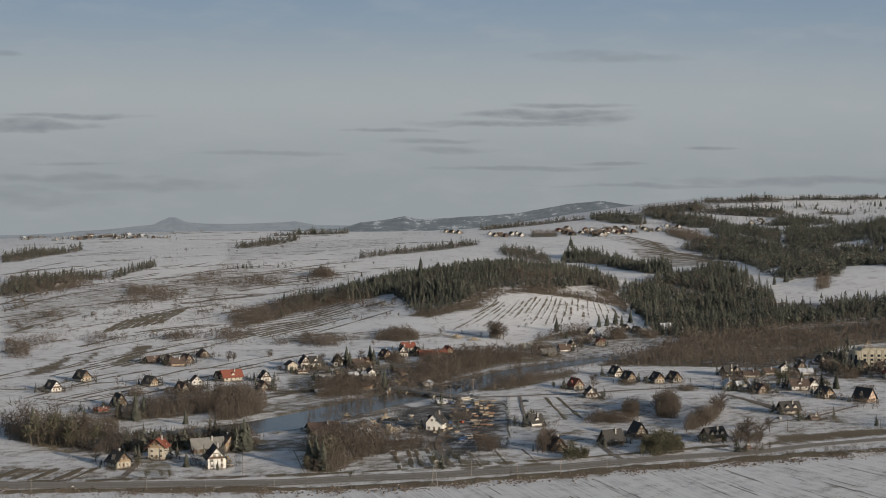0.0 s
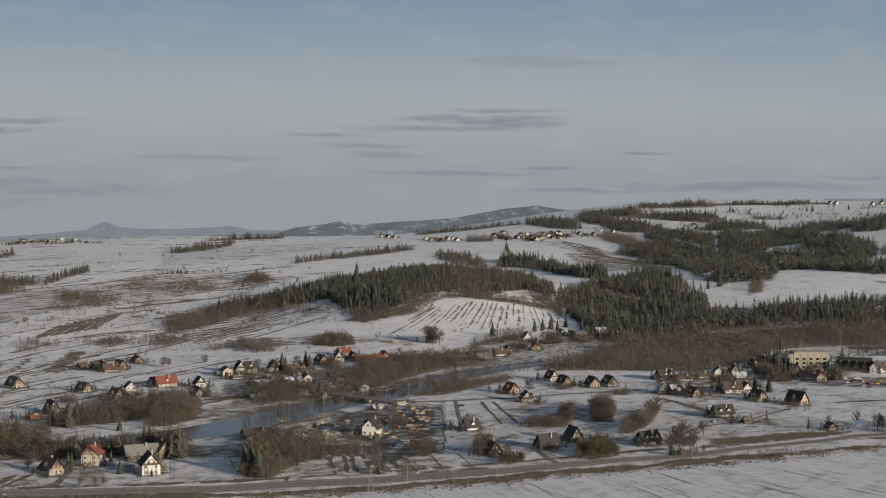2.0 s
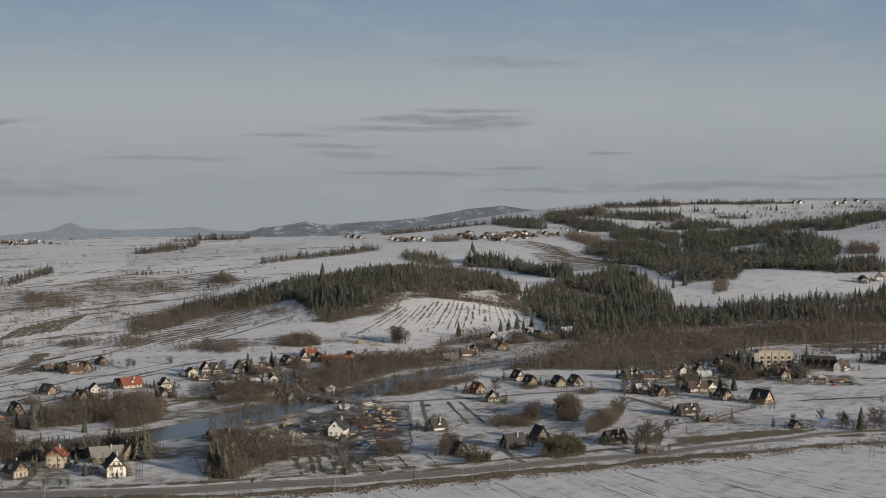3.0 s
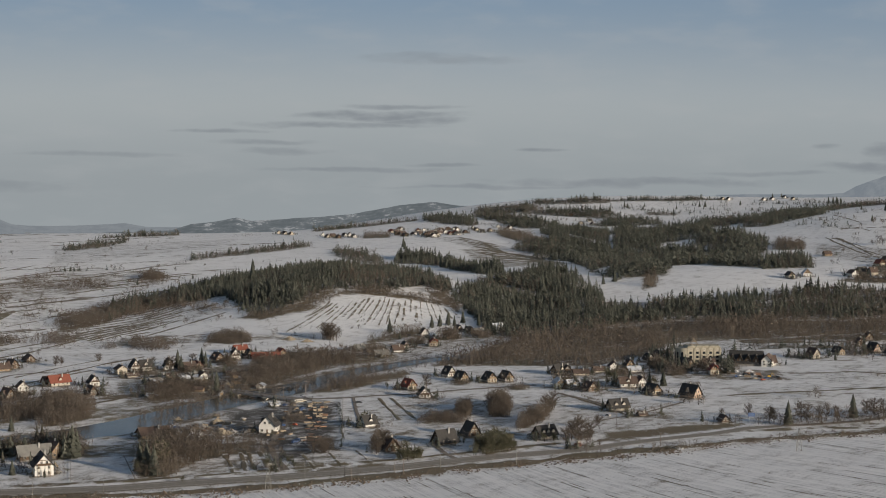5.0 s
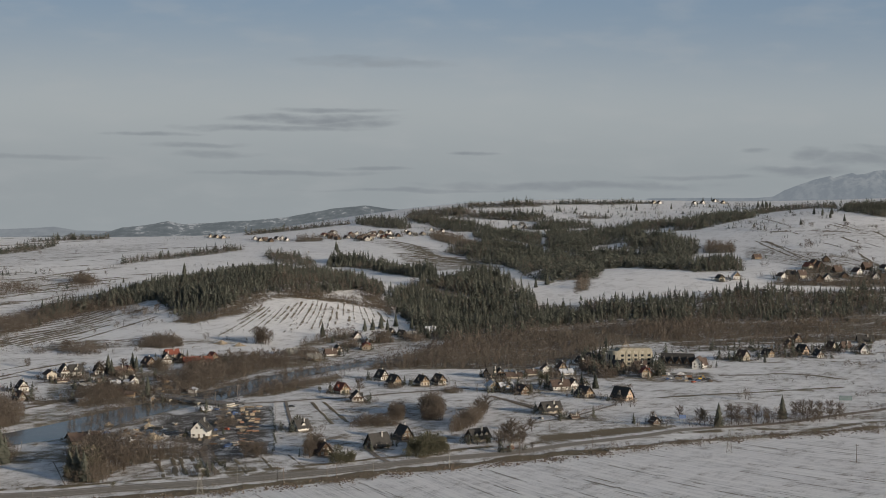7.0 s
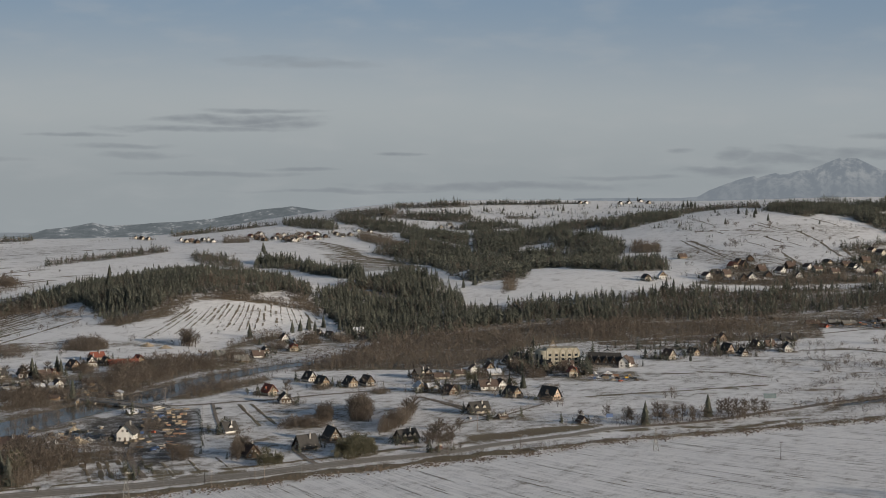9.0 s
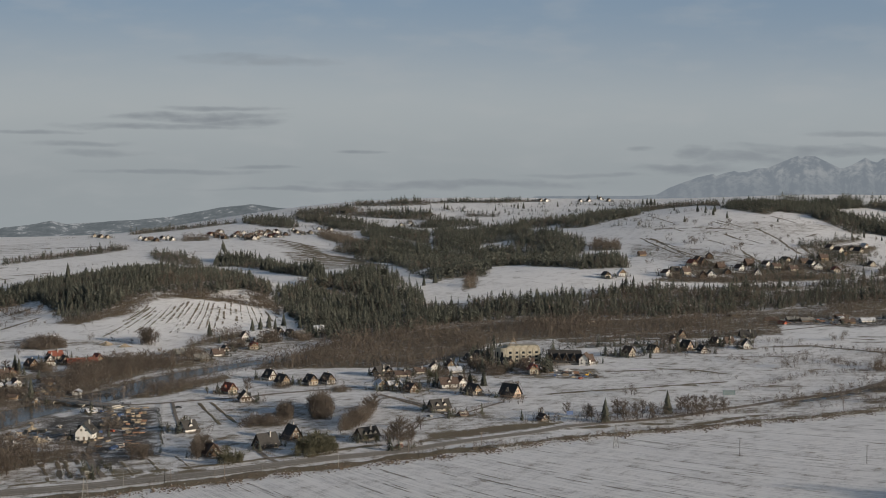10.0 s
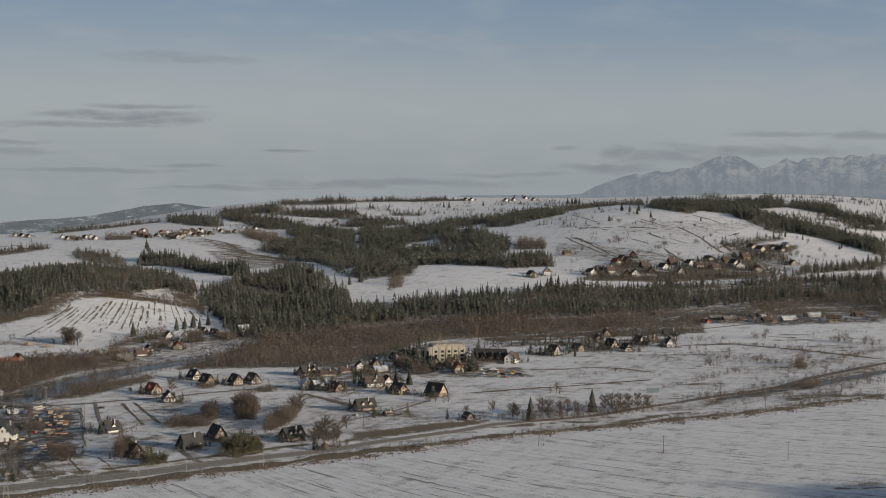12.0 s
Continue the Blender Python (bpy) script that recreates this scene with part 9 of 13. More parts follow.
def strip_mesh(width, amount, pts):
    """A ragged band where dead grass or soil shows: bare in the middle, snow at its edges."""
    p = np.array(pts, float)
    s = np.concatenate([[0], np.cumsum(np.hypot(*(p[1:] - p[:-1]).T))])
    q = np.linspace(0, s[-1], max(6, int(s[-1] / 3.0)))
    cx, cy = np.interp(q, s, p[:, 0]), np.interp(q, s, p[:, 1])
    dx, dy = np.gradient(cx), np.gradient(cy)
    n = np.hypot(dx, dy) + 1e-6
    wob = np.convolve(rng.normal(0, 1, len(q) + 8), np.ones(9) / 3, "valid")
    wv = width * np.clip(1.0 + 0.25 * np.convolve(rng.normal(0, 1, len(q) + 4), np.ones(5) / 2.2, "valid"), 0.5, 1.6)
    cx, cy = cx - dy / n * wob * width * 0.12, cy + dx / n * wob * width * 0.12
    ends = np.clip(np.minimum(np.arange(len(q)), np.arange(len(q))[::-1]) / 2.0, 0, 1)
    gap = np.clip(0.95 + 0.75 * np.convolve(rng.normal(0, 1, len(q) + 2), np.ones(3) / 1.7, "valid"), 0.15, 1.0)
    if amount >= 0.52:
        gap = np.clip(gap, 0.8, 1.0)
    vs, bs = [], []
    for k, v in ((-0.8, 0.0), (-0.45, 1.0), (0.45, 1.0), (0.8, 0.0)):
        X, Y = cx - dy / n * wv * k * 0.75, cy + dx / n * wv * k * 0.75
        vs.append(np.stack([X, Y, ground_z(X, Y) + (0.09 if v else 0.03)], -1))
        # strip borders follow the ground's dimmed near baseline
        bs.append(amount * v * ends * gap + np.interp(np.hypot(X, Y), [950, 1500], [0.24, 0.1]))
    m = len(q)
    i = np.concatenate([np.arange(m - 1) + r * m for r in range(3)])
    return np.concatenate(vs), np.stack([i, i + 1, i + 1 + m, i + m], -1), np.concatenate(bs)


def build_strips():
    vs, fs, bs, base = [], [], [], 0
    for width, amount, pts in STRIPS:
        v, f, b = strip_mesh(width, amount, pts)
        vs.append(v)
        fs.append(f + base)
        bs.append(b)
        base += len(v)
    me = mesh_from("grass_strips", np.concatenate(vs), np.concatenate(fs), GROUND, smooth=True)
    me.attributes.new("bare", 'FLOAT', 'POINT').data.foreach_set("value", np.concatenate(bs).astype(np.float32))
    tagged(new("grass_strips", me), "dead grass and furrows showing through thin snow", "grass", kind="stuff")


def furrows():
    """Plough furrows that show through the thin snow of the near field, fanning slightly from one end to the other."""
    rn = np.random.default_rng(21)
    ax, ay, bx, by = FURROW
    for _ in range(620):
        a = radians(rn.uniform(-15.5, 31.5))
        r = rn.uniform(640, 1050)
        x, y = r * math.sin(a), r * math.cos(a)
        k = min(1.0, max(0.0, (x - 115) / 290))
        dx, dy = ax + (bx - ax) * k, ay + (by - ay) * k
        n = math.hypot(dx, dy)
        l = rn.uniform(5, 16) if rn.random() < 0.6 else rn.uniform(16, 42)
        q = [(x, y), (x + dx / n * l, y + dy / n * l)]
        past = [FIELD_EDGE(p[0]) - p[1] for p in q]
        if min(past) < 3:
            continue
        STRIPS.append((rn.uniform(0.35, 0.8), rn.uniform(0.6, 0.85), q))


def FIELD_EDGE(x):
    """How far the near field reaches: the line of the bank in front of the road."""
    return float(np.interp(x, [p[0] for p in EDGE], [p[1] for p in EDGE]))


def clods(name, pts, wide, count, low, high, mat, seed, label, category):
    """Lumps strewn along a line: irregular eight-sided stones, clods or heaps of pushed snow."""
    rn = np.random.default_rng(seed)
    p = np.array(pts, float)
    s = np.concatenate([[0], np.cumsum(np.hypot(*(p[1:] - p[:-1]).T))])
    q = rn.uniform(0, s[-1], count)
    q = q + 6.0 * np.sin(q / 5.0)
    x = np.interp(q, s, p[:, 0]) + rn.normal(0, wide * 0.3, count)
    y = np.interp(q, s, p[:, 1]) + rn.normal(0, wide * 0.5, count)
    size = low + (high - low) * rn.random(count) ** 2.5
    c = np.array([(1, 0, 0), (0, 1, 0), (-1, 0, 0), (0, -1, 0), (0, 0, 0.75), (0, 0, -0.5)])
    f = np.array([(0, 1, 4), (1, 2, 4), (2, 3, 4), (3, 0, 4), (1, 0, 5), (2, 1, 5), (3, 2, 5), (0, 3, 5)])
    v = c[None] * size[:, None, None] * rn.uniform(0.6, 1.4, (count, 6, 3))
    a = rn.uniform(0, 6.3, count)
    vx = x[:, None] + v[:, :, 0] * np.cos(a)[:, None] - v[:, :, 1] * np.sin(a)[:, None]
    vy = y[:, None] + v[:, :, 0] * np.sin(a)[:, None] + v[:, :, 1] * np.cos(a)[:, None]
    vz = ground_z(x, y)[:, None] + 0.15 + v[:, :, 2]
    faces = (f[None] + (np.arange(count) * 6)[:, None, None]).reshape(-1, 3)
    tagged(new(name, mesh_from(name, np.stack([vx, vy, vz], -1).reshape(-1, 3), faces, mat)), label, category, kind="stuff")


BANK = [(px, py + 3.0) for px, py in EDGE]
clods("pushed_snow", [p for p in BANK if p[0] > 190], 13.0, 1500, 0.2, 0.65, SNOW, 41, "lumps of pushed snow along the field bank", "snow")
clods("soil_clods", BANK, 10.0, 6500, 0.2, 0.8, SOIL, 42, "clods of dark soil along the field bank", "soil")
clods("pushed_snow", [(px, py + 8.0) for px, py in BANK if px < 190], 7.0, 160, 0.15, 0.45, SNOW, 43, "lumps of pushed snow along the road verge", "snow")
furrows()
build_strips()
for pts, width in LANES:
    tagged(new("lane", ribbon("lane", pts, width, 0.2, GRAVEL)), "narrow muddy lane between the houses", "road", kind="structure")
for pts, width in ROADS:
    tagged(new("road", ribbon("road", pts, width, 0.25, ASPHALT)), "grey asphalt country road, wet and bare of snow", "road", kind="structure")
ROAD_PAINT = material("worn_road_paint", (0.5, 0.47, 0.42), 0.8, 0.3, 0.5)
for side in (-0.42, 0.42):
    line = [(px + side * 8.0 * 0.3, py + side * 8.0 * 1.5) for px, py in ROADS[0][0]]
    tagged(new("edge_line", ribbon("edge_line", line, 0.45, 0.27, ROAD_PAINT)), "worn pale edge line along the asphalt road", "road marking", kind="structure")
for pts, width in RIVERS:
    tagged(new("river", ribbon("river", pts, [2.5 * w for w in width], -0.35, WATER)), "dark shallow river between stony banks", "water", kind="structure")


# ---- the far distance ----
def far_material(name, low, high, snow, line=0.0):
    """Hills and peaks seen through many kilometres of bright air: haze and daylight painted as a glow into their own
    faint colour.
    """
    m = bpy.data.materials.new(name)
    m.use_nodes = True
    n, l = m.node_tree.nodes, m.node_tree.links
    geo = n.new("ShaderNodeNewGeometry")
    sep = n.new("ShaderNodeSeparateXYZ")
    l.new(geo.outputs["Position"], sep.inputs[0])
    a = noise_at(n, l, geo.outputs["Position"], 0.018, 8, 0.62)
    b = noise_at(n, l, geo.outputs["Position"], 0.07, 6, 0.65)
    facing = n.new("ShaderNodeSeparateXYZ")
    l.new(geo.outputs["Normal"], facing.inputs[0])
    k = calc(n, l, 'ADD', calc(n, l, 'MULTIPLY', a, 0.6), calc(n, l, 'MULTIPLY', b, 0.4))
    # slopes turned right, towards the sun, get the lighter colour painted on
    k = calc(n, l, 'ADD', k, calc(n, l, 'MULTIPLY', facing.outputs[0], 0.06))
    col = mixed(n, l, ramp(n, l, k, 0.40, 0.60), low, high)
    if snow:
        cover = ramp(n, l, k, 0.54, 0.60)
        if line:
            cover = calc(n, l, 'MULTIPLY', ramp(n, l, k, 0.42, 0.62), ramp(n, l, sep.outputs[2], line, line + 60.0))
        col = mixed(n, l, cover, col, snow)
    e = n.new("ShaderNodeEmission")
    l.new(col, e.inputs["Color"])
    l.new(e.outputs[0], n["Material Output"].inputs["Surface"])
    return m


def far_range(name, az0, az1, r0, r1, crest, rough, mat, label, seed, cols=400, rows=14, folds=0.0):
    """A range of hills between two bearings; crest: bearing -> height."""
    az = np.linspace(az0, az1, cols)
    top = np.interp(az, [c[0] for c in crest], [c[1] for c in crest])
    rn = np.random.default_rng(seed)
    for f in (0.5, 1.1, 2.3, 4.7, 9.1, 17.0):
        top = top + rough / f ** 0.75 * np.sin(az * f * 2.1 + rn.uniform(0, 6.3)) * rn.uniform(0.5, 1)
    vs = []
    for j in range(rows):
        k = j / (rows - 1)
        r = r0 + (r1 - r0) * k
        jut = 0 * az
        for f, g in ((1.7, 0.5), (3.9, 0.3), (8.3, 0.2), (16.0, 0.12)):
            jut = jut + folds * g * (1 - k) * k * np.sin(az * f + 4 * k + 2.2 * np.sin(az * f * 0.37 + seed) + f)
        a = np.radians(az)
        z = (top + 40) * k ** 0.8 - 40 + jut * 60 + rn.normal(0, rough * 0.08, cols) * k
        vs.append(np.stack([(r + jut * 200) * np.sin(a), (r + jut * 200) * np.cos(a), z], -1))
    i = (np.arange(rows - 1)[:, None] * cols + np.arange(cols - 1)[None]).ravel()
    me = mesh_from(name, np.concatenate(vs), np.stack([i, i + 1, i + 1 + cols, i + cols], -1), mat, smooth=False)
    return tagged(new(name, me), label, "backdrop", kind="structure")


# glowing colours with the haze already painted in
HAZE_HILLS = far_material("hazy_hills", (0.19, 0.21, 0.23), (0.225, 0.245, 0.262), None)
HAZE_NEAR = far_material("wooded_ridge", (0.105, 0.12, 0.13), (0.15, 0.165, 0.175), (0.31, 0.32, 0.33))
HAZE_PEAKS = far_material("hazy_snowy_peaks", (0.183, 0.208, 0.235), (0.222, 0.246, 0.268), (0.295, 0.312, 0.325), 120.0)
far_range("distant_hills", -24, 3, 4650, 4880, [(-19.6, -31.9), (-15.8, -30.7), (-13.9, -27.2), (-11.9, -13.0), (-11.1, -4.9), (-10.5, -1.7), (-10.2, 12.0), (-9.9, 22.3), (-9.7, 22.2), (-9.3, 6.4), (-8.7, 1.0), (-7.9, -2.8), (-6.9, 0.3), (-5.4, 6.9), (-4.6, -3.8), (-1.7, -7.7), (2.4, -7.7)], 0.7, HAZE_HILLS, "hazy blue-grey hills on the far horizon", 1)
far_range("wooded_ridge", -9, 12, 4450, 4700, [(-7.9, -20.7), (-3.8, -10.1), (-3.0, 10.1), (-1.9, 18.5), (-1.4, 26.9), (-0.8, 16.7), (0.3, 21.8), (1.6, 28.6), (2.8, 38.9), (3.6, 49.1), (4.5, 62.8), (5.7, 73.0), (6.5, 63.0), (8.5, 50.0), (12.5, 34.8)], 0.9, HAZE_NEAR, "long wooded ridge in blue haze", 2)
far_range("mountain_range", 16, 42, 4650, 4925, [(19.85, 94.9), (20.47, 100.4), (20.87, 119.9), (21.38, 137.7), (21.89, 153.6), (22.46, 164.3), (22.56, 157.2), (22.91, 167.8), (23.21, 173.1), (23.36, 167.9), (23.62, 169.7), (24.02, 180.2), (24.36, 182.0), (24.73, 194.3), (25.17, 210.0), (25.44, 218.7), (25.55, 210.0), (25.72, 218.7), (26.02, 216.9), (26.32, 204.7), (26.62, 192.5), (26.92, 180.4), (27.22, 187.3), (27.51, 201.2), (27.75, 213.3), (27.95, 202.9), (28.15, 197.7), (28.34, 209.8), (28.69, 213.2), (29.0, 208.0), (29.28, 218.3), (29.67, 211.4), (29.95, 221.6), (30.44, 214.7), (30.72, 224.9), (31.17, 219.7), (33.0, 219.7), (36.4, 177.1), (39.1, 128.2)], 0.5, HAZE_PEAKS, "high snowy mountain range in pale blue haze", 3, 640, 30, 1.6)



# ---- materials of the village ----
WHITE = material("white_render", (0.66, 0.635, 0.58), 0.9, 0.14, 0.5)
CREAM = material("cream_render", (0.47, 0.42, 0.335), 0.9, 0.15, 0.5)
SHELL = material("raw_cream_shell", (0.42, 0.375, 0.29), 0.95, 0.22, 0.6)
PINK = material("raw_block_wall", (0.50, 0.36, 0.26), 0.95, 0.2, 0.8)
LOGS = material("aged_timber", (0.115, 0.078, 0.052), 0.85, 0.35, 0.8)
PALE_LOGS = material("pale_timber", (0.30, 0.215, 0.135), 0.85, 0.3, 0.8)
BLACK_ROOF = material("graphite_tiles", (0.058, 0.054, 0.05), 0.9, 0.3, 0.6)
BROWN_ROOF = material("brown_tiles", (0.105, 0.075, 0.06), 0.9, 0.3, 0.6)
RED_ROOF = material("red_tiles", (0.22, 0.075, 0.05), 0.75, 0.25, 0.6)
GREY_ROOF = material("grey_sheet_roof", (0.20, 0.19, 0.17), 0.6, 0.3, 0.4)
SNOWY_ROOF = material("snowy_roof", (0.45, 0.46, 0.48), 0.8, 0.4, 0.3)
STONE = material("stone_plinth", (0.24, 0.22, 0.20), 0.95, 0.3, 1.0)
FRAME = material("window_frame_paint", (0.62, 0.58, 0.5), 0.6, 0.1, 1.0)
GLASS = material("window_glass", (0.02, 0.025, 0.03), 0.08, 0.2, 0.5)
CONCRETE = material("concrete", (0.36, 0.34, 0.31), 0.9, 0.2, 0.5)
LAMP_GREY = material("weathered_lamp_post", (0.24, 0.225, 0.2), 0.7, 0.2, 1.0)
STEEL = material("galvanised_steel", (0.42, 0.43, 0.44), 0.45, 0.15, 1.0, metal=0.6)
POLE_WOOD = material("grey_pole_wood", (0.20, 0.16, 0.13), 0.9, 0.3, 1.0)
BLUE = material("blue_board", (0.08, 0.12, 0.22), 0.5, 0.15, 0.6)
GREEN_GREY = material("grey_green_board", (0.16, 0.20, 0.20), 0.5, 0.15, 0.6)
SAWN = material("sawn_timber", (0.31, 0.25, 0.18), 0.85, 0.25, 1.2)
ORANGE_WOOD = material("orange_timber", (0.27, 0.165, 0.11), 0.85, 0.25, 1.2)
SAND = material("sand_heap", (0.34, 0.28, 0.20), 0.95, 0.2, 0.4)
YELLOW = material("yellow_machine_paint", (0.55, 0.33, 0.04), 0.5, 0.15, 0.8)
DARK_METAL = material("dark_metal", (0.05, 0.05, 0.05), 0.6, 0.3, 1.0)
BRICKRED = material("red_wall_paint", (0.34, 0.10, 0.06), 0.85, 0.2, 0.8)

STYLES = {
    "white_timber": (WHITE, WHITE, BLACK_ROOF, "white house with dark timber trim and a steep dark roof"),
    "log_gable": (WHITE, LOGS, BLACK_ROOF, "white rendered house with a timber gable and a steep dark roof"),
    "cream": (CREAM, CREAM, BROWN_ROOF, "cream rendered house with a steep brown roof"),
    "cream_dark": (CREAM, LOGS, BLACK_ROOF, "cream house with timber gables and a steep graphite roof"),
    "red": (CREAM, LOGS, RED_ROOF, "cream house with a timber gable under a red tiled roof"),
    "red_barn": (BRICKRED, BRICKRED, RED_ROOF, "long low red shed with a red roof"),
    "timber": (LOGS, LOGS, BROWN_ROOF, "dark timber house with a steep brown roof"),
    "pale_timber": (PALE_LOGS, PALE_LOGS, BROWN_ROOF, "pale log house with a steep brown roof"),
    "white_brown": (WHITE, WHITE, BROWN_ROOF, "white rendered house with a brown tiled roof"),
    "white_black": (WHITE, WHITE, BLACK_ROOF, "white rendered house with a steep black roof"),
    "black": (LOGS, LOGS, BLACK_ROOF, "dark timber house with a large black roof"),
    "barn": (LOGS, LOGS, GREY_ROOF, "old timber barn with a grey sheet roof"),
    "raw": (PINK, PINK, BLACK_ROOF, "unfinished block house with a steep black roof"),
    "snowy": (WHITE, PALE_LOGS, SNOWY_ROOF, "pale house with snow lying on its roof"),
}


# ---- building blocks ----
def bm_box(bm, x0, x1, y0, y1, z0, z1):
    v = [bm.verts.new(p) for p in ((x0, y0, z0), (x1, y0, z0), (x1, y1, z0), (x0, y1, z0), (x0, y0, z1), (x1, y0, z1), (x1, y1, z1), (x0, y1, z1))]
    for q in ((3, 2, 1, 0), (4, 5, 6, 7), (0, 1, 5, 4), (1, 2, 6, 5), (2, 3, 7, 6), (3, 0, 4, 7)):
        bm.faces.new([v[i] for i in q])


def bm_prism(bm, outline, y0, y1):
    """A solid from an outline in x, z drawn out along y."""
    a = [bm.verts.new((x, y0, z)) for x, z in outline]
    b = [bm.verts.new((x, y1, z)) for x, z in outline]
    bm.faces.new(a)
    bm.faces.new(b[::-1])
    for i in range(len(outline)):
        j = (i + 1) % len(outline)
        bm.faces.new((a[j], a[i], b[i], b[j]))


def bm_bar(bm, p, q, r, sides=6, r2=None):
    """A round bar from p to q."""
    p, q = Vector(p), Vector(q)
    turn = (q - p).to_track_quat('Z', 'Y').to_matrix()
    r2 = r if r2 is None else r2
    a = [bm.verts.new(p + turn @ Vector((r * math.cos(2 * math.pi * i / sides), r * math.sin(2 * math.pi * i / sides), 0))) for i in range(sides)]
    b = [bm.verts.new(q + turn @ Vector((r2 * math.cos(2 * math.pi * i / sides), r2 * math.sin(2 * math.pi * i / sides), 0))) for i in range(sides)]
    bm.faces.new(a[::-1])
    bm.faces.new(b)
    for i in range(sides):
        j = (i + 1) % sides
        bm.faces.new((a[i], a[j], b[j], b[i]))


def data(name, bm, mat):
    bmesh.ops.recalc_face_normals(bm, faces=bm.faces)
    me = bpy.data.meshes.new(name)
    bm.to_mesh(me)
    bm.free()
    me.materials.append(mat)
    return me


def part(name, bm, mat, parent, label="", m=None):
    ob = new(name, data(name, bm, mat) if isinstance(bm, bmesh.types.BMesh) else bm)
    ob.parent = parent
    if m is not None:
        ob.matrix_local = m
    return tagged(ob, label)


def thing(name, x, y, turn, label, category, group="", z=None):
    ob = new(name)
    ob.empty_display_size = 0.5
    ob.matrix_world = pose(x, y, gz(x, y) if z is None else z, 0, 0, turn)
    return tagged(ob, label, category, group)


def window_meshes(w, h):
    a = bmesh.new()
    t = 0.12
    for x0, x1, z0, z1 in ((-w / 2, w / 2, 0, t), (-w / 2, w / 2, h - t, h), (-w / 2, -w / 2 + t, t, h - t), (w / 2 - t, w / 2, t, h - t), (-0.05, 0.05, t, h - t)):
        bm_box(a, x0, x1, -0.1, 0.04, z0, z1)
    b = bmesh.new()
    bm_box(b, -w / 2 + t, w / 2 - t, -0.05, 0.02, t, h - t)
    return data("window", a, FRAME), data("pane", b, GLASS)


WINDOWS = {"mid": window_meshes(1.3, 1.5), "small": window_meshes(0.9, 1.1), "wide": window_meshes(2.2, 1.6)}


def window(parent, size, x, y, z, turn, plain=False):
    fr, pn = WINDOWS[size]
    if plain:
        return part("window", pn, None, parent, m=pose(x, y, z, 0, 0, turn))
    w = part("window", fr, None, parent, m=pose(x, y, z, 0, 0, turn))
    part("pane", pn, None, w)


def roof_mesh(w, d, eave, rise, over, thick, end=0.6):
    """Two slopes with thickness and overhang."""
    bm = bmesh.new()
    k = rise / (w / 2)
    x = w / 2 + over
    out = [(-x, eave - over * k), (0, eave + rise), (x, eave - over * k), (x, eave - over * k + thick), (0, eave + rise + thick * 1.2), (-x, eave - over * k + thick)]
    for s in (-1, 1):
        seg = [(0, eave + rise), (s * x, eave - over * k), (s * x, eave - over * k + thick), (0, eave + rise + thick * 1.2)]
        bm_prism(bm, seg, -d / 2 - end, d / 2 + end)
    return bm


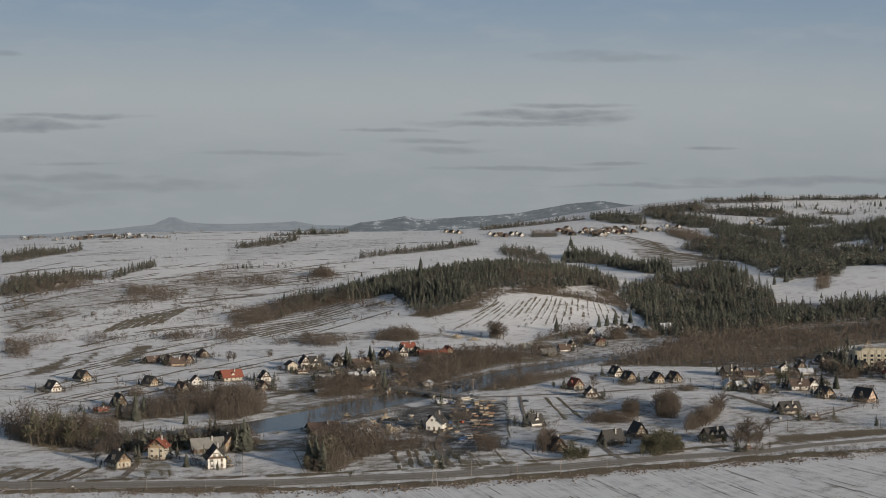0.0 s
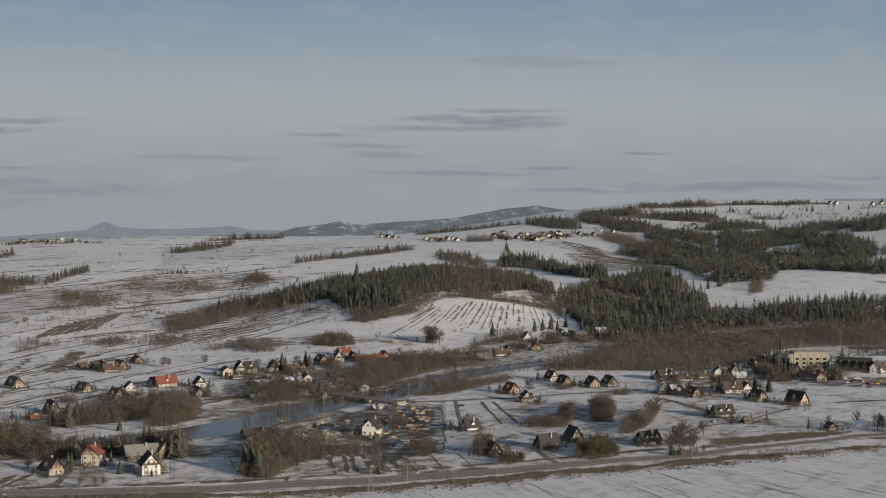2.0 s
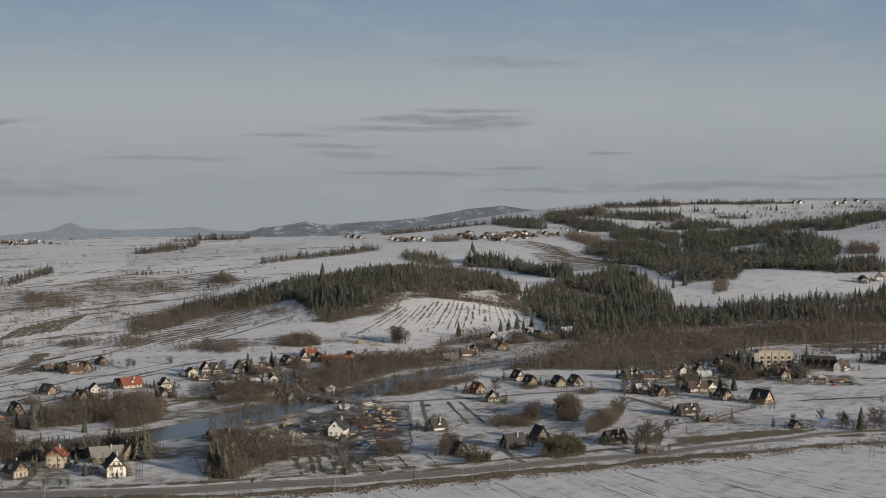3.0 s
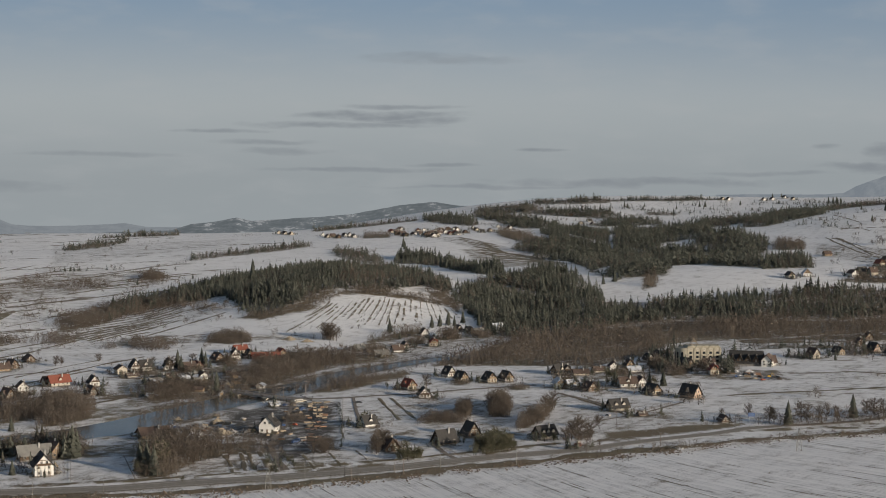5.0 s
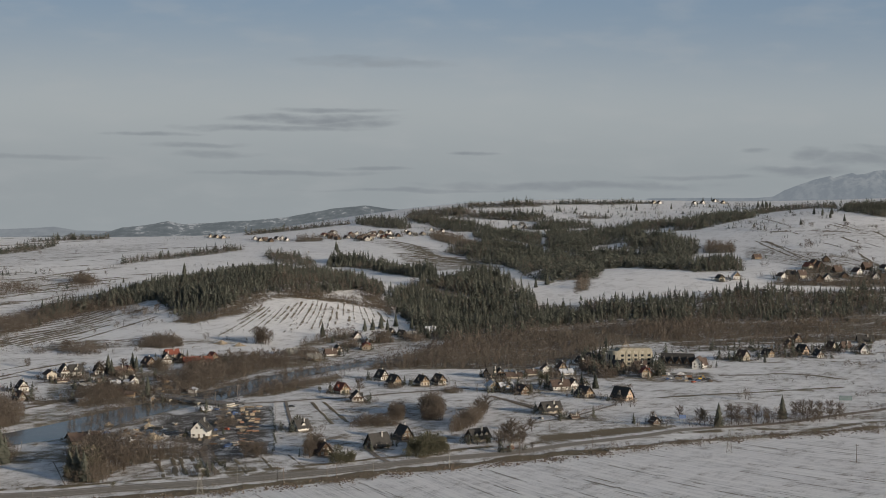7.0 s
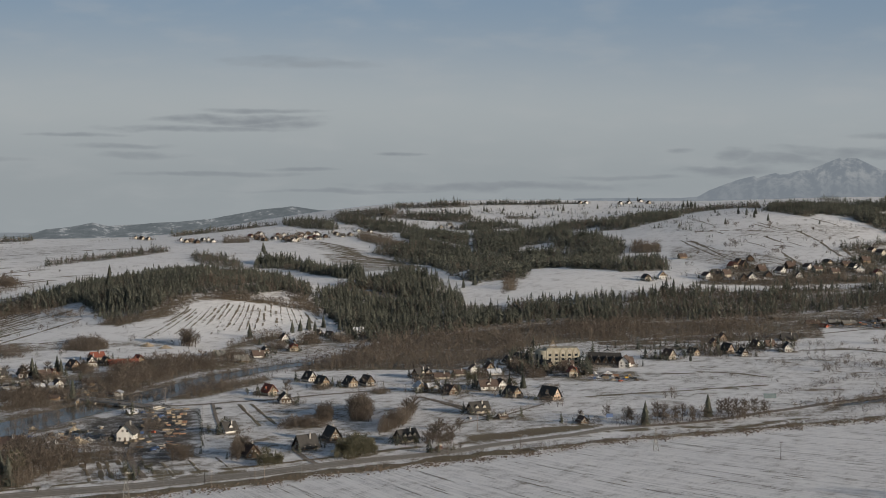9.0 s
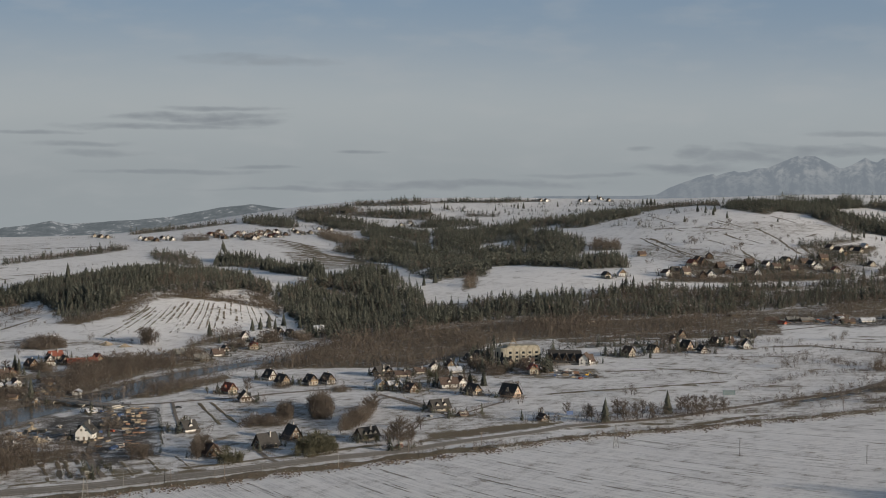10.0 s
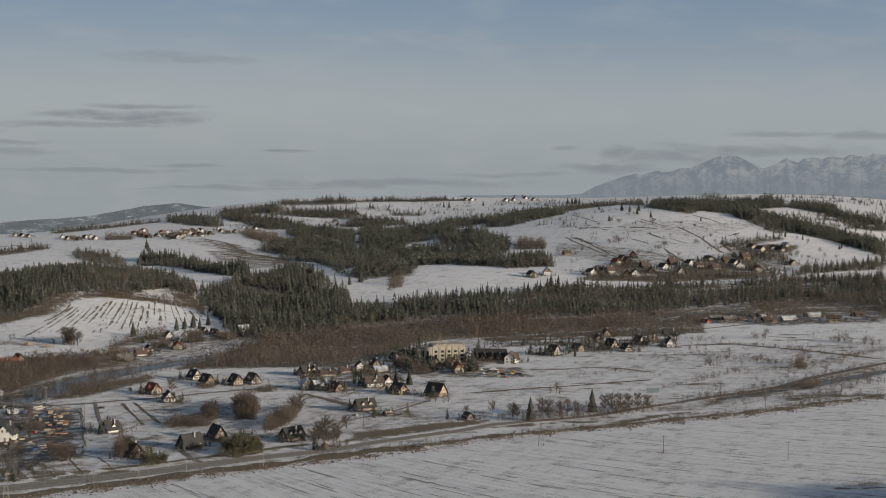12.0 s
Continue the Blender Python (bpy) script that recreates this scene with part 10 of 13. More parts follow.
def house(x, y, turn, w, d, eave, rise, style, dormers=0, detail=2, name="house"):
    """A gabled house; its front gable looks along -y before the turn."""
    wall, gable, roof, label = STYLES[style]
    h = thing(name, x, y, turn, label, "barn" if "barn" in style else "house", "houses of the village")
    b = bmesh.new()
    bm_box(b, -w / 2, w / 2, -d / 2, d / 2, 0.3, eave)
    part("wall", b, wall, h)
    b = bmesh.new()
    bm_box(b, -w / 2 - 0.12, w / 2 + 0.12, -d / 2 - 0.12, d / 2 + 0.12, -1.5, 0.5)
    part("plinth", b, STONE, h)
    for s in (-1, 1):
        b = bmesh.new()
        y0 = s * (d / 2 - 0.15)
        bm_prism(b, [(-w / 2 - 0.03, eave), (w / 2 + 0.03, eave), (0, eave + rise)], y0 - 0.18, y0 + 0.18)
        part("gable", b, gable, h)
    part("roof", roof_mesh(w, d, eave, rise, 1.0, 0.26, 1.1), roof, h)
    if detail > 0:
        b = bmesh.new()
        bm_box(b, w * 0.12, w * 0.12 + 0.8, d * 0.12, d * 0.12 + 0.8, eave + rise * 0.5, eave + rise + 1.0)
        bm_box(b, w * 0.12 - 0.08, w * 0.12 + 0.88, d * 0.12 - 0.08, d * 0.12 + 0.88, eave + rise + 1.0, eave + rise + 1.15)
        part("chimney", b, CONCRETE, h)
    storeys = max(1, int(eave / 2.7))
    if detail > 1 and dormers == 0 and rise >= 3.6 and w >= 6.0 and style not in ("barn", "black"):
        dormers = 1
    if detail > 0:
        for sgn, dep in ((-1, -d / 2 - 0.02), (1, d / 2 + 0.02)):
            if sgn > 0:
                continue
            tn = 0 if sgn < 0 else 180
            for k in range(storeys):
                for xo in ((-w * 0.27, w * 0.27) if w < 9.5 else (-w * 0.32, 0, w * 0.32)):
                    window(h, "mid", xo, dep, 1.1 + 2.7 * k, tn, detail < 2)
            for xo in (-w * 0.14, w * 0.14):
                window(h, "mid" if rise > 4.5 else "small", xo, dep + sgn * 0.04, eave + 0.5, tn, detail < 2)
            if rise > 5.5:
                window(h, "small", 0, dep + sgn * 0.04, eave + rise * 0.55, tn, detail < 2)
        for sgn in (-1, 1) if detail > 1 else (1,):
            for k in range(storeys):
                for yo in (np.linspace(-0.3, 0.3, 2) * d) if detail < 2 else (np.linspace(-0.34, 0.34, 3 if d < 13 else 4) * d):
                    window(h, "mid", sgn * (w / 2 + 0.02), yo, 1.1 + 2.7 * k, 90 * sgn, detail < 2)
    if detail > 1:
        b = bmesh.new()
        bm_box(b, -0.55, 0.55, -d / 2 - 0.1, -d / 2 + 0.05, 0.3, 2.4)
        part("door", b, LOGS, h)
        if style == "white_timber":
            for z0 in (eave - 0.15, eave + rise * 0.42):
                b = bmesh.new()
                q = w / 2 * (1 - max(0.0, z0 - eave) / rise)
                bm_box(b, -q, q, -d / 2 - 0.14, -d / 2 - 0.02, z0, z0 + 0.35)
                part("timber_band", b, LOGS, h)
            for s in (-1, 1):
                b = bmesh.new()
                bm_bar(b, (s * (w / 2 + 0.5), -d / 2 - 0.75, eave - 0.5 * rise / (w / 2)), (0, -d / 2 - 0.75, eave + rise + 0.05), 0.2, 4)
                part("barge_board", b, LOGS, h)
        if gable is not wall or style == "white_timber":
            b = bmesh.new()
            front = -d / 2 - 1.2
            out = [(front, eave - 0.2), (-d / 2, eave - 0.2), (-d / 2, eave), (front + 0.1, eave), (front + 0.1, eave + 0.95), (front, eave + 0.95)]
            lo = [b.verts.new((-w * 0.36, py, pz)) for py, pz in out]
            hi = [b.verts.new((w * 0.36, py, pz)) for py, pz in out]
            b.faces.new(lo)
            b.faces.new(hi[::-1])
            for i in range(6):
                b.faces.new((lo[(i + 1) % 6], lo[i], hi[i], hi[(i + 1) % 6]))
            part("balcony", b, LOGS if style == "white_timber" else PALE_LOGS, h)
            for sx in (-1, 1):
                b = bmesh.new()
                bm_box(b, sx * w * 0.3 - 0.1, sx * w * 0.3 + 0.1, -d / 2 - 1.15, -d / 2 - 0.95, 0, eave - 0.2)
                part("balcony_post", b, PALE_LOGS, h)
    for i in range(dormers):
        yo = (i - (dormers - 1) / 2) * d / max(dormers, 1) * 0.9
        for sx in (-1, 1):
            b = bmesh.new()
            rz, wd = rise * 0.62, 2.6
            bm_prism(b, [(-wd / 2, 0), (wd / 2, 0), (wd / 2, rz * 0.45), (0, rz), (-wd / 2, rz * 0.45)], -0.05, w * 0.3)
            dm = part("dormer", b, gable if gable is not LOGS else wall, h, m=pose(sx * w * 0.44, yo, eave + 0.05, 0, 0, 90 * sx))
            b = bmesh.new()
            for s in (-1, 1):
                bm_prism(b, [(0, rz + 0.05), (s * (wd / 2 + 0.45), rz * 0.30), (s * (wd / 2 + 0.45), rz * 0.30 + 0.18), (0, rz + 0.28)], -0.5, w * 0.32)
            part("dormer_roof", b, roof, dm)
            fr, pn = WINDOWS["mid"]
            wn_ = part("window", fr, None, dm, m=pose(0, -0.08, 0.35))
    return h


def far_house(x, y, turn, w, d, eave, rise, style):
    k = 1.5 if math.hypot(x, y) < 2500 else 1.3 if x > 0 else 1.0
    return house(x, y, turn, w * k, d * k, eave * k, rise * k, style, 0, 1)


# ---- single trees, each with a stem and a crown ----
def tree_meshes(forms, height, mat, name):
    out = []
    for v, f, t in forms:
        out.append(mesh_from(name, v * height, f, mat, t))
    return out


def lone_spruce(seed):
    rnd = np.random.default_rng(seed)
    return spruce_form(rnd, 130, 0.24)


def lone_bare(seed):
    return crown_form(np.random.default_rng(seed), 34, 30, 0.0045)


def lone_shrub(seed):
    return puff_form(np.random.default_rng(seed), 260, 0.45, 0.52, 0.5, 0.0075)


LONE = {
    "spruce": (tree_meshes([lone_spruce(s) for s in (1, 2, 3)], 1.0, NEEDLES, "crown"), "dark green spruce standing in the snow", "spruce_tree"),
    "bare_tree": (tree_meshes([lone_bare(s) for s in (11, 12, 13, 14)], 1.0, TWIGS, "crown"), "leafless brown tree standing in the snow", "leafless_tree"),
    "shrub": (tree_meshes([lone_shrub(s) for s in (21, 22, 23, 24)], 1.0, TWIGS, "crown"), "leafless brown shrub in the snow", "shrub"),
    "evergreen": (tree_meshes([puff_form(np.random.default_rng(s), 230, 0.52, 0.36, 0.46, 0.017) for s in (31, 32, 33)], 1.0, OLIVE, "crown"), "dense dark evergreen beside a house", "evergreen_tree"),
}
FAR_SHRUBS = tree_meshes([puff_form(np.random.default_rng(s), 130, 0.45, 0.55, 0.5, 0.02) for s in (41, 42, 43)], 1.0, TWIGS, "crown")
sb = bmesh.new()
bm_bar(sb, (0, 0, -0.02), (0, 0, 0.55), 0.014, 6, 0.005)
STEM = data("trunk", sb, BARK)


def plant(kind, x, y, h, wide=1.0):
    crowns, label, name = LONE[kind]
    if kind == "shrub" and math.hypot(x, y) > 1500:
        crowns = FAR_SHRUBS
    k = int(rng.integers(0, len(crowns)))
    t = thing(name, x, y, float(rng.uniform(0, 360)), label, "shrub" if kind == "shrub" else "tree", name + "s")
    t.scale = (h * wide, h * wide, h)
    c = new("crown", crowns[k])
    c.parent = t
    new("trunk", STEM).parent = t
    return t


def plants(kind, rows, wide=1.0):
    for x, y, h in rows:
        plant(kind, x, y, h, wide)


# ---- road furniture ----
def street_lamp(x, y, turn, h=7.4):
    t = thing("street_lamp", x, y, turn, "slender grey street lamp beside the road", "street lamp", "lamps along the road")
    b = bmesh.new()
    bm_bar(b, (0, 0, -0.3), (0, 0, h), 0.13, 8, 0.08)
    part("pole", b, LAMP_GREY, t)
    b = bmesh.new()
    bm_bar(b, (0, 0, h), (0, 1.6, h + 0.35), 0.06)
    part("arm", b, STEEL, t)
    b = bmesh.new()
    bm_box(b, -0.18, 0.18, 1.4, 2.3, h + 0.28, h + 0.45)
    part("lamp_head", b, CONCRETE, t)


def power_pole(x, y, turn, h=10.0):
    t = thing("power_pole", x, y, turn, "weathered wooden power pole with a cross-arm", "pole", "power poles")
    b = bmesh.new()
    bm_bar(b, (0, 0, -0.3), (0, 0, h), 0.17, 7, 0.11)
    part("pole", b, POLE_WOOD, t)
    b = bmesh.new()
    bm_box(b, -1.0, 1.0, -0.08, 0.08, h - 0.7, h - 0.5)
    part("cross_arm", b, POLE_WOOD, t)
    for s in (-0.9, 0, 0.9):
        b = bmesh.new()
        bm_bar(b, (s, 0, h - 0.5), (s, 0, h - 0.2), 0.07)
        part("insulator", b, STONE, t)


def pylon(x, y, turn, h=13.0):
    t = thing("lattice_pylon", x, y, turn, "slim four-legged steel lattice pylon in the field", "pylon", "pylons")
    for sx, sy in ((-1, -1), (1, -1), (1, 1), (-1, 1)):
        b = bmesh.new()
        bm_bar(b, (sx * 1.5, sy * 1.0, -0.2), (sx * 0.25, sy * 0.25, h), 0.09, 5)
        part("leg", b, LAMP_GREY, t)
    for k in range(5):
        z0, z1 = h * k / 5, h * (k + 1) / 5
        w0, w1 = 1.5 - 1.25 * k / 5, 1.5 - 1.25 * (k + 1) / 5
        for s in (-1, 1):
            for d in (-1, 1):
                b = bmesh.new()
                bm_bar(b, (d * w0, s * w0 * 0.66, z0), (-d * w1, s * w1 * 0.66, z1), 0.04, 4)
                part("brace", b, LAMP_GREY, t)
    b = bmesh.new()
    bm_box(b, -2.2, 2.2, -0.08, 0.08, h - 1.0, h - 0.85)
    part("cross_arm", b, LAMP_GREY, t)


def billboard(x, y, turn, w, h, mat, label):
    t = thing("billboard", x, y, turn, label, "billboard")
    b = bmesh.new()
    bm_box(b, -w / 2, w / 2, -0.15, 0.15, 3.4, 3.4 + h)
    part("board", b, mat, t)
    for s in (-1, 1):
        b = bmesh.new()
        bm_bar(b, (s * w * 0.32, 0.1, -0.3), (s * w * 0.32, 0.1, 3.5), 0.13)
        part("post", b, STEEL, t)
    b = bmesh.new()
    bm_box(b, -w / 2 - 0.1, w / 2 + 0.1, -0.2, 0.2, 3.3, 3.4)
    part("frame_rail", b, STEEL, t)


def plank_stack(x, y, turn, l, w, layers, mat, label):
    t = thing("timber_stack", x, y, turn, label, "timber stack", "timber stacks in the yard")
    z = 0.15
    b = bmesh.new()
    for s in (-0.35, 0.0, 0.35):
        bm_box(b, s * l - 0.08, s * l + 0.08, -w / 2, w / 2, -0.3, z)
    part("bearer", b, LOGS, t)
    for k in range(layers):
        b = bmesh.new()
        n = max(3, int(w / 0.4))
        jog = rng.uniform(-0.15, 0.15)
        for i in range(n):
            y0 = -w / 2 + i * w / n
            e = rng.uniform(-0.12, 0.12)
            bm_box(b, -l / 2 + jog + e, l / 2 + jog + e, y0 + 0.02, y0 + w / n - 0.02, z, z + 0.28)
        part("plank_layer", b, mat, t)
        z += 0.34


def log_pile(x, y, turn, l, rows, mat=None):
    t = thing("log_pile", x, y, turn, "pile of peeled pale logs on muddy ground", "log pile", "log piles")
    r = 0.22
    for k in range(rows):
        for i in range(rows + 2 - k):
            b = bmesh.new()
            x0 = (i - (rows + 1 - k) / 2) * r * 2.05
            e = rng.uniform(-0.3, 0.3)
            bm_bar(b, (x0, -l / 2 + e, r + k * r * 1.75), (x0, l / 2 + e, r + k * r * 1.75), r, 7, r * 0.85)
            part("log", b, mat or SAWN, t)


def rubble_mound(x, y, r, h, mat, label):
    """A heap of loose material with an uneven top."""
    bm = bmesh.new()
    rings, sides = 6, 18
    grid = []
    for j in range(rings + 1):
        k = j / rings
        row = []
        for i in range(sides):
            a = 2 * math.pi * i / sides
            q = r * k * (1 + 0.18 * math.sin(3 * a + x) + 0.1 * math.sin(5 * a + y))
            row.append(bm.verts.new((q * math.cos(a), q * math.sin(a), h * (1 - k) ** 1.2 * (1 + 0.15 * math.sin(4 * a)) - 0.1 * k)))
        grid.append(row)
    for j in range(rings):
        for i in range(sides):
            n = (i + 1) % sides
            bm.faces.new((grid[j][i], grid[j + 1][i], grid[j + 1][n], grid[j][n]))
    bmesh.ops.remove_doubles(bm, verts=bm.verts, dist=0.01)
    ob = new("mound", data("mound", bm, mat))
    ob.matrix_world = pose(x, y, gz(x, y))
    tagged(ob, label, "mound")


def excavator(x, y, turn):
    t = thing("excavator", x, y, turn, "small yellow excavator parked in a yard", "excavator")
    for s in (-1, 1):
        b = bmesh.new()
        bm_prism(b, [(-1.5, 0.15), (-1.2, 0), (1.2, 0), (1.5, 0.15), (1.5, 0.6), (1.2, 0.75), (-1.2, 0.75), (-1.5, 0.6)], s * 0.9 - 0.25, s * 0.9 + 0.25)
        part("track", b, DARK_METAL, t)
    b = bmesh.new()
    bm_prism(b, [(-1.6, 0.85), (1.0, 0.85), (1.0, 1.7), (-1.4, 1.9)], -1.0, 1.0)
    part("body", b, YELLOW, t)
    b = bmesh.new()
    bm_prism(b, [(0.0, 1.7), (1.0, 1.7), (0.85, 2.8), (0.0, 2.8)], -0.9, 0.1)
    part("cab", b, GLASS, t)
    b = bmesh.new()
    bm_bar(b, (0.9, 0.4, 1.4), (2.6, 0.4, 3.6), 0.2)
    part("boom", b, YELLOW, t)
    b = bmesh.new()
    bm_bar(b, (2.6, 0.4, 3.6), (3.9, 0.4, 1.6), 0.16)
    part("stick", b, YELLOW, t)
    b = bmesh.new()
    bm_prism(b, [(3.6, 1.7), (4.2, 1.5), (4.0, 0.8), (3.4, 0.9)], 0.0, 0.8)
    part("bucket", b, DARK_METAL, t)


def car(x, y, turn, mat, label):
    t = thing("parked_car", x, y, turn, label, "car", "parked cars")
    b = bmesh.new()
    bm_prism(b, [(-2.1, 0.35), (2.1, 0.35), (2.15, 0.8), (1.2, 0.95), (0.6, 1.45), (-1.3, 1.48), (-2.0, 1.0)], -0.85, 0.85)
    part("body", b, mat, t)
    b = bmesh.new()
    bm_prism(b, [(1.1, 0.97), (0.58, 1.40), (-1.25, 1.42), (-1.85, 1.02)], -0.88, 0.88)
    part("side_window", b, GLASS, t)
    for sx in (-1.3, 1.3):
        for sy in (-0.8, 0.8):
            b = bmesh.new()
            bm_bar(b, (sx, sy - 0.1, 0.33), (sx, sy + 0.1, 0.33), 0.33, 10)
            part("wheel", b, DARK_METAL, t)


def fence(pts, h=1.2, gap=3.0):
    """Posts and two rails along a line, one object with each post a part."""
    (x0, y0), (x1, y1) = pts[0], pts[-1]
    f = thing("fence", x0, y0, 0, "low wooden post and rail fence in the snow", "fence")
    z0 = gz(x0, y0)
    for (ax, ay), (bx, by) in zip(pts, pts[1:]):
        n = max(1, int(math.hypot(bx - ax, by - ay) / gap))
        for i in range(n):
            k = i / n
            px, py = ax + (bx - ax) * k, ay + (by - ay) * k
            z = gz(px, py) - z0
            b = bmesh.new()
            bm_box(b, px - x0 - 0.08, px - x0 + 0.08, py - y0 - 0.08, py - y0 + 0.08, z - 0.2, z + h)
            part("post", b, POLE_WOOD, f)
        b = bmesh.new()
        for dz in (0.45, 0.95):
            bm_bar(b, (ax - x0, ay - y0, gz(ax, ay) - z0 + h * dz), (bx - x0, by - y0, gz(bx, by) - z0 + h * dz), 0.06, 4)
        part("rail", b, POLE_WOOD, f)


def bridge(x0, y0, x1, y1):
    """A low concrete road bridge on piers."""
    l = math.hypot(x1 - x0, y1 - y0)
    turn = math.degrees(math.atan2(y1 - y0, x1 - x0))
    t = thing("bridge", (x0 + x1) / 2, (y0 + y1) / 2, turn, "low concrete road bridge on piers over the river", "bridge", z=0.3)
    b = bmesh.new()
    bm_box(b, -l / 2, l / 2, -4.0, 4.0, 0.6, 1.5)
    part("deck", b, CONCRETE, t)
    b = bmesh.new()
    bm_box(b, -l / 2, l / 2, -3.2, 3.2, 1.5, 1.56)
    part("carriageway", b, GRAVEL, t)
    for s in (-1, 1):
        b = bmesh.new()
        bm_box(b, -l / 2, l / 2, s * 3.9 - 0.1, s * 3.9 + 0.1, 2.3, 2.42)
        bm_box(b, -l / 2, l / 2, s * 3.9 - 0.06, s * 3.9 + 0.06, 1.9, 1.98)
        n = int(l / 2.5)
        for i in range(n + 1):
            xo = -l / 2 + l * i / n
            bm_box(b, xo - 0.07, xo + 0.07, s * 3.9 - 0.07, s * 3.9 + 0.07, 1.5, 2.35)
        part("railing", b, STEEL, t)
    for k in (-0.5, -0.17, 0.17, 0.5):
        b = bmesh.new()
        bm_box(b, k * l - 1.3, k * l + 1.3, -5.6, 4.4, -2.6, 0.2)
        bm_box(b, k * l - 2.6, k * l + 2.6, -6.0, 4.6, 0.2, 0.62)
        part("pier", b, CREAM, t, "pale concrete pier")


def hotel(x, y, turn):
    """A large cream shell under construction: a long block with a row of dormer gables and a rounded wing with tall arches."""
    t = thing("hotel_shell", x, y, turn, "large unfinished cream hotel with gabled dormers and arches", "hotel")
    b = bmesh.new()
    bm_box(b, -12, 15, -7, 7, -1.0, 10.5)
    part("wall", b, SHELL, t)
    b = bmesh.new()
    bm_prism(b, [(-12.3, 10.5), (15.3, 10.5), (14.0, 14.5), (-11.0, 14.5)], -7.2, 7.2)
    part("roof", b, SHELL, t)
    for i in range(5):
        xo = -9 + 5.4 * i
        b = bmesh.new()
        bm_prism(b, [(-1.9, 0), (1.9, 0), (1.9, 2.0), (0, 4.4), (-1.9, 2.0)], -0.4, 3.0)
        dm = part("dormer", b, SHELL, t, m=pose(xo, -7.0, 10.2))
        b = bmesh.new()
        for s in (-1, 1):
            bm_prism(b, [(0, 4.5), (s * 2.3, 1.7), (s * 2.3, 2.0), (0, 4.8)], -0.8, 3.2)
        part("dormer_roof", b, SHELL, dm)
        fr, pn = WINDOWS["wide"]
        wn_ = part("window", fr, None, dm, m=pose(0, -0.44, 0.6))
        for k in range(3):
            b = bmesh.new()
            bm_box(b, xo - 1.1, xo + 1.1, -7.12, -6.9, 0.9 + 3.3 * k, 3.0 + 3.3 * k)
            part("window_opening", b, GLASS, t)
            b = bmesh.new()
            bm_box(b, xo - 1.9, xo + 1.9, -8.2, -7.0, 0.35 + 3.3 * k, 0.6 + 3.3 * k)
            bm_box(b, xo - 1.9, xo + 1.9, -8.2, -8.1, 0.6 + 3.3 * k, 1.4 + 3.3 * k)
            part("balcony", b, SHELL, t)
    for i in range(6):
        b = bmesh.new()
        bm_box(b, -11.9 + 5.4 * i, -11.3 + 5.4 * i, -7.6, -7.0, -1.0, 11.6)
        part("pilaster", b, SHELL, t)
    b = bmesh.new()
    n = 16
    ring = [(-12 + 7.5 * math.cos(math.pi * (0.5 + i / n)) - 0.2, 7.5 * math.sin(math.pi * (0.5 + i / n))) for i in range(n + 1)]
    lo = [b.verts.new((px, py, -1.0)) for px, py in ring]
    hi = [b.verts.new((px, py, 12.5)) for px, py in ring]
    for i in range(n):
        b.faces.new((lo[i], lo[i + 1], hi[i + 1], hi[i]))
    b.faces.new(hi)
    b.faces.new((lo[0], hi[0], hi[-1], lo[-1]))
    part("round_wing", b, SHELL, t)
    for i in range(1, n, 3):
        a = math.pi * (0.5 + (i + 0.5) / n)
        b = bmesh.new()
        out = [(-0.9, 0), (0.9, 0), (0.9, 7.0)] + [(0.9 * math.cos(q), 7.0 + 0.9 * math.sin(q)) for q in (0.6, 1.2, 1.57, 1.9, 2.5)] + [(-0.9, 7.0)]
        bm_prism(b, out, -0.1, 0.2)
        part("arched_opening", b, GLASS, t, m=pose(-12 + 7.5 * math.cos(a) - 0.2, 7.5 * math.sin(a), 1.5, 0, 0, math.degrees(a) + 90))
    b = bmesh.new()
    for sx, sy in ((-1, -1), (1, -1), (1, 1), (-1, 1)):
        bm_bar(b, (-5 + sx * 3.0, sy * 3.0, 14.5), (-5, 0, 20.0), 0.22, 5)
    for q in ((-1, -1, 1, -1), (1, -1, 1, 1), (1, 1, -1, 1), (-1, 1, -1, -1)):
        bm_bar(b, (-5 + q[0] * 3.0, q[1] * 3.0, 14.5), (-5 + q[2] * 3.0, q[3] * 3.0, 14.5), 0.22, 5)
        bm_bar(b, (-5 + q[0] * 1.5, q[1] * 1.5, 17.2), (-5 + q[2] * 1.5, q[3] * 1.5, 17.2), 0.16, 5)
    part("roof_frame", b, SAWN, t, "bare pyramid frame of new timber")
    for px, py in ((-11.5, -7), (14.5, -7), (14.5, 7), (-11.5, 7)):
        b = bmesh.new()
        bm_bar(b, (px, py, -1), (px, py, 13.5), 0.7, 10)
        part("corner_column", b, SHELL, t)


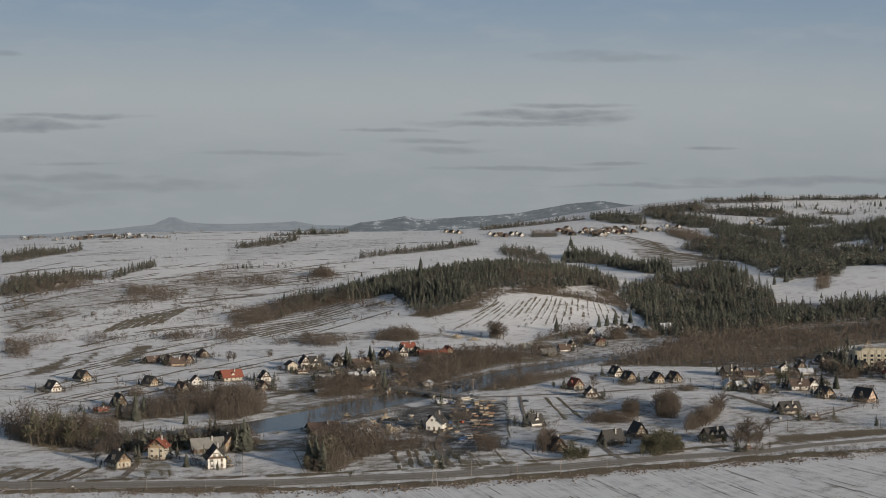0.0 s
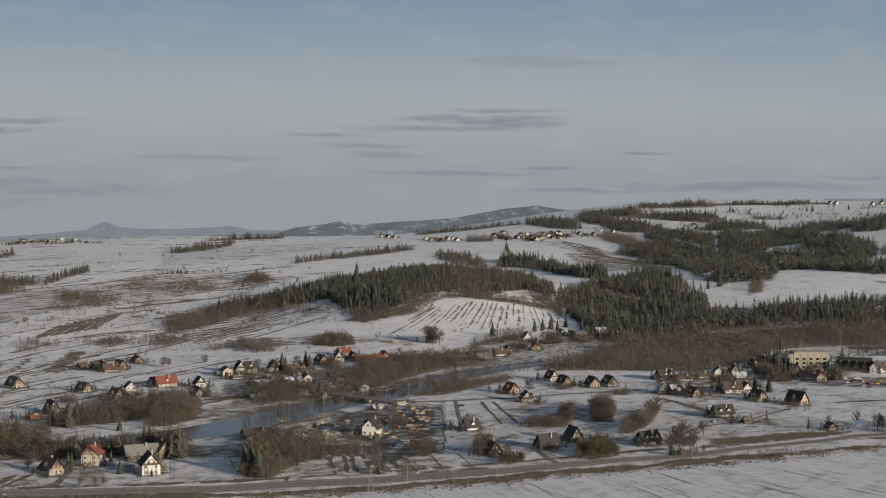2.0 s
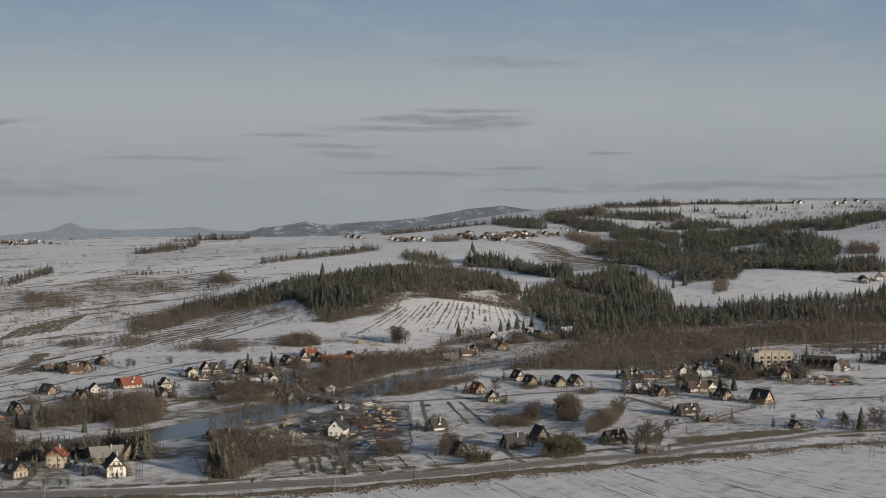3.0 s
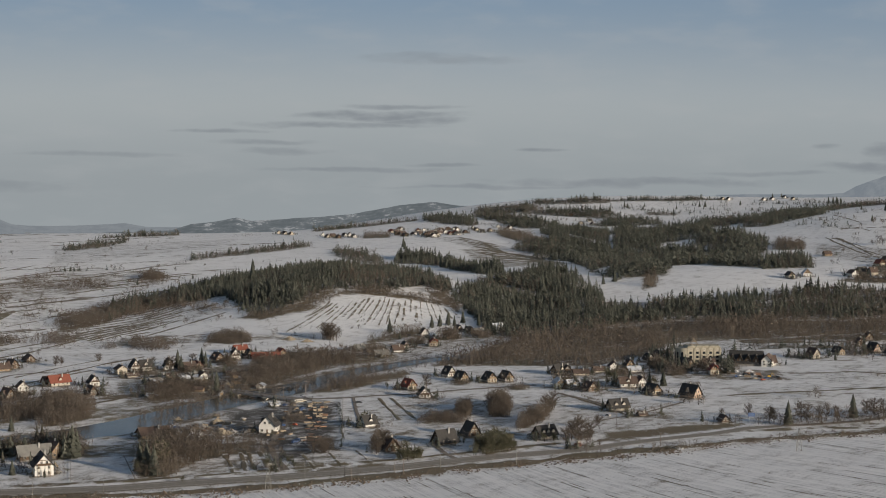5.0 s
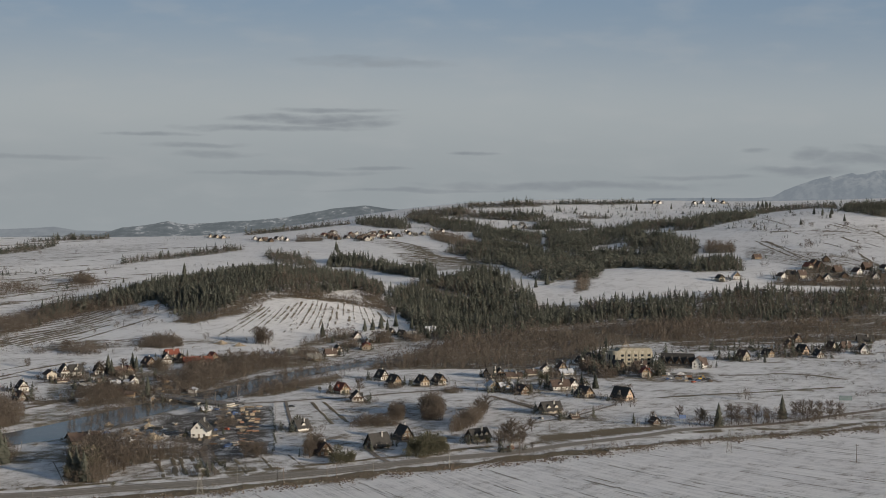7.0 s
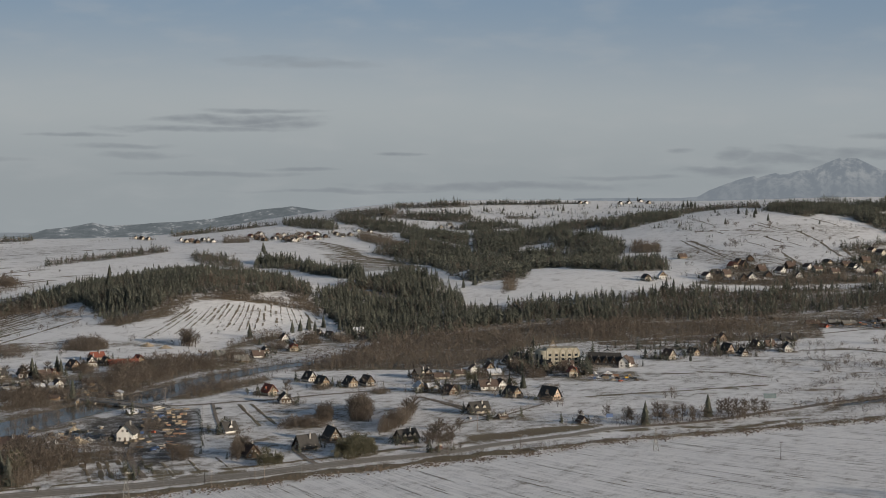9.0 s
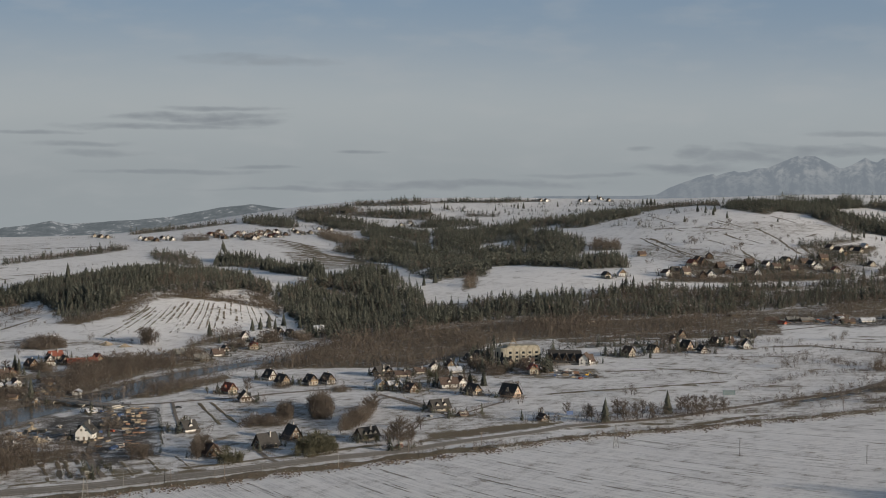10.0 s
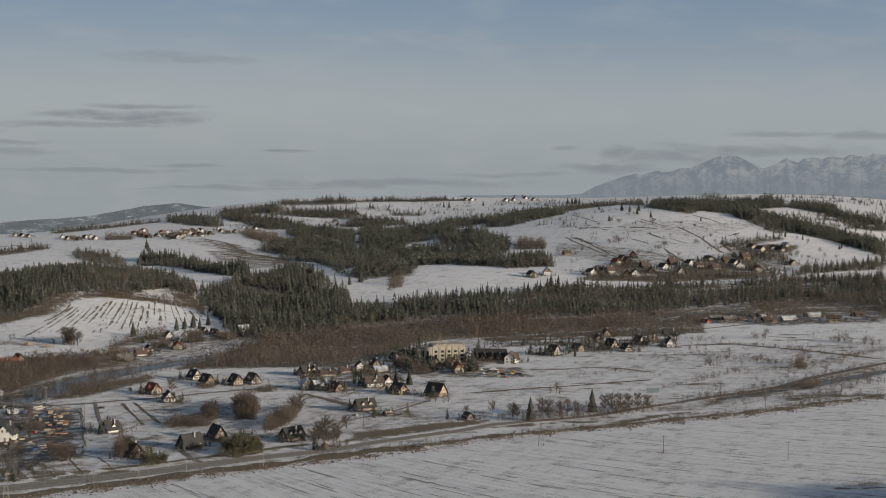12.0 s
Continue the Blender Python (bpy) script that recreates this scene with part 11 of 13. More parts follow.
def guesthouse(x, y, turn):
    """A long guesthouse whose steep dark roofs come down low, with a white end wing."""
    t = thing("guesthouse", x, y, turn, "long guesthouse with many steep dark gables and a white wing", "guesthouse")
    b = bmesh.new()
    bm_box(b, -13, 13, -6, 6, -1.0, 3.4)
    part("wall", b, STONE, t)
    b = bmesh.new()
    bm_prism(b, [(-7.4, 2.2), (0, 11.0), (7.4, 2.2), (7.4, 2.5), (0, 11.4), (-7.4, 2.5)], -13.6, 13.6)
    part("roof", b, BLACK_ROOF, t, m=pose(0, 0, 0, 0, 0, 90))
    for i in range(4):
        xo = -10.2 + 6.3 * i
        b = bmesh.new()
        bm_prism(b, [(-2.2, 0), (2.2, 0), (2.2, 1.5), (0, 5.6), (-2.2, 1.5)], 0, 5.0)
        g = part("gable", b, LOGS, t, m=pose(xo, -6.6, 3.2))
        b = bmesh.new()
        for s in (-1, 1):
            bm_prism(b, [(0, 5.7), (s * 2.9, 0.5), (s * 2.9, 0.8), (0, 6.1)], -0.9, 5.0)
        part("gable_roof", b, BLACK_ROOF, g)
        part("window", WINDOWS["mid"][0], None, g, m=pose(0, -0.04, 0.5))
        window(t, "mid", xo, -6.03, 1.0, 0)
        window(t, "mid", xo + 2.6, -6.03, 1.0, 0)
    b = bmesh.new()
    bm_box(b, 13.2, 21, -8, 4, -1.0, 5.0)
    wing = part("white_wing", b, WHITE, t, "white rendered wing")
    b = bmesh.new()
    bm_prism(b, [(-4.9, 4.2), (0, 9.4), (4.9, 4.2), (4.9, 4.6), (0, 9.9), (-4.9, 4.6)], -7.0, 7.0)
    part("wing_roof", b, BROWN_ROOF, wing, m=pose(17.1, -2, 0))
    b = bmesh.new()
    bm_prism(b, [(-3.9, 5.0), (3.9, 5.0), (0, 9.1)], -0.2, 0.2)
    part("wing_gable", b, WHITE, wing, m=pose(17.1, -7.8, 0))
    for xo in (15.2, 19.0):
        window(t, "mid", xo, -8.03, 1.2, 0)
        window(t, "mid", xo, -8.03, 3.3, 0)


house(-271, 1082, 44, 7.7, 9.5, 3.1, 4.5, "white_timber")
house(-263, 1136, 48, 8.6, 9.5, 3.1, 4.9, "cream_dark")
house(-233, 1248, -49, 6.9, 10.3, 2.2, 2.9, "timber")
house(-218, 1240, 30, 6.9, 7.7, 2.7, 4.2, "timber")
house(-210, 1229, -60, 6.9, 11.2, 2.7, 3.4, "pale_timber")
house(-205, 1245, 39, 6.9, 8.6, 3.1, 4.2, "timber")
house(-209, 1112, 51, 6.9, 8.6, 2.7, 4.2, "cream_dark")
house(-180, 1074, 40, 6.9, 8.6, 2.7, 4.9, "timber")
house(-174, 1099, 19, 7.3, 7.7, 5.5, 3.4, "white_brown")
house(-155, 1139, -57, 7.7, 14.6, 3.6, 4.2, "red")
house(-130, 1135, 22, 6.9, 7.7, 3.6, 4.2, "white_timber")
house(-126, 1088, 27, 6.0, 7.7, 1.8, 4.9, "timber")
house(-211, 1013, 37, 7.7, 7.7, 2.2, 5.9, "log_gable")
house(-217, 988, -68, 3.3, 7.9, 1.7, 1.0, "red_barn")
house(-162, 1142, -52, 6.9, 8.6, 2.7, 4.2, "white_brown")
house(-198, 1286, 29, 6.9, 8.6, 2.7, 3.4, "timber")
house(-167, 800, 44, 8.4, 9.2, 3.6, 4.5, "cream_dark")
house(-117, 799, 16, 9.2, 11.8, 5.8, 5.3, "white_timber", 1)
house(-128, 843, -66, 7.6, 16.8, 3.6, 4.1, "barn")
house(-118, 848, 38, 7.6, 8.4, 4.5, 4.1, "pale_timber")
house(-117, 1201, 26, 7.7, 6.9, 4.5, 2.5, "cream")
house(-108, 1217, 15, 6.9, 10.3, 4.5, 4.9, "white_timber")
house(-100, 1219, -75, 7.7, 8.6, 4.5, 4.2, "log_gable")
house(-83, 1226, 14, 6.9, 7.7, 4.0, 4.9, "white_timber")
house(-67, 1223, -57, 6.9, 8.6, 2.7, 3.4, "timber")
house(-61, 1229, 23, 6.0, 7.7, 2.7, 3.4, "red")
house(-47, 1271, 32, 7.7, 8.6, 3.6, 4.2, "timber")
house(-33, 1289, 6, 7.7, 9.5, 3.6, 5.5, "white_timber")
house(-30, 1329, -69, 7.7, 10.3, 3.6, 3.4, "red")
house(-22, 1297, 16, 6.9, 8.6, 2.7, 4.2, "log_gable")
house(-8, 1289, -80, 6.0, 22.4, 2.7, 2.5, "red_barn")
house(4, 1297, 25, 6.9, 7.7, 3.6, 4.2, "red")
house(-4, 919, -12, 9.6, 11.9, 5.0, 5.1, "white_black")
house(55, 934, -61, 6.6, 7.9, 2.8, 3.8, "white_black", 1)
house(62, 848, 16, 7.6, 8.4, 3.1, 4.5, "timber")
house(93, 1095, 30, 7.5, 8.2, 3.2, 4.4, "red")
house(100, 1053, 3, 7.9, 9.0, 2.8, 4.4, "white_timber")
house(129, 1163, 29, 6.8, 7.5, 3.2, 4.4, "white_timber")
house(135, 1134, 28, 6.8, 8.2, 3.2, 4.4, "cream_dark")
house(155, 1128, 22, 7.5, 8.2, 3.2, 4.4, "cream_dark")
house(168, 1132, 22, 6.8, 9.0, 3.2, 4.4, "log_gable")
house(71, 1336, -73, 5.9, 8.6, 2.1, 3.2, "barn")
house(87, 1295, -79, 6.6, 10.6, 2.4, 3.2, "barn")
house(103, 1325, -74, 5.9, 8.6, 2.8, 3.2, "white_brown")
house(112, 1357, 15, 5.2, 6.8, 2.4, 2.9, "white_timber")
house(136, 1433, 10, 6.8, 7.5, 4.0, 4.4, "white_brown")
house(138, 1369, 4, 7.5, 8.2, 3.2, 3.6, "red")
house(148, 1424, -66, 6.0, 6.8, 2.4, 2.9, "snowy")
house(174, 1485, 18, 6.0, 6.8, 2.4, 3.6, "white_timber")
house(183, 1474, 33, 6.0, 6.8, 2.4, 3.6, "log_gable")
house(191, 1468, -67, 6.0, 9.0, 2.4, 2.9, "barn")
house(214, 1501, -68, 6.8, 9.8, 3.2, 3.6, "snowy")
house(224, 1462, 11, 6.0, 6.8, 3.2, 2.9, "pale_timber")
house(155, 1425, 14, 6.0, 6.8, 2.4, 2.9, "timber")
house(214, 1167, -60, 7.5, 9.8, 3.2, 4.4, "cream_dark")
house(220, 1169, 4, 6.0, 6.8, 3.2, 3.6, "white_timber")
house(229, 1159, -91, 6.0, 10.5, 2.4, 2.2, "cream")
house(200, 1092, 10, 6.8, 7.5, 4.0, 2.9, "snowy")
house(209, 1088, -71, 6.8, 9.0, 2.8, 3.6, "snowy")
house(218, 1072, 24, 6.8, 7.5, 3.2, 3.6, "timber")
house(246, 1175, -87, 5.2, 7.5, 2.4, 2.2, "cream")
house(259, 1181, -2, 6.8, 6.8, 4.8, 2.9, "white_brown")
house(276, 1202, 7, 6.0, 6.0, 3.2, 3.6, "pale_timber")
house(273, 1174, -83, 6.0, 9.0, 2.4, 2.2, "snowy")
house(249, 1091, -85, 8.2, 12.0, 3.6, 3.6, "white_brown")
house(260, 1095, 7, 6.0, 7.5, 3.6, 3.6, "white_brown")
house(258, 1052, 24, 7.5, 9.8, 3.2, 4.4, "cream_dark", 1)
house(280, 1034, 35, 8.2, 12.0, 3.2, 5.8, "raw")
house(218, 981, -75, 7.5, 12.0, 3.2, 4.4, "cream_dark", 2)
house(153, 880, -60, 7.5, 12.0, 3.2, 4.4, "cream_dark", 3)
house(94, 868, -61, 8.2, 11.2, 2.4, 5.8, "black")
house(112, 894, 18, 7.5, 9.8, 2.4, 5.8, "black")
house(300, 1238, 16, 6.0, 6.8, 3.2, 3.6, "white_timber")
house(314, 1261, 16, 6.0, 6.8, 3.2, 3.6, "log_gable")
house(-151, 825, -4, 9.2, 8.4, 6.7, 4.1, "red", 1)
house(321, 1200, 35, 6.8, 9.0, 3.2, 4.4, "cream_dark")
house(339, 1199, -86, 6.8, 8.2, 3.2, 3.6, "white_brown")
house(330, 1153, -4, 6.8, 7.5, 4.4, 3.6, "red")
house(390, 1207, -83, 6.8, 10.5, 3.2, 4.4, "white_brown")
house(442, 1250, 23, 6.8, 8.2, 4.0, 4.4, "cream")
house(471, 1270, 20, 6.8, 8.2, 3.2, 3.6, "cream_dark")
house(508, 1286, 20, 6.8, 9.0, 3.2, 5.1, "raw")
house(511, 1258, 8, 6.0, 7.5, 3.2, 3.6, "white_timber")
house(544, 1309, 17, 6.0, 7.5, 3.2, 4.4, "cream")
house(562, 1321, -83, 6.0, 7.5, 2.4, 3.6, "timber")
house(562, 1281, -14, 6.8, 10.5, 4.0, 4.4, "white_black")
house(598, 1361, -99, 8.2, 13.5, 2.4, 4.4, "black")
house(540, 1380, -1, 6.0, 6.8, 3.2, 3.6, "pale_timber")
house(272, 928, 14, 4.5, 5.2, 2.0, 2.5, "timber")
house(228, 957, -73, 3.0, 4.5, 1.6, 1.1, "pale_timber")
house(515, 1336, -1, 6.8, 7.5, 3.2, 3.6, "timber")
house(349, 1282, 5, 5.2, 6.0, 2.4, 2.9, "timber")
guesthouse(373, 1210, -27)
hotel(340, 1228, -3.0)
far_house(666, 1911, -9, 6.8, 8.0, 2.9, 3.7, "snowy")
far_house(725, 1907, 14, 6.7, 7.2, 3.4, 2.6, "white_brown")
far_house(757, 1922, -81, 5.9, 6.2, 3.4, 3.7, "cream")
far_house(777, 1884, -12, 7.0, 8.5, 3.4, 3.7, "white_timber")
far_house(816, 1923, -13, 5.4, 7.3, 2.3, 2.6, "timber")
far_house(850, 1962, 12, 6.4, 8.0, 2.9, 3.1, "white_brown")
far_house(851, 1906, -14, 5.8, 6.8, 2.3, 3.7, "white_brown")
far_house(905, 1968, -85, 6.5, 7.0, 3.4, 2.6, "cream")
far_house(963, 2062, 20, 6.6, 7.3, 2.3, 2.6, "cream_dark")
far_house(921, 1949, -85, 5.6, 6.8, 2.3, 2.6, "cream")
far_house(969, 1993, 9, 5.7, 8.4, 2.9, 3.1, "white_timber")
far_house(1024, 2068, -86, 5.5, 7.6, 3.4, 3.1, "pale_timber")
far_house(969, 1921, -2, 5.9, 6.0, 2.9, 2.6, "red")
far_house(840, 2087, 13, 6.5, 6.0, 2.9, 3.1, "timber")
far_house(876, 2132, -12, 5.7, 7.3, 3.4, 2.6, "timber")
far_house(810, 2235, -80, 5.6, 7.1, 2.3, 2.6, "pale_timber")
far_house(1139, 2203, -17, 5.9, 8.3, 2.3, 2.6, "cream_dark")
far_house(1088, 2125, -17, 6.4, 6.2, 2.3, 2.6, "pale_timber")
far_house(1179, 2241, 17, 5.4, 7.6, 2.9, 3.1, "snowy")
far_house(1059, 1991, -3, 5.6, 7.5, 2.3, 2.6, "cream")
far_house(809, 2031, 23, 6.4, 6.3, 3.4, 3.1, "red")
far_house(835, 1993, -83, 5.7, 6.4, 2.3, 3.7, "timber")
far_house(904, 1997, 11, 5.7, 7.6, 3.4, 2.6, "white_brown")
far_house(979, 2037, -86, 6.4, 7.1, 2.3, 2.6, "pale_timber")
far_house(962, 1958, -16, 7.0, 6.6, 3.4, 3.1, "white_timber")
far_house(746, 1931, -81, 6.8, 7.6, 2.9, 3.7, "cream_dark")
far_house(830, 2043, 3, 5.6, 7.2, 3.4, 3.7, "timber")
far_house(1099, 2170, 18, 5.7, 8.4, 3.4, 2.6, "cream")
far_house(1107, 2214, 18, 6.0, 6.6, 2.3, 2.6, "cream")
far_house(1134, 2174, 17, 6.3, 8.6, 2.3, 3.1, "cream_dark")
far_house(887, 2016, -84, 7.0, 7.7, 3.4, 3.7, "timber")
far_house(764, 1879, -12, 5.5, 6.0, 2.9, 3.7, "timber")
far_house(639, 1895, 6, 5.5, 7.7, 2.9, 2.6, "cream_dark")
far_house(332, 3146, 19, 5.5, 7.1, 2.3, 2.6, "white_brown")
far_house(373, 3218, 18, 6.5, 7.9, 2.9, 2.6, "white_brown")
far_house(307, 3234, 5, 6.0, 5.9, 2.3, 2.6, "white_timber")
far_house(298, 2936, 4, 6.6, 6.8, 2.9, 3.1, "white_brown")
far_house(365, 3301, 19, 5.9, 6.2, 2.3, 2.6, "timber")
far_house(236, 3038, 6, 5.8, 5.9, 2.9, 2.6, "timber")
far_house(306, 3058, -66, 6.5, 6.9, 2.3, 3.1, "white_brown")
far_house(327, 3185, 4, 6.7, 7.6, 2.3, 2.6, "white_brown")
far_house(246, 2989, 30, 5.6, 7.0, 2.3, 2.6, "timber")
far_house(358, 3261, 4, 5.8, 6.4, 2.9, 3.1, "timber")
far_house(288, 2996, 5, 5.9, 7.7, 2.9, 2.6, "timber")
far_house(320, 3055, -66, 6.4, 7.2, 2.3, 3.1, "white_brown")
far_house(246, 3031, -65, 5.8, 6.3, 2.3, 2.6, "white_brown")
far_house(242, 3115, -64, 7.0, 7.4, 2.3, 3.1, "timber")
far_house(269, 3340, 5, 6.3, 6.0, 2.3, 3.1, "white_brown")
far_house(267, 3024, 30, 6.0, 7.7, 2.3, 2.6, "white_brown")
far_house(350, 3049, 28, 6.2, 6.4, 2.3, 3.1, "red")
far_house(290, 2955, -66, 6.2, 7.3, 2.3, 2.6, "timber")
far_house(335, 3005, 19, 5.7, 7.9, 2.3, 3.1, "red")
far_house(350, 3002, -67, 6.9, 7.8, 2.9, 2.6, "white_timber")
far_house(281, 3042, -65, 6.2, 6.0, 2.3, 3.1, "white_brown")
far_house(233, 3153, 31, 6.2, 8.1, 2.9, 3.1, "red")
far_house(381, 3298, 28, 6.1, 7.1, 2.3, 3.1, "timber")
far_house(304, 2952, 29, 5.9, 6.3, 2.9, 3.1, "cream")
far_house(291, 3198, 20, 6.4, 6.0, 2.3, 3.1, "red")
far_house(335, 3079, 4, 5.6, 6.3, 2.9, 3.1, "white_brown")
far_house(367, 3218, 3, 6.2, 6.7, 2.9, 3.1, "white_timber")
far_house(250, 3081, -65, 5.6, 7.6, 2.3, 2.6, "cream")
far_house(266, 3343, -65, 5.9, 6.7, 2.9, 2.6, "white_brown")
far_house(340, 3224, -66, 6.6, 7.5, 2.9, 2.6, "white_brown")
far_house(300, 2971, 29, 6.3, 7.8, 2.3, 2.6, "white_brown")
far_house(293, 3016, 29, 5.8, 7.6, 2.9, 2.6, "timber")
far_house(295, 2955, 29, 5.8, 8.1, 2.3, 2.6, "cream")
far_house(263, 3345, 5, 5.6, 7.7, 2.9, 2.6, "cream")
far_house(94, 3108, 8, 5.9, 7.0, 2.3, 3.1, "white_timber")
far_house(101, 3034, 23, 5.9, 7.0, 2.3, 3.1, "cream")
far_house(111, 3047, -62, 5.9, 7.0, 2.3, 3.1, "timber")
far_house(120, 2999, 23, 5.9, 7.0, 2.3, 3.1, "timber")
far_house(134, 3055, 32, 5.9, 7.0, 2.3, 3.1, "white_timber")
far_house(145, 3070, 7, 5.9, 7.0, 2.3, 3.1, "white_timber")
far_house(150, 3000, 22, 5.9, 7.0, 2.3, 3.1, "white_timber")
far_house(7, 3301, 10, 5.9, 7.0, 2.3, 3.1, "cream")
far_house(19, 3258, 35, 5.9, 7.0, 2.3, 3.1, "cream")
far_house(32, 3213, 24, 5.9, 7.0, 2.3, 3.1, "cream")
far_house(413, 3215, 28, 5.9, 7.0, 2.3, 3.1, "cream")
far_house(410, 3102, -68, 5.9, 7.0, 2.3, 3.1, "white_timber")
far_house(437, 3176, 17, 5.9, 7.0, 2.3, 3.1, "cream")
far_house(485, 3391, 2, 5.9, 7.0, 2.3, 3.1, "white_timber")
far_house(373, 3073, 18, 5.9, 7.0, 2.3, 3.1, "timber")
far_house(425, 3354, 3, 5.9, 7.0, 2.3, 3.1, "white_brown")
far_house(687, 3604, -1, 5.9, 7.0, 2.3, 3.1, "timber")
far_house(677, 3435, -1, 5.9, 7.0, 2.3, 3.1, "cream")
far_house(705, 3479, -71, 5.9, 7.0, 2.3, 3.1, "white_timber")
far_house(695, 3395, 13, 5.9, 7.0, 2.3, 3.1, "cream")
far_house(502, 3340, 26, 5.9, 7.0, 2.3, 3.1, "white_brown")
far_house(-711, 3144, -47, 5.9, 7.0, 2.3, 2.6, "cream")
far_house(-690, 3255, 37, 5.9, 7.0, 2.3, 2.6, "snowy")
far_house(-577, 3118, 20, 5.9, 7.0, 2.3, 2.6, "timber")
far_house(-696, 3231, 22, 5.9, 7.0, 2.3, 2.6, "snowy")
far_house(-621, 3216, 36, 5.9, 7.0, 2.3, 2.6, "cream")
far_house(-613, 3191, -49, 5.9, 7.0, 2.3, 2.6, "snowy")
far_house(-615, 3125, -49, 5.9, 7.0, 2.3, 2.6, "cream")
far_house(-654, 3258, -49, 5.9, 7.0, 2.3, 2.6, "snowy")
far_house(-743, 3305, -47, 5.9, 7.0, 2.3, 2.6, "white_brown")
far_house(-769, 3112, 24, 5.9, 7.0, 2.3, 2.6, "snowy")
far_house(-751, 3169, 23, 5.9, 7.0, 2.3, 2.6, "cream")
far_house(-695, 3180, -48, 5.9, 7.0, 2.3, 2.6, "cream")
far_house(-636, 3131, 21, 5.9, 7.0, 2.3, 2.6, "white_brown")
far_house(-897, 3478, 39, 5.9, 7.0, 2.3, 2.6, "snowy")
far_house(-721, 3173, 38, 5.9, 7.0, 2.3, 2.6, "timber")
far_house(-1071, 4003, -45, 5.9, 7.0, 2.3, 2.6, "snowy")
far_house(-690, 3177, 22, 5.9, 7.0, 2.3, 2.6, "white_brown")
far_house(-651, 3116, 37, 5.9, 7.0, 2.3, 2.6, "white_brown")
far_house(-722, 3105, -47, 5.9, 7.0, 2.3, 2.6, "timber")
far_house(-553, 3114, 20, 5.9, 7.0, 2.3, 2.6, "white_brown")
far_house(-725, 3176, -47, 5.9, 7.0, 2.3, 2.6, "timber")
far_house(-680, 3196, -48, 5.9, 7.0, 2.3, 2.6, "timber")
far_house(-655, 3160, -48, 5.9, 7.0, 2.3, 2.6, "snowy")
far_house(-859, 3227, 25, 5.9, 7.0, 2.3, 2.6, "white_brown")
far_house(-667, 3188, 22, 5.9, 7.0, 2.3, 2.6, "timber")
far_house(-914, 3467, -45, 5.9, 7.0, 2.3, 2.6, "white_brown")
far_house(-461, 1906, 34, 4.3, 5.4, 1.7, 2.1, "white_brown")
far_house(-456, 1897, 34, 4.3, 5.4, 1.7, 2.1, "cream")
far_house(-464, 1897, 34, 4.3, 5.4, 1.7, 2.1, "cream")
far_house(-456, 1942, 33, 4.3, 5.4, 1.7, 2.1, "white_brown")
far_house(-465, 1880, 34, 4.3, 5.4, 1.7, 2.1, "white_brown")
far_house(1100, 3777, 14, 6.5, 7.6, 2.9, 3.1, "cream")
far_house(1113, 3771, 14, 6.5, 7.6, 2.9, 3.1, "white_brown")
far_house(1184, 3712, 12, 6.5, 7.6, 2.9, 3.1, "white_brown")
far_house(1256, 3774, 12, 6.5, 7.6, 2.9, 3.1, "white_brown")
far_house(1248, 3684, 11, 6.5, 7.6, 2.9, 3.1, "cream")
far_house(1207, 3717, 12, 6.5, 7.6, 2.9, 3.1, "white_brown")
far_house(666, 1552, -98, 3.8, 9.1, 1.7, 1.3, "barn")
far_house(682, 1492, -100, 3.8, 9.2, 1.7, 1.3, "timber")
far_house(704, 1490, -100, 3.8, 7.3, 1.7, 1.3, "barn")
far_house(714, 1478, -86, 3.8, 8.7, 1.7, 1.3, "barn")
far_house(763, 1498, -87, 3.8, 8.4, 1.7, 1.3, "timber")
far_house(748, 1456, -87, 3.8, 9.1, 1.7, 1.3, "timber")
far_house(773, 1461, -88, 3.8, 9.8, 1.7, 1.3, "snowy")
far_house(814, 1483, -89, 3.8, 9.7, 1.7, 1.3, "snowy")
far_house(865, 1478, -90, 3.8, 7.0, 1.7, 1.3, "timber")
far_house(822, 1456, -114, 3.8, 9.2, 1.7, 1.3, "timber")
street_lamp(-195, 735, 11)
street_lamp(-141, 739, 7)
street_lamp(-113, 740, 5)
street_lamp(-81, 745, 3)
street_lamp(14, 771, -1)
street_lamp(84, 795, -5)
street_lamp(124, 799, -8)
power_pole(34, 778, -3, 7.5)
power_pole(37, 775, -3, 7.5)
power_pole(59, 781, -3, 7.5)
power_pole(64, 784, -3, 7.5)
power_pole(168, 833, -3, 7.5)
power_pole(213, 849, -3, 7.5)
power_pole(20, 1074, 19)
power_pole(21, 1072, 19)
power_pole(2, 1042, 20)
power_pole(5, 1042, 20)
power_pole(0, 1042, 20)
pylon(-4, 748, 5)
pylon(284, 824, -14)
power_pole(341, 785, -23)
power_pole(397, 749, -28)
power_pole(202, 912, -12)
power_pole(474, 926, -27)
billboard(289, 926, 3, 4.4, 2.4, BLUE, "blue billboard on steel posts beside the road")
billboard(421, 988, -13, 8.5, 3.0, GREEN_GREY, "wide grey-green hoarding on steel posts in the meadow")
bridge(-42, 1097, 15, 1041)
plank_stack(22.3, 1027.8, -11, 3, 1.8, 3, SAWN, "stack of pale sawn planks on bearers in the yard")
plank_stack(25.0, 1033.7, -22, 2.5, 1.8, 3, SAWN, "stack of pale sawn planks on bearers in the yard")
plank_stack(28.2, 1033.6, -17, 3, 1.8, 2, SAWN, "stack of pale sawn planks on bearers in the yard")
plank_stack(33.6, 1035.5, 8, 4, 1.8, 2, SAWN, "stack of pale sawn planks on bearers in the yard")
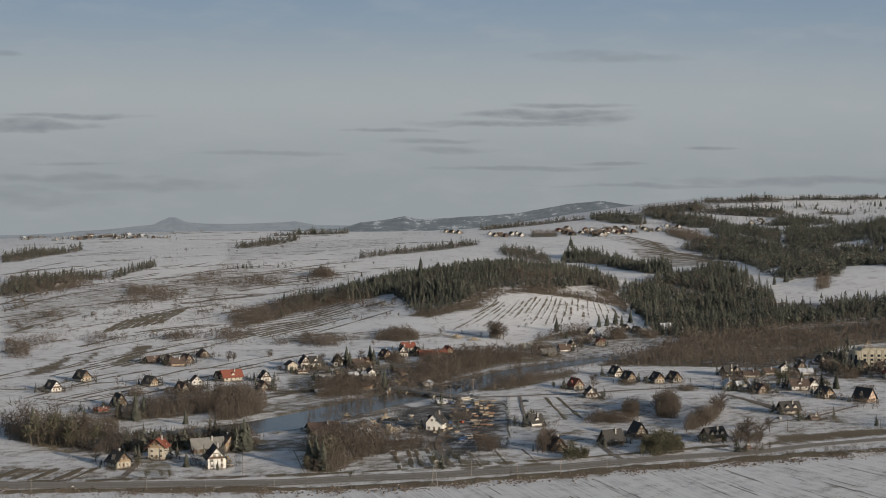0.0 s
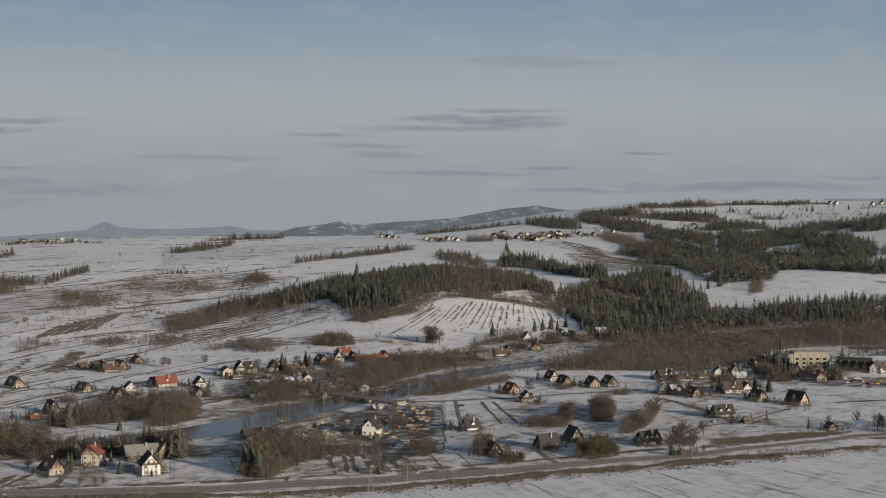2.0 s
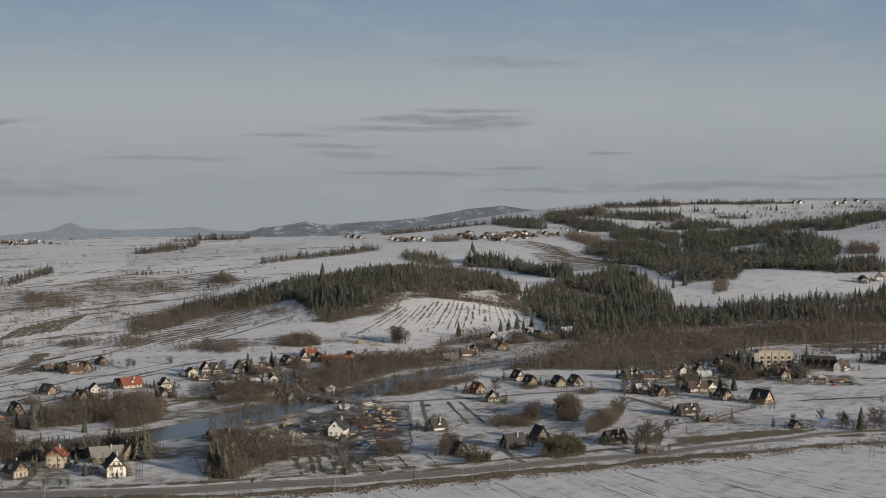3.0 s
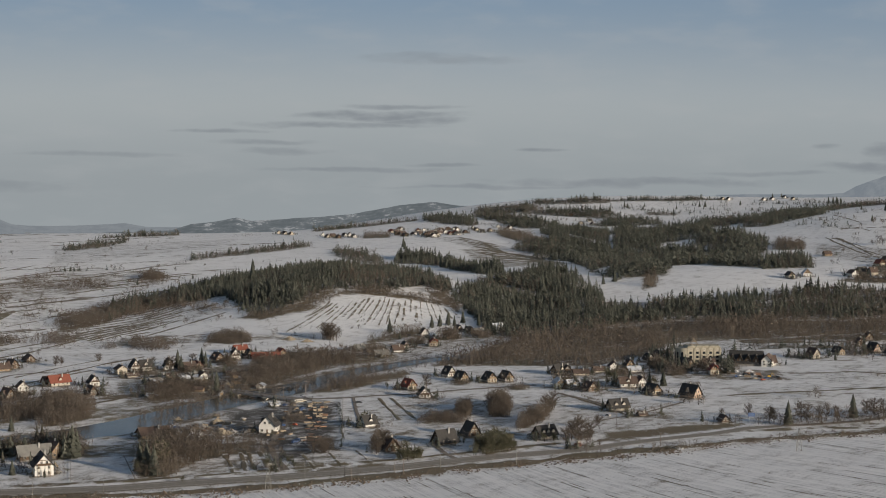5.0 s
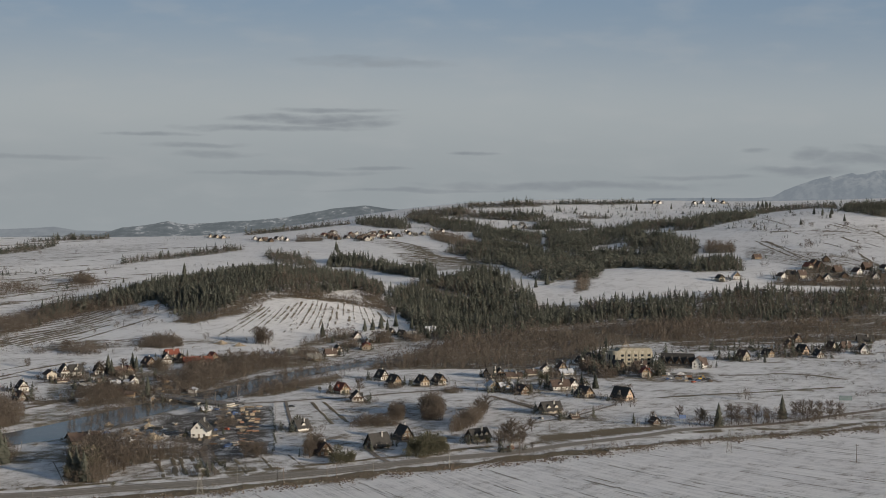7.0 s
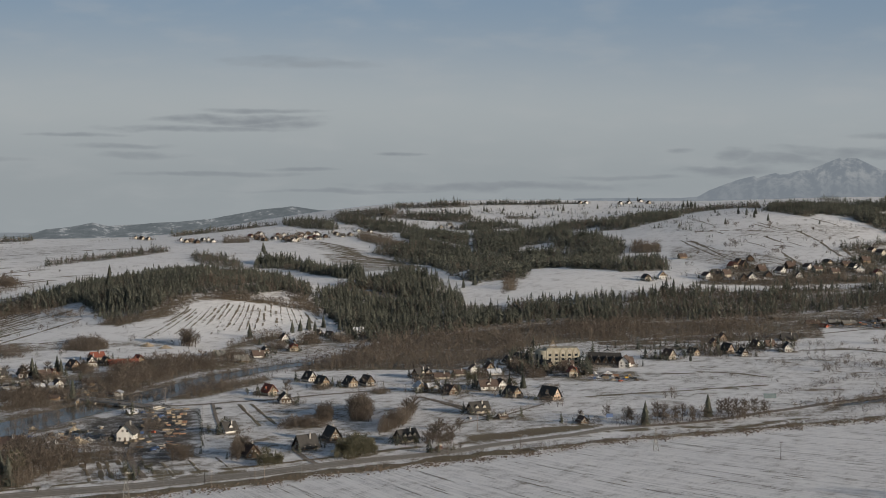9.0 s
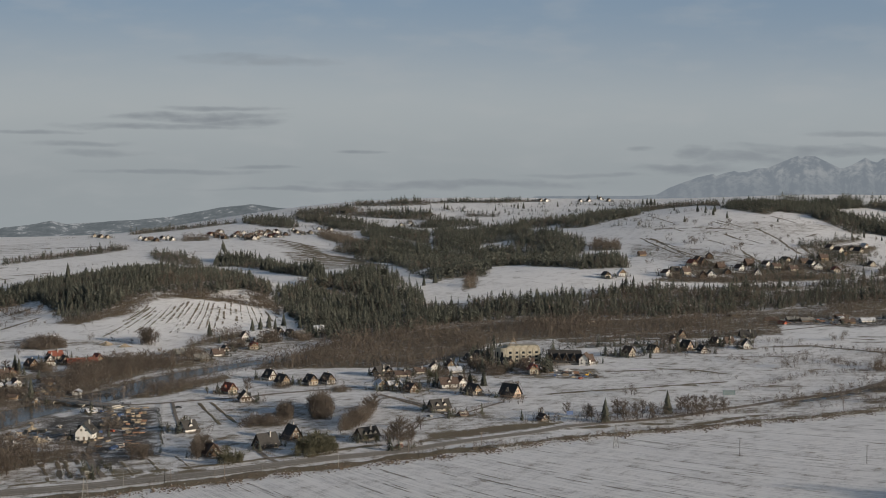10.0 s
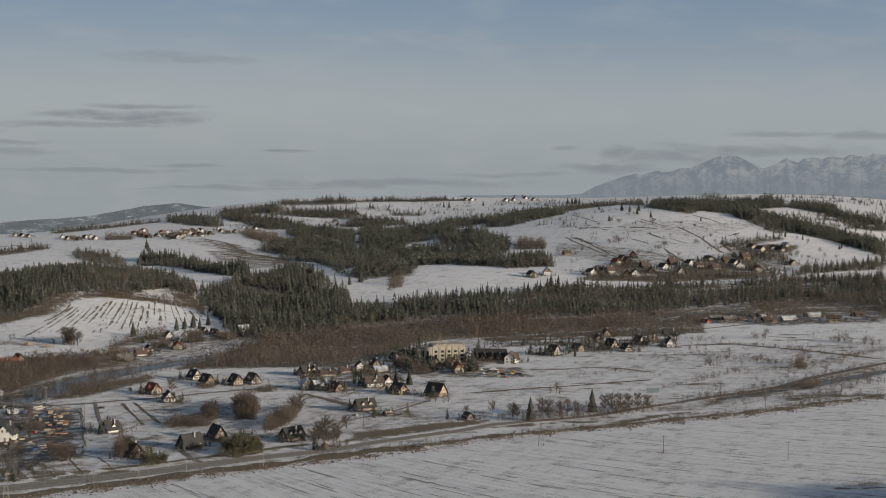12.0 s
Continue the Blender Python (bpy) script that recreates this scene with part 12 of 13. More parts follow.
plank_stack(21.8, 1015.8, 24, 3, 1.8, 5, SAWN, "stack of pale sawn planks on bearers in the yard")
plank_stack(24.5, 1011.7, 25, 2.5, 1.8, 2, SAWN, "stack of pale sawn planks on bearers in the yard")
plank_stack(29.6, 1011.6, 17, 2.5, 1.8, 3, ORANGE_WOOD, "stack of reddish sawn planks on bearers in the yard")
plank_stack(31.6, 1011.5, -25, 3, 1.8, 4, SAWN, "stack of pale sawn planks on bearers in the yard")
plank_stack(22.1, 999.8, -2, 3, 1.8, 3, ORANGE_WOOD, "stack of reddish sawn planks on bearers in the yard")
plank_stack(24.5, 997.7, 25, 2.5, 1.8, 4, SAWN, "stack of pale sawn planks on bearers in the yard")
plank_stack(27.7, 997.6, 20, 3, 1.8, 5, SAWN, "stack of pale sawn planks on bearers in the yard")
plank_stack(19.3, 977.8, 13, 2.5, 1.8, 2, SAWN, "stack of pale sawn planks on bearers in the yard")
plank_stack(24.3, 983.7, 1, 2.5, 1.8, 3, SAWN, "stack of pale sawn planks on bearers in the yard")
plank_stack(27.8, 983.6, 24, 3, 1.8, 2, SAWN, "stack of pale sawn planks on bearers in the yard")
plank_stack(30.7, 977.5, -16, 3, 1.8, 4, ORANGE_WOOD, "stack of reddish sawn planks on bearers in the yard")
plank_stack(20.7, 967.8, 8, 2.5, 1.8, 3, ORANGE_WOOD, "stack of reddish sawn planks on bearers in the yard")
plank_stack(26.5, 971.6, 15, 4, 1.8, 4, SAWN, "stack of pale sawn planks on bearers in the yard")
plank_stack(29.6, 967.5, 14, 3, 1.8, 3, SAWN, "stack of pale sawn planks on bearers in the yard")
plank_stack(18.7, 949.8, 8, 4, 1.8, 3, SAWN, "stack of pale sawn planks on bearers in the yard")
plank_stack(22.0, 949.7, -22, 2.5, 1.8, 2, SAWN, "stack of pale sawn planks on bearers in the yard")
plank_stack(25.7, 951.7, 11, 2.5, 1.8, 2, ORANGE_WOOD, "stack of reddish sawn planks on bearers in the yard")
plank_stack(29.1, 949.6, -25, 2.5, 1.8, 2, SAWN, "stack of pale sawn planks on bearers in the yard")
plank_stack(18.6, 933.8, -16, 2.5, 1.8, 1, SAWN, "stack of pale sawn planks on bearers in the yard")
plank_stack(20.4, 935.8, -20, 3, 1.8, 4, SAWN, "stack of pale sawn planks on bearers in the yard")
plank_stack(24.7, 933.7, -8, 4, 1.8, 3, ORANGE_WOOD, "stack of reddish sawn planks on bearers in the yard")
plank_stack(27.7, 933.6, 20, 4, 1.8, 2, ORANGE_WOOD, "stack of reddish sawn planks on bearers in the yard")
plank_stack(18.3, 927.8, -19, 3, 1.8, 1, ORANGE_WOOD, "stack of reddish sawn planks on bearers in the yard")
plank_stack(22.2, 925.7, 19, 3, 1.8, 1, ORANGE_WOOD, "stack of reddish sawn planks on bearers in the yard")
plank_stack(20.2, 907.8, -20, 4, 1.8, 1, ORANGE_WOOD, "stack of reddish sawn planks on bearers in the yard")
plank_stack(15.4, 895.9, 12, 4, 1.8, 2, ORANGE_WOOD, "stack of reddish sawn planks on bearers in the yard")
plank_stack(19.4, 899.8, 7, 3, 1.8, 1, ORANGE_WOOD, "stack of reddish sawn planks on bearers in the yard")
plank_stack(21.8, 895.7, -24, 2.5, 1.8, 2, SAWN, "stack of pale sawn planks on bearers in the yard")
plank_stack(24.8, 897.7, 1, 2.5, 1.8, 1, ORANGE_WOOD, "stack of reddish sawn planks on bearers in the yard")
plank_stack(15.0, 885.9, 18, 2.5, 1.8, 2, ORANGE_WOOD, "stack of reddish sawn planks on bearers in the yard")
plank_stack(19.2, 885.8, 25, 3, 1.8, 2, ORANGE_WOOD, "stack of reddish sawn planks on bearers in the yard")
plank_stack(23.2, 881.7, -12, 2.5, 1.8, 4, ORANGE_WOOD, "stack of reddish sawn planks on bearers in the yard")
plank_stack(25.1, 881.6, 9, 3, 1.8, 1, ORANGE_WOOD, "stack of reddish sawn planks on bearers in the yard")
log_pile(-5, 908, 7, 5, 3)
log_pile(-1, 912, 46, 5, 4)
log_pile(13, 1006, -22, 5, 3)
log_pile(15, 992, 10, 5, 4)
log_pile(4, 968, 25, 4, 4)
log_pile(-43, 945, -48, 4, 3)
log_pile(-38, 951, 27, 5, 4)
log_pile(-32, 951, 37, 4, 4)
rubble_mound(-31, 915, 7, 2.6, SAND, "pale heap of sand in the yard")
rubble_mound(-44, 937, 6, 2.2, STONE, "grey heap of rubble in the yard")
rubble_mound(-36, 963, 4, 1.8, SAND, "small pale heap of gravel")
rubble_mound(-26, 920, 5, 2.0, CONCRETE, "grey heap of gravel in the yard")
rubble_mound(-49, 929, 5, 1.6, STONE, "low heap of rubble")
rubble_mound(12, 1412, 7, 3, SAND, "bare earth bank on the slope")
rubble_mound(28, 1398, 6, 2.5, SAND, "bare earth bank on the slope")
rubble_mound(-77, 1157, 6, 2, STONE, "rubble heap beside the river")
rubble_mound(-89, 1145, 5, 2, SAND, "heap of sand beside the river")
house(-70, 905, -68, 10.9, 16.8, 3.1, 3.3, "pale_timber")
house(-84, 1073, -71, 3.3, 6.6, 1.7, 1.0, "snowy")
house(-67, 1160, -67, 4.0, 5.9, 2.1, 1.3, "snowy")
house(-54, 1163, 23, 6.0, 6.9, 3.6, 2.5, "white_brown")
house(-34, 1188, -68, 4.0, 7.3, 1.7, 1.3, "pale_timber")
house(-37, 1073, 2, 2.6, 3.3, 1.7, 1.0, "snowy")
house(-84, 1141, -66, 4.0, 7.9, 2.1, 1.3, "snowy")
house(-107, 1182, -65, 4.0, 7.9, 1.7, 1.3, "cream")
house(-1, 1022, -70, 3.3, 5.3, 1.7, 1.0, "snowy")
house(-62, 1181, -57, 4.0, 5.9, 2.1, 1.3, "barn")
house(-78, 1174, -66, 4.0, 6.6, 2.1, 1.3, "pale_timber")
# low white gate wall at the driveway, made with the house builder
house(-2, 803, -85, 1.0, 3.8, 1.4, 0.2, "white_brown")
excavator(-114, 808, 38)
excavator(366, 1130, 2)
car(-109.8, 802.5, 3, CONCRETE, "pale car parked beside the house")
car(-59.9, 1146.4, 96, BLUE, "blue car parked in the yard")
car(-63.4, 1172.3, 121, BLUE, "blue van parked in the yard")
car(5.9, 1024.0, 60, BLUE, "blue car parked at the bridge end")
car(10.0, 985.9, 75, DARK_METAL, "dark car parked in the timber yard")
car(10.6, 941.9, 144, BRICKRED, "red car parked in the timber yard")
car(-39.1, 1145.3, 29, CONCRETE, "pale car parked in the yard")
car(206.7, 958.0, 117, CONCRETE, "pale car parked beside the lane")
car(54.6, 1030.6, 2, DARK_METAL, "dark car parked beside the lane")
car(212.3, 1091.5, 52, DARK_METAL, "dark car parked beside a house")
car(359.4, 1132.3, 157, ORANGE_WOOD, "reddish car parked behind the guesthouse")
car(352.6, 1147.0, 38, DARK_METAL, "dark car parked behind the guesthouse")
car(342.3, 1135.5, 74, BLUE, "blue car parked behind the guesthouse")
car(371.6, 1128.4, 160, DARK_METAL, "dark car parked on the snow")
car(358.8, 1145.1, 96, CONCRETE, "pale car parked behind the guesthouse")
plank_stack(-31.5, 1117.6, 33, 2.5, 1.4, 2, PALE_LOGS, "low stack of weathered boards in the yard")
log_pile(-31, 1138, -42, 4, 2)
plank_stack(-54.9, 1120.7, -56, 2.5, 1.4, 1, STONE, "low stack of weathered boards in the yard")
car(-84.2, 1193.0, 98, CONCRETE, "car parked on the muddy yard")
log_pile(-88, 1155, 21, 4, 2)
rubble_mound(-23, 944, 2.7, 1.3, SAND, "small heap of rubble and gravel in the yard")
car(11.5, 885.9, 160, BLUE, "car parked on the muddy yard")
plank_stack(-48.9, 946.7, 53, 2.5, 1.4, 2, LOGS, "low stack of weathered boards in the yard")
car(16.2, 1001.9, 85, BLUE, "car parked on the muddy yard")
car(-59.1, 938.1, 47, BLUE, "car parked on the muddy yard")
plank_stack(15.3, 885.9, 36, 4, 1.4, 3, STONE, "low stack of weathered boards in the yard")
plank_stack(8.7, 1026.0, 12, 3, 1.4, 1, PALE_LOGS, "low stack of weathered boards in the yard")
log_pile(12, 1024, -10, 4, 2)
log_pile(-39, 959, 4, 4, 2)
car(-36.8, 1147.4, 134, CONCRETE, "car parked on the muddy yard")
log_pile(-20, 966, 17, 4, 2)
rubble_mound(-86, 1113, 2.8, 0.9, CONCRETE, "small heap of rubble and gravel in the yard")
car(14.8, 893.9, 170, CONCRETE, "car parked on the muddy yard")
plank_stack(-39.1, 1153.3, 41, 2.5, 1.4, 1, STONE, "low stack of weathered boards in the yard")
plank_stack(2.8, 890.0, -15, 4, 1.4, 3, LOGS, "low stack of weathered boards in the yard")
car(-20.1, 967.8, 51, CONCRETE, "car parked on the muddy yard")
plank_stack(-38.7, 1123.3, 52, 4, 1.4, 3, LOGS, "low stack of weathered boards in the yard")
car(-16.9, 917.8, 70, CONCRETE, "car parked on the muddy yard")
car(-54.7, 1186.7, 30, BLUE, "car parked on the muddy yard")
rubble_mound(7, 984, 2.2, 1.3, STONE, "small heap of rubble and gravel in the yard")
rubble_mound(-38, 987, 3.1, 1.0, SAND, "small heap of rubble and gravel in the yard")
log_pile(-98, 1170, 62, 4, 2)
car(4.6, 940.0, 82, BLUE, "car parked on the muddy yard")
car(10.4, 879.9, 44, BLUE, "car parked on the muddy yard")
log_pile(8, 908, -31, 4, 2)
plank_stack(6.1, 996.0, -3, 2.5, 1.4, 2, LOGS, "low stack of weathered boards in the yard")
plank_stack(-61.7, 1132.3, 56, 2.5, 1.4, 3, LOGS, "low stack of weathered boards in the yard")
log_pile(-40, 937, 5, 4, 2)
log_pile(4, 920, -53, 4, 2)
car(16.9, 1007.9, 37, BLUE, "car parked on the muddy yard")
rubble_mound(-60, 972, 2.9, 1.7, SAND, "small heap of rubble and gravel in the yard")
rubble_mound(-55, 1121, 2.2, 1.0, STONE, "small heap of rubble and gravel in the yard")
log_pile(-83, 1093, 16, 4, 2)
plank_stack(-52.6, 1104.7, 40, 2.5, 1.4, 1, STONE, "low stack of weathered boards in the yard")
log_pile(-36, 977, 2, 4, 2)
plank_stack(-73.5, 1091.5, -25, 3, 1.4, 2, SAWN, "low stack of weathered boards in the yard")
plank_stack(-68.9, 1117.9, -41, 4, 1.4, 2, LOGS, "low stack of weathered boards in the yard")
car(-46.9, 1119.0, 97, CONCRETE, "car parked on the muddy yard")
plank_stack(-91.2, 1104.2, 16, 2.5, 1.4, 1, LOGS, "low stack of weathered boards in the yard")
house(167, 851, 4, 2.2, 2.2, 1.6, 0.7, "red_barn")
plants("spruce", [(308, 914, 15.3), (357, 936, 15.9), (226, 1081, 8.0), (217, 1084, 9.6), (276, 1094, 12.2), (268, 1102, 9.8), (244, 1107, 10.6), (454, 1231, 7.6)], 1.0)
plants("spruce", [(-132, 799, 8.2), (-160, 818, 9.0), (-163, 824, 7.3), (-108, 845, 18.5), (-106, 847, 15.4), (-112, 845, 13.8), (-129, 881, 12.8), (-133, 888, 11.7), (276, 1092, 11.4), (264, 1146, 6.8), (-76, 1228, 16.0), (-73, 1220, 13.2), (-58, 1239, 16.1), (-55, 1235, 13.4), (-41, 1091, 15.8), (210, 1169, 6.0), (216, 1178, 5.2), (-65, 795, 17.3), (-69, 801, 15.1), (-61, 790, 16.0), (-201, 963, 12.8), (-188, 952, 17.5), (-212, 920, 13.6), (-237, 899, 16.8), (-224, 890, 14.6), (-213, 881, 13.1), (106, 1456, 14.8), (112, 1414, 7.2), (150, 1501, 13.1), (159, 1512, 13.2)], 1.0)
plants("spruce", [(169, 1529, 14.4), (174, 1518, 12.1), (186, 1549, 13.5), (200, 1533, 13.4), (-155, 937, 9.6), (-186, 968, 14.2)], 1.0)
plants("evergreen", [(112, 845, 11.1), (116, 838, 10.4), (121, 841, 10.4), (127, 849, 9.3), (109, 845, 8.6), (121, 860, 11.3), (130, 848, 7.4), (65, 823, 8.3), (69, 819, 7.7), (74, 825, 7.2), (68, 835, 9.1), (77, 824, 5.4), (-46, 771, 3.9), (-147, 768, 5.1), (-140, 771, 4.5), (-136, 772, 4.0), (242, 1120, 10.8), (245, 1115, 9.1), (243, 1132, 10.0), (204, 1091, 8.8), (206, 1080, 7.1), (211, 1086, 9.6), (269, 1091, 8.9), (6, 820, 3.6), (8, 824, 3.6), (2, 814, 3.5), (53, 936, 10.2), (151, 869, 6.4), (157, 870, 5.1), (-4, 808, 5.2)], 1.3)
plants("evergreen", [(-2, 798, 4.0)], 1.3)
plants("bare_tree", [(299, 923, 11.9), (302, 922, 10.5), (319, 922, 15.5), (322, 921, 14.1), (331, 925, 11.3), (337, 927, 12.8), (344, 928, 10.7), (366, 937, 13.1), (371, 937, 14.6), (378, 939, 13.1), (383, 939, 12.4), (390, 940, 12.5), (398, 943, 11.1), (292, 942, 10.7), (274, 939, 7.8), (472, 1375, 8.4), (568, 1375, 8.6)], 1.0)
plants("bare_tree", [(170, 865, 17.8), (167, 872, 12.8), (178, 874, 11.6), (162, 863, 10.8), (49, 1407, 18.3), (45, 1413, 17.4), (54, 1399, 15.2), (-182, 814, 10.2), (-43, 815, 11.8), (-25, 832, 10.2), (20, 844, 11.0), (26, 848, 9.2), (59, 848, 13.5), (54, 840, 12.2), (106, 1097, 11.9), (138, 974, 17.0), (142, 968, 15.5), (136, 983, 14.3), (114, 963, 11.9), (117, 959, 12.6), (177, 990, 14.5), (170, 975, 12.9), (155, 937, 10.3), (-173, 1256, 10.1), (-169, 1257, 8.2), (-142, 1280, 8.4), (-121, 1395, 11.1), (60, 1227, 7.1), (-81, 1219, 13.2), (-96, 1238, 9.9)], 1.2)
plants("bare_tree", [(-66, 1256, 10.9), (-38, 1241, 11.7), (-37, 1091, 9.5), (12, 1256, 8.2), (26, 1272, 8.3), (35, 1278, 9.2), (21, 1278, 6.5), (191, 910, 10.1), (179, 853, 4.4)], 1.2)
plants("shrub", [(268, 1007, 7.9), (272, 1006, 8.7), (276, 999, 7.9), (280, 1002, 6.8), (365, 1027, 9.0), (366, 1023, 7.1), (360, 1025, 7.1), (579, 1197, 8.6), (593, 1168, 7.6), (539, 1152, 9.6), (545, 1149, 8.3), (663, 1319, 9.6), (673, 1316, 11.2), (726, 1276, 11.1), (734, 1274, 12.2), (721, 1276, 8.5), (740, 1254, 11.0), (742, 1244, 9.4), (623, 1152, 16.1), (609, 1137, 10.7), (628, 1152, 8.5), (649, 1222, 6.5), (537, 1100, 5.7), (555, 1053, 5.6), (604, 1020, 9.0), (603, 1014, 7.7), (480, 1014, 6.5), (484, 1014, 8.5), (530, 1050, 5.5), (605, 1311, 6.8)], 1.0)
plants("shrub", [(567, 1251, 6.4), (515, 1181, 6.0), (447, 1122, 4.4), (519, 1214, 4.8), (485, 1230, 4.8), (627, 1310, 5.2), (692, 1210, 6.5), (704, 1217, 6.6), (617, 1124, 4.6), (579, 1126, 7.3), (605, 1083, 7.2), (549, 990, 8.6), (559, 993, 8.6), (564, 986, 8.6), (567, 980, 8.6)], 1.0)
plants("shrub", [(-443, 1623, 6.1), (-431, 1611, 7.2), (-417, 1499, 5.6), (-378, 1470, 4.4), (-351, 1528, 6.8), (-349, 1555, 6.9), (-340, 1531, 4.5), (-357, 1734, 5.1), (-346, 1638, 3.6), (-303, 1567, 4.6), (-278, 1411, 4.2), (-310, 1576, 4.6), (-245, 1696, 6.2), (-236, 1679, 4.9), (-283, 1780, 5.2), (-272, 1864, 8.2), (-194, 1707, 6.2), (-144, 1630, 4.7), (-137, 1586, 5.7), (-127, 1601, 5.8), (-121, 1636, 4.7), (-128, 1691, 3.7), (-89, 1545, 5.6), (-87, 1552, 6.7), (-85, 1640, 8.3), (-79, 1626, 5.9), (-104, 1657, 4.8), (-75, 1602, 4.6), (-64, 1611, 5.8), (-56, 1553, 6.7)], 1.0)
plants("shrub", [(-53, 1565, 4.5), (-50, 1631, 9.4), (-52, 1613, 8.2), (-25, 1546, 6.7), (-16, 1550, 5.6), (-2, 1442, 7.3), (1, 1454, 6.3), (-44, 1553, 4.5), (-37, 1578, 5.7), (-353, 1293, 4.8), (-244, 1011, 3.0), (-237, 1031, 3.1), (-293, 1091, 2.4), (-286, 1285, 2.8), (-223, 1417, 5.2), (-204, 1343, 6.9), (-198, 1335, 5.8), (-187, 1420, 7.2), (-203, 1442, 7.4), (-156, 1202, 3.5), (-129, 1249, 3.6), (-145, 1296, 5.6), (-106, 1510, 5.5), (-136, 1422, 6.2), (-145, 1439, 4.2), (-61, 1365, 6.9), (-57, 1381, 6.0), (-90, 1383, 7.0), (-81, 1368, 4.9), (-22, 1364, 4.9)], 1.0)
plants("shrub", [(-331, 1594, 4.7), (-175, 1064, 3.1), (-200, 1092, 2.4), (-348, 1404, 5.2), (-234, 1256, 2.8), (-235, 2286, 6.6), (-283, 2276, 8.3), (-169, 2298, 6.7), (-141, 2244, 6.5), (-104, 2330, 5.1), (-227, 2809, 6.1), (-284, 2763, 8.0), (-357, 2608, 5.7), (-427, 2603, 7.6), (-266, 2502, 5.4), (-531, 2753, 6.1), (-338, 2566, 5.6), (-188, 2049, 7.4), (-165, 2134, 17.0), (-170, 2099, 13.7), (-153, 2098, 15.2), (-180, 2132, 12.4), (78, 1478, 5.3), (34, 1420, 5.1), (128, 1561, 4.5), (127, 1623, 4.7), (157, 1699, 7.4)], 1.0)
plants("shrub", [(936, 2352, 14.6), (934, 2334, 12.7), (971, 2239, 14.1), (956, 2227, 10.5), (1033, 2622, 12.2), (1041, 2603, 10.1), (1061, 2572, 8.0), (1087, 2559, 14.0), (1043, 2279, 10.9), (1109, 2367, 9.4), (1080, 2290, 9.1), (1147, 2512, 8.0), (1137, 2548, 8.1), (1001, 2596, 8.0), (893, 2393, 9.2), (1042, 2380, 7.5), (942, 2120, 8.4), (905, 2182, 8.5), (1032, 2178, 8.7), (1165, 3156, 9.7), (1348, 2586, 8.4), (1265, 2365, 9.7), (1255, 2309, 9.5), (1209, 2188, 9.0), (1184, 2092, 6.9), (1308, 2275, 7.6), (1125, 2102, 10.3), (1124, 2066, 8.5), (1177, 2112, 8.7), (1178, 2001, 6.7)], 1.0)
plants("spruce", [(1141, 2837, 17.7), (1140, 2795, 15.3), (1166, 2812, 17.6), (1131, 2735, 15.0), (1129, 2665, 14.6), (1041, 2649, 12.3), (1199, 2601, 8.3), (1136, 2947, 11.4), (1097, 3619, 13.7), (1015, 3631, 16.3), (841, 3693, 13.7), (884, 3698, 11.0), (943, 3621, 10.8), (1263, 3480, 18.7), (1269, 3467, 18.7), (1273, 3457, 18.6), (1274, 3452, 15.9), (1278, 3442, 15.9), (1282, 3875, 11.8), (1259, 3875, 11.8), (790, 3651, 13.5), (1293, 2267, 9.4), (1275, 2243, 9.3), (1263, 2402, 11.8), (1279, 2371, 9.7)], 1.0)
plants("spruce", [(-26, 1826, 29.0), (838, 3710, 16.5), (1003, 3636, 16.3), (909, 3516, 13.1), (527, 2530, 24.2), (-176, 2032, 8.8), (-110, 2113, 7.6), (421, 1918, 15.6), (403, 1900, 14.0), (222, 2721, 19.7), (221, 2677, 15.5), (292, 1644, 18.1), (-291, 2215, 8.1), (-284, 2218, 8.1), (-279, 2219, 8.1)], 1.0)
plants("shrub", [(-280.6, 1088.1, 4.1), (-280.7, 1079.0, 3.5)])
plants("evergreen", [(-257.1, 1125.9, 2.5)], 1.2)
plants("evergreen", [(-226.6, 1240.8, 3.4), (-231.2, 1256.1, 4.5)], 1.2)
plants("evergreen", [(-218.6, 1227.4, 5.4)], 1.2)
plants("shrub", [(-214.7, 1217.3, 5.5)])
plants("shrub", [(-202.3, 1236.6, 4.0)])
plants("evergreen", [(-211.8, 1124.6, 5.7), (-205.0, 1124.8, 4.8)], 1.2)
plants("evergreen", [(-171.3, 1079.7, 2.6)], 1.2)
plants("shrub", [(-191.2, 1067.6, 4.8)])
plants("shrub", [(-166.8, 1093.9, 5.6)])
plants("shrub", [(-144.2, 1142.9, 3.9)])
plants("evergreen", [(-120.0, 1137.3, 3.2)], 1.2)
plants("evergreen", [(-116.5, 1079.8, 3.4)], 1.2)
plants("shrub", [(-119.4, 1083.1, 2.9)])
plants("evergreen", [(-219.6, 1004.2, 3.7)], 1.2)
plants("evergreen", [(-206.8, 992.7, 5.9)], 1.2)
plants("shrub", [(-227.2, 997.0, 3.1)])
plants("evergreen", [(-171.5, 1153.4, 2.8), (-160.3, 1154.6, 2.0)], 1.2)
plants("shrub", [(-190.0, 1285.0, 5.4), (-197.2, 1277.5, 5.5)])
plants("evergreen", [(-156.9, 798.0, 5.5)], 1.2)
plants("shrub", [(-172.0, 812.0, 4.7)])
plants("shrub", [(-112.9, 790.9, 4.0)])
plants("evergreen", [(-130.9, 853.5, 4.7), (-140.5, 843.1, 4.8)], 1.2)
plants("shrub", [(-119.1, 833.9, 5.3), (-110.4, 841.3, 4.0)])
plants("shrub", [(-126.1, 1202.1, 5.5), (-107.8, 1204.2, 5.2)])
plants("evergreen", [(-108.2, 1229.4, 4.7), (-102.3, 1229.8, 4.3)], 1.2)
plants("evergreen", [(-73.7, 1235.4, 2.6), (-79.2, 1237.8, 4.6)], 1.2)
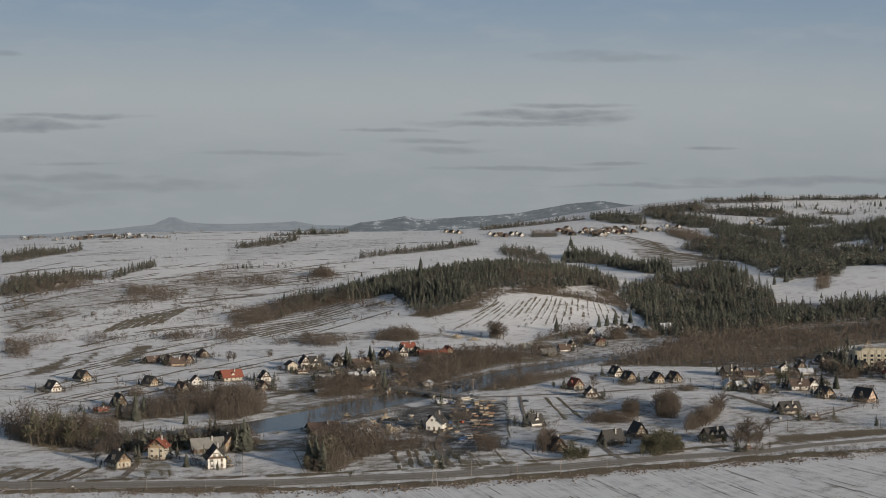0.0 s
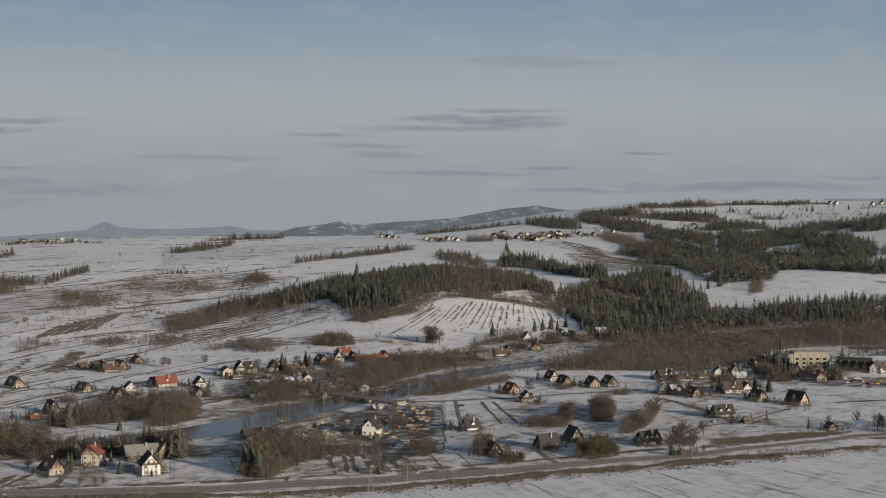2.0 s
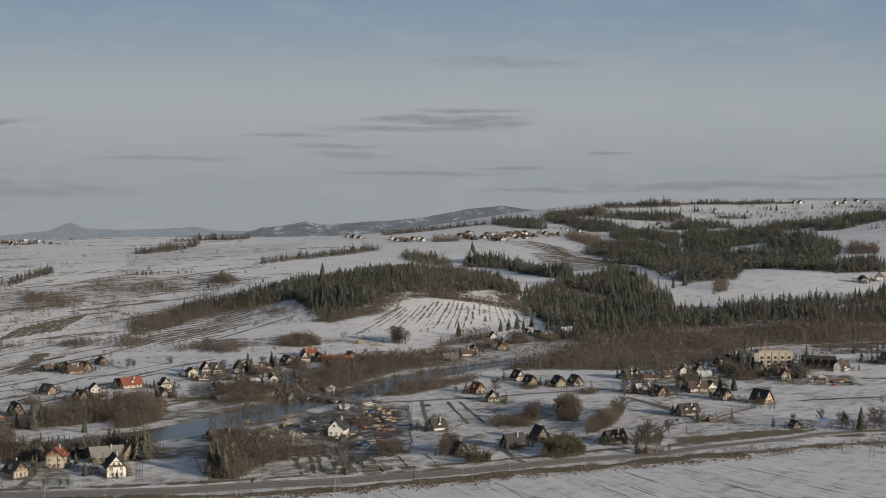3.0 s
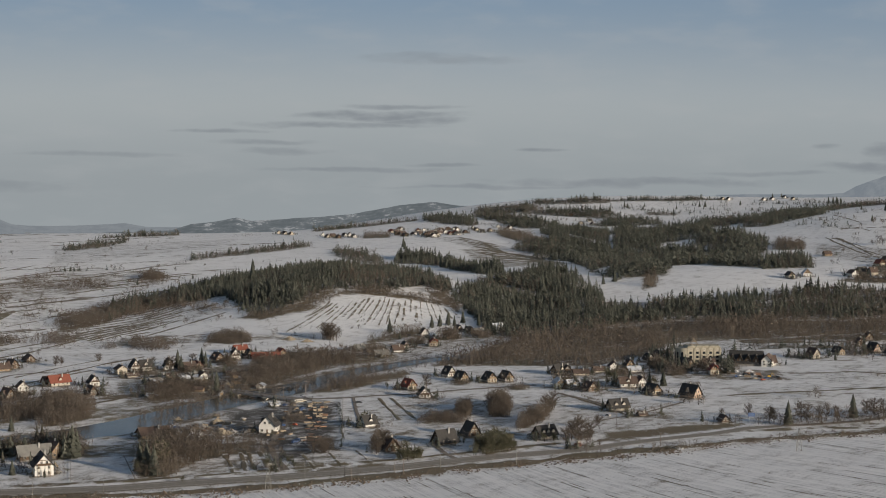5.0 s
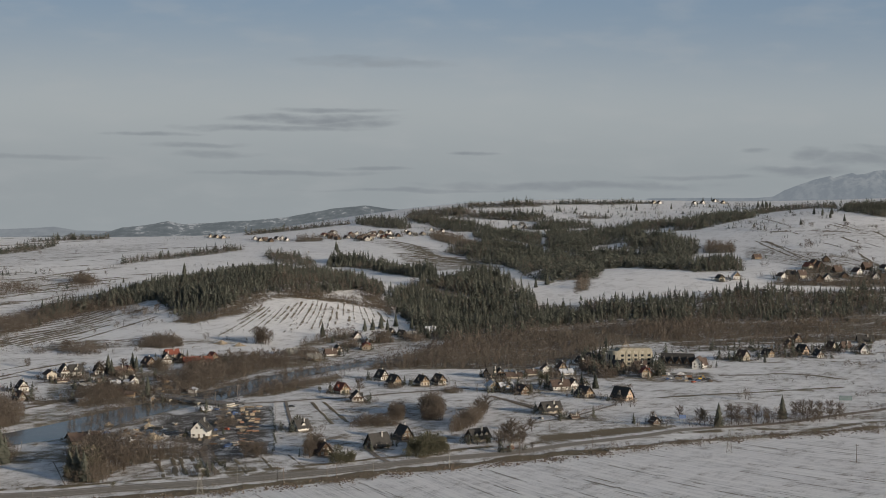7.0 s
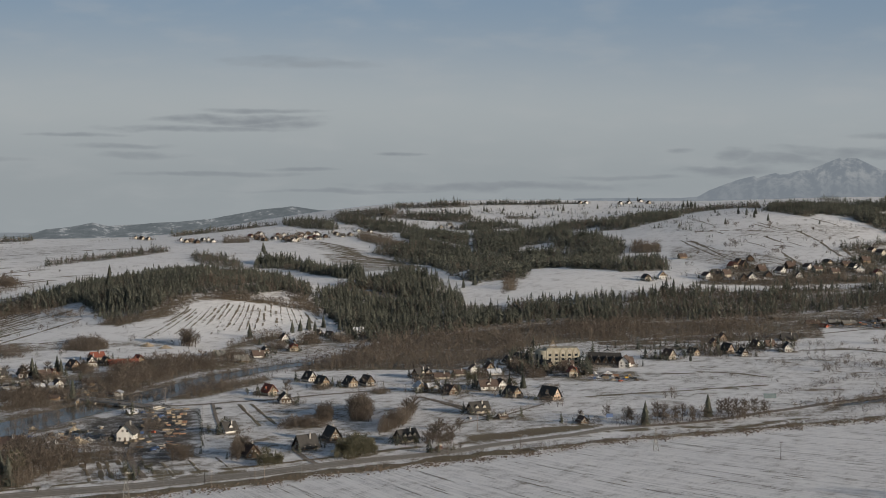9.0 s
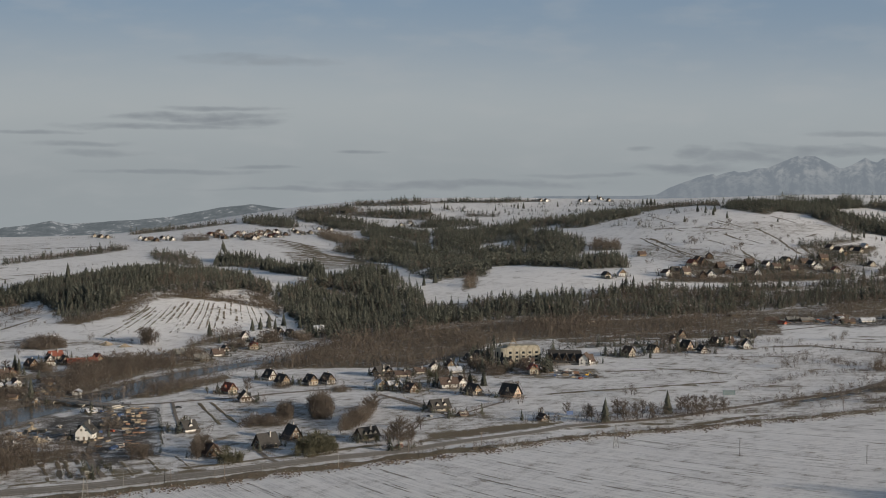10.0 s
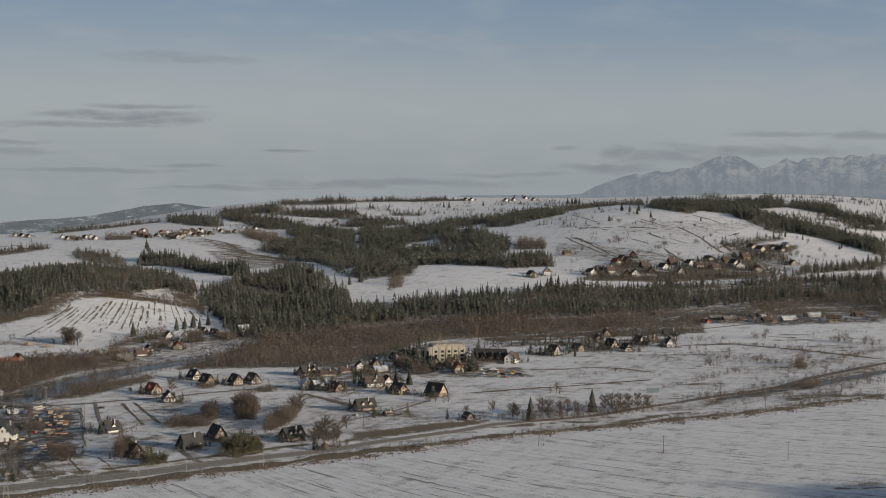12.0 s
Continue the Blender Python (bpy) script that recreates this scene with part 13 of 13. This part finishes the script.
plants("evergreen", [(-62.1, 1238.8, 4.7)], 1.2)
plants("evergreen", [(-33.4, 1264.9, 4.9), (-40.9, 1276.6, 4.9)], 1.2)
plants("shrub", [(-44.8, 1297.1, 5.4)])
plants("shrub", [(-37.1, 1336.3, 5.4)])
plants("evergreen", [(-19.8, 1309.9, 2.6)], 1.2)
plants("evergreen", [(-21.0, 1285.2, 2.7)], 1.2)
plants("evergreen", [(-13.0, 914.9, 3.3)], 1.2)
plants("shrub", [(-12.3, 922.7, 3.1)])
plants("evergreen", [(44.5, 935.2, 2.2)], 1.2)
plants("shrub", [(75.3, 848.6, 2.0)])
plants("evergreen", [(78.1, 1096.6, 5.5)], 1.2)
plants("shrub", [(82.2, 1096.1, 3.6)])
plants("shrub", [(102.7, 1065.0, 3.0)])
plants("shrub", [(142.0, 1157.7, 3.8)])
plants("evergreen", [(130.5, 1125.2, 4.2)], 1.2)
plants("shrub", [(148.4, 1138.1, 4.2)])
plants("evergreen", [(147.0, 1127.3, 5.8)], 1.2)
plants("evergreen", [(169.0, 1122.2, 5.7)], 1.2)
plants("shrub", [(60.0, 1344.1, 5.1), (79.7, 1335.2, 3.6)])
plants("shrub", [(75.0, 1302.8, 2.0), (93.5, 1302.9, 4.0)])
plants("evergreen", [(100.4, 1339.1, 2.4)], 1.2)
plants("shrub", [(106.9, 1315.2, 3.4)])
plants("evergreen", [(216.1, 1176.0, 2.5), (210.8, 1175.9, 2.6)], 1.2)
plants("evergreen", [(213.5, 1177.9, 4.0)], 1.2)
plants("shrub", [(211.6, 1174.9, 5.8)])
plants("evergreen", [(238.1, 1160.2, 4.4)], 1.2)
plants("evergreen", [(212.2, 1080.1, 5.7)], 1.2)
plants("evergreen", [(220.0, 1060.5, 4.9)], 1.2)
plants("evergreen", [(237.0, 1183.7, 4.5)], 1.2)
plants("shrub", [(256.6, 1165.9, 4.0)])
plants("evergreen", [(258.0, 1167.8, 3.9)], 1.2)
plants("shrub", [(265.4, 1201.9, 2.2), (286.2, 1196.3, 3.1)])
plants("evergreen", [(261.0, 1165.9, 3.9)], 1.2)
plants("evergreen", [(237.5, 1099.1, 6.0)], 1.2)
plants("shrub", [(248.2, 1080.8, 6.0)])
plants("evergreen", [(265.5, 1101.9, 3.0)], 1.2)
plants("shrub", [(267.1, 1101.0, 5.2)])
plants("shrub", [(270.9, 1057.6, 3.0), (261.9, 1041.5, 5.5)])
plants("evergreen", [(265.3, 1035.0, 2.4)], 1.2)
plants("evergreen", [(220.6, 969.9, 5.2)], 1.2)
plants("shrub", [(226.2, 970.4, 5.6)])
plants("evergreen", [(156.5, 871.4, 5.7)], 1.2)
plants("evergreen", [(98.4, 860.4, 3.6)], 1.2)
plants("evergreen", [(101.4, 884.4, 6.0)], 1.2)
plants("shrub", [(115.3, 905.9, 4.9)])
plants("evergreen", [(286.1, 1232.5, 5.3)], 1.2)
plants("evergreen", [(309.1, 1272.4, 4.4), (310.8, 1252.3, 4.8)], 1.2)
plants("evergreen", [(-141.4, 827.6, 3.4), (-158.3, 817.9, 2.3)], 1.2)
plants("evergreen", [(320.1, 1189.5, 3.6)], 1.2)
plants("evergreen", [(347.9, 1203.3, 4.5)], 1.2)
plants("shrub", [(318.9, 1156.1, 3.4), (327.2, 1143.8, 3.1)])
plants("evergreen", [(380.7, 1208.3, 2.9)], 1.2)
plants("shrub", [(398.2, 1204.4, 2.9)])
plants("evergreen", [(452.1, 1254.3, 3.8)], 1.2)
plants("shrub", [(451.6, 1247.1, 4.7)])
plants("shrub", [(282.6, 929.0, 5.5)])
plants("evergreen", [(218.0, 950.6, 5.6)], 1.2)
plants("shrub", [(218.9, 962.0, 5.4)])
plants("evergreen", [(351.0, 1274.1, 4.4)], 1.2)
plants("evergreen", [(-77.6, 896.6, 3.9)], 1.2)
plants("shrub", [(-77.9, 916.9, 2.1)])
plants("evergreen", [(-96.5, 1074.6, 2.9), (-70.6, 1074.8, 2.9)], 1.2)
plants("evergreen", [(-71.6, 1145.7, 3.8)], 1.2)
plants("evergreen", [(-40.1, 1194.6, 5.0)], 1.2)
plants("shrub", [(-26.1, 1192.6, 4.5)])
plants("evergreen", [(-28.8, 1065.6, 3.5)], 1.2)
plants("shrub", [(-26.5, 1065.9, 3.9)])
plants("evergreen", [(-70.6, 1136.1, 3.4), (-95.4, 1138.4, 5.2)], 1.2)
plants("evergreen", [(-95.1, 1181.9, 3.0), (-113.1, 1172.1, 3.4)], 1.2)
plants("evergreen", [(-0.8, 1032.9, 2.9)], 1.2)
plants("evergreen", [(-57.8, 1188.7, 5.6), (-57.8, 1170.3, 4.3)], 1.2)
plants("shrub", [(-88.2, 1180.8, 5.9)])
plants("evergreen", [(-2.9, 792.4, 4.5)], 1.2)
plants("shrub", [(2.2, 794.4, 2.4)])
plants("evergreen", [(171.8, 844.2, 2.3)], 1.2)
plants("shrub", [(174.8, 857.5, 4.6)])
fence([(89, 863), (94, 845), (99, 820)])
fence([(208, 1050), (214, 1005), (217, 982)])
fence([(-109, 845), (-100, 774)])
fence([(45, 1057), (38, 899)])
fence([(194, 1060), (207, 1011), (218, 957)])
fence([(233, 975), (261, 1009)])
fence([(-81, 844), (-69, 777)])



def clutter(seed, count, poly, kinds):
    """Sheds, stacks, heaps and cars that stand about in a working yard."""
    rn = np.random.default_rng(seed)
    lo, hi = np.min(poly, 0), np.max(poly, 0)
    placed = []
    while len(placed) < count:
        x, y = rn.uniform(lo[0], hi[0]), rn.uniform(lo[1], hi[1])
        if not bool(inside(poly, np.array([x]), np.array([y]))[0]) or any(math.hypot(x - a, y - b) < 6.0 for a, b in placed):
            count -= 0.02
            continue
        placed.append((x, y))
        kind, turn = kinds[int(rn.integers(0, len(kinds)))], float(rn.uniform(-70, 70))
        if kind == "shed":
            house(x, y, turn, rn.uniform(3.2, 5.0), rn.uniform(4.0, 8.5), rn.uniform(2.0, 2.8), rn.uniform(0.6, 1.5), ("barn", "snowy", "pale_timber", "red_barn")[int(rn.integers(0, 4))], 0, 0, "shed")
        elif kind == "stack":
            plank_stack(x, y, turn, rn.uniform(3.0, 6.0), rn.uniform(1.6, 2.6), int(rn.integers(2, 6)), (SAWN, ORANGE_WOOD, PALE_LOGS)[int(rn.integers(0, 3))], "stack of sawn planks on bearers in the yard")
        elif kind == "heap":
            rubble_mound(x, y, rn.uniform(2.0, 4.5), rn.uniform(0.8, 2.2), (SAND, STONE, SNOW, SOIL)[int(rn.integers(0, 4))], "loose heap of gravel, soil or snow")
        elif kind == "car":
            car(x, y, turn, (BLUE, CONCRETE, WHITE, DARK_METAL, BRICKRED)[int(rn.integers(0, 5))], "car parked on the muddy yard")


clutter(51, 34, [(-100, 1157), (-62, 1184), (-17, 1171), (-10, 1108), (-53, 1090), (-93, 1096)], ("shed", "stack", "heap", "car", "heap"))
clutter(52, 26, [(675, 1461), (712, 1521), (755, 1508), (789, 1486), (763, 1437), (719, 1437)], ("shed", "stack", "stack", "heap", "car"))
clutter(53, 16, [(768, 1447), (829, 1474), (890, 1467), (868, 1431), (797, 1418)], ("heap", "car", "heap", "stack"))
clutter(54, 18, [(-62, 924), (-33, 958), (-18, 936), (-27, 899), (-52, 871)], ("heap", "heap", "stack"))
clutter(55, 14, [(333, 1181), (348, 1185), (372, 1156), (373, 1120), (357, 1111), (332, 1145)], ("stack", "heap", "car"))
rubble_mound(-72, 915, 10.0, 4.2, SAND, "large pale heap of gravel by the river")

plants("shrub", [(665, 1317, 5.5), (671, 1316, 6.5), (723, 1285, 5.5), (727, 1279, 6), (733, 1278, 6.5), (737, 1272, 5.5), (744, 1261, 6.5), (752, 1250, 6), (566, 1175, 6), (586, 1162, 6), (592, 1140, 5.5), (533, 1144, 7), (535, 1140, 6), (609, 1132, 6), (627, 1151, 5), (573, 1082, 6), (569, 1166, 4.5), (731, 1331, 4.5)])
clods("scrap", [(16, 1106), (22, 1023), (24, 952), (21, 881)], 9, 420, 0.25, 0.9, DARK_METAL, 61, "dark scrap and debris strewn over the yard", "scrap")
clods("scrap", [(-13, 1067), (4, 1108), (20, 1106)], 9, 300, 0.25, 0.9, DARK_METAL, 62, "dark scrap and debris strewn over the yard", "scrap")
clods("scrap", [(-9, 895), (3, 883), (22, 872)], 7, 220, 0.25, 0.9, DARK_METAL, 63, "dark scrap and debris strewn over the yard", "scrap")
clods("scrap", [(-107, 1177), (-70, 1179), (-32, 1155)], 10, 420, 0.25, 0.9, DARK_METAL, 64, "dark scrap and debris strewn over the yard", "scrap")
clods("scrap", [(687, 1481), (737, 1472), (771, 1452), (869, 1441)], 14, 420, 0.25, 0.9, DARK_METAL, 65, "dark scrap and debris strewn over the yard", "scrap")
plants("shrub", [(922, 2345, 9), (927, 2340, 8), (958, 2243, 8), (963, 2232, 7), (1059, 2635, 6), (1076, 2583, 6), (1056, 2574, 5), (1147, 2573, 5), (1147, 2512, 6), (1028, 2430, 5), (1026, 2368, 5), (1078, 2329, 7), (1046, 2279, 6), (952, 2557, 6), (850, 2275, 8), (908, 2481, 5), (985, 2555, 5), (1045, 2215, 6)])

def gardens():
    """Shrubs and small conifers round the houses."""
    rn = np.random.default_rng(17)
    home = np.array(YARDS, float)
    for name, forms, mat, low, high, count, label in (
            ("garden_shrubs", FAR_BUSHES, TWIGS, 1.5, 4.5, 14, "leafless brown garden shrubs round the houses"),
            ("garden_trees", FAR_BARES, TWIGS, 4.0, 8.5, 5, "leafless garden trees round the houses"),
            ("garden_conifers", SPRUCES, NEEDLES, 3.0, 8.5, 4, "dark garden spruces round the houses"),
            ("garden_pines", PINES, OLIVE, 1.2, 3.6, 4, "low olive-green pines and junipers round the houses")):
        p = np.repeat(home, count, 0)
        a, d = rn.uniform(0, 6.3, len(p)), rn.uniform(6.5, 14.0, len(p))
        p = p + np.stack([d * np.cos(a), d * np.sin(a)], -1)
        near = np.min(np.hypot(p[:, None, 0] - home[None, :, 0], p[:, None, 1] - home[None, :, 1]), 1)
        p = p[near > 6.5]
        h = rn.uniform(low, high, len(p))
        stand(name, forms, p[:, 0], p[:, 1], h, mat, 1.0, label, "garden plants")


# ---- single bushes on the plain between the village and the canal ----
for bx, by, bh in [(593, 1173, 3.5), (590, 1177, 2.5), (537, 1146, 3.5), (533, 1144, 3), (538, 1140, 2.5), (593, 1141, 3.2), (588, 1143, 2.5), (535, 1096, 2.8), (537, 1093, 2.4), (595, 1105, 4.2), (602, 1108, 3), (658, 1232, 3), (655, 1237, 3.5), (662, 1230, 3), (673, 1319, 4), (671, 1330, 3.2), (722, 1270, 4), (727, 1269, 4.5), (731, 1264, 4), (734, 1245, 4), (739, 1240, 3.5), (558, 1054, 2.6), (543, 1003, 4.5), (548, 1000, 4), (576, 1256, 2.5), (474, 992, 2.5), (570, 1186, 3.2)]:
    plant("shrub", bx, by, bh * 1.25, 1.15)


gardens()
